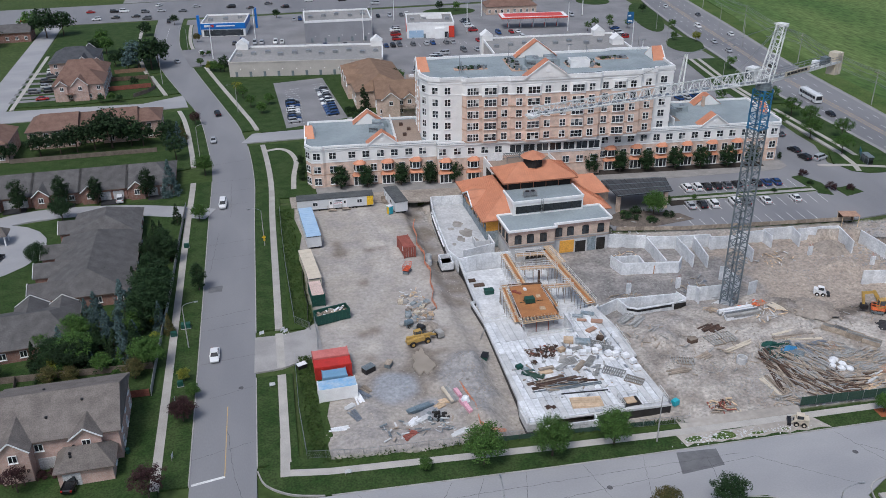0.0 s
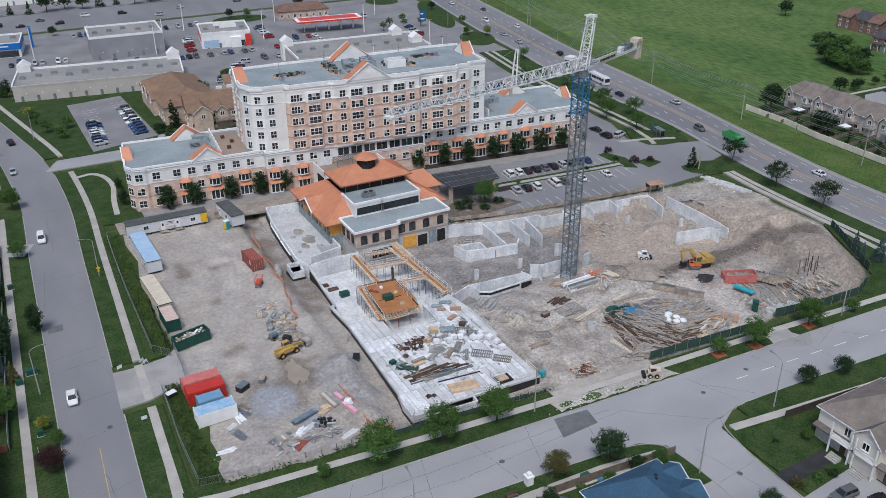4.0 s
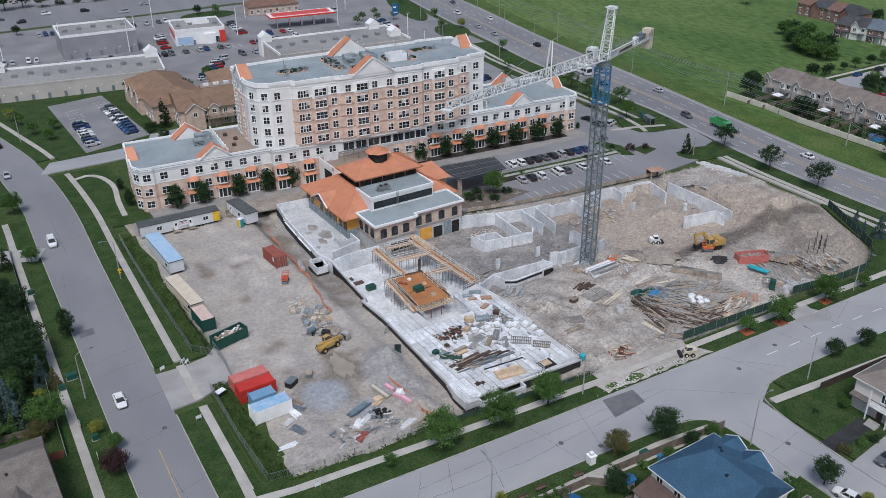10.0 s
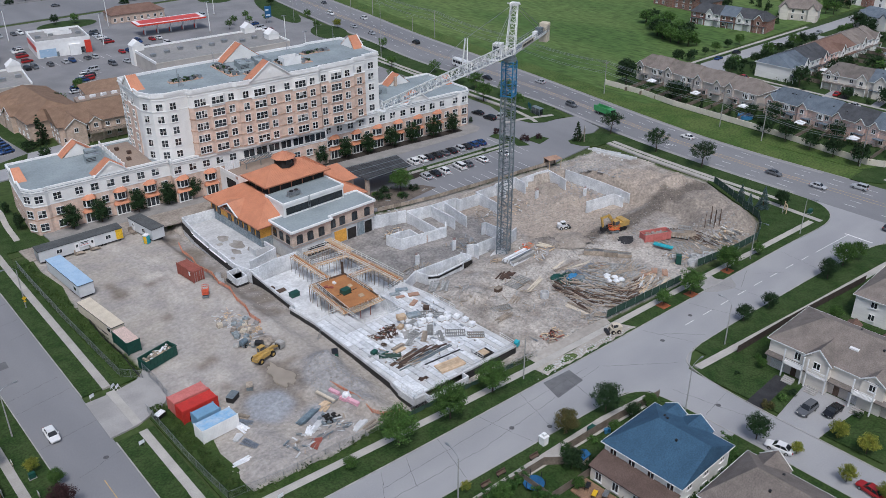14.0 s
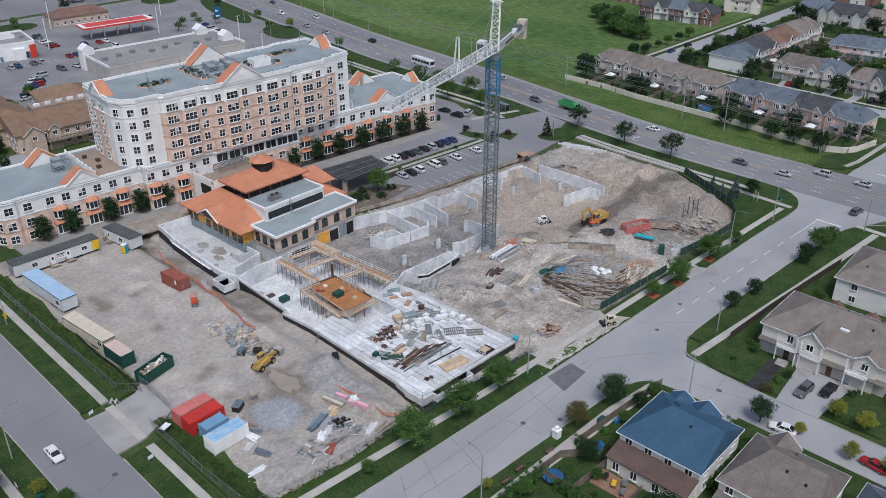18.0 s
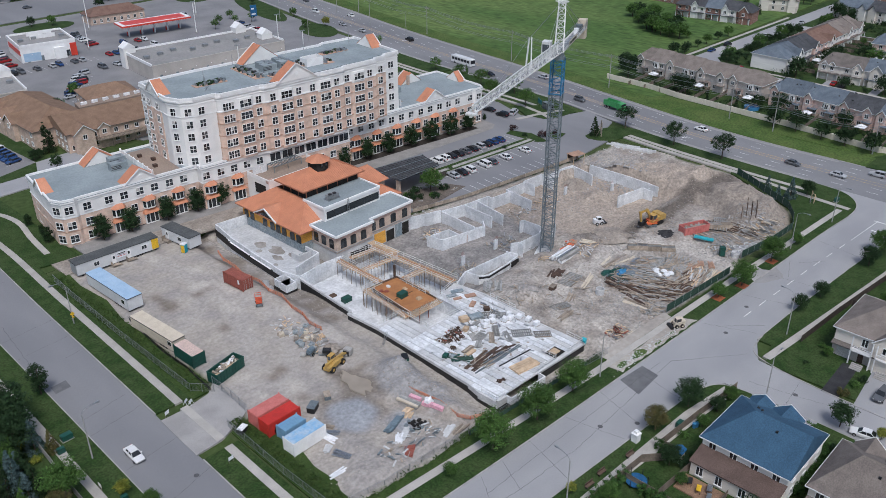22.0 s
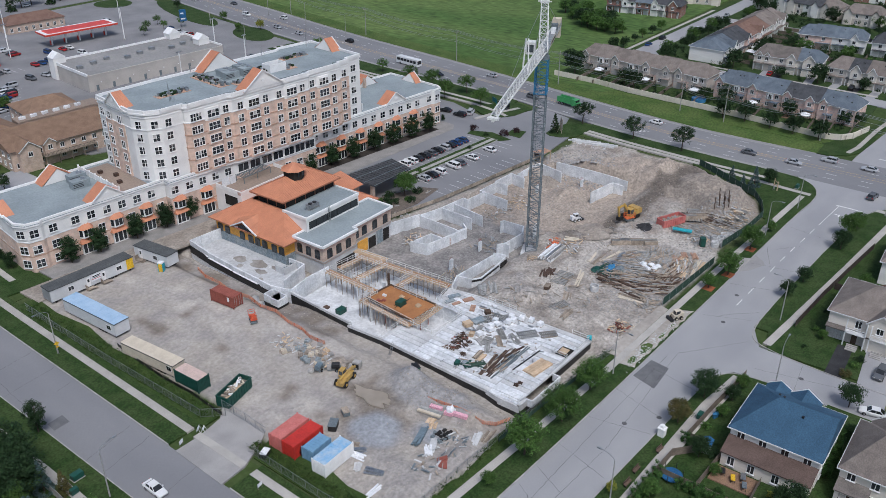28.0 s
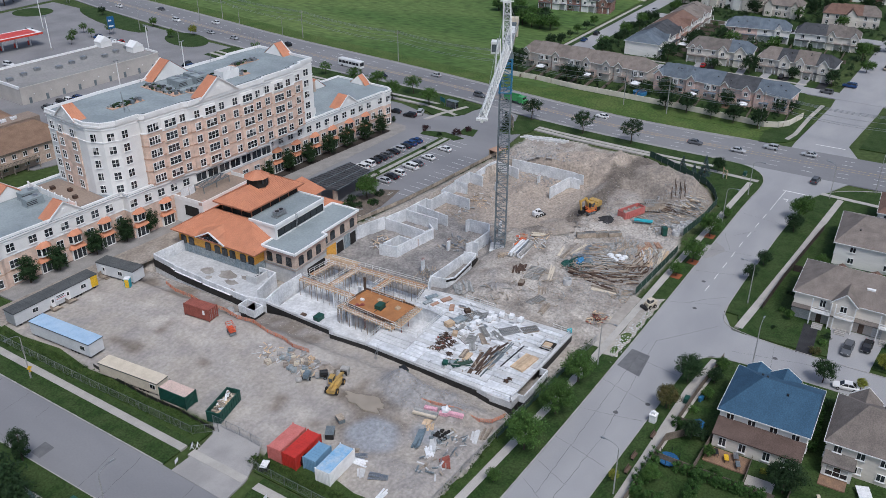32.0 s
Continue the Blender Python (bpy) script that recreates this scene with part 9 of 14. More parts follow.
def fittings_heap(x, y, r, seed, m, label, z):
    """A tangle of short bars and clamps in a low cone."""
    q, bm = random.Random(seed), bmesh.new()
    for _ in range(26):
        a, d = q.uniform(0, 6.28), r * q.random() ** 0.6
        h = (1 - d / r) * r * 0.7 + 0.08
        p = Vector((d * math.cos(a), d * math.sin(a), q.uniform(0.04, h)))
        e = Vector((q.uniform(-1, 1), q.uniform(-1, 1), q.uniform(-0.35, 0.35))) * 0.28
        bm_beam(bm, p - e, p + e, q.uniform(0.06, 0.16), q.uniform(0.06, 0.14))
    o = tagged(part("fittings_heap", bm, M[m]), label, "building material")
    o.matrix_basis = pose(x, y, z)


for k, (x, y, r) in enumerate(((46.8, 126.5, 0.7), (47.8, 126.0, 0.6), (48.6, 127.4, 0.8), (49.5, 126.6, 0.7), (50.4, 127.6, 0.8), (51.2, 126.8, 0.7), (49.0, 125.2, 0.6), (52.0, 127.8, 0.6), (46.4, 123.9, 0.6), (44.4, 110.6, 0.5), (45.2, 110.3, 0.45), (50.4, 125.4, 0.6))):
    fittings_heap(x, y, r, 60 + k, "fittings" if k % 4 else "darklumber", "small heap of rust-brown steel fittings on the slab", SL)
boxes("opening", M["darkroom"], [(57.2, 107.5, 0.49, 60.3, 110.0, 0.53)], works, "dark opening in the slab")
tw = thing("crate", "small teal crate beside the slab corner", "crate", pose(66.6, 107.6, terrain(66.6, 107.6), 0, 0, 20))
boxes("box", M["teal"], [(-0.6, -0.45, 0.1, 0.6, 0.45, 1.1)], tw)
boxes("batten", M["oldlumber"], [(-0.63, k * 0.36 - 0.06, 0.0, 0.63, k * 0.36 + 0.06, 0.1) for k in (-1, 1)], tw)

# along the yard
heap = lambda x, y, mats, n, label, s=1.0, z=0.0: [pile(x + pile_r.uniform(-2, 2) * s, y + pile_r.uniform(-2, 2) * s, pile_r.uniform(0, 180), pile_r.uniform(2.0, 4.2) * s, mats, pile_r.randint(4, 9), label, None, 3, 0.28, 0.12, 14) for _ in range(n)]
for x, y, a, l, w, m in ((105.1, 113.8, 35, 3.4, 2.2, "steel"), (105.0, 111.4, 40, 3.4, 2.0, "greylumber"), (84.6, 124.0, 8, 5.6, 3.4, "oldlumber"), (73.6, 118.6, -20, 4.2, 2.2, "oldlumber"), (107.0, 112.0, 38, 3.0, 1.8, "greylumber")):
    rack_panel(x, y, a, l, w, m, "grey framed formwork panel lying on the dirt", terrain(x, y) + 0.02)
for x, y, a, l, h, m in ((107.0, 121.9, -55, 2.6, 1.0, "greylumber"), (108.3, 120.3, -55, 2.6, 1.1, "steel"), (109.8, 117.9, -50, 3.2, 1.1, "greylumber"), (111.5, 115.2, -50, 3.2, 0.9, "greylumber"), (128.9, 113.2, -50, 4.4, 1.7, "greylumber"), (130.8, 111.2, -50, 4.4, 1.6, "oldlumber")):
    p = thing("panel_bundle", "bundle of ribbed form panels stacked on edge", "formwork", pose(x, y, terrain(x, y), 0, 0, a))
    for k in range(7):
        o = boxes("board", M[m if k % 3 else "oldlumber"], [(-l / 2 + 0.05 * (k % 3), -0.05, 0.0, l / 2, 0.05, h - 0.06 * (k % 2))], p)
        o.matrix_basis = pose(0, -0.75 + 0.25 * k, 0.02, pile_r.uniform(-7, 4))
for a, b, m, n in (((90.7, 118.3), (89.6, 106.7), "fittings", 3), ((90.0, 118.0), (88.6, 106.6), "oldlumber", 3), ((89.2, 117.8), (86.7, 106.1), "fittings", 3), ((92.6, 116.6), (91.6, 107.6), "darklumber", 2), ((95.1, 114.6), (94.8, 107.4), "fittings", 2), ((96.6, 113.4), (96.4, 107.0), "fittings", 2), ((93.6, 115.6), (93.0, 108.4), "oldlumber", 3),
                   ((91.3, 105.9), (99.6, 103.0), "fittings", 4), ((92.2, 104.9), (98.6, 102.6), "darklumber", 4), ((86.2, 110.9), (86.6, 104.2), "oldlumber", 4), ((84.9, 110.4), (85.4, 105.0), "cream", 3), ((95.1, 123.0), (100.0, 123.6), "cream", 2), ((94.6, 121.8), (103.2, 121.3), "oldlumber", 3), ((96.6, 121.0), (103.8, 119.4), "cream", 2),
                   ((98.8, 104.2), (106.4, 106.6), "lumber", 5), ((99.6, 103.4), (107.6, 105.8), "oldlumber", 5), ((100.4, 102.8), (108.2, 104.9), "lumber", 5), ((101.4, 102.0), (109.4, 103.6), "oldlumber", 5), ((103.0, 101.4), (110.4, 102.6), "cream", 4), ((104.4, 100.8), (110.6, 101.4), "lumber", 4), ((106.6, 106.8), (110.2, 106.6), "tanpack", 4)):
    pile((a[0] + b[0]) / 2, (a[1] + b[1]) / 2, math.degrees(math.atan2(b[1] - a[1], b[0] - a[0])), math.hypot(b[0] - a[0], b[1] - a[1]), (m,), n, "long %s beams lying in the timber yard" % {"fittings": "rust-brown steel", "darklumber": "dark brown timber", "lumber": "yellow timber", "cream": "pale timber", "tanpack": "orange-tan timber"}.get(m, "weathered timber"), None, 3, 0.24, 0.16, 2.5)
for x, y, a, l, m, n in ((103.8, 116.2, 20, 2.6, "tanpack", 6), (110.9, 106.4, 35, 2.4, "tanpack", 12), (112.1, 104.4, 35, 2.6, "tanpack", 12), (108.3, 107.6, 30, 2.2, "tanpack", 6), (101.6, 118.2, 10, 3.6, "steel", 8), (103.0, 114.2, 60, 3.0, "greylumber", 8), (104.6, 109.4, 62, 3.2, "greylumber", 9), (106.2, 108.9, -20, 3.0, "greylumber", 9), (102.6, 107.2, 58, 2.8, "oldlumber", 8), (98.0, 117.0, 95, 4.0, "steel", 7), (99.6, 115.6, 110, 3.4, "oldlumber", 5)):
    pile(x, y, a, l, (m,), n, "low stack of boards in the timber yard", None, 4, 0.3, 0.13, 4)
fittings_heap(98.9, 113.1, 1.0, 91, "fittings", "heap of dark rusty fittings in the timber yard", terrain(98.9, 113.1))
fittings_heap(99.4, 109.3, 0.9, 92, "fittings", "heap of dark rusty fittings in the timber yard", terrain(99.4, 109.3))
fittings_heap(74.4, 105.3, 1.4, 93, "fittings", "tangle of rusty bars on the dirt", terrain(74.4, 105.3))
fittings_heap(73.4, 104.6, 1.0, 94, "fittings", "tangle of rusty bars on the dirt", terrain(73.4, 104.6))
for x, y, a, l, m, n in ((84.0, 128.2, 20, 3.2, "fittings", 8), (85.4, 127.4, 20, 3.0, "fittings", 8), (86.6, 121.2, 18, 6.4, "cream", 3), (78.6, 119.4, 20, 3.4, "oldlumber", 5), (71.3, 115.6, 5, 4.0, "oldlumber", 4), (69.8, 135.4, 35, 4.0, "greylumber", 16), (71.8, 134.0, 35, 4.4, "greylumber", 10), (75.4, 102.6, 70, 1.6, "cream", 4), (73.4, 104.6, 10, 2.4, "oldlumber", 8), (99.6, 134.0, 20, 1.8, "tanpack", 8), (98.6, 134.6, 60, 2.0, "machine_red", 4), (101.0, 130.8, 110, 3.0, "cream", 6), (88.6, 134.6, 20, 2.2, "oldlumber", 6)):
    pile(x, y, a, l, (m,), n, "low stack of boards lying on the site dirt", None, 5, 0.32, 0.12, 7)
for x, y in ((92.6, 132.6), (93.2, 131.5), (93.0, 130.3)):
    for k in (0, 1):
        pile(x, y, 2, 7.6, ("white", "steel", "white", "kerb"), 8, "pale wrapped steel studs in bundles beside the crane", terrain(93, 131.4) + 0.4 * k, 4, 0.26, 0.36, 1)
for i in range(9):
    pile(128.5 + 1.2 * i, 106.8 - 0.45 * i + pile_r.uniform(-1, 1), pile_r.uniform(55, 105), 4.4, ("oldlumber", "greylumber", "cream"), 8, "timbers leaning on the rubble heap", None, 4, 0.24, 0.14, 10)
for x, y in ((100.2, 111.6), (101.6, 110.4), (99.4, 110.4), (100.6, 109.2), (102.2, 109.0), (101.2, 112.2)):
    def sack(bm):
        bmesh.ops.create_icosphere(bm, subdivisions=2, radius=0.75)
        for v in bm.verts:
            v.co = Vector((v.co.x, v.co.y, v.co.z * 0.6)) * (1 + 0.35 * noise.noise(v.co * 2 + Vector((x, y, 0))))
    s = tagged(built("bulk_bag", M["white"], sack), "slumped white bulk bag on the timber yard", "bag")
    s.matrix_basis = pose(x, y, terrain(x, y) + 0.35)
for x, y, m, lab in ((95.2, 117.4, "bluetarp", "crumpled blue tarpaulin"), (92.4, 119.7, "green", "dark green tarpaulin over pipes"), (95.6, 115.6, "cranegrey", "heap of grey steel clamps")):
    def tarp(bm):
        bmesh.ops.create_icosphere(bm, subdivisions=3, radius=1.5)
        for v in bm.verts:
            v.co = Vector((v.co.x, v.co.y * 0.7, max(-0.3, v.co.z) * 0.45)) * (1 + 0.4 * noise.noise(v.co * 1.6 + Vector((x, y, 0))))
    o = tagged(built("tarpaulin", M[m], tarp), lab + " in the timber yard", "tarpaulin")
    o.matrix_basis = pose(x, y, terrain(x, y) + 0.1)
rack_panel(129.6, 113.4, -62, 6.4, 4.6, "black", "dark ribbed form panel leaning on the rubble", terrain(129.6, 113.4) + 0.5)
rack_panel(133.6, 112.6, -62, 4.6, 3.4, "greylumber", "grey ribbed form panel leaning on the rubble", terrain(133.6, 112.6) + 0.5)
for k in range(8):
    x, y = 134.4 + 0.9 * (k % 4), 108.6 - 1.6 * (k // 4) - 0.8 * (k % 3)
    o = tagged(built("timber_stake", M["darklumber"], lambda bm: bm_beam(bm, (0, 0, -0.3), (0.2 - 0.1 * (k % 4), 0.15, 3.4), 0.16)), "dark timber stake standing in the rubble", "stake", "timber stakes")
    o.matrix_basis = pose(x, y, terrain(x, y))
t = tagged(built("tarpaulin", M["teal"], lambda bm: bm_beam(bm, (120.9, 113.6, 0.5), (122.1, 109.2, 0.5), 1.1, 0.35)), "bright teal tarpaulin over stacked boards", "tarpaulin")


def ring_pipe(x, y, r, h, z):
    def make(bm):
        n = 18
        for rr, k in ((r, 1), (r * 0.8, -1)):
            lo = [bm.verts.new((rr * math.cos(i * math.tau / n), rr * math.sin(i * math.tau / n), 0)) for i in range(n)]
            hi = [bm.verts.new((rr * math.cos(i * math.tau / n), rr * math.sin(i * math.tau / n), h)) for i in range(n)]
            for i in range(n):
                f = (lo[i], lo[(i + 1) % n], hi[(i + 1) % n], hi[i])
                bm.faces.new(f if k > 0 else f[::-1])
            if k > 0:
                top = hi
            else:
                for i in range(n):
                    bm.faces.new((top[i], top[(i + 1) % n], hi[(i + 1) % n], hi[i]))
    o = tagged(built("concrete_pipe", M["concrete"], make), "upright concrete pipe ring by the fence", "concrete pipe", "concrete pipe rings")
    o.matrix_basis = pose(x, y, z)


for x, y in ((119.7, 102.4), (123.5, 102.0), (125.9, 102.4), (121.6, 101.6)):
    ring_pipe(x, y, 0.95, 1.0, terrain(x, y) - 0.1)
ring_pipe(84.2, 115.8, 0.95, 1.3, terrain(84.2, 115.8) - 0.1)
# the near corner of the site
pile(29.1, 118.4, -80, 4.4, ("cream", "greylumber"), 12, "pale boards lying by pink insulation", None, 4, 0.4, 0.18, 3)
for x, y, l in ((30.4, 118.2, 2.4), (30.9, 113.4, 2.8), (30.6, 115.6, 1.8)):
    i = thing("insulation_pack", "pack of pink insulation boards on the dirt", "insulation", pose(x, y, terrain(x, y) - 0.05, 0, 0, -80))
    for k in range(3):
        boxes("board", M["pink"], [(-l / 2 + 0.05 * k, -0.35, 0.22 * k, l / 2, 0.35, 0.21 + 0.22 * k)], i)
w = tagged(built("white_wrap", M["white"], lambda bm: (bmesh.ops.create_icosphere(bm, subdivisions=2, radius=0.8), [setattr(v, "co", Vector((v.co.x, v.co.y, v.co.z)) * (1 + 0.5 * noise.noise(v.co * 2))) for v in bm.verts])), "crumpled white plastic wrapping on the dirt", "plastic wrap")
w.matrix_basis = pose(31.2, 115.6, terrain(31.2, 115.6) + 0.5)
for x, y, a, l, m, n in ((23.2, 116.0, 14, 4.0, "bluesteel", 22), (23.0, 113.2, 25, 3.2, "concrete", 10), (21.4, 113.0, 40, 2.4, "white", 5), (26.6, 116.0, 30, 1.5, "lumber", 5), (14.4, 122.2, 120, 2.8, "steel", 8), (15.0, 124.0, 115, 2.2, "oldlumber", 6), (12.2, 116.4, 110, 3.2, "steel", 7), (13.4, 121.4, 100, 3.0, "white", 5), (11.6, 119.6, 30, 1.8, "concrete", 7), (9.0, 114.2, 0, 3.0, "white", 3), (20.6, 109.4, 150, 1.8, "rust", 6), (27.6, 117.2, 10, 1.6, "lumber", 5), (28.2, 108.2, 20, 3.6, "concrete", 6), (19.8, 108.8, 30, 1.8, "rust", 5), (30.0, 107.2, 8, 3.6, "oldlumber", 5)):
    pile(x, y, a, l, (m,), n, "small stack of boards and metal on the dirt", None, 4, 0.3, 0.14, 6)
for k in range(26):
    r = random.Random(200 + k)
    x, y = 25.8 + r.uniform(-1.7, 1.7), 113.4 + r.uniform(-1.3, 1.3)
    o = tagged(built("tyre", M["rubber" if k % 3 else "cranegrey"], lambda bm: bm_tube(bm, (0, 0, -0.1), (0, 0, 0.12), r.uniform(0.25, 0.42), 10)), "dark scrap tyre in a heap", "tyre", "scrap heap")
    o.matrix_basis = pose(x, y, terrain(x, y) + r.uniform(0.1, 0.45), r.uniform(-50, 50), r.uniform(-50, 50), 0)
for k in range(30):
    r = random.Random(300 + k)
    x, y = 29.6 + r.uniform(-3.0, 3.4), 147.6 + r.uniform(-4.2, 5.0)
    m = r.choice(("cream", "lumber", "oldlumber", "mound", "heap", "kerb", "gravel", "bluewrap"))
    q = thing("material_pallet", "pallet with stone and packed material in the yard", "pallet", pose(x, y, terrain(x, y), 0, 0, r.uniform(0, 90)), "pallets in the yard")
    h = r.uniform(0.25, 0.8)
    boxes("stack", M[m], [(-0.55 + 0.28 * i, -0.5 + 0.34 * j, 0.12, -0.3 + 0.28 * i, -0.2 + 0.34 * j, 0.12 + h * r.uniform(0.6, 1)) for i in range(4) for j in range(3)], q)
    boxes("base", M["oldlumber"], [(-0.6, -0.5, 0, 0.6, -0.36, 0.12), (-0.6, -0.07, 0, 0.6, 0.07, 0.12), (-0.6, 0.36, 0, 0.6, 0.5, 0.12)], q)


def bin_box(x, y, a, c, lid, label, s=1.0, z=None):
    b = thing("skip_bin", label, "bin", pose(x, y, terrain(x, y) if z is None else z, 0, 0, a))
    boxes("body", M[c], [(-0.95 * s, -0.6 * s, 0.1, 0.95 * s, 0.6 * s, 1.0 * s)], b)
    boxes("lid", M[lid], [(-1.0 * s, -0.65 * s, 1.0 * s, -0.02, 0.65 * s, 1.08 * s), (0.02, -0.65 * s, 1.0 * s, 1.0 * s, 0.65 * s, 1.08 * s)], b)
    boxes("caster", M["black"], [(-0.8 * s, -0.5 * s, 0, -0.6 * s, 0.5 * s, 0.12), (0.6 * s, -0.5 * s, 0, 0.8 * s, 0.5 * s, 0.12)], b)


bin_box(16.4, 129.4, 30, "black", "cranegrey", "black steel bin on the dirt", 1.15)
bin_box(20.3, 130.2, 60, "cranegrey", "oldlumber", "grey site bin with scrap", 0.9)
bin_box(38.4, 129.0, 60, "green", "black", "dark green machine box by the slab", 0.95)
bin_box(4.6, 133.4, 20, "black", "white", "dark bin with a pale lid on the grass", 0.9, 0.1)
bin_box(78.8, 124.4, 10, "darklumber", "oldlumber", "brown timber bin on the dirt", 0.9)


def soil_heap(x, y, r, h, material, label):
    def make(bm):
        n, rings = 22, 6
        rows = []
        for k in range(rings):
            q = k / (rings - 1)
            rows.append([bm.verts.new((r * (1 - q) * math.cos(i * math.tau / n) * (1 + 0.15 * math.sin(i * 1.7 + k)), r * (1 - q) * math.sin(i * math.tau / n) * (1 + 0.15 * math.cos(i * 2.3)), h * (1 - (1 - q) ** 1.6) + (0.1 * math.sin(i * 2.9 + k * 1.3) if 0 < k < rings - 1 else 0) - 0.15)) for i in range(n)])
        for a, b in zip(rows, rows[1:]):
            for i in range(n):
                bm.faces.new((a[i], a[(i + 1) % n], b[(i + 1) % n], b[i]))
        bmesh.ops.remove_doubles(bm, verts=bm.verts[:], dist=0.001)
    s = tagged(built("soil_mound", M[material], make), label, "soil heap")
    s.matrix_basis = pose(x, y, terrain(x, y))


def mortar_mixer(x, y, a, c, label):
    q = thing("mortar_mixer", label, "mixer", pose(x, y, terrain(x, y), 0, 0, a))
    built("drum", M[c], lambda bm: (bm_tube(bm, (-0.75, 0, 1.05), (0.75, 0, 1.05), 0.55, 14), bm_box(bm, -0.7, -0.5, 1.05, 0.7, 0.5, 1.45)), q, "dusty mixing drum")
    built("frame", M["cranegrey"], lambda bm: (bm_beam(bm, (-0.9, -0.5, 0.4), (1.5, -0.5, 0.4), 0.12), bm_beam(bm, (-0.9, 0.5, 0.4), (1.5, 0.5, 0.4), 0.12), [bm_beam(bm, (k, j, 0.4), (k, j * 0.3, 1.1), 0.08) for k in (-0.85, 0.85) for j in (-0.5, 0.5)], bm_beam(bm, (1.4, 0, 0.4), (2.4, 0, 0.35), 0.1)), q)
    boxes("engine_box", M["kerb"], [(0.9, -0.45, 0.45, 1.6, 0.45, 1.15)], q, "pale engine cover")
    for k in (-0.65, 0.65):
        wheel(q, -0.2, k, 0.33, 0.33, 0.2, "cranegrey")


mortar_mixer(26.6, 142.6, 20, "bluesteel", "grey-blue mortar mixer on two wheels")
mortar_mixer(28.6, 140.2, 130, "black", "dark mortar mixer on two wheels")
for x, y in ((30.6, 138.2), (31.4, 137.4), (31.2, 138.6), (29.4, 143.4), (25.4, 143.6)):
    def bag(bm):
        bmesh.ops.create_icosphere(bm, subdivisions=2, radius=0.62)
        for v in bm.verts:
            v.co = Vector((v.co.x, v.co.y, v.co.z * 0.75)) * (1 + 0.4 * noise.noise(v.co * 2 + Vector((x, y, 3))))
    o = tagged(built("bulk_bag", M["kerb"], bag), "slumped pale bulk bag beside the mixers", "bag")
    o.matrix_basis = pose(x, y, terrain(x, y) + 0.35)
soil_heap(30.4, 141.4, 1.9, 0.8, "heap", "small sand heap by the mixers")
# stones strewn over the site
STONE = []
for k in range(4):
    bm = bmesh.new()
    bmesh.ops.create_icosphere(bm, subdivisions=1, radius=0.5)
    for v in bm.verts:
        v.co *= 1 + 0.5 * noise.noise(v.co * 2 + Vector((k * 7, 0, 0)))
        v.co.z *= 0.7
    STONE.append([(v.co.copy()) for v in bm.verts])
    STONE_F = [[v.index for v in f.verts] for f in bm.faces]
    bm.free()


def rubble(name, spots, material, label, seed, level=None):
    r = random.Random(seed)
    verts, faces = [], []
    for cx, cy, rx, ry, n, s0, s1 in spots:
        for _ in range(n):
            x, y = r.gauss(cx, rx), r.gauss(cy, ry)
            if level is None and not inside(x, y, SITE):
                continue
            s, b, a = r.uniform(s0, s1), len(verts), r.uniform(0, 6.3)
            z = terrain(x, y) if level is None else level
            if z < -3.4 and y < 204 and x < 66:
                continue
            ca, sa = math.cos(a), math.sin(a)
            verts += [(x + s * (p.x * ca - p.y * sa), y + s * (p.x * sa + p.y * ca), z + s * p.z + s * 0.12) for p in r.choice(STONE)]
            faces += [[i + b for i in f] for f in STONE_F]
    me = bpy.data.meshes.new(name)
    me.from_pydata(verts, [], faces)
    me.materials.append(M[material])
    tagged(new(name, me), label, "rubble", kind="stuff")


rubble("rubble", ((146, 156, 5, 4, 160, 0.3, 0.9), (141, 150, 3, 5, 120, 0.25, 0.8), (133, 106, 5, 3, 260, 0.2, 0.8), (126, 104, 5, 2.5, 160, 0.2, 0.7), (123, 120, 3, 3, 90, 0.2, 0.6), (80, 112, 8, 6, 120, 0.08, 0.35), (88, 108, 6, 4, 240, 0.1, 0.5), (100, 112, 7, 6, 300, 0.1, 0.45)), "gravel", "grey rubble and broken stone on the site", 1)
rubble("rubble", ((22, 111, 9, 4, 420, 0.06, 0.3), (32, 118, 5, 5, 300, 0.05, 0.28), (12, 114, 4, 5, 160, 0.06, 0.3), (40, 150, 2, 22, 160, 0.06, 0.3), (72, 120, 5, 9, 160, 0.06, 0.35), (95, 130, 10, 5, 140, 0.06, 0.4)), "dirt", "pale stones and clods on the dirt", 2)
rubble("rubble", ((30, 206.6, 5, 0.8, 60, 0.15, 0.5), (163, 160, 2, 4, 60, 0.4, 0.9), (161, 165, 2, 1, 20, 0.4, 0.9), (96, 174, 8, 1.0, 220, 0.15, 0.6), (90, 176, 4, 2, 120, 0.2, 0.6)), "concrete", "pale broken concrete blocks along the edge", 3)
rubble("rubble", ((66, 97.2, 2.0, 0.6, 90, 0.1, 0.35), (73, 96.8, 4.0, 0.5, 110, 0.08, 0.35), (81, 96.2, 2.5, 0.4, 60, 0.08, 0.3)), "concrete", "pale stones in the torn-up verge", 4, 0.13)
for i in range(22):
    x, y = 161.6 + 2.8 * (i / 21) + 1.2 * (i % 2), 165.4 - 13.4 * (i / 21)
    o = tagged(boxes("concrete_block", M["concrete"], [(-0.7, -0.4, -0.1, 0.7, 0.4, 0.6)]), "pale concrete barrier block in a row", "concrete block", "concrete blocks in a row")
    o.matrix_basis = pose(x - 1.2, y - 1.0, terrain(x - 1.2, y - 1.0), 0, 0, -62 + 5 * (i % 3))


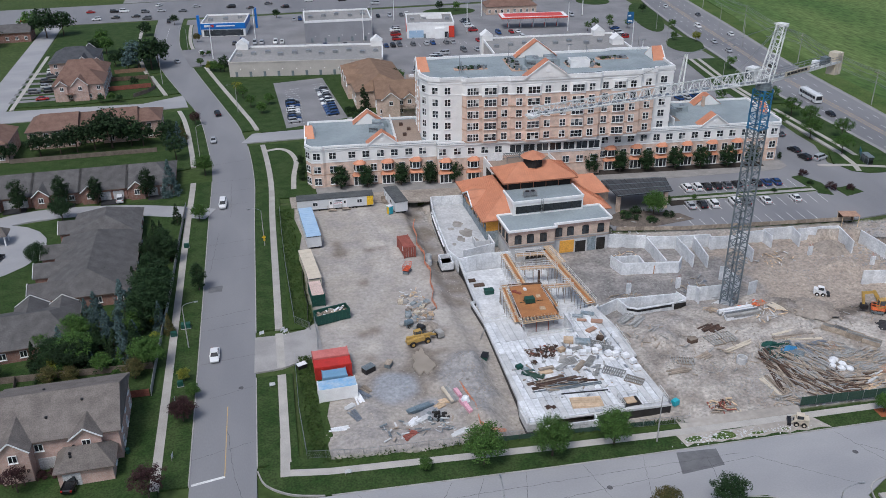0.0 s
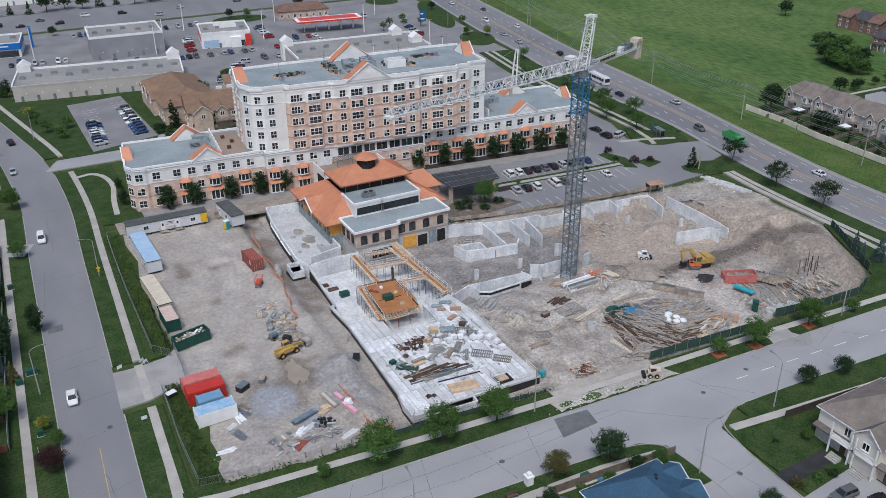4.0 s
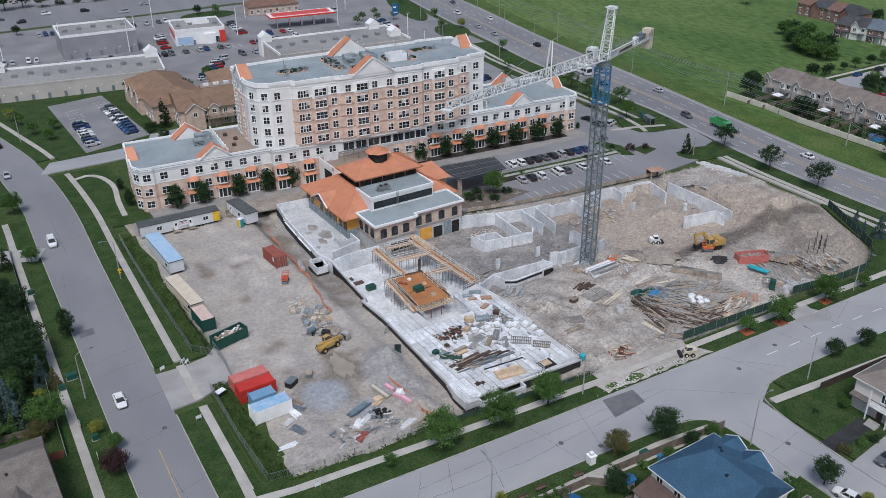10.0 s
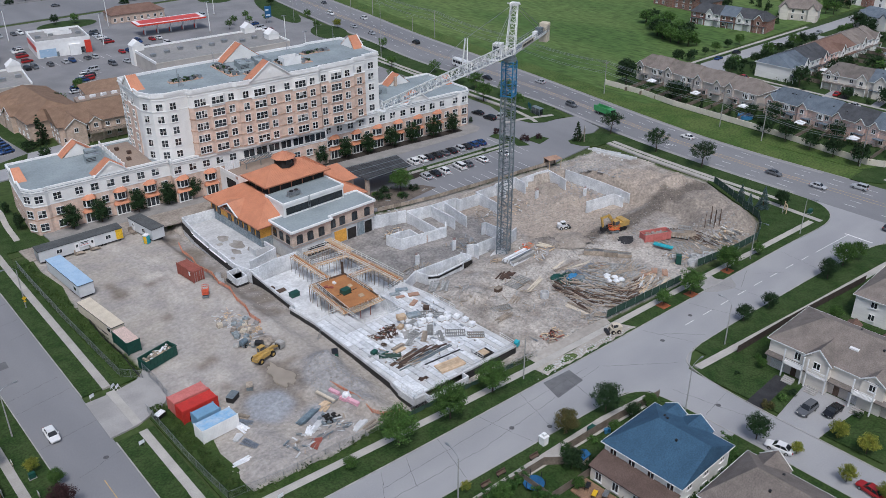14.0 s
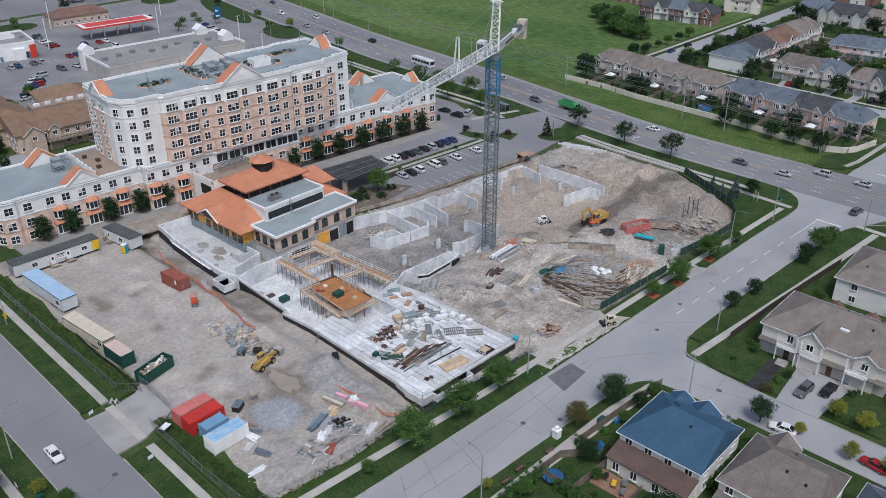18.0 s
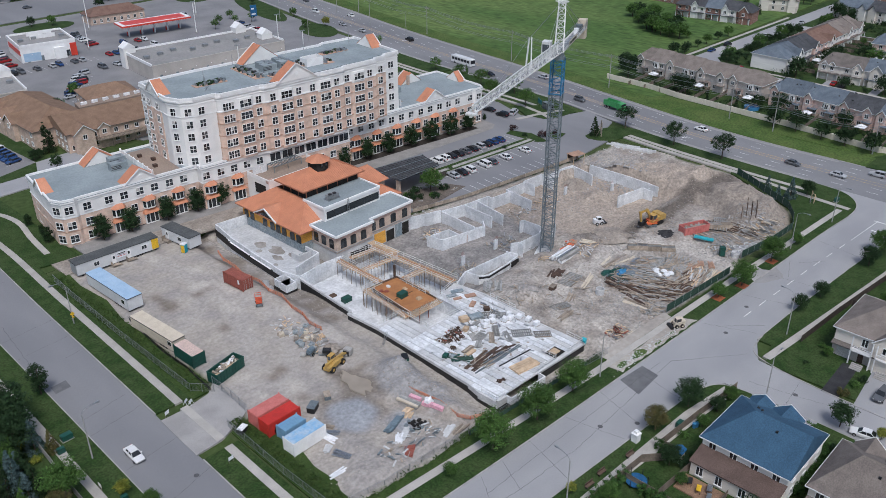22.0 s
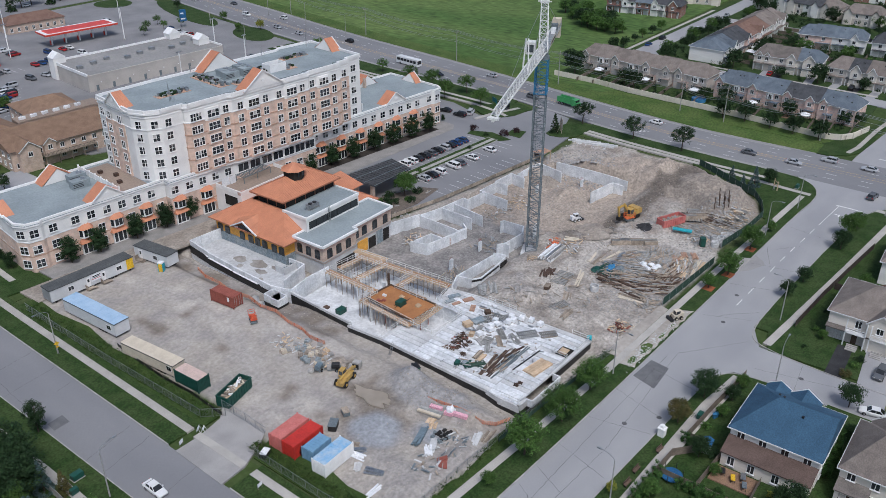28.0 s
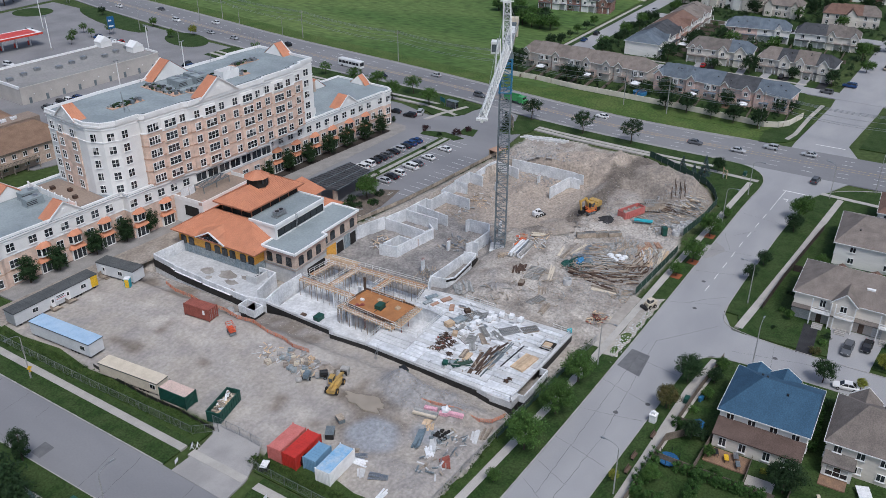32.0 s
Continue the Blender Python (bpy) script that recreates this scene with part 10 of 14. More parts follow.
# ---- fences ----
def fence(name, pts, h, post, panel, label, gap=2.6, z0=None, mesh=None, top=0.05):
    f = thing(name, label, "fence")
    for (a, b), (c, d) in zip(pts, pts[1:]):
        n = max(1, round(math.hypot(c - a, d - b) / gap))
        for i in range(n):
            p, q = Vector((a + (c - a) * i / n, b + (d - b) * i / n, 0)), Vector((a + (c - a) * (i + 1) / n, b + (d - b) * (i + 1) / n, 0))
            p.z = q.z = 0.08 if z0 is None else z0
            built("post", M[post], lambda bm: bm_beam(bm, p, p + Vector((0, 0, h)), 0.08), f)
            if panel == "wire":
                built("wire_panel", M[post], lambda bm: (bm_beam(bm, p + Vector((0, 0, h - 0.05)), q + Vector((0, 0, h - 0.05)), top), bm_beam(bm, p + Vector((0, 0, 0.15)), q + Vector((0, 0, 0.15)), 0.03),
                      [bm_beam(bm, p.lerp(q, k / 9) + Vector((0, 0, 0.1)), p.lerp(q, min(1, (k + 2) / 9)) + Vector((0, 0, h - 0.1)), 0.014) for k in range(8)], [bm_beam(bm, p.lerp(q, (k + 1) / 9) + Vector((0, 0, 0.1)), p.lerp(q, max(0, (k - 1) / 9)) + Vector((0, 0, h - 0.1)), 0.014) for k in range(8)]), f, "grey chain-link panel")
            elif panel == "orangemesh":
                built("mesh_panel", M[panel], lambda bm: ([bm_beam(bm, p + Vector((0, 0, h * k)), q + Vector((0, 0, h * (k - 0.08))), 0.05) for k in (0.2, 0.4, 0.6, 0.8, 1.0)], [bm_beam(bm, p.lerp(q, k / 7), p.lerp(q, k / 7) + Vector((0.1, 0, h)), 0.05) for k in range(1, 7)]), f, "orange plastic net")
            else:
                built("panel", M[panel], lambda bm: bm_beam(bm, p + Vector((0, 0, h * 0.5)), q + Vector((0, 0, h * 0.5)), 0.05, h * 0.92), f)
    return f


fence("chain_fence", [(3.2, 108), (3.0, 120), (3.6, 136.5)], 1.8, "steel", "wire", "grey chain-link fence on the grass beside the pavement")
fence("chain_fence", [(7.4, 146.2), (4.6, 149.5), (4.6, 175), (5.0, 195), (5.4, 206)], 1.8, "steel", "wire", "grey chain-link fence behind the trailers")
fence("chain_fence", [(3.2, 108), (12, 106.4), (30, 105.2), (42, 104.2), (66, 101.4)], 1.6, "steel", "wire", "grey chain-link fence in front of the site")
fence("silt_fence", [(7.2, 146.9), (7.3, 150.5), (7.8, 155.3), (7.6, 163.6), (8.2, 172.7), (8.9, 179.4)], 0.8, "oldlumber", "black", "black silt fence behind the trailers", 3.2)
fence("chain_gate", [(8.5, 148.4), (8.5, 142.4), (8.0, 136.8)], 1.9, "steel", "wire", "open chain-link gate across the gravel entrance")
fence("mesh_fence", [(30, 104.9), (42, 103.9), (60, 102.3)], 1.0, "black", "greentarp", "low dark green mesh along the site edge")
fence("mesh_fence", [(86.4, 101.0), (98, 100.1), (110.4, 99.2)], 1.9, "steel", "greentarp", "dark green meshed fence beside the pavement")
fence("mesh_fence", [(119, 100.6), (131, 98.8), (141.4, 98.4), (147, 100.6), (152.4, 104.2), (156.6, 111), (160.8, 117.8), (164.6, 124.4)], 2.0, "steel", "greentarp", "dark green meshed fence curving round the spoil heap")
fence("barrier_fence", [(37.8, 191), (36.6, 187), (36.5, 182), (35.6, 178), (36.3, 172.5), (35.4, 168), (35.9, 164), (34.6, 159), (34.4, 155), (33.3, 151.5), (33.5, 147.6)], 0.85, "machine_red", "orangemesh", "sagging orange plastic barrier fence", 2.2, 0.0)
fence("barrier_fence", [(31.4, 120.6), (31.9, 117.4), (32.4, 114.0), (32.2, 112.0)], 0.8, "machine_red", "orangemesh", "torn orange plastic barrier", 1.7, 0.5)
fence("barrier_fence", [(32.2, 112.0), (32.0, 109.4), (33.0, 107.4), (35.6, 106.2)], 0.8, "machine_red", "orangemesh", "torn orange plastic barrier", 2.0, 0.3)
fence("site_hoarding", [(84.5, 173.3), (100, 169.6), (120, 167.0), (143, 164.2)], 1.1, "oldlumber", "oldlumber", "weathered timber barrier above the excavation", 2.4, 0.0)
guard([(86.4, 134.2), (88.0, 133.6), (89.4, 132.4)], -0.6, "lumber", thing("timber_rail", "raw timber guard rail beside the crane base", "rail"))


# ---- loose boards and stones strewn over the yards ----
def strewn(name, label, seed, spots, mats, level=None):
    """Single boards lying about, many to a spot: x, y, spread x, spread y, number, length, angle, angle spread, materials."""
    r, bm = random.Random(seed), bmesh.new()
    for x, y, sx, sy, n, l, a, da, ms in spots:
        for _ in range(n):
            px, py = x + r.uniform(-sx, sx), y + r.uniform(-sy, sy)
            ang, ln = radians(a + r.gauss(0, da * 0.7)), l * r.uniform(0.3, 1.0) / 2
            z = (terrain(px, py) if level is None else level) + 0.06 + r.random() ** 2 * 0.55
            d = Vector((math.cos(ang) * ln, math.sin(ang) * ln, r.uniform(-0.12, 0.12) * ln))
            k = len(bm.faces)
            bm_beam(bm, Vector((px, py, z)) - d, Vector((px, py, z)) + d, r.uniform(0.1, 0.32), r.uniform(0.05, 0.16))
            bm.faces.ensure_lookup_table()
            mi = mats.index(r.choice(ms))
            for f in bm.faces[k:]:
                f.material_index = mi
    tagged(part(name, bm, [M[m] for m in mats]), label, "timber", kind="stuff")


OLD, DARK, PALE = ("oldlumber", "oldlumber", "greylumber", "kerb"), ("darklumber", "oldlumber", "oldlumber", "darklumber", "greylumber"), ("lumber", "oldlumber", "greylumber", "greylumber", "concrete")
strewn("loose_boards", "weathered boards strewn over the timber yard", 3, ((90.5, 110.5, 3.0, 5.0, 90, 4.2, -70, 9, DARK), (95.5, 106, 4.5, 3.2, 110, 3.6, -62, 14, DARK), (101, 104.6, 5.0, 2.4, 110, 3.4, 0, 10, DARK), (105, 104.0, 4.6, 2.6, 120, 3.0, 12, 14, PALE), (100, 113.5, 6.0, 4.0, 200, 3.0, -55, 34, OLD), (107, 110.4, 4.0, 3.6, 150, 3.0, 14, 20, OLD), (96, 111, 4.0, 3.0, 110, 3.2, -66, 20, OLD), (93, 117.0, 3.4, 2.6, 90, 2.6, 20, 60, ("cranegrey", "green", "oldlumber")), (86, 104, 2.6, 2.2, 60, 2.0, 60, 90, OLD)), ["oldlumber", "greylumber", "darklumber", "rust", "lumber", "concrete", "cranegrey", "green", "kerb"])
strewn("loose_boards", "grey and dark timbers strewn over the rubble", 4, ((129, 106, 3.5, 5.0, 150, 3.8, 75, 16, OLD), (134, 102.2, 2.6, 2.4, 130, 2.8, 80, 30, PALE), (125, 111, 4.0, 4.0, 60, 3.0, 70, 40, OLD), (131.5, 109, 1.2, 4.5, 40, 6.0, 78, 6, ("darklumber",)), (121, 107, 3, 2.5, 50, 2.2, 50, 80, PALE)), ["oldlumber", "greylumber", "darklumber", "lumber", "concrete", "kerb"])
strewn("loose_boards", "odd boards and offcuts lying on the dirt", 5, ((74, 104.6, 2.2, 1.6, 60, 1.8, 30, 90, ("rust", "oldlumber", "lumber", "greylumber")), (97.5, 133.8, 3, 1.4, 30, 1.8, 30, 90, ("orange", "orange", "oldlumber", "concrete")), (98.5, 129.5, 3, 2, 30, 2.2, 60, 90, ("concrete", "oldlumber", "lumber")), (80, 120, 9, 7, 36, 2.6, 30, 90, OLD), (112, 127, 8, 5, 26, 2.4, 40, 90, OLD), (70, 130, 4, 5, 30, 2.2, 40, 90, OLD), (29.5, 148, 2.4, 9, 70, 1.4, 30, 90, ("oldlumber", "concrete", "lumber", "concrete")), (22, 110.5, 6, 2.5, 46, 1.6, 20, 90, ("concrete", "oldlumber", "cranegrey")), (95, 175.5, 9, 1.2, 60, 2.0, 0, 60, OLD)), ["rust", "oldlumber", "lumber", "greylumber", "orange", "concrete", "cranegrey", "kerb"])
rubble("rubble", ((100, 109, 8, 6, 700, 0.08, 0.5), (88, 106, 5, 5, 380, 0.1, 0.5), (130, 105, 4, 4, 420, 0.15, 0.7), (122, 106, 4, 3, 240, 0.1, 0.5), (135, 101, 3, 1.6, 160, 0.2, 0.7), (158, 164, 5, 1.2, 60, 0.3, 0.7)), "kerb", "pale broken stone between the timber piles", 4)
rubble("rubble", ((104, 130, 12, 6, 340, 0.06, 0.32), (126, 129, 8, 6, 260, 0.06, 0.36), (147, 132, 7, 12, 360, 0.07, 0.4), (120, 148, 10, 6, 240, 0.05, 0.3), (34, 120, 4, 6, 500, 0.05, 0.3), (82, 122, 9, 7, 260, 0.05, 0.32)), "heap", "brown clods on the tipped soil", 8)
rubble("rubble", ((80, 118, 10, 9, 300, 0.05, 0.28), (115, 122, 14, 8, 200, 0.05, 0.3), (22, 150, 8, 26, 300, 0.04, 0.16), (70, 118, 4, 12, 400, 0.05, 0.3), (125, 150, 8, 6, 300, 0.05, 0.3), (140, 125, 10, 12, 300, 0.06, 0.3), (144, 151, 2, 5, 160, 0.3, 0.9), (95, 150, 14, 7, 400, 0.05, 0.25)), "gravel", "grey stones scattered over the packed dirt", 6)
strewn("loose_fittings", "small boards, props and fittings lying about the slab", 9, ((49, 127.4, 3.0, 1.2, 46, 0.7, 20, 90, ("darklumber", "rust", "black", "oldlumber")), (50, 120, 8, 8, 60, 1.0, 18, 70, ("greylumber", "steel", "oldlumber", "kerb")), (59, 121, 5, 8, 50, 1.2, 70, 60, ("white", "steel", "greylumber", "kerb")), (58, 128, 5, 2.4, 26, 1.8, 75, 30, ("greylumber", "steel", "oldlumber")), (48.5, 116.4, 3.0, 2.0, 16, 6.5, -6, 4, ("darklumber", "black", "cranegrey", "oldlumber")), (44.5, 120, 1.2, 2.6, 14, 2.2, -60, 20, ("greylumber", "oldlumber", "green"))), ["darklumber", "rust", "black", "oldlumber", "greylumber", "steel", "white", "kerb", "cranegrey", "green"], 0.48)

for x, y in ((119.9, 102.6), (121.6, 101.6), (123.2, 102.4), (124.9, 101.4), (126.4, 101.2), (122.4, 103.6)):
    def pipe(bm):
        for r, k in ((0.8, 1), (0.64, -1)):
            lo = [bm.verts.new((r * math.cos(i * math.tau / 18), r * math.sin(i * math.tau / 18), 0)) for i in range(18)]
            hi = [bm.verts.new((r * math.cos(i * math.tau / 18), r * math.sin(i * math.tau / 18), 1.2)) for i in range(18)]
            for i in range(18):
                f = (lo[i], lo[(i + 1) % 18], hi[(i + 1) % 18], hi[i])
                bm.faces.new(f if k > 0 else f[::-1])
            rim = hi if k > 0 else None
            outer = hi if k > 0 else outer
        for i in range(18):
            bm.faces.new((outer[i], outer[(i + 1) % 18], hi[(i + 1) % 18], hi[i]))
    g = tagged(built("concrete_ring", M["concrete"], pipe), "round concrete manhole ring stored by the fence", "concrete pipe", "manhole rings")
    g.matrix_basis = pose(x, y, terrain(x, y) - 0.05)


soil_heap(119.1, 120.0, 2.4, 0.9, "fresh", "small heap of black asphalt millings")
soil_heap(133.2, 157.2, 4.2, 2.4, "heap", "brown soil heap inside the excavation")
soil_heap(108.6, 129.2, 4.6, 1.0, "heap", "low dark soil heap on the dirt")


# two white folding stands by the gate
for x, y in [(2.1, 146.9), (2.6, 146.2)]:
    s = thing("folding_stand", "white folded sign stand on the grass", "stand", pose(x, y, 0.1, 0, 0, 35))
    boxes("board", M["white"], [(-0.45, -0.03, 0.35, 0.45, 0.03, 0.95)], s)
    for k in (-0.4, 0.4):
        built("leg", M["white"], lambda bm: (bm_beam(bm, (k, 0, 0.9), (k, -0.35, 0), 0.05), bm_beam(bm, (k, 0, 0.9), (k, 0.35, 0), 0.05)), s)

strewn("loose_boards", "boards, props and rods lying on the excavation floor", 12, ((75, 147, 3.5, 2.0, 60, 2.4, 25, 30, ("greylumber", "steel", "oldlumber")), (92, 149, 4, 3, 40, 2.0, 60, 80, ("greylumber", "oldlumber", "steel")), (83, 165, 3, 2.5, 40, 1.8, 10, 80, ("oldlumber", "concrete", "lumber")), (108, 158, 5, 3, 40, 1.8, 50, 90, ("oldlumber", "concrete", "greylumber")), (118, 156, 4, 4, 40, 1.6, 40, 90, ("oldlumber", "concrete", "lumber")), (96, 143.5, 3, 1.2, 30, 2.2, 10, 40, ("greylumber", "steel", "oldlumber"))), ["greylumber", "steel", "oldlumber", "concrete", "lumber"])
rubble("rubble", ((76, 150, 6, 5, 400, 0.05, 0.28), (95, 152, 8, 5, 500, 0.05, 0.28), (120, 155, 9, 6, 500, 0.05, 0.3)), "gravel", "small stones over the excavation floor", 14)

# ---- houses ----
hr = random.Random(8)


def roof_mesh(bm, w, d, z0, z1, hl, hr_, o=0.45):
    """A hipped or gabled roof: ridge along x; hl and hr_ are how far the hips run in from either end."""
    a, b = w / 2 + o, d / 2 + o
    e = [bm.verts.new(p) for p in ((-a, -b, z0), (a, -b, z0), (a, b, z0), (-a, b, z0))]
    f = [bm.verts.new((v.co.x, v.co.y, z0 - 0.18)) for v in e]
    r0, r1 = bm.verts.new((-a + hl, 0, z1)), bm.verts.new((a - hr_, 0, z1))
    bm.faces.new((e[0], e[1], r1, r0)), bm.faces.new((e[2], e[3], r0, r1)), bm.faces.new((e[3], e[0], r0)), bm.faces.new((e[1], e[2], r1))
    for i in range(4):
        bm.faces.new((f[i], f[(i + 1) % 4], e[(i + 1) % 4], e[i]))
    bm.faces.new(f[::-1])


SIDES = {0: (0, -1), 1: (1, 0), 2: (0, 1), 3: (-1, 0)}


def house(label, x, y, a, w, d, eave, ridge, wall, roof, hips=(0, 0), gables=(), sides=(0, 1, 2, 3), garages=(), low=None, step=3.0, detail=True, doors=(), skip=(), z=0.05):
    h = thing("house", label, "house", pose(x, y, z, 0, 0, a))
    low, near = low or wall, detail and y < 72 and x < 110
    if low != wall:
        boxes("wall", M[low], [(-w / 2, -d / 2, -0.3, w / 2, d / 2, min(eave, 3.0))], h, "lower wall")
        boxes("wall", M[wall], [(-w / 2 + 0.02, -d / 2 + 0.02, 3.0, w / 2 - 0.02, d / 2 - 0.02, eave)], h, "upper wall")
    else:
        boxes("wall", M[wall], [(-w / 2, -d / 2, -0.3, w / 2, d / 2, eave)], h)
    built("roof", M[roof], lambda bm: roof_mesh(bm, w, d, eave, ridge, *hips), h, "shingled roof")
    if detail:
      built("fascia", M["gutter" if wall in ("redbrick", "brick2", "brick3") else "trimw"], lambda bm: [bm_beam(bm, (sx * (w / 2 + 0.47), -d / 2 - 0.47, eave - 0.1), (sx * (w / 2 + 0.47), d / 2 + 0.47, eave - 0.1), 0.1, 0.18) for sx in (-1, 1)] + [bm_beam(bm, (-w / 2 - 0.47, sy * (d / 2 + 0.47), eave - 0.1), (w / 2 + 0.47, sy * (d / 2 + 0.47), eave - 0.1), 0.1, 0.18) for sy in (-1, 1)], h, "narrow eaves gutter")
    for hip, s in zip(hips, (-1, 1)):
        if hip == 0:
            built("gable_wall", M[wall], lambda bm: bm_poly(bm, (s * (w / 2 + 0.01), -d / 2, eave - 0.1), (s * (w / 2 + 0.01), d / 2, eave - 0.1), (s * (w / 2 + 0.01), 0, ridge - 0.35)), h)
    for u, side, gw, gh, proj in gables:
        sx = -1 if side == 0 else 1

        def slope(bm):
            y0, y1 = sx * (d / 2 + proj + 0.4), sx * (d / 2 - min(d / 2 - 0.1, (d / 2 + 0.45) * gh / (ridge - eave)))
            g = gw / 2 + 0.35
            p = [(u - g, y0, eave - 0.05), (u, y0, eave + gh), (u, y1, eave + gh), (u - g, sx * (d / 2 + 0.2), eave - 0.05), (u + g, y0, eave - 0.05), (u + g, sx * (d / 2 + 0.2), eave - 0.05)]
            bm_poly(bm, p[0], p[1], p[2], p[3]), bm_poly(bm, p[4], p[5], p[2], p[1])
            bm_poly(bm, *[(q[0], q[1], q[2] - 0.15) for q in (p[3], p[2], p[1], p[0])]), bm_poly(bm, *[(q[0], q[1], q[2] - 0.15) for q in (p[1], p[2], p[5], p[4])])
        built("roof_gable", M[roof], slope, h, "cross gable roof")

        def front(bm):
            y0, y2 = sx * (d / 2 + proj), sx * d / 2
            if proj > 0.05:
                bm_box(bm, u - gw / 2, min(y0, y2), -0.3, u + gw / 2, max(y0, y2), eave)
            bm_poly(bm, (u - gw / 2, y0 + sx * 0.012, eave - 0.15), (u + gw / 2, y0 + sx * 0.012, eave - 0.15), (u, y0 + sx * 0.012, eave + gh - 0.25))
        built("gable_wall", M[wall], front, h)
        if detail:
          built("barge_board", M["trimw"], lambda bm: [bm_beam(bm, (u + k * (gw / 2 + 0.35), sx * (d / 2 + proj + 0.42), eave - 0.05), (u, sx * (d / 2 + proj + 0.42), eave + gh + 0.02), 0.08, 0.22) for k in (-1, 1)], h)
        if detail and not near:
            o = new("window", glazed("house"))
            o.parent, o.matrix_basis = h, pose(u, sx * (d / 2 + proj + 0.02), eave - 1.1, 0, 0, 0 if sx < 0 else 180)
        elif detail:
            window("house", h, pose(u, sx * (d / 2 + proj + 0.02), eave - 1.1, 0, 0, 0 if sx < 0 else 180), 0)
    for s in sides:
        n, (nx, ny) = (w if s in (0, 2) else d), SIDES[s]
        k = int((n - 1.6) / step)
        for lvl in ([1.6, 4.4] if eave > 4.6 else [1.6]):
            for i in range(k):
                u = -n / 2 + n * (i + 0.5) / k
                if (s, i, lvl > 3) in skip or (lvl < 3 and any(g[0] == s and abs(g[1] - u) < g[2] / 2 + 0.7 for g in garages)) or (lvl > 3 and any(q[1] == s and abs(q[0] - u) < q[2] / 2 + 0.5 and q[4] > 0 for q in gables)):
                    continue
                m = pose(nx * w / 2 if nx else (u if s == 0 else -u), ny * d / 2 if ny else (u if s == 1 else -u), lvl, 0, 0, {0: 0, 1: 90, 2: 180, 3: -90}[s]) @ pose(0, -0.01, 0)
                if near:
                    window("house", h, m, 0.1)
                else:
                    o = new("window", glazed("house" if detail else "tall"))
                    o.parent, o.matrix_basis = h, m
    for s, u, gw in garages:
        nx, ny = SIDES[s]
        g = boxes("garage_door", M["garage"], [(-gw / 2, -0.08, 0.0, gw / 2, 0.02, 2.3)], h, "pale panelled garage door")
        g.matrix_basis = pose(nx * w / 2 if nx else u, ny * d / 2 if ny else u, 0, 0, 0, {0: 0, 1: 90, 2: 180, 3: -90}[s])
        boxes("groove", M["kerb"], [(-gw / 2, -0.09, 0.5 * i, gw / 2, -0.07, 0.5 * i + 0.03) for i in range(1, 5)] + [(-gw / 2 + gw * i / 4, -0.09, 0.05, -gw / 2 + gw * i / 4 + 0.03, -0.07, 2.2) for i in range(1, 4)], g)
    for s, u in doors:
        nx, ny = SIDES[s]
        g = boxes("door", M["darklumber"], [(-0.5, -0.07, 0.0, 0.5, 0.02, 2.1)], h, "dark front door")
        g.matrix_basis = pose(nx * w / 2 if nx else u, ny * d / 2 if ny else u, 0, 0, 0, {0: 0, 1: 90, 2: 180, 3: -90}[s])
    if detail:
        for i in range(3 if y < 145 else 0):
            u, v = hr.uniform(-w * 0.3, w * 0.3), hr.choice((-1, 1)) * hr.uniform(0.1, 0.3) * d
            t = eave + (ridge - eave) * max(0.05, 1 - abs(v) / (d / 2 + 0.45))
            boxes("roof_vent", M["black"], [(u - 0.18, v - 0.18, t - 0.15, u + 0.18, v + 0.18, t + 0.22)], h)
    return h



# the blue-roofed pair and its neighbours by the near corner
h1 = house("white sided semi-detached house with a blue shingle roof", 57.0, 66.9, 90, 13.8, 13.4, 5.5, 9.3, "siding", "shingle_blue", (0.2, 5.2), [(3.9, 0, 3.6, 1.2, 1.2), (-0.6, 0, 4.6, 1.7, 0.8)], (1, 2, 3), low="siding")


def lean_to(h, x0, x1, y0, y1, z0, z1, roof, wall=None):
    built("lower_roof", M[roof], lambda bm: (bm_poly(bm, (x0, y1, z0), (x1, y1, z0), (x1, y0, z1), (x0, y0, z1)), bm_poly(bm, (x0, y1, z0 - 0.2), (x0, y0, z1 - 0.2), (x1, y0, z1 - 0.2), (x1, y1, z0 - 0.2)), bm_poly(bm, (x0, y1, z0), (x0, y1, z0 - 0.2), (x1, y1, z0 - 0.2), (x1, y1, z0)), bm_poly(bm, (x0, y1, z0), (x0, y0, z1), (x0, y0, z1 - 0.2), (x0, y1, z0 - 0.2)), bm_poly(bm, (x1, y1, z0), (x1, y1, z0 - 0.2), (x1, y0, z1 - 0.2), (x1, y0, z1))), h, "brown lower roof")
    if wall:
        boxes("extension_wall", M[wall], [(x0 + 0.2, min(y0, y1) + (0.4 if y1 < y0 else 0), -0.2, x1 - 0.2, max(y0, y1) - (0.4 if y1 > y0 else 0), z0 - 0.12)], h)


lean_to(h1, -7.0, 7.0, 6.7, 10.4, 2.9, 4.0, "shingle_umber", "creamsiding")
for u in (-5.2, -1.8, 2.0, 5.2):
    window("tall", h1, pose(u, 10.02, 1.5, 0, 0, 180))
h2 = house("pale sided house with a grey-brown shingle roof", 57.6, 50.4, 90, 13.6, 13.2, 5.5, 9.6, "creamsiding", "shingle_taupe", (1.5, 4.8), [(3.0, 0, 4.6, 2.2, 0.8)], (1, 2, 3))
lean_to(h2, 2.0, 6.8, 6.6, 9.0, 2.9, 3.7, "shingle_grey", "siding")
window("triple", h2, pose(4.4, 8.62, 1.5, 0, 0, 180))
house("pale house with a grey shingle roof", 58, 33.5, 90, 14, 13, 5.5, 9.4, "siding", "shingle_slate", (4, 4), [], (1, 2, 3))
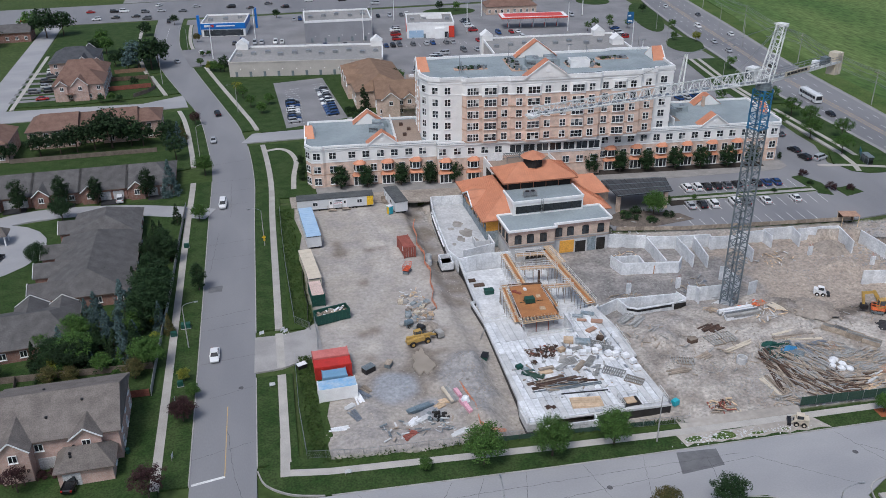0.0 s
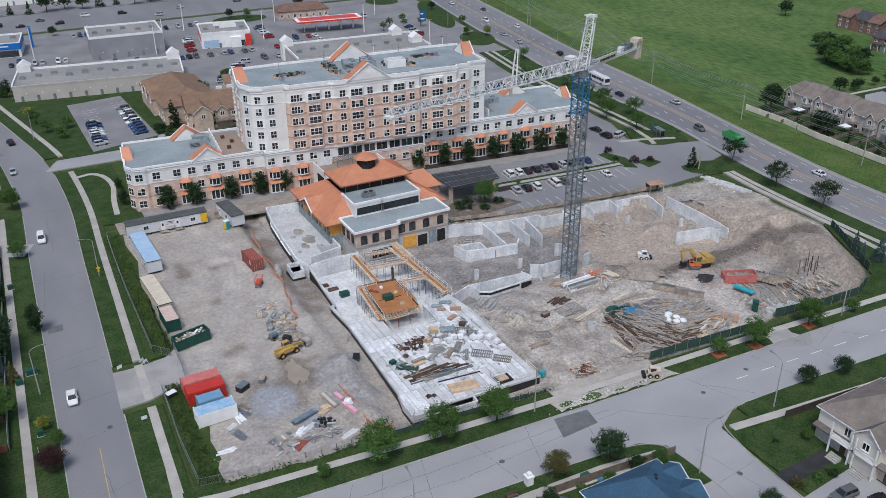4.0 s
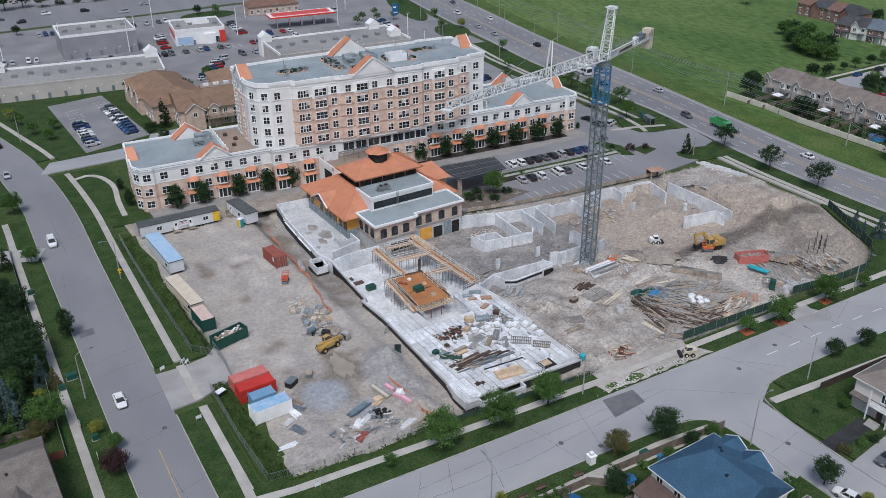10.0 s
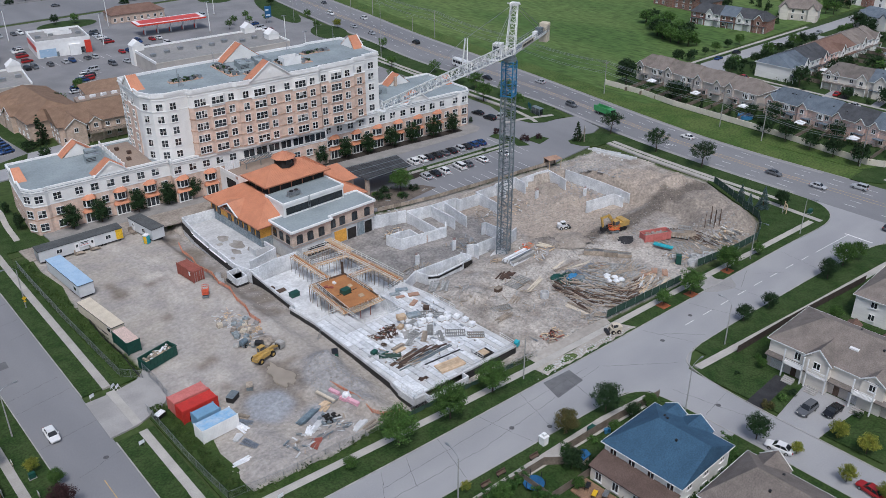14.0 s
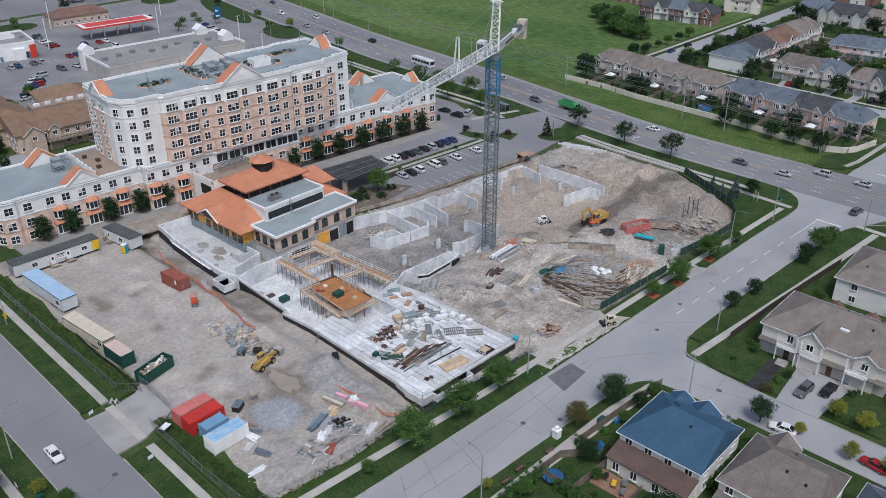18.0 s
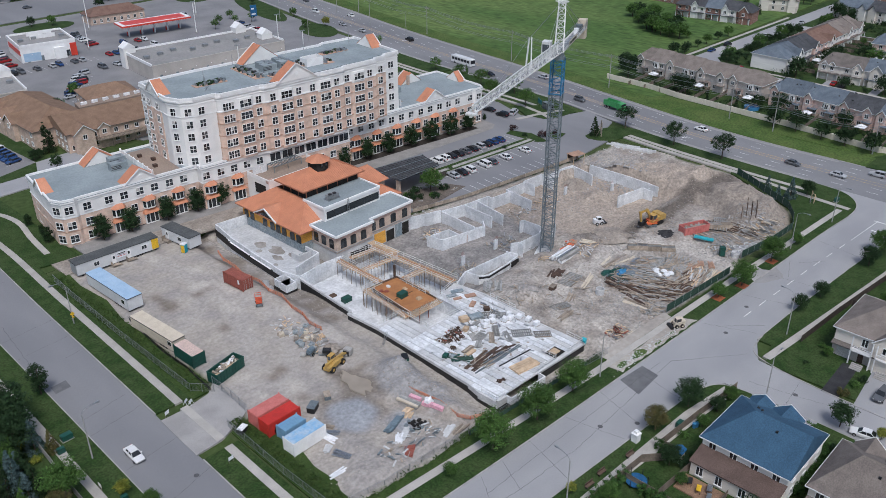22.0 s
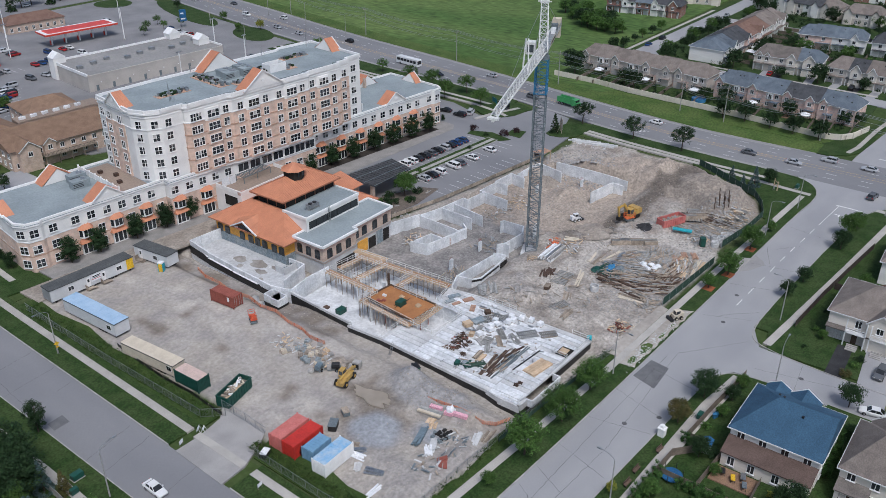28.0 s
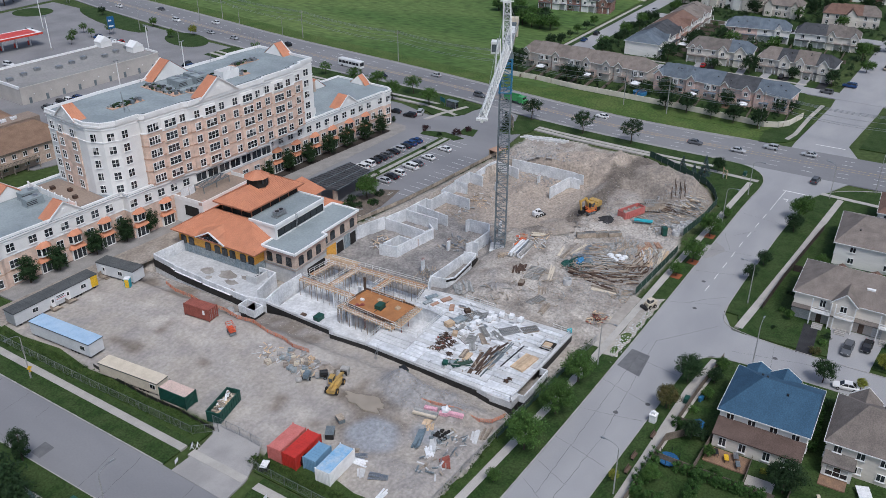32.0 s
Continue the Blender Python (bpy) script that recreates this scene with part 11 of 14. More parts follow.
h3 = house("cream brick house with balconies, garages and a grey-brown roof", 103.0, 59.2, 90, 23.0, 15.0, 6.0, 9.9, "creamsiding", "shingle_taupe", (6.0, 6.5), [(2.0, 2, 4.6, 2.4, 1.0), (-7.6, 2, 4.0, 1.5, 0.4)], (0, 1, 3), [(2, 9.3, 2.7), (2, 2.4, 2.7), (2, -5.2, 2.7)], "greige", doors=((2, 6.2), (2, -1.8)))
boxes("roof_dormer", M["trimw"], [(-2.6, 3.2, 7.9, -1.0, 3.9, 8.3)], h3, "small white roof vent gable")
for u in (6.0, 1.6, -6.6):
    b = boxes("balcony", M["trimw"], [(u - 1.9, 7.3, 2.9, u + 1.9, 9.1, 3.1)] + [(u - 1.9 + 0.2 * i, 9.0, 3.1, u - 1.84 + 0.2 * i, 9.06, 4.0) for i in range(19)] + [(u - 1.9, 8.98, 4.0, u + 1.9, 9.08, 4.08)] + [(u + s * 1.8 - 0.1, 8.9, 0.0, u + s * 1.8 + 0.1, 9.1, 5.9) for s in (-1, 1)], h3, "white balcony with posts")
    boxes("porch_steps", M["kerb"], [(u - 1.0, 9.1 + 0.35 * i, 0, u + 1.0, 9.45 + 0.35 * i, 0.75 - 0.18 * i) for i in range(4)], h3)
    window("tall", h3, pose(u, 7.5, 4.5, 0, 0, 180))
lean_to(h3, -11.6, 11.6, 7.2, 8.6, 2.9, 3.3, "shingle_grey")
house("white sided house with a brown-grey roof", 132.6, 60.0, 92, 15.0, 18.0, 5.6, 9.2, "siding", "shingle_taupe", (5, 5), [], (1, 2), step=6, low="siding")
house("pale sided house with a grey roof", 121, 44, 90, 15, 18, 5.6, 9.2, "siding", "shingle_grey", (5, 5))
house("pale sided house with a red-brown roof by the highway", 152, 52, 92, 18, 13, 5.6, 9.0, "siding", "shingle_brown", (5, 5))
house("pale sided house with a grey shingle roof", 102, 34.5, 90, 20, 14, 5.6, 9.2, "siding", "shingle_grey", (5, 5))
for x, y, roof, a in ((117.2, 64.4, "shingle_brown", 5), (117.4, 57.6, "shingle_brown", -8), (67.5, 40, "shingle_dark", 0)):
    s = thing("garden_shed", "small garden shed with a pitched roof", "shed", pose(x, y, 0.08, 0, 0, a))
    boxes("wall", M["siding" if roof != "teal" else "woodfence"], [(-1.4, -1.2, 0, 1.4, 1.2, 2.0)], s)
    built("roof", M[roof], lambda bm: roof_mesh(bm, 2.8, 2.4, 2.0, 2.9, 0, 0, 0.2), s)
    boxes("door", M["garage"], [(-0.6, -1.24, 0, 0.6, -1.19, 1.8)], s)
for pts in ([(82.4, 67.2), (93.6, 67.6), (93.6, 64.8), (82.4, 64.2)],):
    plate("driveway", M["fresh"], pts, -0.1, 0.125, "black fresh asphalt driveway", "driveway")
plate("driveway", M["asphalt"], [(82, 61.4), (95.2, 62.6), (95.2, 52.6), (82, 54.0)], -0.1, 0.124, "grey asphalt driveway with parked cars", "driveway")
plate("driveway", M["asphalt"], [(64, 70.6), (73, 70.8), (73, 64), (64, 63.4)], -0.1, 0.124, "grey driveway", "driveway")
plate("patio", M["deckwood"], [(42.6, 74.0), (46.5, 74.0), (46.5, 67.2), (42.6, 67.2)], -0.1, 0.3, "brown timber patio deck behind the house", "patio")
plate("patio", M["walk"], [(39.6, 66.8), (43.0, 66.8), (43.0, 62.6), (39.6, 62.6)], -0.1, 0.13, "pale paved square patio", "patio")
plate("patio", M["deckwood"], [(46.5, 57), (50.5, 57), (50.5, 53), (46.5, 53)], -0.1, 0.3, "brown timber patio deck", "patio")
for x, y, m, w in ((44.2, 70.6, "sign_yellow", 0.7), (44.8, 72.4, "black", 0.7), (43.6, 68.6, "cranegrey", 0.7), (45.4, 69.4, "steel", 0.8), (46.8, 50.2, "white", 2.0), (42.8, 56.2, "cream", 0.5)):
    t = thing("patio_table", "small garden table on the patio", "table", pose(x, y, 0.3 if y > 60 else 0.12, 0, 0, 20))
    boxes("tabletop", M[m], [(-w, -w * 0.5, 0.66, w, w * 0.5, 0.74)], t)
    for sx in (-1, 1):
        for sy in (-1, 1):
            boxes("leg", M["black"], [(sx * w * 0.85 - 0.03, sy * w * 0.4 - 0.03, 0, sx * w * 0.85 + 0.03, sy * w * 0.4 + 0.03, 0.66)], t)
pool = thing("trampoline", "round blue garden trampoline with a frame", "trampoline", pose(39.4, 78.6, 0.1))
built("mat", M["pool"], lambda bm: bm_tube(bm, (0, 0, 0.5), (0, 0, 0.6), 1.7, 20), pool)
for i in range(6):
    boxes("post", M["black"], [(1.75 * math.cos(i * 1.047) - 0.04, 1.75 * math.sin(i * 1.047) - 0.04, 0, 1.75 * math.cos(i * 1.047) + 0.04, 1.75 * math.sin(i * 1.047) + 0.04, 1.7)], pool)
sd = thing("garden_shed", "narrow grey garden shed with a blue-green roof", "shed", pose(48.6, 76.6, 0.1, 0, 0, 4))
boxes("wall", M["greylumber"], [(-0.8, -0.7, 0, 0.8, 0.7, 2.0)], sd)
built("roof", M["pool"], lambda bm: roof_mesh(bm, 1.7, 1.5, 2.0, 2.5, 0.05, 0.05, 0.12), sd)
boxes("door", M["oldlumber"], [(-0.4, -0.74, 0.05, 0.4, -0.71, 1.85)], sd)
fs = thing("frame_sign", "pale timber frame sign on the corner lawn", "sign", pose(160.8, 101.4, 0.1, 0, 0, 40))
for s in (-1.1, 1.1):
    boxes("post", M["lumber"], [(s - 0.09, -0.09, 0, s + 0.09, 0.09, 2.6)], fs)
boxes("rail", M["lumber"], [(-1.5, -0.12, 1.9, 1.5, -0.09, 2.2)], fs)
boxes("rail", M["lumber"], [(-1.3, -0.12, 0.9, 1.3, -0.09, 1.2)], fs)
st = thing("stone_post", "white stone entrance post on the verge", "post", pose(47.8, 84.0, 0.1, 0, 0, -3))
boxes("shaft", M["trimw"], [(-0.55, -0.55, 0, 0.55, 0.55, 1.5)], st)
boxes("cap", M["trimw"], [(-0.65, -0.65, 1.5, 0.65, 0.65, 1.7), (-0.3, -0.3, 1.7, 0.3, 0.3, 2.2)], st)
for x, y in ((37.4, 83.6), (33.8, 83.4), (44, 82.6)):
    b = thing("street_bench", "dark wooden bench beside the pavement", "bench", pose(x, y, 0.12, 0, 0, -4))
    boxes("seat", M["darklumber"], [(-0.9, -0.25, 0.42, 0.9, 0.25, 0.5)], b)
    boxes("backrest", M["darklumber"], [(-0.9, 0.22, 0.5, 0.9, 0.3, 0.95)], b)
    for s in (-0.75, 0.75):
        boxes("leg", M["black"], [(s - 0.05, -0.2, 0, s + 0.05, 0.2, 0.42)], b)


def board_fence(pts, h=1.7, m="woodfence", label="weathered grey board garden fence", gap=4.2):
    fence("garden_fence", pts, h, m, m, label, gap, 0.08)


board_fence([(72.2, 78.4), (60, 79.6), (49.4, 80.3), (49.4, 76), (44, 80.6), (30, 81.4), (-5, 83)], 1.7)
board_fence([(49.6, 74), (39, 74.6)]), board_fence([(38.8, 80.6), (38.6, 62)]), board_fence([(46.4, 60), (36, 60.4)]), board_fence([(46.4, 67.0), (39, 66.9)], 1.4)
board_fence([(94.7, 76.2), (110, 75.0), (123.8, 73.5), (140, 71.6)], 1.7, "fencedark", "dark board fence behind the pavement"), board_fence([(115, 74), (115.6, 52)], 1.7, "fencedark", "dark board garden fence")

# west side of the street: brick houses, bungalows and terraces
house("pink brick house with a grey shingle roof", -34.6, 123.0, 0, 19.0, 15.0, 5.8, 9.4, "brick2", "shingle_grey", (0.2, 0.3), [(4.8, 0, 4.4, 1.8, 1.0), (-5.6, 0, 4.6, 2.1, 2.4)], (0, 1, 2), [(0, -1.6, 2.6)], step=3.6)
house("pink brick house with a grey shingle roof", -52.0, 122.0, 0, 15.0, 16.0, 5.8, 9.4, "brick2", "shingle_grey", (0.2, 0.2), [(1.8, 0, 4.6, 2.0, 1.6), (-4.0, 0, 4.0, 1.7, 1.0)], (0, 2), [(0, 5.6, 2.6)], step=3.6)
h = house("pink brick garage wing with a grey shingle roof", -30.0, 113.4, 0, 8.0, 5.6, 3.0, 5.2, "brick2", "shingle_grey", (2.6, 2.6), [], (1,), [(0, -2.0, 2.6)], step=2.6)
house("long grey-roofed brick bungalow", -36.4, 181.5, 90, 30.0, 17.0, 3.0, 6.6, "redbrick", "shingle_mid", (5.5, 5.5), [(-11, 2, 6, 2.0, 3.0), (-1.5, 2, 6, 2.0, 3.4), (7.5, 2, 6, 2.0, 3.4)], (0, 1, 3), step=3.4)
house("low brick bungalow with a grey shingle roof", -36.0, 203.0, 90, 14.0, 15.0, 3.0, 6.2, "redbrick", "shingle_mid", (5.0, 5.0), [(-1, 2, 6, 2.0, 3.0)], (0, 1, 3), step=3.4)
house("low brick bungalow with a charcoal roof", -48.0, 155.5, 4, 22.0, 14.0, 3.0, 6.2, "redbrick", "shingle_mid", (5.0, 5.0), [(2, 2, 6, 2.2, 2.0), (8, 2, 5, 1.8, 1.0)], (0, 1), step=3.2)
house("low brick bungalow with a charcoal roof", -73.0, 153.0, 4, 22.0, 14.0, 3.0, 6.2, "redbrick", "shingle_mid", (5.0, 5.0), [], (0, 1), step=3.2)
for i, x in enumerate((-27.5, -39.5, -51.5, -63.5)):
    house("grey-roofed terraced bungalow with a pale garage door", x, 233.6, 0, 11.9, 17.0, 3.1, 6.4, "redbrick", "shingle_mid", (0.05, 0.05) if 0 < i < 3 else ((0.05, 5) if i == 0 else (5, 0.05)), [(-3.4, 0, 3.8, 1.9, 1.2)], (0,), [(0, 0.4, 2.7), (0, 3.7, 2.7)] if i != 2 else [(0, 1.4, 2.7)], step=3.4)
    plate("driveway", M["fresh"], [(x - 0.8, 224.8), (x + 4.6, 224.8), (x + 4.8, 221.8), (x - 0.8, 221.8)], -0.1, 0.12, "black asphalt driveway of a bungalow", "driveway")
house("low brick bungalow with a charcoal roof", -82, 232, 0, 14, 14, 3.1, 6.0, "redbrick", "shingle_mid", (4, 4), [], (0, 1))
for x, w, y, roof in ((-59, 14.5, 279, "shingle_brown"), (-48.2, 7, 280.6, "shingle_brown"), (-39.4, 10.5, 279.8, "shingle_brown"), (-30.6, 7, 280.4, "shingle_brown")):
    house("pinkish brick terraced house with a red-brown roof", x, y, 0, w, 15 if w > 8 else 13, 5.8, 9.0 if w > 8 else 8.2, "brick2", roof, (4, 0.1) if x < -58 else ((0.1, 4) if x > -31 else (0.1, 0.1)), [], (0, 1, 3) if w > 10 else (0,), step=3.2)
house("pinkish brick house with a red-brown roof", -76, 270, 90, 16, 12, 5.8, 9.0, "brick2", "shingle_brown", (4, 4), [], (1, 3))
h = house("pink brick house with a brown roof", -58.0, 330.4, 0, 17.0, 14.6, 5.8, 9.6, "brick2", "shingle_brown", (3, 5.5), [(0.6, 0, 5.2, 2.8, 0.9), (-5.6, 0, 3.6, 1.8, 0.5)], (0, 1), step=2.9, doors=((0, -3.0),))
boxes("porch_roof", M["shingle_brown"], [(-4.6, -8.9, 2.7, -1.2, -7.2, 2.9)], h, "low roof over the front door")
house("pink brick house with a brown roof", -58.2, 345.4, 0, 16.2, 14.8, 5.8, 9.8, "brick2", "shingle_brown", (3, 5.5), [(3.4, 2, 4.4, 2.2, 0.5)], (1,), step=3.2)
house("pale brick house with a charcoal roof", -64.6, 368.4, 0, 17.5, 20, 5.6, 9.6, "brick2", "shingle_dark", (6, 6), [(4, 0, 5, 2.4, 1.6), (4, 2, 5, 2.6, 0.5)], (0, 1), step=3.2)
house("red brick house with a dark roof", -101, 434, 0, 16, 11, 4.2, 7.0, "redbrick", "shingle_mid", (0.1, 0.1), [], (0,))
house("pinkish brick house with a red-brown roof", -101, 285, 90, 20, 12, 5.8, 9.0, "brick2", "shingle_brown", (4, 4), [], (1, 3))
board_fence([(-21.9, 131.4), (-21.6, 140), (-20.2, 166), (-19.2, 192), (-18.2, 214)], 1.7, "greylumber", "pale weathered board garden fence"), board_fence([(-22, 140), (-46, 141.5), (-66, 142)], 1.5), board_fence([(-46, 141.5), (-44.8, 131)], 1.5)
board_fence([(-22.2, 131.4), (-26, 131.6)], 1.6, "redfence", "red-brown stained board garden fence"), board_fence([(-28, 260), (-70, 260.5)], 1.5), board_fence([(-39.6, 321.6), (-35, 326.4), (-32.6, 331.4), (-34.4, 341), (-36.6, 352)], 1.6, "woodfence"), board_fence([(-49.6, 332.6), (-34.2, 334.0)], 1.8, "redfence", "red-brown stained board garden fence"), board_fence([(-49.6, 346.2), (-36.2, 346.6)], 1.7, "darklumber", "dark board garden fence"), board_fence([(-49.6, 357.6), (-38, 358.4)], 1.7, "deckwood", "orange-brown board garden fence")
for y in (327.0, 331.6, 337.0, 343.4, 351.0, 358.4, 366.0):
    plate("driveway", M["lot"], [(-83, y - 1.5), (-66.6, y - 1.5), (-66.6, y + 1.5), (-83, y + 1.5)], -0.1, 0.09, "grey asphalt driveway of a brick house", "driveway")
strip("pavement", M["walk"], [(-80.4, 317), (-80.6, 395)], -0.7, 0.7, -0.2, 0.1, "pale concrete pavement past the driveways", "pavement")
gz = thing("gatehouse", "small grey-roofed pavilion on white posts", "pavilion", pose(-62.5, 203.5, 0.1))
built("roof", M["shingle_grey"], lambda bm: roof_mesh(bm, 7, 4, 2.8, 4.4, 1.5, 1.5, 0.3), gz)
for sx in (-3, 0, 3):
    for sy in (-1.6, 1.6):
        boxes("post", M["trimw"], [(sx - 0.15, sy - 0.15, 0, sx + 0.15, sy + 0.15, 2.8)], gz)

# east of the highway: noise wall, terraces, estate
nw = tagged(thing("noise_wall", "long cream noise wall along the highway", "wall"), kind="structure")
NW = [(217.4, 203), (217.0, 186), (214.4, 171), (212.2, 131), (209.6, 111), (208.6, 101.5), (210.4, 97.2), (214, 94.6), (224, 92.2)]
for (a, b), (c, d) in zip(NW, NW[1:]):
    n = max(1, round(math.hypot(c - a, d - b) / 5))
    for i in range(n):
        p, q = Vector((a + (c - a) * i / n, b + (d - b) * i / n, 1.1)), Vector((a + (c - a) * (i + 1) / n, b + (d - b) * (i + 1) / n, 1.1))
        built("panel", M["noisewall"], lambda bm: bm_beam(bm, p - Vector((0, 0, 0.15)), q - Vector((0, 0, 0.15)), 0.25, 1.9), nw)
        built("pier", M["noisewall"], lambda bm: bm_box(bm, p.x - 0.25, p.y - 0.25, -0.1, p.x + 0.25, p.y + 0.25, 1.95), nw)
TW = (("greige", "greige", "shingle_taupe"), ("greige", "pinkbrick", "shingle_taupe"), ("pinkbrick", "pinkbrick", "shingle_slate"), ("greige", "greige", "shingle_taupe"))
n = 0
for y0, y1, x0, x1, k, a in ((200.0, 148.2, 238.0, 234.8, 8, 86.5), (145.0, 96.8, 234.6, 230.0, 8, 84.6)):
    for i in range(k):
        t = (i + 0.5) / k
        wl, lw, rf = TW[(0, 0, 1, 3, 1, 0, 1, 3)[i]] if y0 > 146 else TW[2]
        cx, cy, w = x0 + (x1 - x0) * t, y0 + (y1 - y0) * t, abs(y1 - y0) / k
        front = i % 2 == 0 or i == 5
        h = house("two-storey terraced house with back gardens towards the highway", cx, cy, a, w - 0.02, 10.6 + 0.5 * (n % 2), 5.7, 9.0 + 0.25 * (n % 2), wl, rf if y0 > 146 or i not in (4, 5) else "shingle_dark", (0.01 if i < k - 1 else 3, 0.01 if i else 3), [(-0.8 if n % 2 else 0.9, 2, 2.9, 1.9, 0.9)] if front else [], (2,), (), lw, 2.2)
        boxes("porch_roof", M[rf], [(-2.6, 5.6, 2.7, 0.4, 7.6, 2.85)], h, "low roof over the back door")
        if not front:
            boxes("bay", M["trimw"], [(-0.4, 5.3, 3.3, 1.6, 5.95, 5.3)], h, "white boxed bay window")
            o = new("window", glazed("tall"))
            o.parent, o.matrix_basis = h, pose(0.6, 5.97, 4.3, 0, 0, 180)
        bx, by = cx - 6.2, y0 + (y1 - y0) * (i + 1) / k
        board_fence([(bx, by), (bx - 5.5, by - 0.4), (214.6 - (144 - by) * 0.07 if by < 144 else 215.4, by - 0.8)], 1.5, gap=5.5)
        if n % 3 == 1:
            g = thing("garden_gazebo", "white garden gazebo roof on thin posts", "gazebo", pose(bx - 3.6, by + 2.8, 0.05))
            built("canopy", M["white"], lambda bm: roof_mesh(bm, 2.8, 2.8, 2.2, 3.0, 1.3, 1.3, 0.1), g)
            for sx in (-1.3, 1.3):
                for sy in (-1.3, 1.3):
                    boxes("post", M["black"], [(sx - 0.04, sy - 0.04, 0, sx + 0.04, sy + 0.04, 2.2)], g)
        n += 1
plate("patio", M["deckwood"], [(220.5, 118.6), (224, 118.4), (223.6, 114.4), (220.2, 114.8)], -0.1, 0.25, "orange-brown timber patio", "patio")
pl = thing("garden_pool", "round above-ground garden pool with dark blue water", "pool", pose(220.6, 147.2, 0.0))
built("wall", M["bluetarp"], lambda bm: bm_tube(bm, (0, 0, 0), (0, 0, 1.1), 2.5, 24), pl)
built("water", M["pool"], lambda bm: bm_tube(bm, (0, 0, 1.0), (0, 0, 1.14), 2.3, 24), pl)
ESTATE = []
er = random.Random(31)
WALLS = {"siding": "pale sided", "creamsiding": "cream sided", "pinkbrick": "pinkish brick", "greige": "beige stone", "redbrick": "red brick"}
ROOFS = {"shingle_taupe": "taupe", "shingle_dark": "charcoal", "shingle_slate": "slate blue", "shingle_brown": "brown", "shingle_grey": "grey-brown"}


def estate_row(x0, y0, x1, y1, depth, units, ridge=9.0, near=True):
    """A row of joined houses; its front runs from the first point to the second and looks to the right of that line."""
    d, k = Vector((x1 - x0, y1 - y0)), len(units)
    w, a = d.length / k, math.degrees(math.atan2(d.y, d.x))
    back = Vector((-d.y, d.x)).normalized() * depth / 2
    for i, (wl, rf, g) in enumerate(units):
        c = Vector((x0, y0)) + d * ((i + 0.5) / k) + back
        ESTATE.append((c.x, c.y))
        low = "greige" if wl == "creamsiding" else ("redbrick" if wl == "redbrick" else wl)
        gables = {0: [], 1: [(-w * 0.2, 0, w * 0.42, 2.4, 0.9)], 2: [(w * 0.2, 0, w * 0.4, 2.3, 0.9)], 3: [(-w * 0.24, 0, 2.0, 1.4, 0.1), (w * 0.1, 0, 2.0, 1.4, 0.1)], 4: [(0, 0, w * 0.55, 2.7, 1.2)]}[g]
        h = house(WALLS[wl] + " estate house with a " + ROOFS[rf] + " shingle roof", c.x, c.y, a, w - 0.02, depth, 5.6, ridge + er.uniform(-0.2, 0.3), wl, rf, (0.01 if i else 3.2, 0.01 if i < k - 1 else 3.2), gables, (0,) if near else (0, 2), [(0, w * 0.22 if g != 2 else -w * 0.22, 2.5)] if near else (), low, 2.5 if near else 3.2, near)
        if near and x1 < 300 and abs(d.x) < 10:
            p, u = c - back - Vector((back.x, back.y)).normalized() * 5.2, d.normalized() * 1.5
            v = Vector((back.x, back.y)).normalized() * 5.0
            q = p + d.normalized() * w * (0.22 if g != 2 else -0.22)
            plate("driveway", M["fresh" if i % 2 else "asphalt"], [tuple(q - u - v), tuple(q + u - v), tuple(q + u + v), tuple(q - u + v)], -0.2, 0.072 + 0.004 * (i % 2), "asphalt driveway of an estate house", "driveway")
        if near:
            boxes("porch_roof", M[rf], [(-w * 0.45, -depth / 2 - 1.5, 2.75, w * 0.45, -depth / 2 - 0.02, 2.92)], h, "low roof over the entrance")
            boxes("porch_post", M["trimw"], [(k2 * w * 0.42 - 0.1, -depth / 2 - 1.4, -0.1, k2 * w * 0.42 + 0.1, -depth / 2 - 1.2, 2.75) for k2 in (-1, 0, 1)], h, "white porch posts")


C, S, T, D, B, G = "creamsiding", "siding", "shingle_taupe", "shingle_dark", "shingle_brown", "shingle_grey"
SL8 = "shingle_slate"
# a long row along the estate street, seen from its west end
estate_row(268.5, 157.0, 344, 156.0, 14.0, [(S, SL8, 0), (S, SL8, 1), (S, D, 0), ("pinkbrick", D, 1), ("pinkbrick", B, 0), (S, B, 1), (S, B, 0), (S, T, 2), (S, T, 0), (S, T, 1)])
# rows that look west
estate_row(271.5, 146.0, 273.6, 121.4, 12.0, [(C, G, 3), (C, G, 2), (C, SL8, 4)])
estate_row(271.0, 118.6, 269.6, 90.6, 12.0, [(C, T, 0), (C, D, 4), (C, T, 1), (C, D, 4)])
estate_row(315.0, 142.0, 319.0, 116.0, 12.0, [("pinkbrick", SL8, 0), ("pinkbrick", SL8, 0), (S, SL8, 0), (S, SL8, 1)])
estate_row(318.0, 113.6, 320.0, 88.6, 12.0, [(S, D, 0), (S, D, 0), (C, G, 1), (C, G, 2)])
estate_row(369.0, 138.0, 368.6, 121.0, 12.0, [(C, T, 1), (C, T, 2)], 9.0, False)
estate_row(364.0, 110.0, 366.8, 86.0, 12.0, [(C, B, 0), (C, B, 4), (C, T, 0)], 9.0, False)
estate_row(378.0, 182.0, 372.0, 141.0, 12.0, [(C, SL8, 1), (S, SL8, 2), (C, D, 1), (S, D, 2), (C, T, 1)], 9.0, False)
estate_row(366.0, 214.0, 372.0, 197.0, 12.0, [(C, T, 1), (C, T, 2)], 9.0, False)
estate_row(327.5, 238.0, 333.0, 202.0, 11.0, [("redbrick", D, 0), (S, D, 1), ("redbrick", SL8, 0), (S, D, 1), ("redbrick", D, 4)])
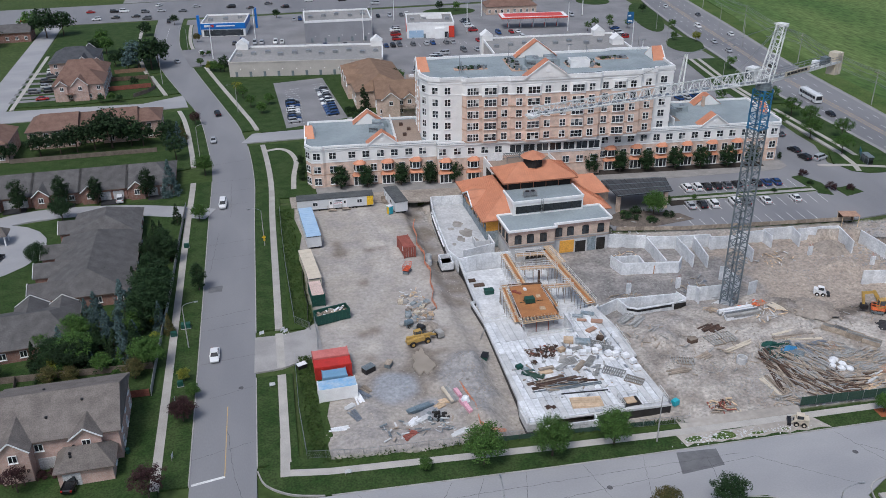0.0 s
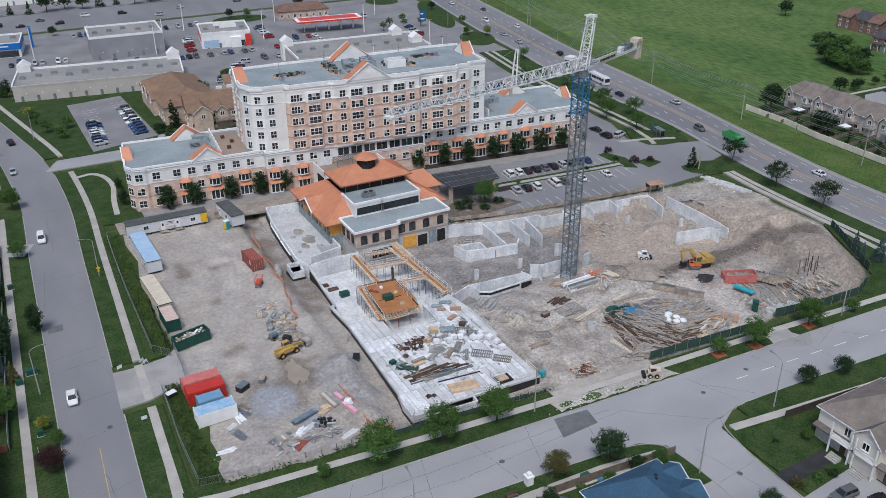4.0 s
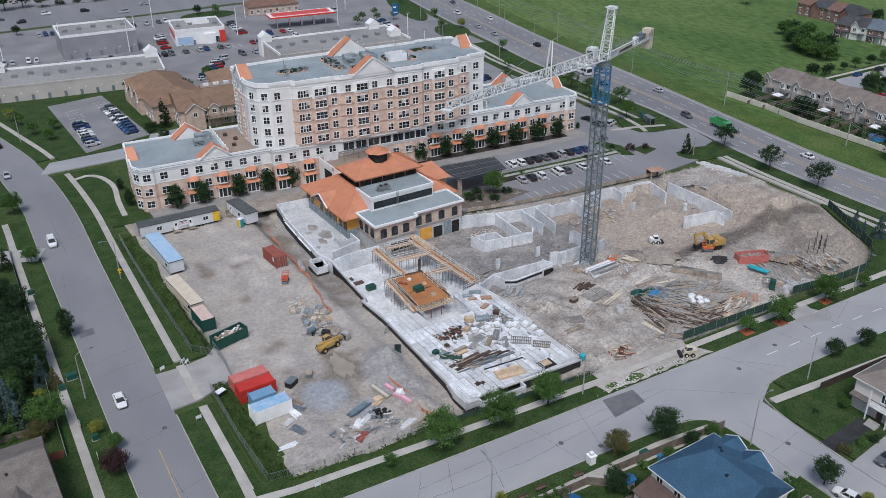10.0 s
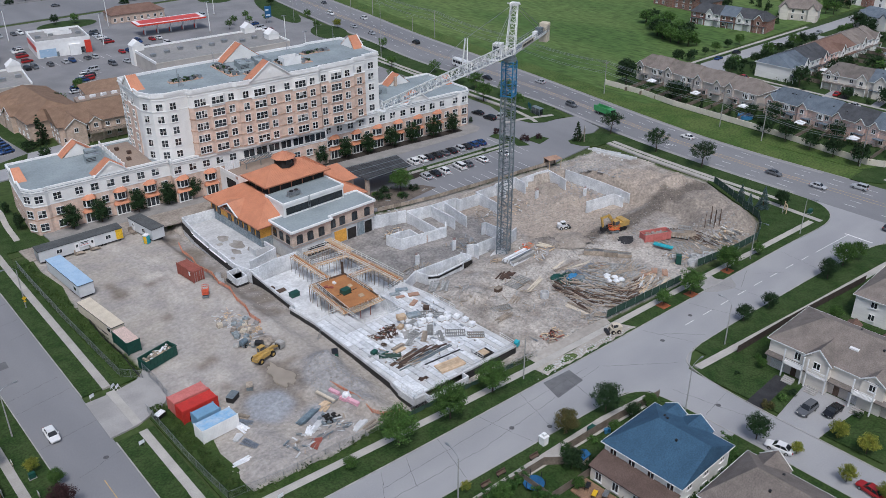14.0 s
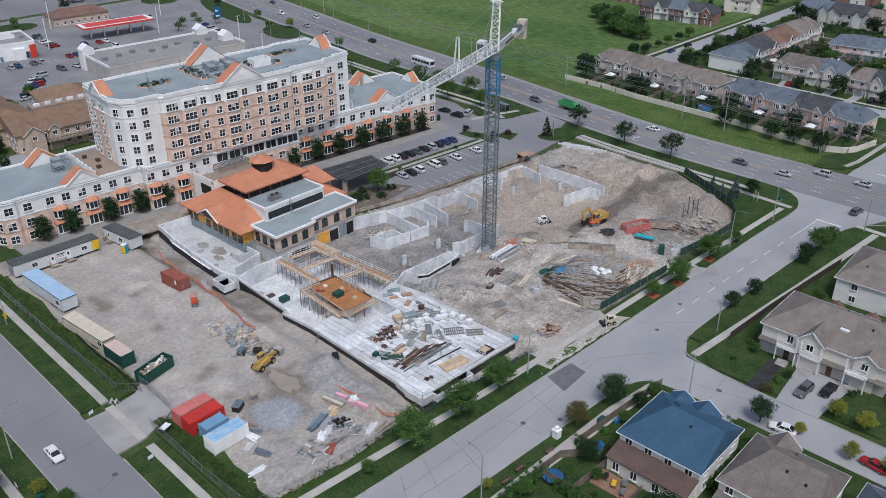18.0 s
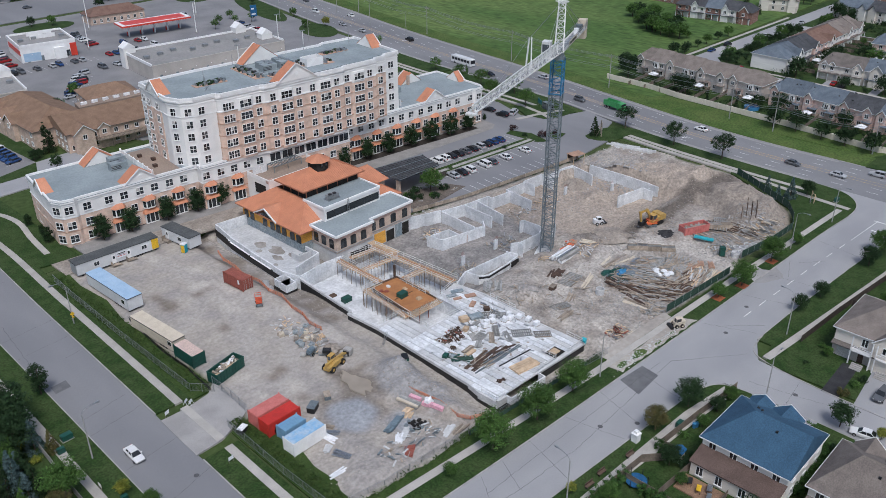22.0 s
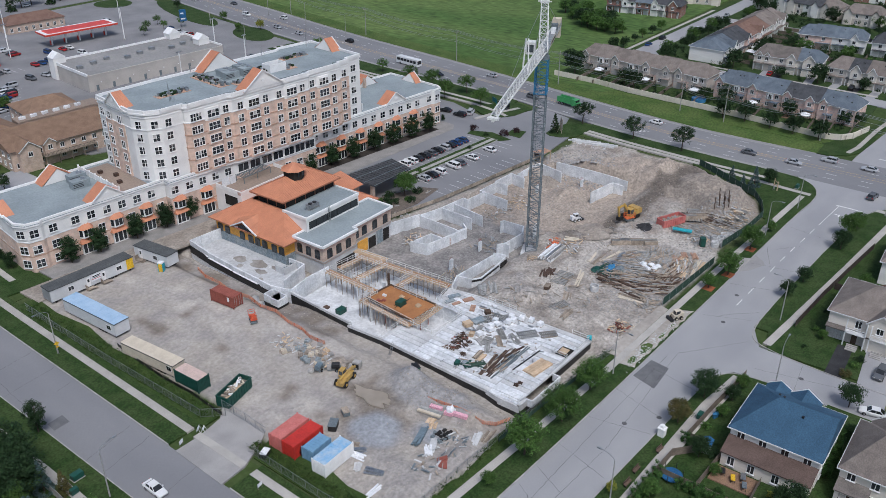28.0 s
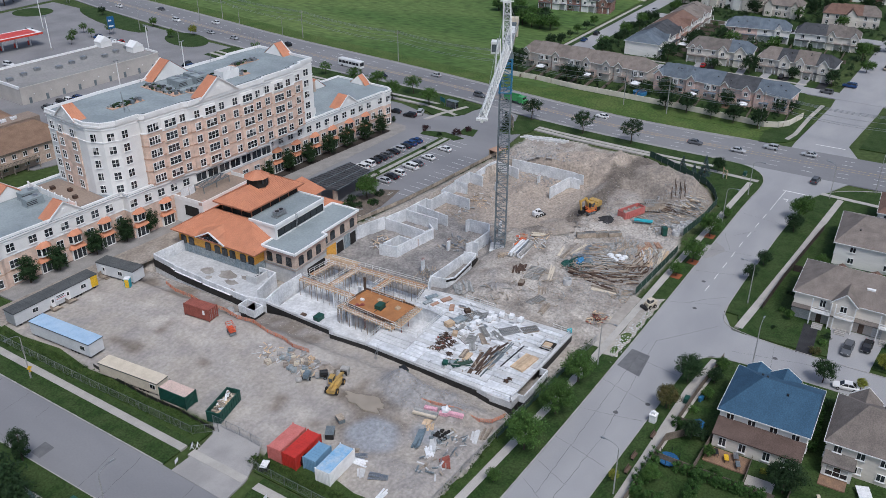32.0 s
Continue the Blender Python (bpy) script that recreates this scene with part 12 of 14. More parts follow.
estate_row(352.0, 276.0, 349.0, 242.0, 11.0, [("redbrick", B, 0), ("redbrick", D, 1), ("redbrick", B, 0), ("redbrick", D, 1)], 9.0, False)
for x, walls, roofs in ((424, ("redbrick", S), (B, D)), (470, (S, C), (T, SL8))):
    for y0, y1 in ((212, 186), (180, 150), (146, 116), (112, 84)):
        estate_row(x, y0, x, y1, 12.0, [(walls[i % 2], roofs[(i + int(y0)) % 2], (1, 0, 2, 0)[i]) for i in range(4)], 9.2, False)
for x, y, a in ((300, 52, 90), (278, 52, 90), (256, 50, 90), (232, 56, 90), (322, 50, 90), (346, 48, 90)):
    ESTATE.append((x, y))
    house("pale sided estate house with a taupe shingle roof", x, y, a, 13, 11, 5.6, 9.0, "siding", "shingle_taupe", (3.5, 3.5), [], (2, 3), (), None, 4.6, False)
# board fences between the back gardens
for y in range(92, 145, 7):
    board_fence([(284, y), (314.5, y + 0.6)], 1.6, "woodfence", "weathered board fence between back gardens", 7.6)
board_fence([(299, 90), (300, 144)], 1.6, "woodfence", "weathered board fence between back gardens", 9)
for x in range(276, 344, 8):
    board_fence([(x, 156.6), (x, 148.5)], 1.6, "woodfence", "weathered board fence between back gardens", 4)
for x, y in ((288, 152.5), (296, 153.0), (306, 136), (292, 112)):
    g = thing("garden_gazebo", "white garden gazebo roof on thin posts", "gazebo", pose(x, y, 0.05))
    built("canopy", M["white"], lambda bm: roof_mesh(bm, 3.2, 3.2, 2.2, 3.0, 1.5, 1.5, 0.1), g)
    for sx in (-1.5, 1.5):
        for sy in (-1.5, 1.5):
            boxes("post", M["black"], [(sx - 0.04, sy - 0.04, 0, sx + 0.04, sy + 0.04, 2.2)], g)

# ---- the plaza north of the residence ----


def shop(label, x, y, a, w, d, h, wall, roof, towers=(), units=6, band=None, glazing=True):
    s = thing("shop_building", label, "shop", pose(x, y, 0, 0, 0, a))
    boxes("wall", M[wall], [(-w / 2, -d / 2, -0.2, w / 2, d / 2, h)], s)
    boxes("roof", M[roof], [(-w / 2 + 0.3, -d / 2 + 0.3, h - 0.3, w / 2 - 0.3, d / 2 - 0.3, h + 0.02)], s, "flat gravel roof")
    lowp = 0.2 if wall == "mallwall" else 0.7
    boxes("parapet", M["mallwall" if wall == "mallwall" else "trimw"], [(-w / 2 - 0.1, -d / 2 - 0.1, h - 0.3, w / 2 + 0.1, -d / 2 + 0.3, h + lowp)], s, "low front parapet")
    boxes("parapet", M["trimw"], [(-w / 2 - 0.15, d / 2 - 0.35, h - 0.3, w / 2 + 0.15, d / 2 + 0.15, h + 0.7), (-w / 2 - 0.15, -d / 2 + 0.35, h - 0.3, -w / 2 + 0.35, d / 2 - 0.35, h + 0.7), (w / 2 - 0.35, -d / 2 + 0.35, h - 0.3, w / 2 + 0.15, d / 2 - 0.35, h + 0.7)], s, "white parapet")
    if band:
        boxes("fascia", M[band], [(-w / 2 - 0.2, -d / 2 - 0.25, h - 2.2, w / 2 + 0.2, -d / 2 - 0.1, h + 0.4), (w / 2 + 0.1, -d / 2, h - 2.2, w / 2 + 0.25, d / 2, h + 0.4)], s, "coloured fascia")
    for i in range(units):
        u = -w / 2 + w * (i + 0.5) / units
        air = boxes("roof_unit", M["steel"], [(u - 1.0, -0.8 + 2 * (i % 3 - 1), h, u + 1.0, 0.8 + 2 * (i % 3 - 1), h + 1.1)], s, "grey rooftop unit")
        boxes("door", M["cranegrey"], [(u - 0.5, -d / 2 - 0.06, 0, u + 0.5, -d / 2, 2.1)], s)
        boxes("lamp", M["trimw"], [(u + 1.4, -d / 2 - 0.2, 2.8, u + 1.8, -d / 2, 3.1)], s)
    for u, v in towers:
        t = boxes("tower", M["stucco"], [(u - 2.4, v - 2.2, 0, u + 2.4, v + 2.2, h + 2.2)], s, "pale gabled tower")
        built("gable", M["trimw"], lambda bm: (bm_poly(bm, (u - 2.6, v - 2.3, h + 2.2), (u + 2.6, v - 2.3, h + 2.2), (u, v - 2.3, h + 4.2)), bm_poly(bm, (u - 2.6, v + 2.3, h + 2.2), (u, v + 2.3, h + 4.2), (u + 2.6, v + 2.3, h + 2.2)), bm_poly(bm, (u - 2.6, v - 2.3, h + 2.2), (u, v - 2.3, h + 4.2), (u, v + 2.3, h + 4.2), (u - 2.6, v + 2.3, h + 2.2)), bm_poly(bm, (u + 2.6, v - 2.3, h + 2.2), (u + 2.6, v + 2.3, h + 2.2), (u, v + 2.3, h + 4.2), (u, v - 2.3, h + 4.2))), t)
    return s


m1 = shop("long tan strip mall with a flat grey roof and white parapet", 26.7, 347.2, -9.7, 60.0, 24.0, 5.8, "mallwall", "malldeck", ((-27.5, 10.5), (27.5, 11.0)), 11)
m2 = shop("long tan strip mall with a flat grey roof and gabled towers", 128.0, 335.5, -5.6, 57.0, 27.0, 5.8, "mallwall", "malldeck", ((-27, 12), (22, 12.5), (25, -4)), 9)
bank = shop("small bank branch with a bright blue fascia", -5.0, 424.0, -8, 20.0, 20.0, 5.6, "stucco", "malldeck", (), 3, "bankblue")
boxes("sign_bar", M["white"], [(-8.5, -10.4, 4.4, -6.0, -10.2, 5.4), (-3.2, -10.4, 4.6, 5.5, -10.2, 5.1)], bank)
boxes("sign_bar", M["red"], [(-5.6, -10.42, 4.4, -4.2, -10.2, 5.5)], bank)
boxes("pylon", M["bankblue"], [(-12.4, -6, 0, -11.2, -4.8, 9.0), (13.0, 6, 0, 14.0, 7, 9.5)], bank, "tall blue pylon")
boxes("pane", M["glass"], [(-9, -10.1, 0.3, 9, -9.95, 3.0)], bank)
shop("grey flat-roofed store with rooftop screens", 45.0, 400.0, -4, 30.0, 23.0, 9.2, "storegrey", "malldeck", (), 5)
r2 = shop("white fast-food restaurant with red trim and a mural wall", 87.6, 395.0, -10, 21.5, 22.0, 6.4, "trimw", "malldeck", (), 4)
boxes("mural", M["ltblue"], [(-9.8, -11.1, 0.4, -3.2, -10.95, 3.6)], r2, "pale blue mural panel")
boxes("fascia", M["canopyred"], [(8.4, -11.3, 0.2, 10.9, -10.9, 5.4), (-10.95, -10.9, 3.0, -10.7, 9, 5.0)], r2)
boxes("pane", M["glass"], [(3.6, -11.06, 0.3, 8.2, -10.94, 2.8)], r2)
boxes("screen", M["trimw"], [(-4, 0, 6.4, 6, 0.2, 8.0), (-4, 6, 6.4, 6, 6.2, 8.0), (2, -12.4, 0.0, 6.4, -10.9, 4.6)], r2)
gas = thing("petrol_station", "petrol station canopy with a red edge over the pumps", "petrol station", pose(138.0, 393.4, 0, 0, 0, -8) @ Matrix.Diagonal((0.83, 1, 1, 1)))
boxes("canopy", M["trimw"], [(-19, -5, 5.0, 19, 5, 5.9)], gas, "white flat canopy")
boxes("canopy_edge", M["canopyred"], [(-19.2, -5.2, 5.1, 19.2, -4.98, 5.8), (-19.2, 4.98, 5.1, 19.2, 5.2, 5.8), (-19.2, -5, 5.1, -18.98, 5, 5.8), (18.98, -5, 5.1, 19.2, 5, 5.8), (-17, -4, 5.9, 17, 4, 5.93)], gas, "red canopy edge")
for i in range(5):
    boxes("column", M["trimw"], [(-14.4 + 7.2 * i, -0.3, 0, -13.8 + 7.2 * i, 0.3, 5.0)], gas)
    boxes("pump", M["canopyred"], [(-14.5 + 7.2 * i, 1.2, 0, -13.7 + 7.2 * i, 1.8, 1.8)], gas)
house("brown-roofed brick shop of the petrol station", 138, 431, -6, 26, 12, 4, 7, "brick3", "shingle_brown", (5, 5), [], (0,), detail=False)
house("tan brick lodge with a tan shingle roof", 47.0, 306.0, 90, 37.0, 19.0, 5.8, 10.0, "brick3", "shingle_tan", (7.0, 8.0), [(10, 2, 6, 2.4, 1.4), (3, 2, 6, 2.4, 1.4), (-4, 2, 6, 2.4, 1.4)], (2, 0), step=3.4)
lw = house("tan brick lodge wing with a balcony and a tan shingle roof", 62.0, 285.6, -6, 36.0, 21.0, 6.0, 9.4, "brick3", "shingle_tan", (0.2, 5.0), [(-13.4, 0, 6.0, 2.6, 2.2), (-7.0, 0, 3.4, 1.6, 0.6)], (0, 3), step=3.0)
boxes("balcony", M["oldlumber"], [(-9.6, -13.0, 2.7, 6.0, -10.6, 2.9)], lw, "weathered balcony deck")
boxes("balcony_rail", M["black"], [(-9.6, -13.0, 3.75, 6.0, -12.94, 3.82)] + [(-9.6 + 0.39 * i, -12.99, 2.9, -9.55 + 0.39 * i, -12.95, 3.75) for i in range(41)], lw, "dark balcony rail")
for k in range(5):
    boxes("post", M["oldlumber"], [(-9.5 + 3.8 * k, -12.9, 0, -9.3 + 3.8 * k, -12.7, 2.7)], lw)
house("tan brick lodge wing with a tan shingle roof", 73.4, 310.6, -10, 17.0, 18.0, 5.0, 8.2, "brick3", "shingle_tan", (6.0, 6.0), [], (0, 3), step=4)
plate("flat_roof", M["rooftan"], [(57, 297.4), (84, 294.6), (84.6, 301), (58, 303)], -0.2, 6.4, "tan flat-roofed link of the lodge", "building")
for k in range(6):
    du = tagged(boxes("roof_duct", M["white"], [(-1.0, -0.35, 0, 1.0, 0.35, 0.8), (-0.3, 0.35, 0.1, 0.3, 1.3, 0.6)]), "white ventilation duct on the flat roof", "duct", "roof ducts")
    du.matrix_basis = pose(59.5 + 3.6 * k, 299.4 - 0.3 * k, 6.4, 0, 0, 10 * (k % 3) - 6)
for x, y, z, w in ((213, 448, 7.0, 2.6), (180.5, 376.5, 8.0, 3.0)):
    s = thing("pylon_sign", "blue pylon sign with plain bars beside the plaza", "sign", pose(x, y, 0, 0, 0, -20))
    boxes("post", M["steel"], [(-0.8, -0.1, 0, -0.6, 0.1, z), (0.6, -0.1, 0, 0.8, 0.1, z)], s)
    boxes("board", M["signblue"], [(-w / 2, -0.25, z * 0.35, w / 2, 0.25, z)], s)
    boxes("bar", M["white"], [(-w * 0.35, -0.3, z * 0.45, w * 0.3, -0.24, z * 0.52), (-w * 0.35, -0.3, z * 0.75, w * 0.1, -0.24, z * 0.83)], s)

sh1 = shop("long low store with a red fascia beyond the cross road", 20, 552, 0, 70, 24, 6.5, "trimw", "malldeck", (), 7, "canopyred")
sh2 = shop("flat-roofed brick store beyond the cross road", -75, 545, 0, 40, 24, 6.0, "brick3", "malldeck", (), 4)

# ---- trees, shrubs and hedges ----
def crown_mesh(seed, clumps, per, leaf, shape):
    """Many small leaf blades in uneven clumps; shape(r) gives a clump's place and size."""
    r, verts, faces = random.Random(seed), [], []
    for _ in range(clumps):
        c, size, up = shape(r)
        for _ in range(per):
            d = Vector((r.gauss(0, 1), r.gauss(0, 1), r.gauss(0, 0.8)))
            p = c + d.normalized() * size * r.random() ** 0.4
            n = (d.normalized() + Vector((r.uniform(-0.7, 0.7), r.uniform(-0.7, 0.7), r.uniform(-0.2, 0.9) + up))).normalized()
            a = n.orthogonal().normalized()
            a.rotate(Matrix.Rotation(r.uniform(0, 6.28), 3, n))
            b, s = n.cross(a), leaf * r.uniform(0.6, 1.25)
            k = len(verts)
            verts += [p - a * s * 0.5, p + b * s * 0.32 - n * s * 0.08, p + a * s * 0.55, p - b * s * 0.32 - n * s * 0.08]
            faces.append((k, k + 1, k + 2, k + 3))
    me = bpy.data.meshes.new("crown")
    me.from_pydata(verts, [], faces)
    return me


def trunk_mesh(seed, h, r0, limbs, spread, z0):
    r, bm = random.Random(seed), bmesh.new()
    pts = [Vector((r.uniform(-0.1, 0.1) * i, r.uniform(-0.1, 0.1) * i, h * i / 4 - (0.5 if i == 0 else 0))) for i in range(5)]
    for i in range(4):
        bm_tube(bm, pts[i], pts[i + 1], r0 * (1 - 0.2 * i), 7, r0 * (0.8 - 0.2 * i) + 0.012)
    for i in range(limbs):
        a = i * 2.4 + r.uniform(-0.4, 0.4)
        z = z0 + (h - z0) * 0.75 * i / max(1, limbs - 1)
        p = Vector((0, 0, z))
        bm_tube(bm, p, p + Vector((math.cos(a) * spread * r.uniform(0.6, 1), math.sin(a) * spread * r.uniform(0.6, 1), spread * 0.8)), r0 * 0.4, 5, 0.015)
    me = bpy.data.meshes.new("trunk")
    bm.to_mesh(me), bm.free()
    me.materials.append(M["bark"])
    return me


def blob(rx, rz, zc, s, power=0.35, up=0.4, low=-0.75):
    def shape(r):
        while True:
            d = Vector((r.gauss(0, 1), r.gauss(0, 1), r.gauss(0, 1))).normalized()
            if d.z > low:
                break
        k = r.random() ** power
        bump = 1 + 0.16 * math.sin(3 * math.atan2(d.y, d.x) + d.z * 4) + 0.1 * math.sin(5 * d.z + 7 * d.x)
        return Vector((d.x * rx * k * bump, d.y * rx * k * bump, zc + d.z * rz * k)), s * r.uniform(0.7, 1.25), up
    return shape


def cone(rx, h, z0, s, fall=1.0):
    def shape(r):
        t = r.random() ** 1.5
        a = r.uniform(0, math.tau)
        tier = 1 - 0.22 * ((t * 9) % 1.0)
        q = rx * (1 - t) ** fall * tier * r.random() ** 0.3
        return Vector((math.cos(a) * q, math.sin(a) * q, z0 + t * h - 0.12 * q)), s * (1.15 - 0.75 * t), 0.2
    return shape


# shapes about as large as they stand; a tree's own size is set by its scale
CROWNS = dict(
    round=[crown_mesh(k, 150, 40, 0.27, blob(2.5, 2.3, 3.9, 0.72)) for k in (1, 2, 3, 4)],
    open=[crown_mesh(k, 96, 36, 0.25, blob(2.6, 2.0, 4.2, 0.6, 0.35)) for k in (11, 12, 13)],
    column=[crown_mesh(k, 130, 34, 0.24, blob(1.5, 2.85, 3.4, 0.5, 0.4, 0.3, -0.9)) for k in (21, 22)],
    cedar=[crown_mesh(k, 100, 28, 0.22, cone(1.25, 5.6, 0.3, 0.42, 0.62)) for k in (31, 32)],
    spruce=[crown_mesh(k, 190, 32, 0.24, cone(2.4, 7.4, 0.4, 0.48, 0.95)) for k in (41, 42)],
    shrub=[crown_mesh(k, 34, 26, 0.2, blob(0.95, 0.8, 0.6, 0.34, 0.4, 0.5, -0.5)) for k in (51, 52)],
    hedge=[crown_mesh(61, 80, 30, 0.19, lambda r: (Vector((r.uniform(-1.6, 1.6), r.uniform(-0.5, 0.5), r.uniform(0.2, 1.5))), 0.28, 0.4))],
)
CROWNS_FAR = dict(
    round=[crown_mesh(k, 80, 18, 0.5, blob(2.5, 2.3, 3.9, 0.75)) for k in (5, 6)],
    open=[crown_mesh(k, 60, 16, 0.46, blob(2.6, 2.0, 4.2, 0.65, 0.35)) for k in (15, 16)],
    column=[crown_mesh(k, 70, 16, 0.42, blob(1.5, 2.85, 3.4, 0.55, 0.4, 0.3, -0.9)) for k in (25, 26)],
    cedar=[crown_mesh(k, 60, 16, 0.36, cone(1.25, 5.6, 0.3, 0.46, 0.62)) for k in (35, 36)],
    spruce=[crown_mesh(k, 90, 18, 0.42, cone(2.4, 7.4, 0.4, 0.52, 0.95)) for k in (45, 46)],
)
TRUNKS = dict(round=trunk_mesh(1, 4.4, 0.16, 7, 1.5, 1.8), open=trunk_mesh(2, 4.6, 0.15, 7, 1.7, 2.0), column=trunk_mesh(3, 5.4, 0.13, 5, 0.7, 1.2), cedar=trunk_mesh(4, 5.0, 0.11, 4, 0.5, 0.8),
              spruce=trunk_mesh(5, 7.2, 0.17, 6, 0.9, 0.8), shrub=trunk_mesh(6, 0.8, 0.05, 5, 0.45, 0.1), hedge=trunk_mesh(7, 1.2, 0.06, 5, 0.5, 0.2))
BASEH = dict(round=6.4, open=6.3, column=6.4, cedar=6.0, spruce=8.0, shrub=1.5, hedge=1.7)
NAMES = dict(round="tree", open="tree", column="columnar_tree", cedar="cedar_tree", spruce="spruce_tree", shrub="shrub", hedge="hedge")
SHADE = dict(leaf="green", leaf_dark="dark green", leaf_yellow="yellow-green", leaf_olive="olive and brown", leaf_purple="dark purple", spruce="blue-green", cedar="dark green", hedge="deep green")
leafed, tr = {}, random.Random(17)


def tree(kind, x, y, h, foliage="leaf", place="on the grass verge", wide=1.0, z=0.1, a=None, group=""):
    far = kind in CROWNS_FAR and (x > 205 or y > 245)
    kinds = CROWNS_FAR[kind] if far else CROWNS[kind]
    k = tr.randrange(len(kinds))
    key = (kind, k, foliage, far)
    if key not in leafed:
        leafed[key] = kinds[k].copy()
        leafed[key].materials.append(M[foliage])
    s = h * (1.14 if kind in ("round", "open") and h > 5 else 1.0) / BASEH[kind]
    what = {"round": "broad-crowned leafy tree", "open": "young airy leafy tree", "column": "narrow upright leafy tree", "cedar": "narrow pointed evergreen", "spruce": "conical spruce", "shrub": "rounded shrub", "hedge": "clipped hedge section"}[kind]
    if kind == "shrub":
        if (key, 0) not in leafed:
            bm = bmesh.new()
            bm.from_mesh(leafed[key])
            k = len(bm.faces)
            bm.from_mesh(TRUNKS[kind])
            bm.faces.ensure_lookup_table()
            for q in bm.faces[k:]:
                q.material_index = 1
            leafed[key, 0] = bpy.data.meshes.new("shrub")
            bm.to_mesh(leafed[key, 0]), bm.free()
            leafed[key, 0].materials.append(M[foliage]), leafed[key, 0].materials.append(M["bark"])
        o = tagged(new("shrub", leafed[key, 0]), SHADE[foliage] + " " + what + " " + place, "shrub", group)
        o.matrix_basis = pose(x, y, z, 0, 0, tr.uniform(0, 360)) @ Matrix.Diagonal((s * wide, s * wide, s, 1))
        return o
    t = thing(NAMES[kind], SHADE[foliage] + " " + what + " " + place, NAMES[kind].split("_")[-1], pose(x, y, z, 0, 0, tr.uniform(0, 360) if a is None else a) @ Matrix.Diagonal((s * wide, s * wide, s, 1)), group)
    for name, me in (("trunk", TRUNKS[kind]), ("crown", leafed[key])):
        o = new(name, me)
        o.parent = t
    return t


for x, y, h, f in ((30, 99.9, 6.6, "leaf"), (41, 99.2, 6.4, "leaf"), (51.6, 99.5, 5.9, "leaf"), (20.8, 100.7, 2.7, "leaf"), (107.3, 94.7, 5.4, "leaf"), (122.2, 94.9, 5.6, "leaf"), (99, 96, 3.9, "leaf"), (134.3, 94.2, 3.2, "leaf")):
    tree("round", x, y, h, f, "on the grass between street and pavement")
for x, y in ((107.3, 94.7), (122.2, 94.9), (99, 96)):
    plate("mulch_bed", M["redmulch"], [(x - 1.2, y - 1.1), (x + 1.2, y - 1.2), (x + 1.3, y + 0.9), (x - 1.1, y + 1.1)], -0.1, 0.16, "square of red mulch round a tree", "mulch")
for x, y, h, f in ((135.2, 77.9, 5.0, "leaf_dark"), (143.4, 78.2, 5.2, "leaf"), (148.8, 77.6, 4.6, "leaf"), (114.2, 80.3, 3.9, "leaf_dark"), (105.9, 81.4, 4.0, "leaf_dark"), (61.9, 82.2, 5.2, "leaf_dark"), (52.6, 83.2, 4.8, "leaf_olive"), (74.6, 60.9, 4.9, "leaf_dark"), (30.6, 84.6, 2.2, "leaf_yellow"), (163.5, 104, 4.5, "leaf_dark")):
    tree("round" if h > 3 else "open", x, y, h, f)
for x, y, h in ((169.8, 220, 6.0), (170.2, 205, 5.6), (176, 168.6, 6.2), (172.5, 149.2, 6.4), (172, 133, 6.8), (176.8, 231, 6.0), (177, 241, 5.6), (178.8, 217, 5.8), (181, 258, 5), (166, 231, 5), (158, 252, 5), (163, 262, 4.6), (189, 300, 5), (174, 276, 4.6)):
    tree("open", x, y, h, "leaf_dark" if h > 6 else "leaf", "beside the highway", 1.12)
for x, y, h in ((159.0, 113.0, 4.8), (156.2, 109.0, 4.4), (158.8, 106.6, 6.2)):
    tree("spruce", x, y, h, "spruce", "outside the site fence")
for x, y, h in ((226, 96, 5), (223, 139, 6), (219, 152, 4.5), (218.2, 171, 6.6), (221, 176, 6), (219, 163, 4), (222, 117, 5.4), (222, 146, 5), (224, 100, 5)):
    tree("round" if h > 4.5 else "cedar", x, y, h, "leaf_dark", "behind the noise wall")
for x, y, h in ((208.6, 134.2, 6.6), (209.2, 127.0, 6.2), (207.8, 118.4, 5.4), (207.2, 110.8, 5.8), (206.2, 102.8, 6.0)):
    tree("round", x, y, h, "leaf_dark", "on the grass before the noise wall")
for x in (22.8, 29.8, 39.2, 47.2, 53.8):
    tree("column", x, 219.2 - 0.105 * x, 6.6, "leaf_dark", "in front of the residence", 1.4, 0.1, None, "trees along the residence front")
for x in (93.0, 101.2, 108.8, 117.2, 124.6, 132.4, 139.6):
    tree("column", x, 206.8 - 0.13 * (x - 117), 6.6, "leaf_dark", "in front of the residence", 1.4, 0.1, None, "trees along the residence front")
tree("cedar", 162.6, 171.4, 6.4, "cedar", "on the corner island by the drive", 1.2)
for x, y, h in ((13, 225.4, 4.2), (13.7, 238, 3.2), (14, 231, 2.6), (146, 208, 3.0), (150, 206, 2.4)):
    tree("column", x, y, h, "leaf_dark", "beside the residence corner", 1.2)
tree("round", 97.0, 179.0, 6.0, "leaf", "beside the car park")
for x, y, h in ((93.4, 181.6, 2.0), (89.6, 179.0, 2.2), (100.4, 177.6, 1.8), (95.0, 175.4, 1.7)):
    tree("shrub", x, y, h, "leaf_dark", "in the planting bed by the drive", 1.2)
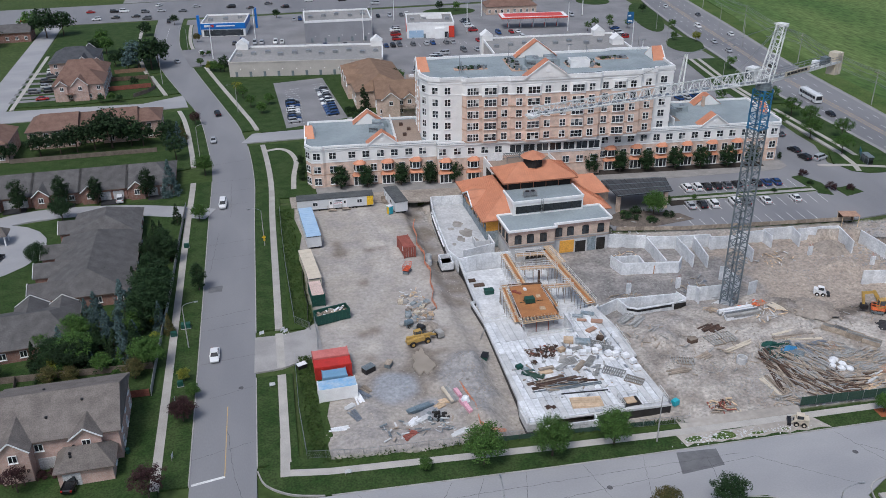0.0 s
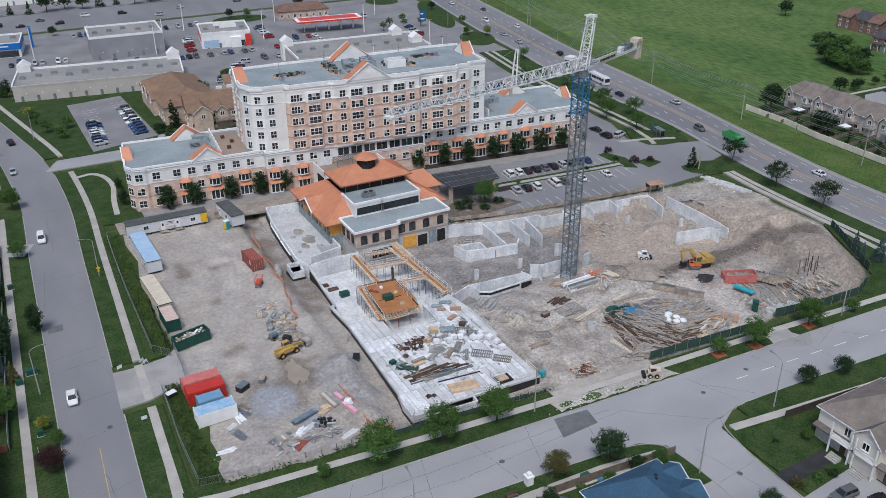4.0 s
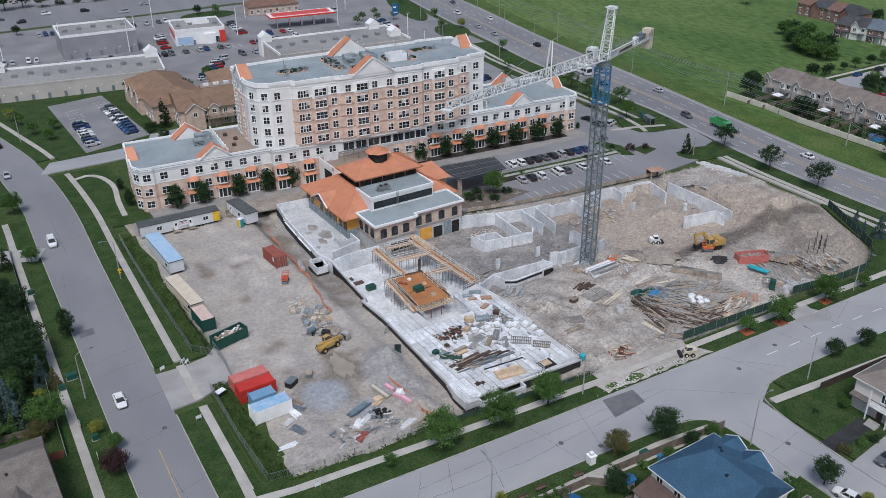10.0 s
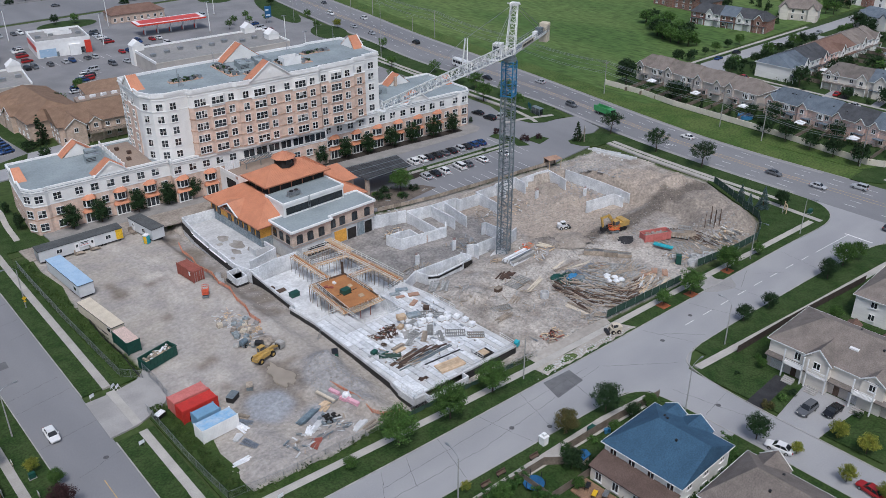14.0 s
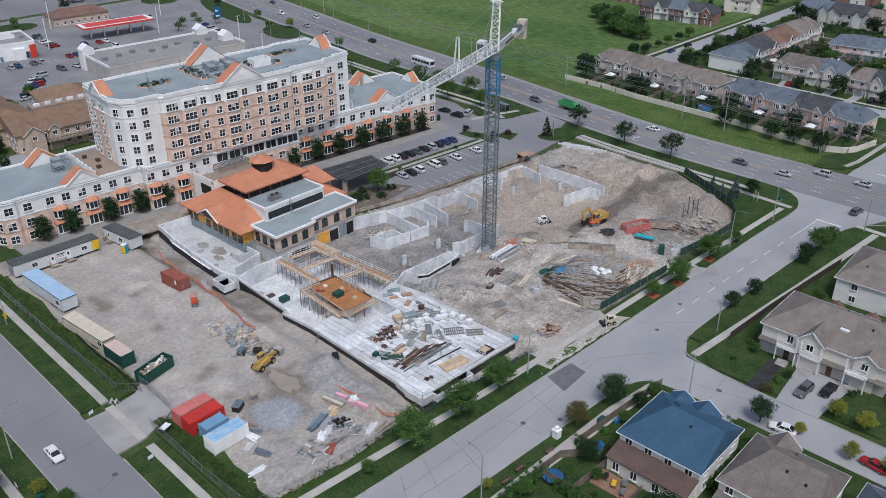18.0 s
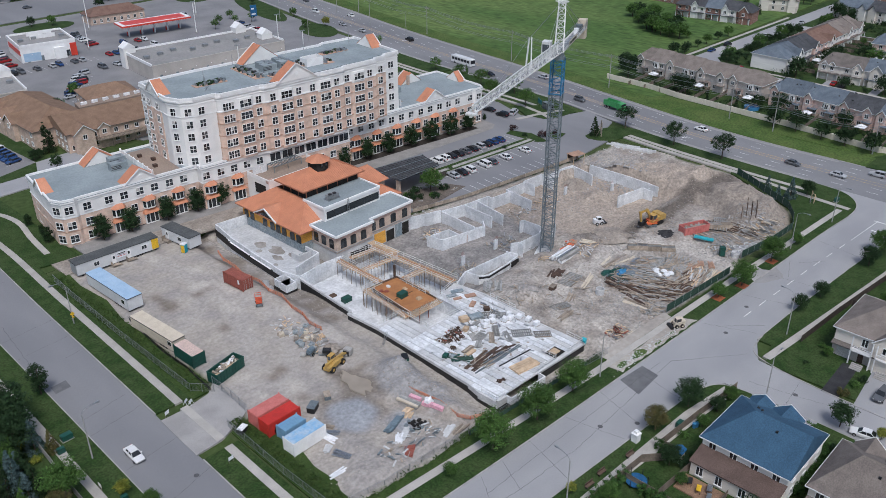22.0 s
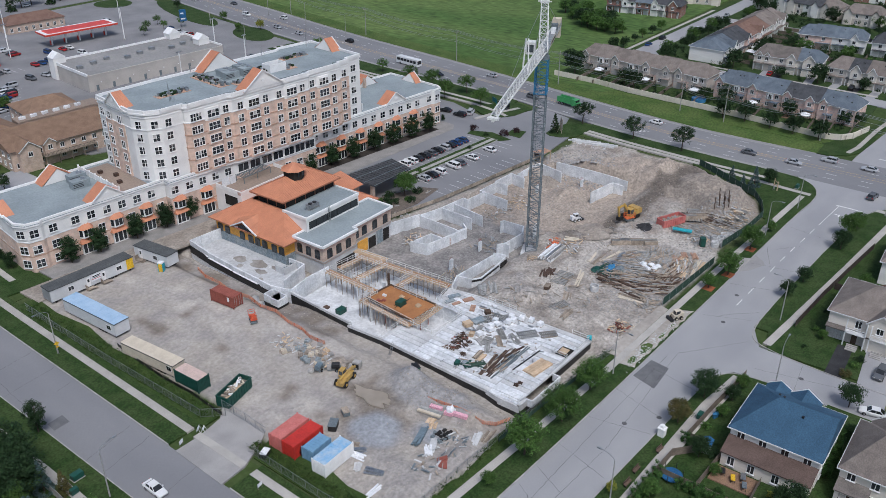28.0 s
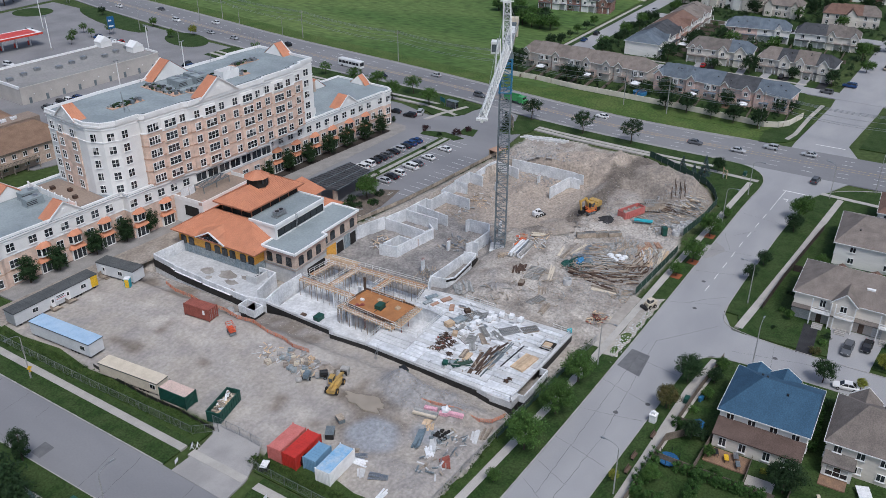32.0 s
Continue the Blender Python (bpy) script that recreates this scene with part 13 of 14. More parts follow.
for x, y, h, f in ((149.3, 193.2, 1.9, "leaf_purple"), (150.6, 182.4, 2.2, "leaf_purple"), (155.4, 181, 1.8, "leaf_purple"), (147.4, 187, 1.3, "leaf_dark"), (105, 186.8, 1.3, "leaf"), (112, 186.2, 1.2, "leaf"), (135, 184.9, 1.2, "leaf_dark"), (95, 176.5, 1.4, "leaf"), (92, 178, 1.5, "leaf_dark"), (90, 181.5, 1.3, "leaf"), (101, 183.8, 1.5, "leaf_dark")):
    tree("shrub", x, y, h, f, "in a planted bed")
for i in range(16):
    tree("shrub", 18 + 2.7 * i + (tr.random() - 0.5), 221.4 - 0.2 * i + tr.uniform(-0.5, 0.5), tr.uniform(0.7, 1.2), tr.choice(("leaf", "leaf_dark", "hedge")), "along the residence front")
    tree("shrub", 92 + 3.2 * i + (tr.random() - 0.5), 214.4 - 0.22 * i + tr.uniform(-0.5, 0.5), tr.uniform(0.7, 1.2), tr.choice(("leaf", "leaf_dark", "hedge")), "along the residence front")
for x, y, h, f, k in ((-14.6, 205, 4.6, "leaf", "round"), (-14.2, 168.2, 6.6, "leaf_dark", "column"), (-14.6, 129.0, 3.0, "leaf", "round"), (-16.2, 122.6, 5.0, "leaf_purple", "round"), (-16.4, 134.5, 2.7, "leaf_yellow", "round"), (-17, 284, 4.4, "leaf_purple", "round"), (-13.6, 237, 5.2, "leaf", "round"), (-22, 251, 6.5, "leaf_dark", "open"),
                      (-20.5, 104.5, 5.4, "leaf_purple", "open"), (-40, 111, 4.6, "leaf_purple", "open"), (1.6, 298, 4.8, "leaf", "open"), (-0.8, 310, 5.0, "leaf", "open"), (-2.6, 316, 4.6, "leaf_yellow", "open"), (-16.4, 361.0, 3.4, "leaf", "round"), (-10.6, 350.4, 4.6, "leaf", "round"), (-8.6, 349.0, 4.4, "leaf", "round"), (-12.4, 352, 4.2, "leaf_yellow", "round"), (-7.0, 349.4, 7.6, "leaf_dark", "column"), (-13.0, 377, 2.6, "hedge", "round"), (-15.8, 377.4, 2.6, "hedge", "round"), (-18.4, 405, 4.2, "leaf_olive", "round")):
    tree(k, x, y, h, f, "beside the street")
for x, y, h in ((-60, 222.4, 9.2), (-49.5, 222.6, 9.0), (-41.2, 223.2, 7.6), (-28.0, 223.4, 8.6), (-67, 222, 8)):
    tree("column", x, y, h, "cedar", "in front of the bungalows", 1.0)
for x, y, h, f in ((-22.2, 224.0, 10.4, "spruce"), (-33, 155.6, 9.6, "spruce"), (-28.4, 158.5, 10.0, "spruce"), (-30.4, 149.0, 9.0, "spruce"), (-27.7, 146, 9.0, "spruce"), (-38.6, 147, 7.6, "spruce"), (-26.9, 159.6, 7.2, "spruce"), (-21.4, 154.4, 6.4, "spruce"), (-26.6, 169.6, 5.8, "leaf_olive"), (-19.6, 151.8, 4.8, "leaf_olive"), (-20.0, 205, 5.6, "cedar"), (-36, 160.5, 5.6, "spruce"), (-43.5, 146.5, 5.4, "cedar"), (-21.4, 263, 8.4, "spruce"), (-24, 262, 6.8, "spruce"), (-20.6, 270, 6.0, "leaf_olive")):
    tree("spruce", x, y, h, f, "in a bungalow garden")
for x, y, h, f in ((-49.7, 188.5, 5.2, "leaf_dark"), (-48.5, 214, 5.4, "leaf_dark"), (-37, 152.5, 5.6, "leaf"), (-39.5, 154, 4.8, "leaf_dark"), (-22.8, 159.6, 7.6, "leaf_dark"), (-23.2, 163.0, 8.4, "leaf_dark"), (-24.4, 156.0, 7.2, "leaf_dark"), (-42.6, 150, 4.4, "leaf"), (-33.6, 147, 5.0, "leaf_dark"), (-40, 139.5, 3.6, "leaf_olive"), (-36, 138.8, 3.4, "leaf_olive"), (-25, 137.5, 4.2, "leaf_olive"), (-22.6, 140.5, 5.8, "leaf"), (-31, 141, 4.2, "leaf"), (-50, 142.6, 4.2, "leaf_dark"), (-56, 143.6, 4.6, "leaf"), (-62, 144, 5, "leaf_dark"),
                   (-41.6, 267, 11.0, "cedar"), (-46.6, 266.4, 8.6, "cedar"), (-36, 267.6, 8.2, "leaf_dark"), (-51.6, 266, 7.8, "cedar"), (-32.4, 266.4, 6.6, "leaf_dark"), (-56.4, 265.4, 6.4, "cedar"), (-24.6, 264.6, 7.2, "leaf_dark"), (-62, 265, 6.6, "cedar"), (-70, 262, 5.2, "leaf_dark"), (-46.6, 370.6, 6.4, "leaf_dark"), (-50.4, 369.6, 5.4, "leaf_dark"), (-44.0, 374, 5.0, "leaf"), (-56.4, 393.6, 6.6, "leaf"), (-60.6, 394, 5.8, "leaf_dark"), (-50.4, 318.0, 3.2, "leaf_dark"), (-46.8, 318.6, 3.4, "leaf"), (-44.0, 318.0, 2.8, "leaf_dark"), (-40.4, 336.4, 4.0, "cedar"), (-87, 433, 12.0, "leaf_dark"), (-80, 436, 10, "leaf_dark"), (-94, 440, 10, "leaf"), (-40.6, 363, 10.4, "spruce"), (-35.4, 360.6, 11.6, "leaf_dark"), (-33.0, 364.6, 10.0, "leaf_dark"), (-37.6, 372, 9.0, "leaf"), (-44.6, 362, 5.2, "spruce"), (-42, 424, 6.0, "leaf_dark"), (-46, 372, 6.0, "leaf"), (-60, 412, 6, "leaf"), (-108, 420, 9, "leaf_dark"), (-112, 300, 7, "leaf_dark"), (-96, 322, 6, "leaf"), (-98, 340, 7, "leaf_dark"), (-100, 262, 6.4, "leaf_dark")):
    tree("round", x, y, h, f, "in a back garden", 1.08)
for x, y, h in ((-33.4, 173.7, 5.4), (-26, 187, 5.6), (-24.8, 183, 5.2), (-28, 174, 4.8), (-21.5, 176, 5.0), (-20.6, 170.6, 4.6), (-46, 164, 4.4), (-23.6, 198, 4.4)):
    tree("cedar", x, y, h, "cedar", "in a bungalow garden", 1.1)
for x, y, h in ((-20.6, 183.4, 6.8), (-21.8, 171.4, 7.2), (-22.3, 164.0, 5.8), (-24.6, 176.6, 6.2), (-22.2, 190.5, 5.6)):
    tree("column", x, y, h, "leaf_dark", "in a bungalow garden", 1.3)
for i in range(34):
    x = tr.uniform(-46, -21)
    tree("shrub", x, tr.uniform(141, 172) if x > -27 or i % 2 else tr.uniform(140, 147.5), tr.uniform(0.9, 2.2), tr.choice(("leaf", "leaf_dark", "hedge", "leaf_olive", "leaf_yellow")), "in a bungalow garden", 1.2)
for i in range(14):
    tree("shrub", tr.uniform(-46, -25), 114.4 + tr.uniform(-1, 0.3), tr.uniform(0.7, 1.4), tr.choice(("leaf", "leaf_dark", "leaf_purple")), "by a house front", 1.1)

for i in range(26):
    x, y = tr.uniform(-46, -22.5), tr.uniform(142.5, 148.5) if i % 3 else tr.uniform(148, 171)
    if y > 149:
        x = tr.uniform(-27.5, -22)
    tree(tr.choice(("round", "round", "cedar", "spruce") if y < 149 else ("cedar", "spruce", "column")), x, y, tr.uniform(3.8, 6.6), tr.choice(("leaf_dark", "leaf_dark", "cedar", "leaf", "spruce")), "in a crowded back garden", 1.15)
for i in range(13):
    tree(tr.choice(("cedar", "cedar", "column")), tr.uniform(-27, -22.4), 170 + 2.1 * i, tr.uniform(3.6, 6.0), tr.choice(("leaf_dark", "cedar", "leaf_dark")), "behind the long bungalow")
# gardens of the blue-roofed house and its neighbours
for x, y, h, f, k in ((41.6, 61.2, 5.8, "leaf_dark", "round"), (46.6, 77.0, 4.0, "leaf_dark", "round"), (33.4, 79.6, 3.4, "leaf", "round"), (64.0, 77.9, 3.4, "leaf_dark", "round"), (68.6, 77.8, 3.0, "leaf", "round"), (58.6, 77.8, 2.6, "leaf", "round"), (43.8, 73.4, 2.4, "leaf", "round"),
                      (84.6, 51.8, 3.6, "leaf_yellow", "round"), (84.2, 46.9, 3.8, "leaf_yellow", "round"), (76.0, 54.6, 2.3, "leaf_yellow", "round"), (75.6, 46.2, 3.2, "leaf_yellow", "round"), (75.8, 40.2, 3.4, "leaf_yellow", "round"), (94, 44, 4.5, "leaf_dark", "round"), (112, 66.5, 4.2, "leaf_dark", "round"), (120, 69, 3.4, "leaf", "round"), (93.6, 70.6, 2.2, "leaf", "round"), (36, 50, 6, "leaf_dark", "round"), (40, 46, 6, "leaf", "round"), (66.5, 58.5, 2.6, "leaf_dark", "round")):
    tree(k, x, y, h, f, "in a house garden")
for x, y, a in ((31, 81.0, 8), (34.2, 80.7, 6), (37.4, 80.4, 6), (29.4, 78.4, 88), (29.2, 75.2, 88), (31.4, 73.4, 0), (34.6, 73.2, 0), (48.2, 78.7, 60), (38.2, 75, 90), (38.0, 71.8, 90), (38.1, 68.6, 88), (38.3, 65.4, 88), (65.4, 60.2, 0), (62.2, 59.8, 0), (59.0, 59.6, 0), (55.6, 59.4, 0), (68.6, 62.6, 40)):
    tree("hedge", x, y, 2.1, "hedge", "along the garden fence", 1.15, 0.1, a)
for x, y, h, f in ((88.6, 72.6, 0.7, "leaf_dark"), (83.6, 63.9, 1.5, "leaf_olive"), (87.5, 63.1, 1.3, "leaf"), (90.2, 62.8, 1.2, "leaf_dark"), (66.4, 72.6, 1.2, "leaf"), (50.6, 76.2, 1.2, "leaf_dark"), (46.2, 63.4, 1.1, "leaf"), (44.6, 64.8, 0.9, "leaf_yellow"), (48, 75.4, 1.6, "leaf_dark"), (40.4, 71.4, 1.2, "hedge"), (54, 78.8, 1.3, "leaf"), (92.6, 52, 1.1, "leaf_dark"), (96, 72.6, 1.1, "leaf"), (104, 72.4, 1.0, "leaf_dark")):
    tree("shrub", x, y, h, f, "beside a house", 1.1)
# round the lodge, the plaza and the meadow
for x, y, h, f, k in ((15.5, 339, 3.6, "leaf_dark", "round"), (30.1, 339.4, 3.6, "leaf_dark", "round"), (2.3, 342, 3.4, "leaf_dark", "round"), (42, 335, 3.4, "leaf_dark", "round"), (39.4, 283.6, 9.5, "cedar", "cedar"), (40.6, 283.0, 6.5, "cedar", "cedar"), (33.4, 279.6, 3.6, "leaf_dark", "round"), (35.4, 280.6, 3.0, "leaf_dark", "round"), (8, 300, 4.2, "leaf", "round"), (35, 268, 4.6, "leaf_dark", "round"), (5, 290, 4.4, "leaf", "round"), (70, 330, 5, "leaf", "round"), (55, 311, 6, "leaf_dark", "round"), (58, 316, 5, "leaf", "round"), (54, 322, 5, "leaf_dark", "round"), (198, 345, 4.6, "leaf_yellow", "round"), (190, 350, 4, "leaf", "round"), (200, 372, 4.4, "leaf", "round"), (203, 410, 4.4, "leaf_dark", "round"), (160, 378, 4.4, "leaf", "open"), (166, 384, 4.6, "leaf", "open"), (172, 380, 4.2, "leaf", "open"), (176, 390, 4.4, "leaf", "open"), (180, 378, 4.2, "leaf", "open"), (112, 440, 5, "leaf", "round"), (104, 444, 5, "leaf_dark", "round"), (20, 448, 4.6, "leaf_dark", "round"), (-30, 446, 5, "leaf_dark", "round"),
                      (232, 205, 6.0, "leaf_dark", "round"), (222.6, 197.4, 8.4, "leaf_dark", "round"), (270, 181, 5.4, "leaf", "round"), (296.4, 181, 5.8, "leaf", "round"), (304, 180.4, 5.0, "leaf_dark", "round"), (318, 181, 5.6, "leaf", "round"), (324.6, 180.4, 5.2, "leaf_dark", "round"), (268.4, 199.6, 4.4, "leaf_dark", "round"), (288, 200.2, 4.6, "leaf", "round"), (306, 199.4, 5.0, "leaf", "round"), (350, 305, 7, "leaf_dark", "round")):
    tree(k, x, y, h, f, "beside the open grass")
for i in range(34):
    x = 288 + 0.82 * i + tr.uniform(-5, 5)
    tree("round", x, 216 + 1.2 * (x - 288) + tr.uniform(-11, 11), tr.uniform(3.0, 7.0), tr.choice(("leaf_dark", "leaf_dark", "leaf")), "in a thicket on the meadow", 1.25)
for x, y in [(150 + 7 * i, 470 + 3 * (i % 3)) for i in range(9)] + [(-12 + 9 * i, 509 + 2 * (i % 3)) for i in range(20)]:
    tree("spruce" if (int(x) % 5) < 2 else "round", x, y, tr.uniform(6, 10), "leaf_dark", "beyond the cross road", 1.1, 0.0)
n = 0
while n < 84:
    x, y = tr.uniform(262, 440), tr.uniform(62, 242)
    if (180 < y < 198) or (y > 198 and x < 330) or 335 < x < 350:
        continue
    if min(math.hypot(x - e[0], y - e[1]) for e in ESTATE) > 9.0 and not (248 < x < 270 and y < 182):
        tree(tr.choice(("round", "round", "open", "cedar")), x, y, tr.uniform(3.2, 7.2), tr.choice(("leaf_dark", "leaf_dark", "leaf")), "between the estate houses", 1.1)
        n += 1
for x, y, h in ((262.5, 178, 6.0), (267, 152, 7.0), (266.6, 120, 6.6), (265, 133, 4.4), (267, 104, 5), (283, 179, 5.0), (276, 180, 3.6), (292, 180, 4.4), (272, 200.5, 4.2), (281, 200.6, 3.4), (262, 201, 5.2), (298, 200, 4), (310, 179, 5), (330, 178.6, 5), (290, 149, 6.4), (300, 150, 5.6), (266.4, 90, 5.6)):
    tree("round", x, y, h, "leaf_dark", "on an estate front lawn", 1.05)
def garden_spot(r):
    """A clump of garden planting between the estate houses."""
    while True:
        x, y = r.uniform(264, 400), r.uniform(84, 184)
        if min(math.hypot(x - e[0], y - e[1]) for e in ESTATE) > 8.5 and y < 181 and not 335 < x < 350:
            return Vector((x, y, r.uniform(0.3, 2.4))), r.uniform(0.7, 1.8), 0.4


gardens = crown_mesh(81, 460, 60, 0.5, garden_spot)
gardens.materials.append(M["leaf_dark"])
tagged(new("garden_bushes", gardens), "dark garden bushes between the estate houses", "bushes", kind="stuff")
backs = crown_mesh(82, 90, 50, 0.4, lambda r: (Vector((r.choice((219.5, 221, 222.5)) + r.uniform(-1.5, 1.5), r.uniform(99, 198), r.uniform(0.2, 1.2))), r.uniform(0.5, 1.1), 0.4))
backs.materials.append(M["leaf_dark"])
tagged(new("garden_bushes", backs), "dark bushes in the terrace back gardens", "bushes", kind="stuff")
# tufts along the site fence
tuft = crown_mesh(71, 900, 5, 0.34, lambda r: ((lambda t, d: Vector((4.6 + d, 108 + 29 * t, 0.25)) if d < 1.9 else Vector((5 + 60 * t, 107.0 - 4.6 * t + (d - 2.6), 0.2)))(r.random(), r.uniform(-0.7, 3.4)), r.uniform(0.12, 0.5), 0.6))
tuft.materials.append(M["tuft"])
tagged(new("weeds", tuft), "tufts of unmown weeds along the site fence", "weeds", kind="stuff")
tuft = crown_mesh(72, 800, 5, 0.34, lambda r: (Vector((r.uniform(4.4, 8.2), 149 + 58 * r.random(), 0.25)), r.uniform(0.12, 0.5), 0.6))
tuft.materials.append(M["tuft"])
tagged(new("weeds", tuft), "tufts of unmown weeds behind the trailers", "weeds", kind="stuff")

plate("parking_lot", M["lot"], [(-60, 512), (120, 508), (150, 560), (-60, 580)], -0.35, -0.02, "asphalt car park beyond the cross road", "car park")

# ---- cars ----
PAINT = {k: mat(k + "_car_paint", c, tuple(v * 0.92 for v in c), 0.25, 0.0, amount=0.03) for k, c in dict(white=(0.72, 0.72, 0.72), silver=(0.42, 0.43, 0.45), grey=(0.11, 0.115, 0.125), black=(0.013, 0.013, 0.015), blue=(0.02, 0.055, 0.16), red=(0.32, 0.018, 0.018), beige=(0.36, 0.31, 0.25)).items()}
SHAPES = dict(  # length, width, bonnet height, roof height, lower and upper cabin span
    sedan=(4.6, 1.8, 0.92, 1.45, (-1.75, 1.05), (-1.0, 0.35)), suv=(4.6, 1.86, 1.08, 1.72, (-2.2, 1.0), (-1.85, 0.35)), van=(5.0, 1.95, 1.15, 1.85, (-2.4, 1.5), (-2.2, 0.65)), pickup=(5.5, 1.95, 1.1, 1.8, (-0.6, 1.3), (-0.4, 0.6)))


def car_meshes(kind):
    L, W, hb, hr2, (c0, c1), (t0, t1) = SHAPES[kind]
    bm = bmesh.new()
    # body as rings from tail to nose
    rings = []
    for x, w, z0, z1 in ((-L / 2, 0.84, 0.45, hb - 0.18), (-L / 2 + 0.12, 0.95, 0.3, hb - 0.03), (c0 - 0.05, 1.0, 0.24, hb), (0, 1.0, 0.24, hb), (c1, 0.99, 0.24, hb - 0.02), (L / 2 - 0.45, 0.95, 0.26, hb - 0.14), (L / 2 - 0.1, 0.88, 0.32, hb - 0.24), (L / 2, 0.74, 0.42, hb - 0.36)):
        w *= W / 2
        rings.append([bm.verts.new(p) for p in ((x, -w * 0.9, z0), (x, -w, z0 + 0.2), (x, -w, z1 - 0.14), (x, -w * 0.86, z1), (x, w * 0.86, z1), (x, w, z1 - 0.14), (x, w, z0 + 0.2), (x, w * 0.9, z0))])
    for a, b in zip(rings, rings[1:]):
        for i in range(8):
            bm.faces.new((a[i], a[(i + 1) % 8], b[(i + 1) % 8], b[i]))
    bm.faces.new(rings[0][::-1]), bm.faces.new(rings[-1])
    w0, w1 = W / 2 * 0.84, W / 2 * 0.7
    bm_box(bm, t0 - 0.04, -w1, hr2 - 0.07, t1 + 0.04, w1, hr2)
    for s in (-1, 1):
        for xa, xb in ((c0 + 0.06, t0), (c1 - 0.06, t1), ((c0 + c1) / 2, (t0 + t1) / 2)):
            bm_beam(bm, (xa, s * w0, hb - 0.03), (xb, s * w1, hr2 - 0.03), 0.07, 0.09)
        bm_box(bm, c1 - 0.45, s * W / 2 - 0.05, hb - 0.05, c1 - 0.25, s * W / 2 + 0.12, hb + 0.1)
    if kind == "pickup":
        for s in (-1, 1):
            bm_box(bm, -L / 2 + 0.1, s * W / 2 * 0.8 - 0.06, hb - 0.05, c0, s * W / 2 * 0.8 + 0.06, hb + 0.14)
    bmesh.ops.recalc_face_normals(bm, faces=bm.faces[:])
    body = bpy.data.meshes.new("body")
    bm.to_mesh(body), bm.free()
    bm = bmesh.new()
    lo = [bm.verts.new(p) for p in ((c0, -w0 + 0.03, hb - 0.02), (c1, -w0 + 0.03, hb - 0.02), (c1, w0 - 0.03, hb - 0.02), (c0, w0 - 0.03, hb - 0.02))]
    hi = [bm.verts.new(p) for p in ((t0, -w1 + 0.02, hr2 - 0.05), (t1, -w1 + 0.02, hr2 - 0.05), (t1, w1 - 0.02, hr2 - 0.05), (t0, w1 - 0.02, hr2 - 0.05))]
    for i in range(4):
        bm.faces.new((lo[i], lo[(i + 1) % 4], hi[(i + 1) % 4], hi[i]))
    bm.faces.new(hi), bm.faces.new(lo[::-1])
    glass = bpy.data.meshes.new("glass_house")
    bm.to_mesh(glass), bm.free()
    glass.materials.append(M["busblue"])
    return body, glass


def mesh_of(name, make, *mats):
    bm = bmesh.new()
    make(bm)
    me = bpy.data.meshes.new(name)
    bm.to_mesh(me), bm.free()
    for m in mats:
        me.materials.append(M[m])
    return me


def wheel_make(bm):
    bm_tube(bm, (0, -0.1, 0), (0, 0.1, 0), 0.33, 12)
    for f in bm.faces:
        f.material_index = 0
    n = len(bm.faces)
    bm_tube(bm, (0, -0.115, 0), (0, 0.115, 0), 0.2, 10)
    bm.faces.ensure_lookup_table()
    for f in bm.faces[n:]:
        f.material_index = 1


WHEEL = mesh_of("wheel", wheel_make, "rubber", "chrome")
FARWHEELS = mesh_of("wheelbase", lambda bm: [(bm_tube(bm, (x, -0.93, 0), (x, -0.74, 0), 0.33, 10), bm_tube(bm, (x, 0.74, 0), (x, 0.93, 0), 0.33, 10), bm_beam(bm, (x, -0.74, 0), (x, 0.74, 0), 0.08)) for x in (-1.4, 1.4)] + [bm_beam(bm, (-1.4, 0, 0), (1.4, 0, 0), 0.1)], "rubber")
LIGHT = mesh_of("headlight", lambda bm: bm_box(bm, -0.12, -0.2, -0.07, 0.06, 0.2, 0.07), "lampglass")
TAIL = mesh_of("tail_light", lambda bm: bm_box(bm, -0.06, -0.14, -0.12, 0.08, 0.14, 0.12), "redlight")
CARS, first_cars = {k: car_meshes(k) for k in SHAPES}, {}
WORDS = dict(white="white", silver="silver-grey", grey="dark grey", black="black", blue="dark blue", red="red", beige="beige")


def car(kind, colour, x, y, a, where="parked on the asphalt", z=0.02, lights=True, group=""):
    key = (kind, colour, where, lights, group)
    if key in first_cars:
        return copy_thing(first_cars[key], pose(x, y, z, 0, 0, a))
    c = thing("car" if kind in ("sedan", "suv") else kind, WORDS[colour] + {"sedan": " saloon car ", "suv": " high-roofed family car ", "van": " passenger van ", "pickup": " pickup truck "}[kind] + where, "car" if kind != "pickup" else "truck", pose(x, y, z, 0, 0, a), group)
    L, W, hb = SHAPES[kind][:3]
    body = CARS[kind][0].copy()
    body.materials.append(PAINT[colour])
    o = new("body", body)
    o.parent = c
    o = new("glass_house", CARS[kind][1])
    o.parent = c
    tagged(o, "dark tinted windows")
    for sx in (-1, 1):
        if not lights:
            if sx < 0:
                o = new("wheelbase", FARWHEELS)
                o.parent, o.matrix_basis = c, pose(0, 0, 0.33)
            continue
        for sy in (-1, 1):
            o = new("wheel", WHEEL)
            o.parent, o.matrix_basis = c, pose(sx * L * 0.3, sy * (W / 2 - 0.09), 0.33)
    if lights:
        for sy in (-1, 1):
            o = new("headlight", LIGHT)
            o.parent, o.matrix_basis = c, pose(L / 2 - 0.07, sy * W * 0.32, hb - 0.38, 0, 0, sy * 14)
            o = new("tail_light", TAIL)
            o.parent, o.matrix_basis = c, pose(-L / 2 + 0.03, sy * W * 0.36, hb - 0.2)
    first_cars[key] = c
    return c


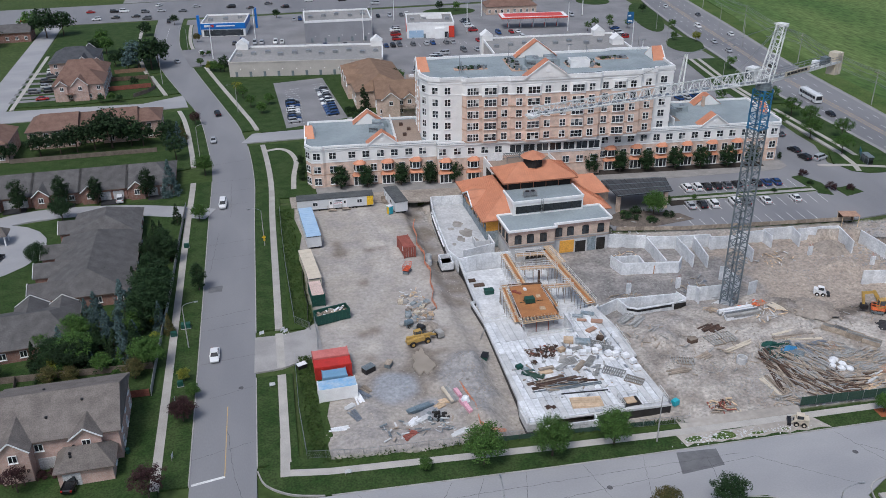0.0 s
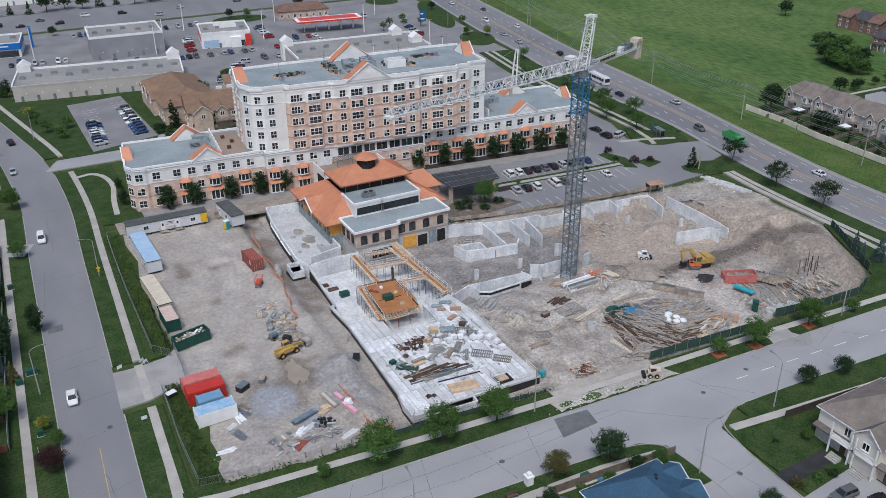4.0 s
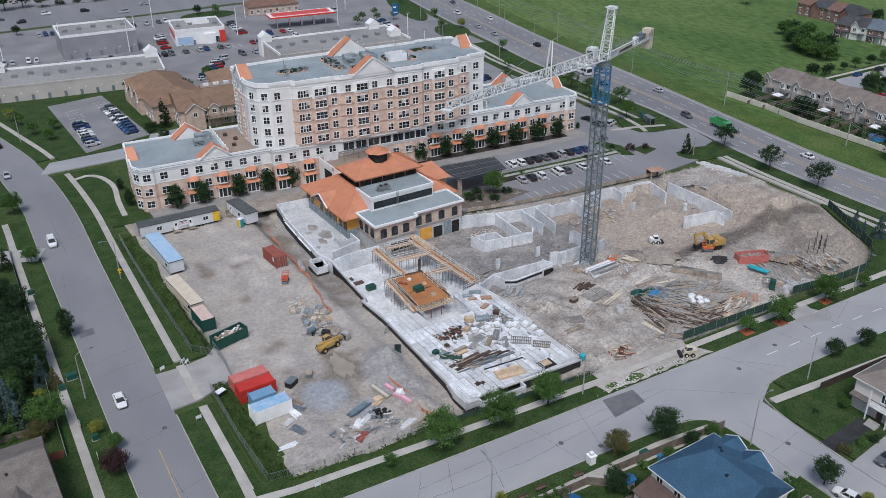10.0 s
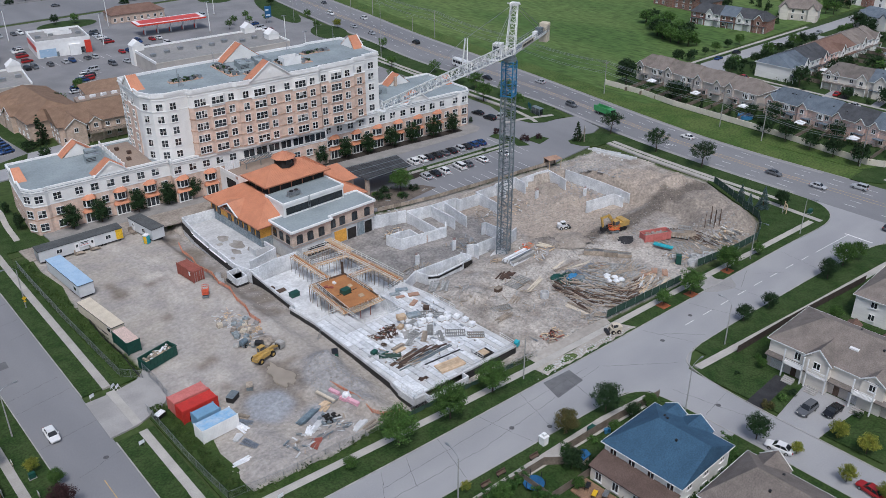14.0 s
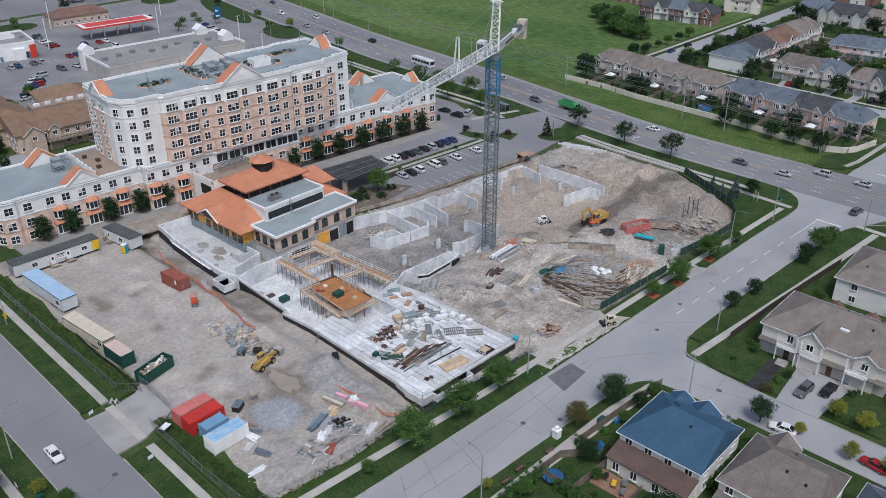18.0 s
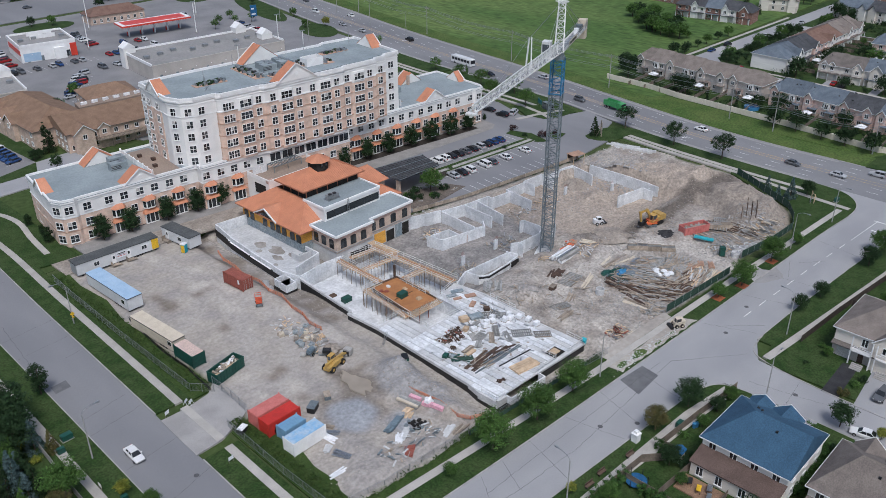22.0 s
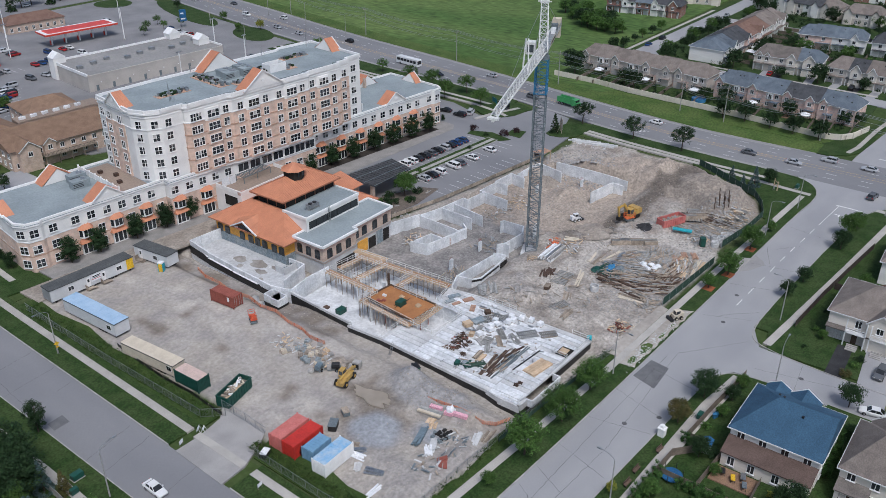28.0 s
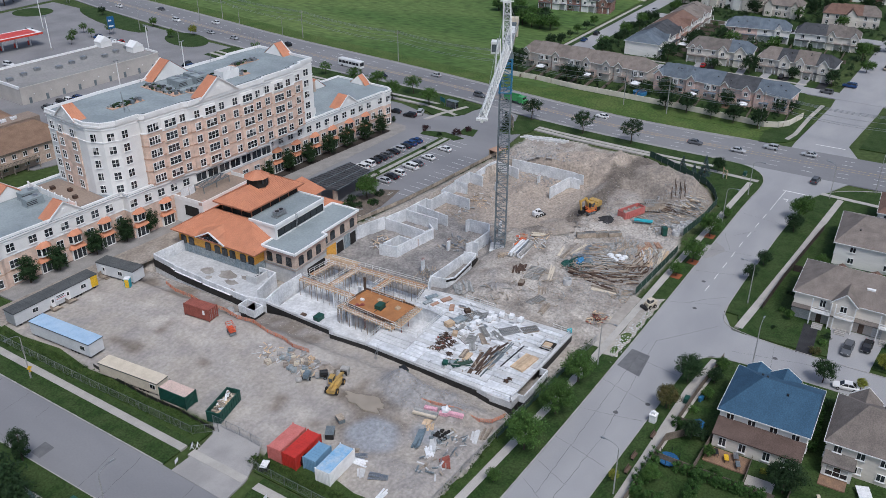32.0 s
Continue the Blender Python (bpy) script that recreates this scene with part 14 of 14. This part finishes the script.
cr = random.Random(23)
ANY = ["white", "silver", "silver", "grey", "black", "black", "blue", "red", "beige", "white", "grey"]
KINDS = ["sedan", "sedan", "suv", "van", "suv"]
G1 = "cars parked at the residence"
for i, c in enumerate(("white", "white", "black", "black", "grey", "black", "silver", "black", "blue", "blue")):
    car("suv" if i in (0, 1, 6) else "sedan", c, 113.2 + 2.85 * i, 192.4 - 0.24 * i, 84, "parked in a row by the residence", 0.06, True, G1)
for x, c, k in ((108.6, "silver", "sedan"), (111.8, "black", "sedan"), (114.8, "white", "suv"), (120.6, "white", "van"), (123.6, "grey", "sedan"), (129.2, "white", "sedan"), (137.4, "white", "sedan")):
    car(k, c, x, 181.6 - 0.085 * (x - 108), 82, "parked in a row by the island", 0.06, True, G1)
for x, y, a, c, k in ((158.2, 211, 100, "black", "sedan"), (157.4, 204.6, 96, "black", "suv"), (161.6, 203, 20, "silver", "van"), (162, 225, 105, "grey", "sedan"), (165, 233, 105, "white", "sedan"), (166.5, 240, 105, "blue", "sedan")):
    car(k, c, x, y, a, "parked near the residence end", 0.06)
for i in range(9):
    car(cr.choice(KINDS), cr.choice(("silver", "silver", "grey", "red", "red", "black", "blue", "white", "silver")), 15.2 + 0.12 * i, 277.5 + 2.9 * i, 8 + cr.uniform(-3, 3), "parked in the resident car park", 0.1, False, "cars in the resident car park")
for i in range(11):
    car(cr.choice(KINDS), cr.choice(("silver", "white", "grey", "black", "blue", "silver")), 28.4 - 0.05 * i, 282.5 + 2.9 * i, 188 + cr.uniform(-3, 3), "parked in the resident car park", 0.1, False, "cars in the resident car park")
for x, y, a, c, k, w in ((87.4, 58.6, 176, "grey", "suv", "parked on a driveway"), (90.4, 55.4, 176, "black", "sedan", "parked on a driveway"), (74.9, 57.0, 100, "white", "sedan", "parked at the kerb"), (76.0, 42.6, 80, "red", "sedan", "parked at the kerb"), (-35.4, 223.6, 92, "white", "suv", "parked on a bungalow driveway"), (-59.9, 194, 70, "black", "sedan", "parked at the turning circle"), (-32.2, 111.0, 80, "black", "pickup", "parked beside a house"),
                        (-8.8, 213, -93, "white", "van", "driving on the street"), (-11.3, 265, -88, "silver", "sedan", "driving on the street"), (-9.9, 292.6, 100, "black", "suv", "driving on the street"), (-26, 370, 105, "silver", "sedan", "driving on the street"), (-16, 381, 105, "white", "van", "driving on the street"), (-11, 141, -92, "white", "sedan", "driving on the street"), (170.4, 78.8, -8, "grey", "suv", "waiting at the junction"),
                        (234.5, 102, 85, "white", "sedan", "parked behind the terraces"), (8.6, 130.6, 95, "black", "suv", "parked beside the containers")):
    car(k, c, x, y, a, w, 0.125 if "driveway" in w or "beside" in w or "circle" in w else 0.012)
for x, y, a, c in ((-74, 366, 5, "white"), (-74, 351, 4, "black"), (-72.6, 343.4, 4, "silver"), (-71.6, 327, 5, "red"), (-70.6, 337, 4, "black"), (-76, 337, 4, "grey"), (-73, 358.4, 4, "grey")):
    car(cr.choice(KINDS), c, x, y, a, "parked in the side street", 0.09, False)
for x, y, a, c in ((-104, 475, 0, "red"), (-86, 477, 0, "silver"), (-62, 486, 0, "black"), (-60, 470, 180, "black"), (-46, 481, 0, "grey"), (-38, 482, 0, "silver"), (-27, 478, 180, "grey"), (-33, 452, -90, "black"), (-40, 497, 60, "white"), (-2, 482, 180, "black"), (18, 486, 0, "grey"), (26, 474, 180, "black"), (58, 484, 0, "black"), (88, 484, 0, "silver"), (-69, 468, 180, "white"), (-74, 488, 0, "red"), (-57, 486, 0, "white"), (-50, 470, 180, "black"), (-44, 463, 180, "grey"), (-20, 489, 0, "silver"), (8, 476, 180, "black"), (40, 488, 0, "white"), (74, 470, 180, "silver"), (120, 486, 0, "grey"), (160, 474, 180, "white")):
    car(cr.choice(KINDS), c, x, y, a, "driving on the cross road", 0.012, False)
for y, side, c, k in ((84, 5, "silver", "sedan"), (95, 5, "silver", "suv"), (103, -1.5, "silver", "sedan"), (116, -1.5, "grey", "sedan"), (149.4, 4, "white", "sedan"), (195, -3, "grey", "suv"), (221, 5, "silver", "sedan"), (238, -6, "black", "sedan"), (298, 2, "black", "suv"), (325, -5, "silver", "sedan"), (341, -5, "silver", "sedan"), (352, 6, "white", "suv"), (371, -2, "white", "van"), (395, 5, "grey", "sedan"), (418, -4, "white", "sedan"), (440, 3, "black", "sedan")):
    p = min(H_C, key=lambda q: abs(q[1] - y))
    q = min(H_C, key=lambda q: abs(q[1] - y - 8))
    a = math.degrees(math.atan2(q[1] - p[1], q[0] - p[0]))
    car(k, c, p[0] + side * 1.15, y, a + (180 if side < 0 else 0), "driving on the highway", 0.02, y < 240)
lots = 0
for x0, y0, dx, dy, a, n in ((-14, 404, 3.1, -0.5, 82, 6), (25, 380, 3.0, 0, 90, 8), (70, 384, 0.4, 3.0, 5, 9), (60, 373, 3, -0.1, 90, 12), (105, 372, 3, 0, 90, 8), (108, 392, 0.2, 3, 0, 8), (-2, 396, 3, -0.4, 84, 9), (28, 440, 3, 0, 90, 12), (70, 436, 3, 0, 90, 6), (118, 384, 3.2, 0, 90, 4), (152, 412, 3.2, 0, 90, 5), (170, 360, 0.6, 3, 10, 7), (160, 300, 0.5, 3, 8, 6), (150, 268, 3, 0.5, 98, 5), (100, 314, 3, 0, 90, 5), (66, 326, 1.9, 3.0, 4, 9), (94, 356, 3, 0, 95, 4), (78, 342, 1.6, 2.8, 185, 5)):
    for i in range(n):
        if cr.random() < 0.68:
            car(cr.choice(("sedan", "suv", "van")), cr.choice(("white", "silver", "silver", "grey", "black", "blue", "red")), x0 + dx * i, y0 + dy * i, a + cr.choice((0, 180)), "parked at the plaza", 0.04, False, "cars parked at the plaza")
for x, y, a in ((266.8, 137.6, 5), (258.6, 128, 84), (266.6, 108, 3), (262, 172, 80), (292, 192.4, 0), (279, 193.0, 0), (330, 78, -3), (300, 75, -3), (268, 84, 85), (352, 186, 0), (256, 90, 85), (318, 187, 0), (342, 120, 88)):
    car(cr.choice(KINDS), cr.choice(ANY), x, y, a, "parked in the housing estate", 0.07, False)
bus = thing("bus", "long white town bus on the highway", "bus", pose(194.5, 256, 0.02, 0, 0, -96))
built("body", PAINT["white"], lambda bm: (bm_box(bm, -5.8, -1.25, 0.4, 5.8, 1.25, 2.95), bm_box(bm, -5.4, -1.1, 2.9, 5.5, 1.1, 3.1)), bus)
for s in (-1, 1):
    for i in range(6):
        boxes("window", M["busblue"], [(-5.2 + 1.75 * i, s * 1.27 - 0.02, 1.5, -3.7 + 1.75 * i, s * 1.27 + 0.02, 2.5)], bus)
boxes("windscreen", M["busblue"], [(5.78, -1.1, 1.3, 5.83, 1.1, 2.7)], bus)
for sx in (-3.6, 3.4):
    for sy in (-1.12, 1.12):
        o = new("wheel", WHEEL)
        o.parent, o.matrix_basis = bus, pose(sx, sy, 0.46) @ Matrix.Diagonal((1.4, 1.4, 1.4, 1))
gt = thing("dump_truck", "green tipper truck driving on the highway", "truck", pose(188.8, 181, 0.02, 0, 0, -98))
built("cab", M["limetruck"], lambda bm: (bm_box(bm, 1.8, -1.2, 0.6, 3.6, 1.2, 2.8), bm_box(bm, 3.5, -1.0, 0.6, 4.4, 1.0, 1.8)), gt)
built("tipper_body", M["limetruck"], lambda bm: (bm_box(bm, -4.2, -1.25, 1.1, 1.6, -1.1, 2.9), bm_box(bm, -4.2, 1.1, 1.1, 1.6, 1.25, 2.9), bm_box(bm, -4.2, -1.1, 1.0, 1.6, 1.1, 1.3), bm_box(bm, 1.45, -1.1, 1.3, 1.6, 1.1, 3.0), bm_box(bm, -4.2, -1.1, 1.3, -4.05, 1.1, 2.6)), gt)
boxes("windscreen", M["busblue"], [(3.58, -1.05, 1.9, 3.63, 1.05, 2.65)], gt)
for sx in (-3.2, -1.9, 3.2):
    for sy in (-1.05, 1.05):
        o = new("wheel", WHEEL)
        o.parent, o.matrix_basis = gt, pose(sx, sy, 0.5) @ Matrix.Diagonal((1.5, 1.6, 1.5, 1))

# ---- street lamps, poles, signs and boxes ----
LAMP = {}


def street_lamp(x, y, a, h=9.0, arm=2.4, z=0.1):
    if (h, arm) in LAMP:
        return copy_thing(LAMP[h, arm], pose(x, y, z, 0, 0, a))
    s = thing("street_lamp", "grey concrete street lamp with a curved arm", "street lamp", pose(x, y, z, 0, 0, a), "street lamps")
    built("pole", M["lamppole"], lambda bm: bm_tube(bm, (0, 0, 0), (0, 0, h), 0.13, 8, 0.075), s)

    def curve(bm):
        pts = [(arm * (1 - math.cos(k * math.pi / 10)), 0, h - 0.05 + 1.0 * math.sin(k * math.pi / 10)) for k in range(6)]
        for p, q in zip(pts, pts[1:]):
            bm_tube(bm, p, q, 0.045, 6)
    built("arm", M["steel"], curve, s, "curved steel arm")
    built("lamp_head", M["steel"], lambda bm: (bm_box(bm, arm - 0.1, -0.14, h + 0.86, arm + 0.65, 0.14, h + 1.0), bm_box(bm, arm + 0.05, -0.1, h + 0.8, arm + 0.55, 0.1, h + 0.87)), s, "flat grey lamp head")
    LAMP[h, arm] = s
    return s


for x, y, a in ((0.6, 186.5, 180), (-15.9, 145.6, 0), (-30.2, 336.8, 0), (-15.3, 252.7, 0), (-3.0, 294.1, 190), (-22.1, 391, 190), (95.6, 79.4, 85), (160.7, 73.6, 60), (131.2, 94.3, -95), (171, 63.5, 0), (28, 83.6, 85), (72.5, 73.1, 0), (152, 92.8, -95), (58.6, 98.4, -95)):
    street_lamp(x, y, a, z=0.0)
for x, y in ((176, 330), (192, 372), (206, 300), (212, 330), (219, 362), (180, 290)):
    street_lamp(x, y, 0 if x < 200 else 180, 11.0, 2.6, 0.02)
for x, y in ((60, 392), (104, 388), (120, 420), (30, 396), (7.5, 402), (-11.3, 369), (55, 385.5), (150, 378), (170, 410), (76, 424), (150, 300), (120, 300), (160, 330)):
    if ("lot",) not in LAMP:
        s = thing("lamp_post", "tall white car park lamp mast with twin heads", "lamp post", pose(x, y, 0.03), "car park lamps")
        built("pole", M["trimw"], lambda bm: bm_tube(bm, (0, 0, 0), (0, 0, 14), 0.2, 8, 0.14), s)
        boxes("base", M["kerb"], [(-0.35, -0.35, 0, 0.35, 0.35, 0.8)], s, "round concrete base")
        for k in (-1, 1):
            boxes("lamp_head", M["steel"], [(min(0, k * 1.1), -0.2, 13.9, max(0, k * 1.1), 0.2, 14.15)], s)
        LAMP["lot",] = s
    else:
        copy_thing(LAMP["lot",], pose(x, y, 0.03))
POLES = [(202, 60), (205.9, 102.2), (204.4, 132.3), (206.5, 148.2), (207.6, 196), (210.7, 244.5), (219, 300), (228, 356), (238, 412)]
for x, y in POLES:
    p = thing("utility_pole", "tall grey wooden utility pole with cross-arm", "utility pole", pose(x, y, 0.0, 0, 0, -8), "utility poles")
    built("pole", M["lamppole"], lambda bm: bm_tube(bm, (0, 0, 0), (0, 0, 12.5), 0.17, 8, 0.11), p)
    boxes("cross_arm", M["oldlumber"], [(-1.2, -0.06, 11.4, 1.2, 0.06, 11.56)], p)
    for k in (-1.1, 0, 1.1):
        boxes("insulator", M["crack"], [(k - 0.06, -0.06, 11.56, k + 0.06, 0.06, 11.8)], p)
pl = thing("power_line", "thin grey wires strung between the utility poles", "wires")
for off, zz in ((-1.1, 11.8), (0, 11.8), (1.1, 11.8), (0.2, 9.9), (0.2, 8.2), (0.25, 7.6)):
    def wires(bm):
        for (a, b), (c, d) in zip(POLES, POLES[1:]):
            pts = [Vector((a + (c - a) * k / 8 + off, b + (d - b) * k / 8, zz - 1.2 * (1 - (k / 4 - 1) ** 2))) for k in range(9)]
            for p, q in zip(pts, pts[1:]):
                bm_beam(bm, p, q, 0.08)
    built("wire", M["steel"], wires, pl)
sh = thing("bus_shelter", "glass bus shelter with a green-grey frame", "bus shelter", pose(172.6, 197, 0.17, 0, 0, 80))
boxes("roof", M["cranegrey"], [(-2.2, -0.9, 2.35, 2.2, 0.9, 2.5)], sh)
boxes("pane", M["dirtglass"], [(-2.1, 0.78, 0.2, 2.1, 0.82, 2.2)], sh)
boxes("pane", M["dirtglass"], [(-2.12, -0.6, 0.2, -2.08, 0.76, 2.2)], sh)
boxes("pane", M["dirtglass"], [(2.08, -0.6, 0.2, 2.12, 0.76, 2.2)], sh)
for sx in (-2.1, 0, 2.1):
    boxes("post", M["cranegrey"], [(sx - 0.05, 0.75, 0, sx + 0.05, 0.85, 2.35)], sh)
boxes("bench", M["steel"], [(-1.2, 0.3, 0.42, 1.2, 0.7, 0.5), (-1.0, 0.4, 0, -0.9, 0.6, 0.42), (0.9, 0.4, 0, 1.0, 0.6, 0.42)], sh)
rs = thing("notice_sign", "teal and white sign board on two posts", "sign", pose(173.6, 201.5, 0.15, 0, 0, 60))
boxes("board", M["signteal"], [(-1.6, -0.06, 1.0, 1.6, 0.06, 2.6)], rs)
boxes("bar", M["white"], [(-1.2, -0.09, 1.9, 1.0, -0.05, 2.2), (-1.2, -0.09, 1.4, 0.6, -0.05, 1.55)], rs)
for k in (-1.3, 1.3):
    boxes("post", M["steel"], [(k - 0.06, -0.05, 0, k + 0.06, 0.05, 1.0)], rs)
gs = thing("timber_sign", "tall blank timber sign frame on the corner island", "sign", pose(164.2, 170.0, 0.12, 0, 0, 40))
for k in (-1.1, 1.1):
    boxes("post", M["oldlumber"], [(k - 0.1, -0.1, 0, k + 0.1, 0.1, 4.6)], gs)
    built("brace", M["oldlumber"], lambda bm: bm_beam(bm, (k, 1.6, 0), (k, 0, 3.6), 0.12), gs)
boxes("board", M["greylumber"], [(-1.4, -0.16, 1.2, 1.4, -0.1, 4.5)], gs, "weathered back of the sign board")
dy = thing("warning_sign", "yellow diamond warning sign on a post", "sign", pose(0.62, 186.2, 0.1, 0, 0, -5))
boxes("post", M["steel"], [(-0.04, -0.03, 0, 0.04, 0.03, 2.6)], dy)
built("board", M["sign_yellow"], lambda bm: bm_prism(bm, [(-0.5, 0), (0, -0.5), (0.5, 0), (0, 0.5)], 0.0, 0.04), dy, "yellow diamond board").matrix_basis = pose(0, -0.05, 2.4, 90, 0, 0)
boxes("plate", M["sign_yellow"], [(-0.25, -0.06, 1.5, 0.25, -0.03, 1.8)], dy)
for x, y, w in ((-16.6, 153.1, 0.9), (-18.8, 150.4, 0.6), (-17, 133, 0.5), (56, 80.6, 0.7), (-17.4, 190, 0.6), (165, 96.8, 0.7)):
    u = thing("utility_box", "low dark green utility cabinet on the verge", "utility box", pose(x, y, 0.1))
    boxes("body", M["green"], [(-w, -w * 0.6, 0.1, w, w * 0.6, 1.1)], u)
    boxes("base", M["kerb"], [(-w - 0.1, -w * 0.7, 0, w + 0.1, w * 0.7, 0.12)], u)
for x, y, a in ((-2.0, 146.2, 20), (-18.4, 138, 90), (-17.8, 128, 90), (159.5, 101.5, 35), (125.6, 95.4, -5), (9, 102.6, 0), (-17.6, 113, 80), (-1.0, 128.5, 5)):
    b = thing("sign_board", "small white notice board on a post", "sign", pose(x, y, 0.1, 0, 0, a))
    boxes("post", M["oldlumber"], [(-0.45, -0.03, 0, -0.39, 0.03, 1.1), (0.39, -0.03, 0, 0.45, 0.03, 1.1)], b)
    boxes("board", M["white"], [(-0.5, -0.05, 0.5, 0.5, -0.02, 1.2)], b)
for x, y, m in ((57.3, 78.6, "bluetarp"), (57.9, 78.4, "bluetarp"), (66.2, 71.8, "green"), (113.0, 69.5, "bluetarp"), (-24.6, 116.2, "green")):
    b = thing("wheelie_bin", "upright plastic refuse bin beside a fence", "bin", pose(x, y, 0.1, 0, 0, 20))
    built("body", M[m], lambda bm: bm_tube(bm, (0, 0, 0.05), (0, 0, 0.95), 0.26, 4, 0.34), b)
    built("lid", M[m], lambda bm: bm_box(bm, -0.3, -0.3, 0.95, 0.3, 0.32, 1.03), b)
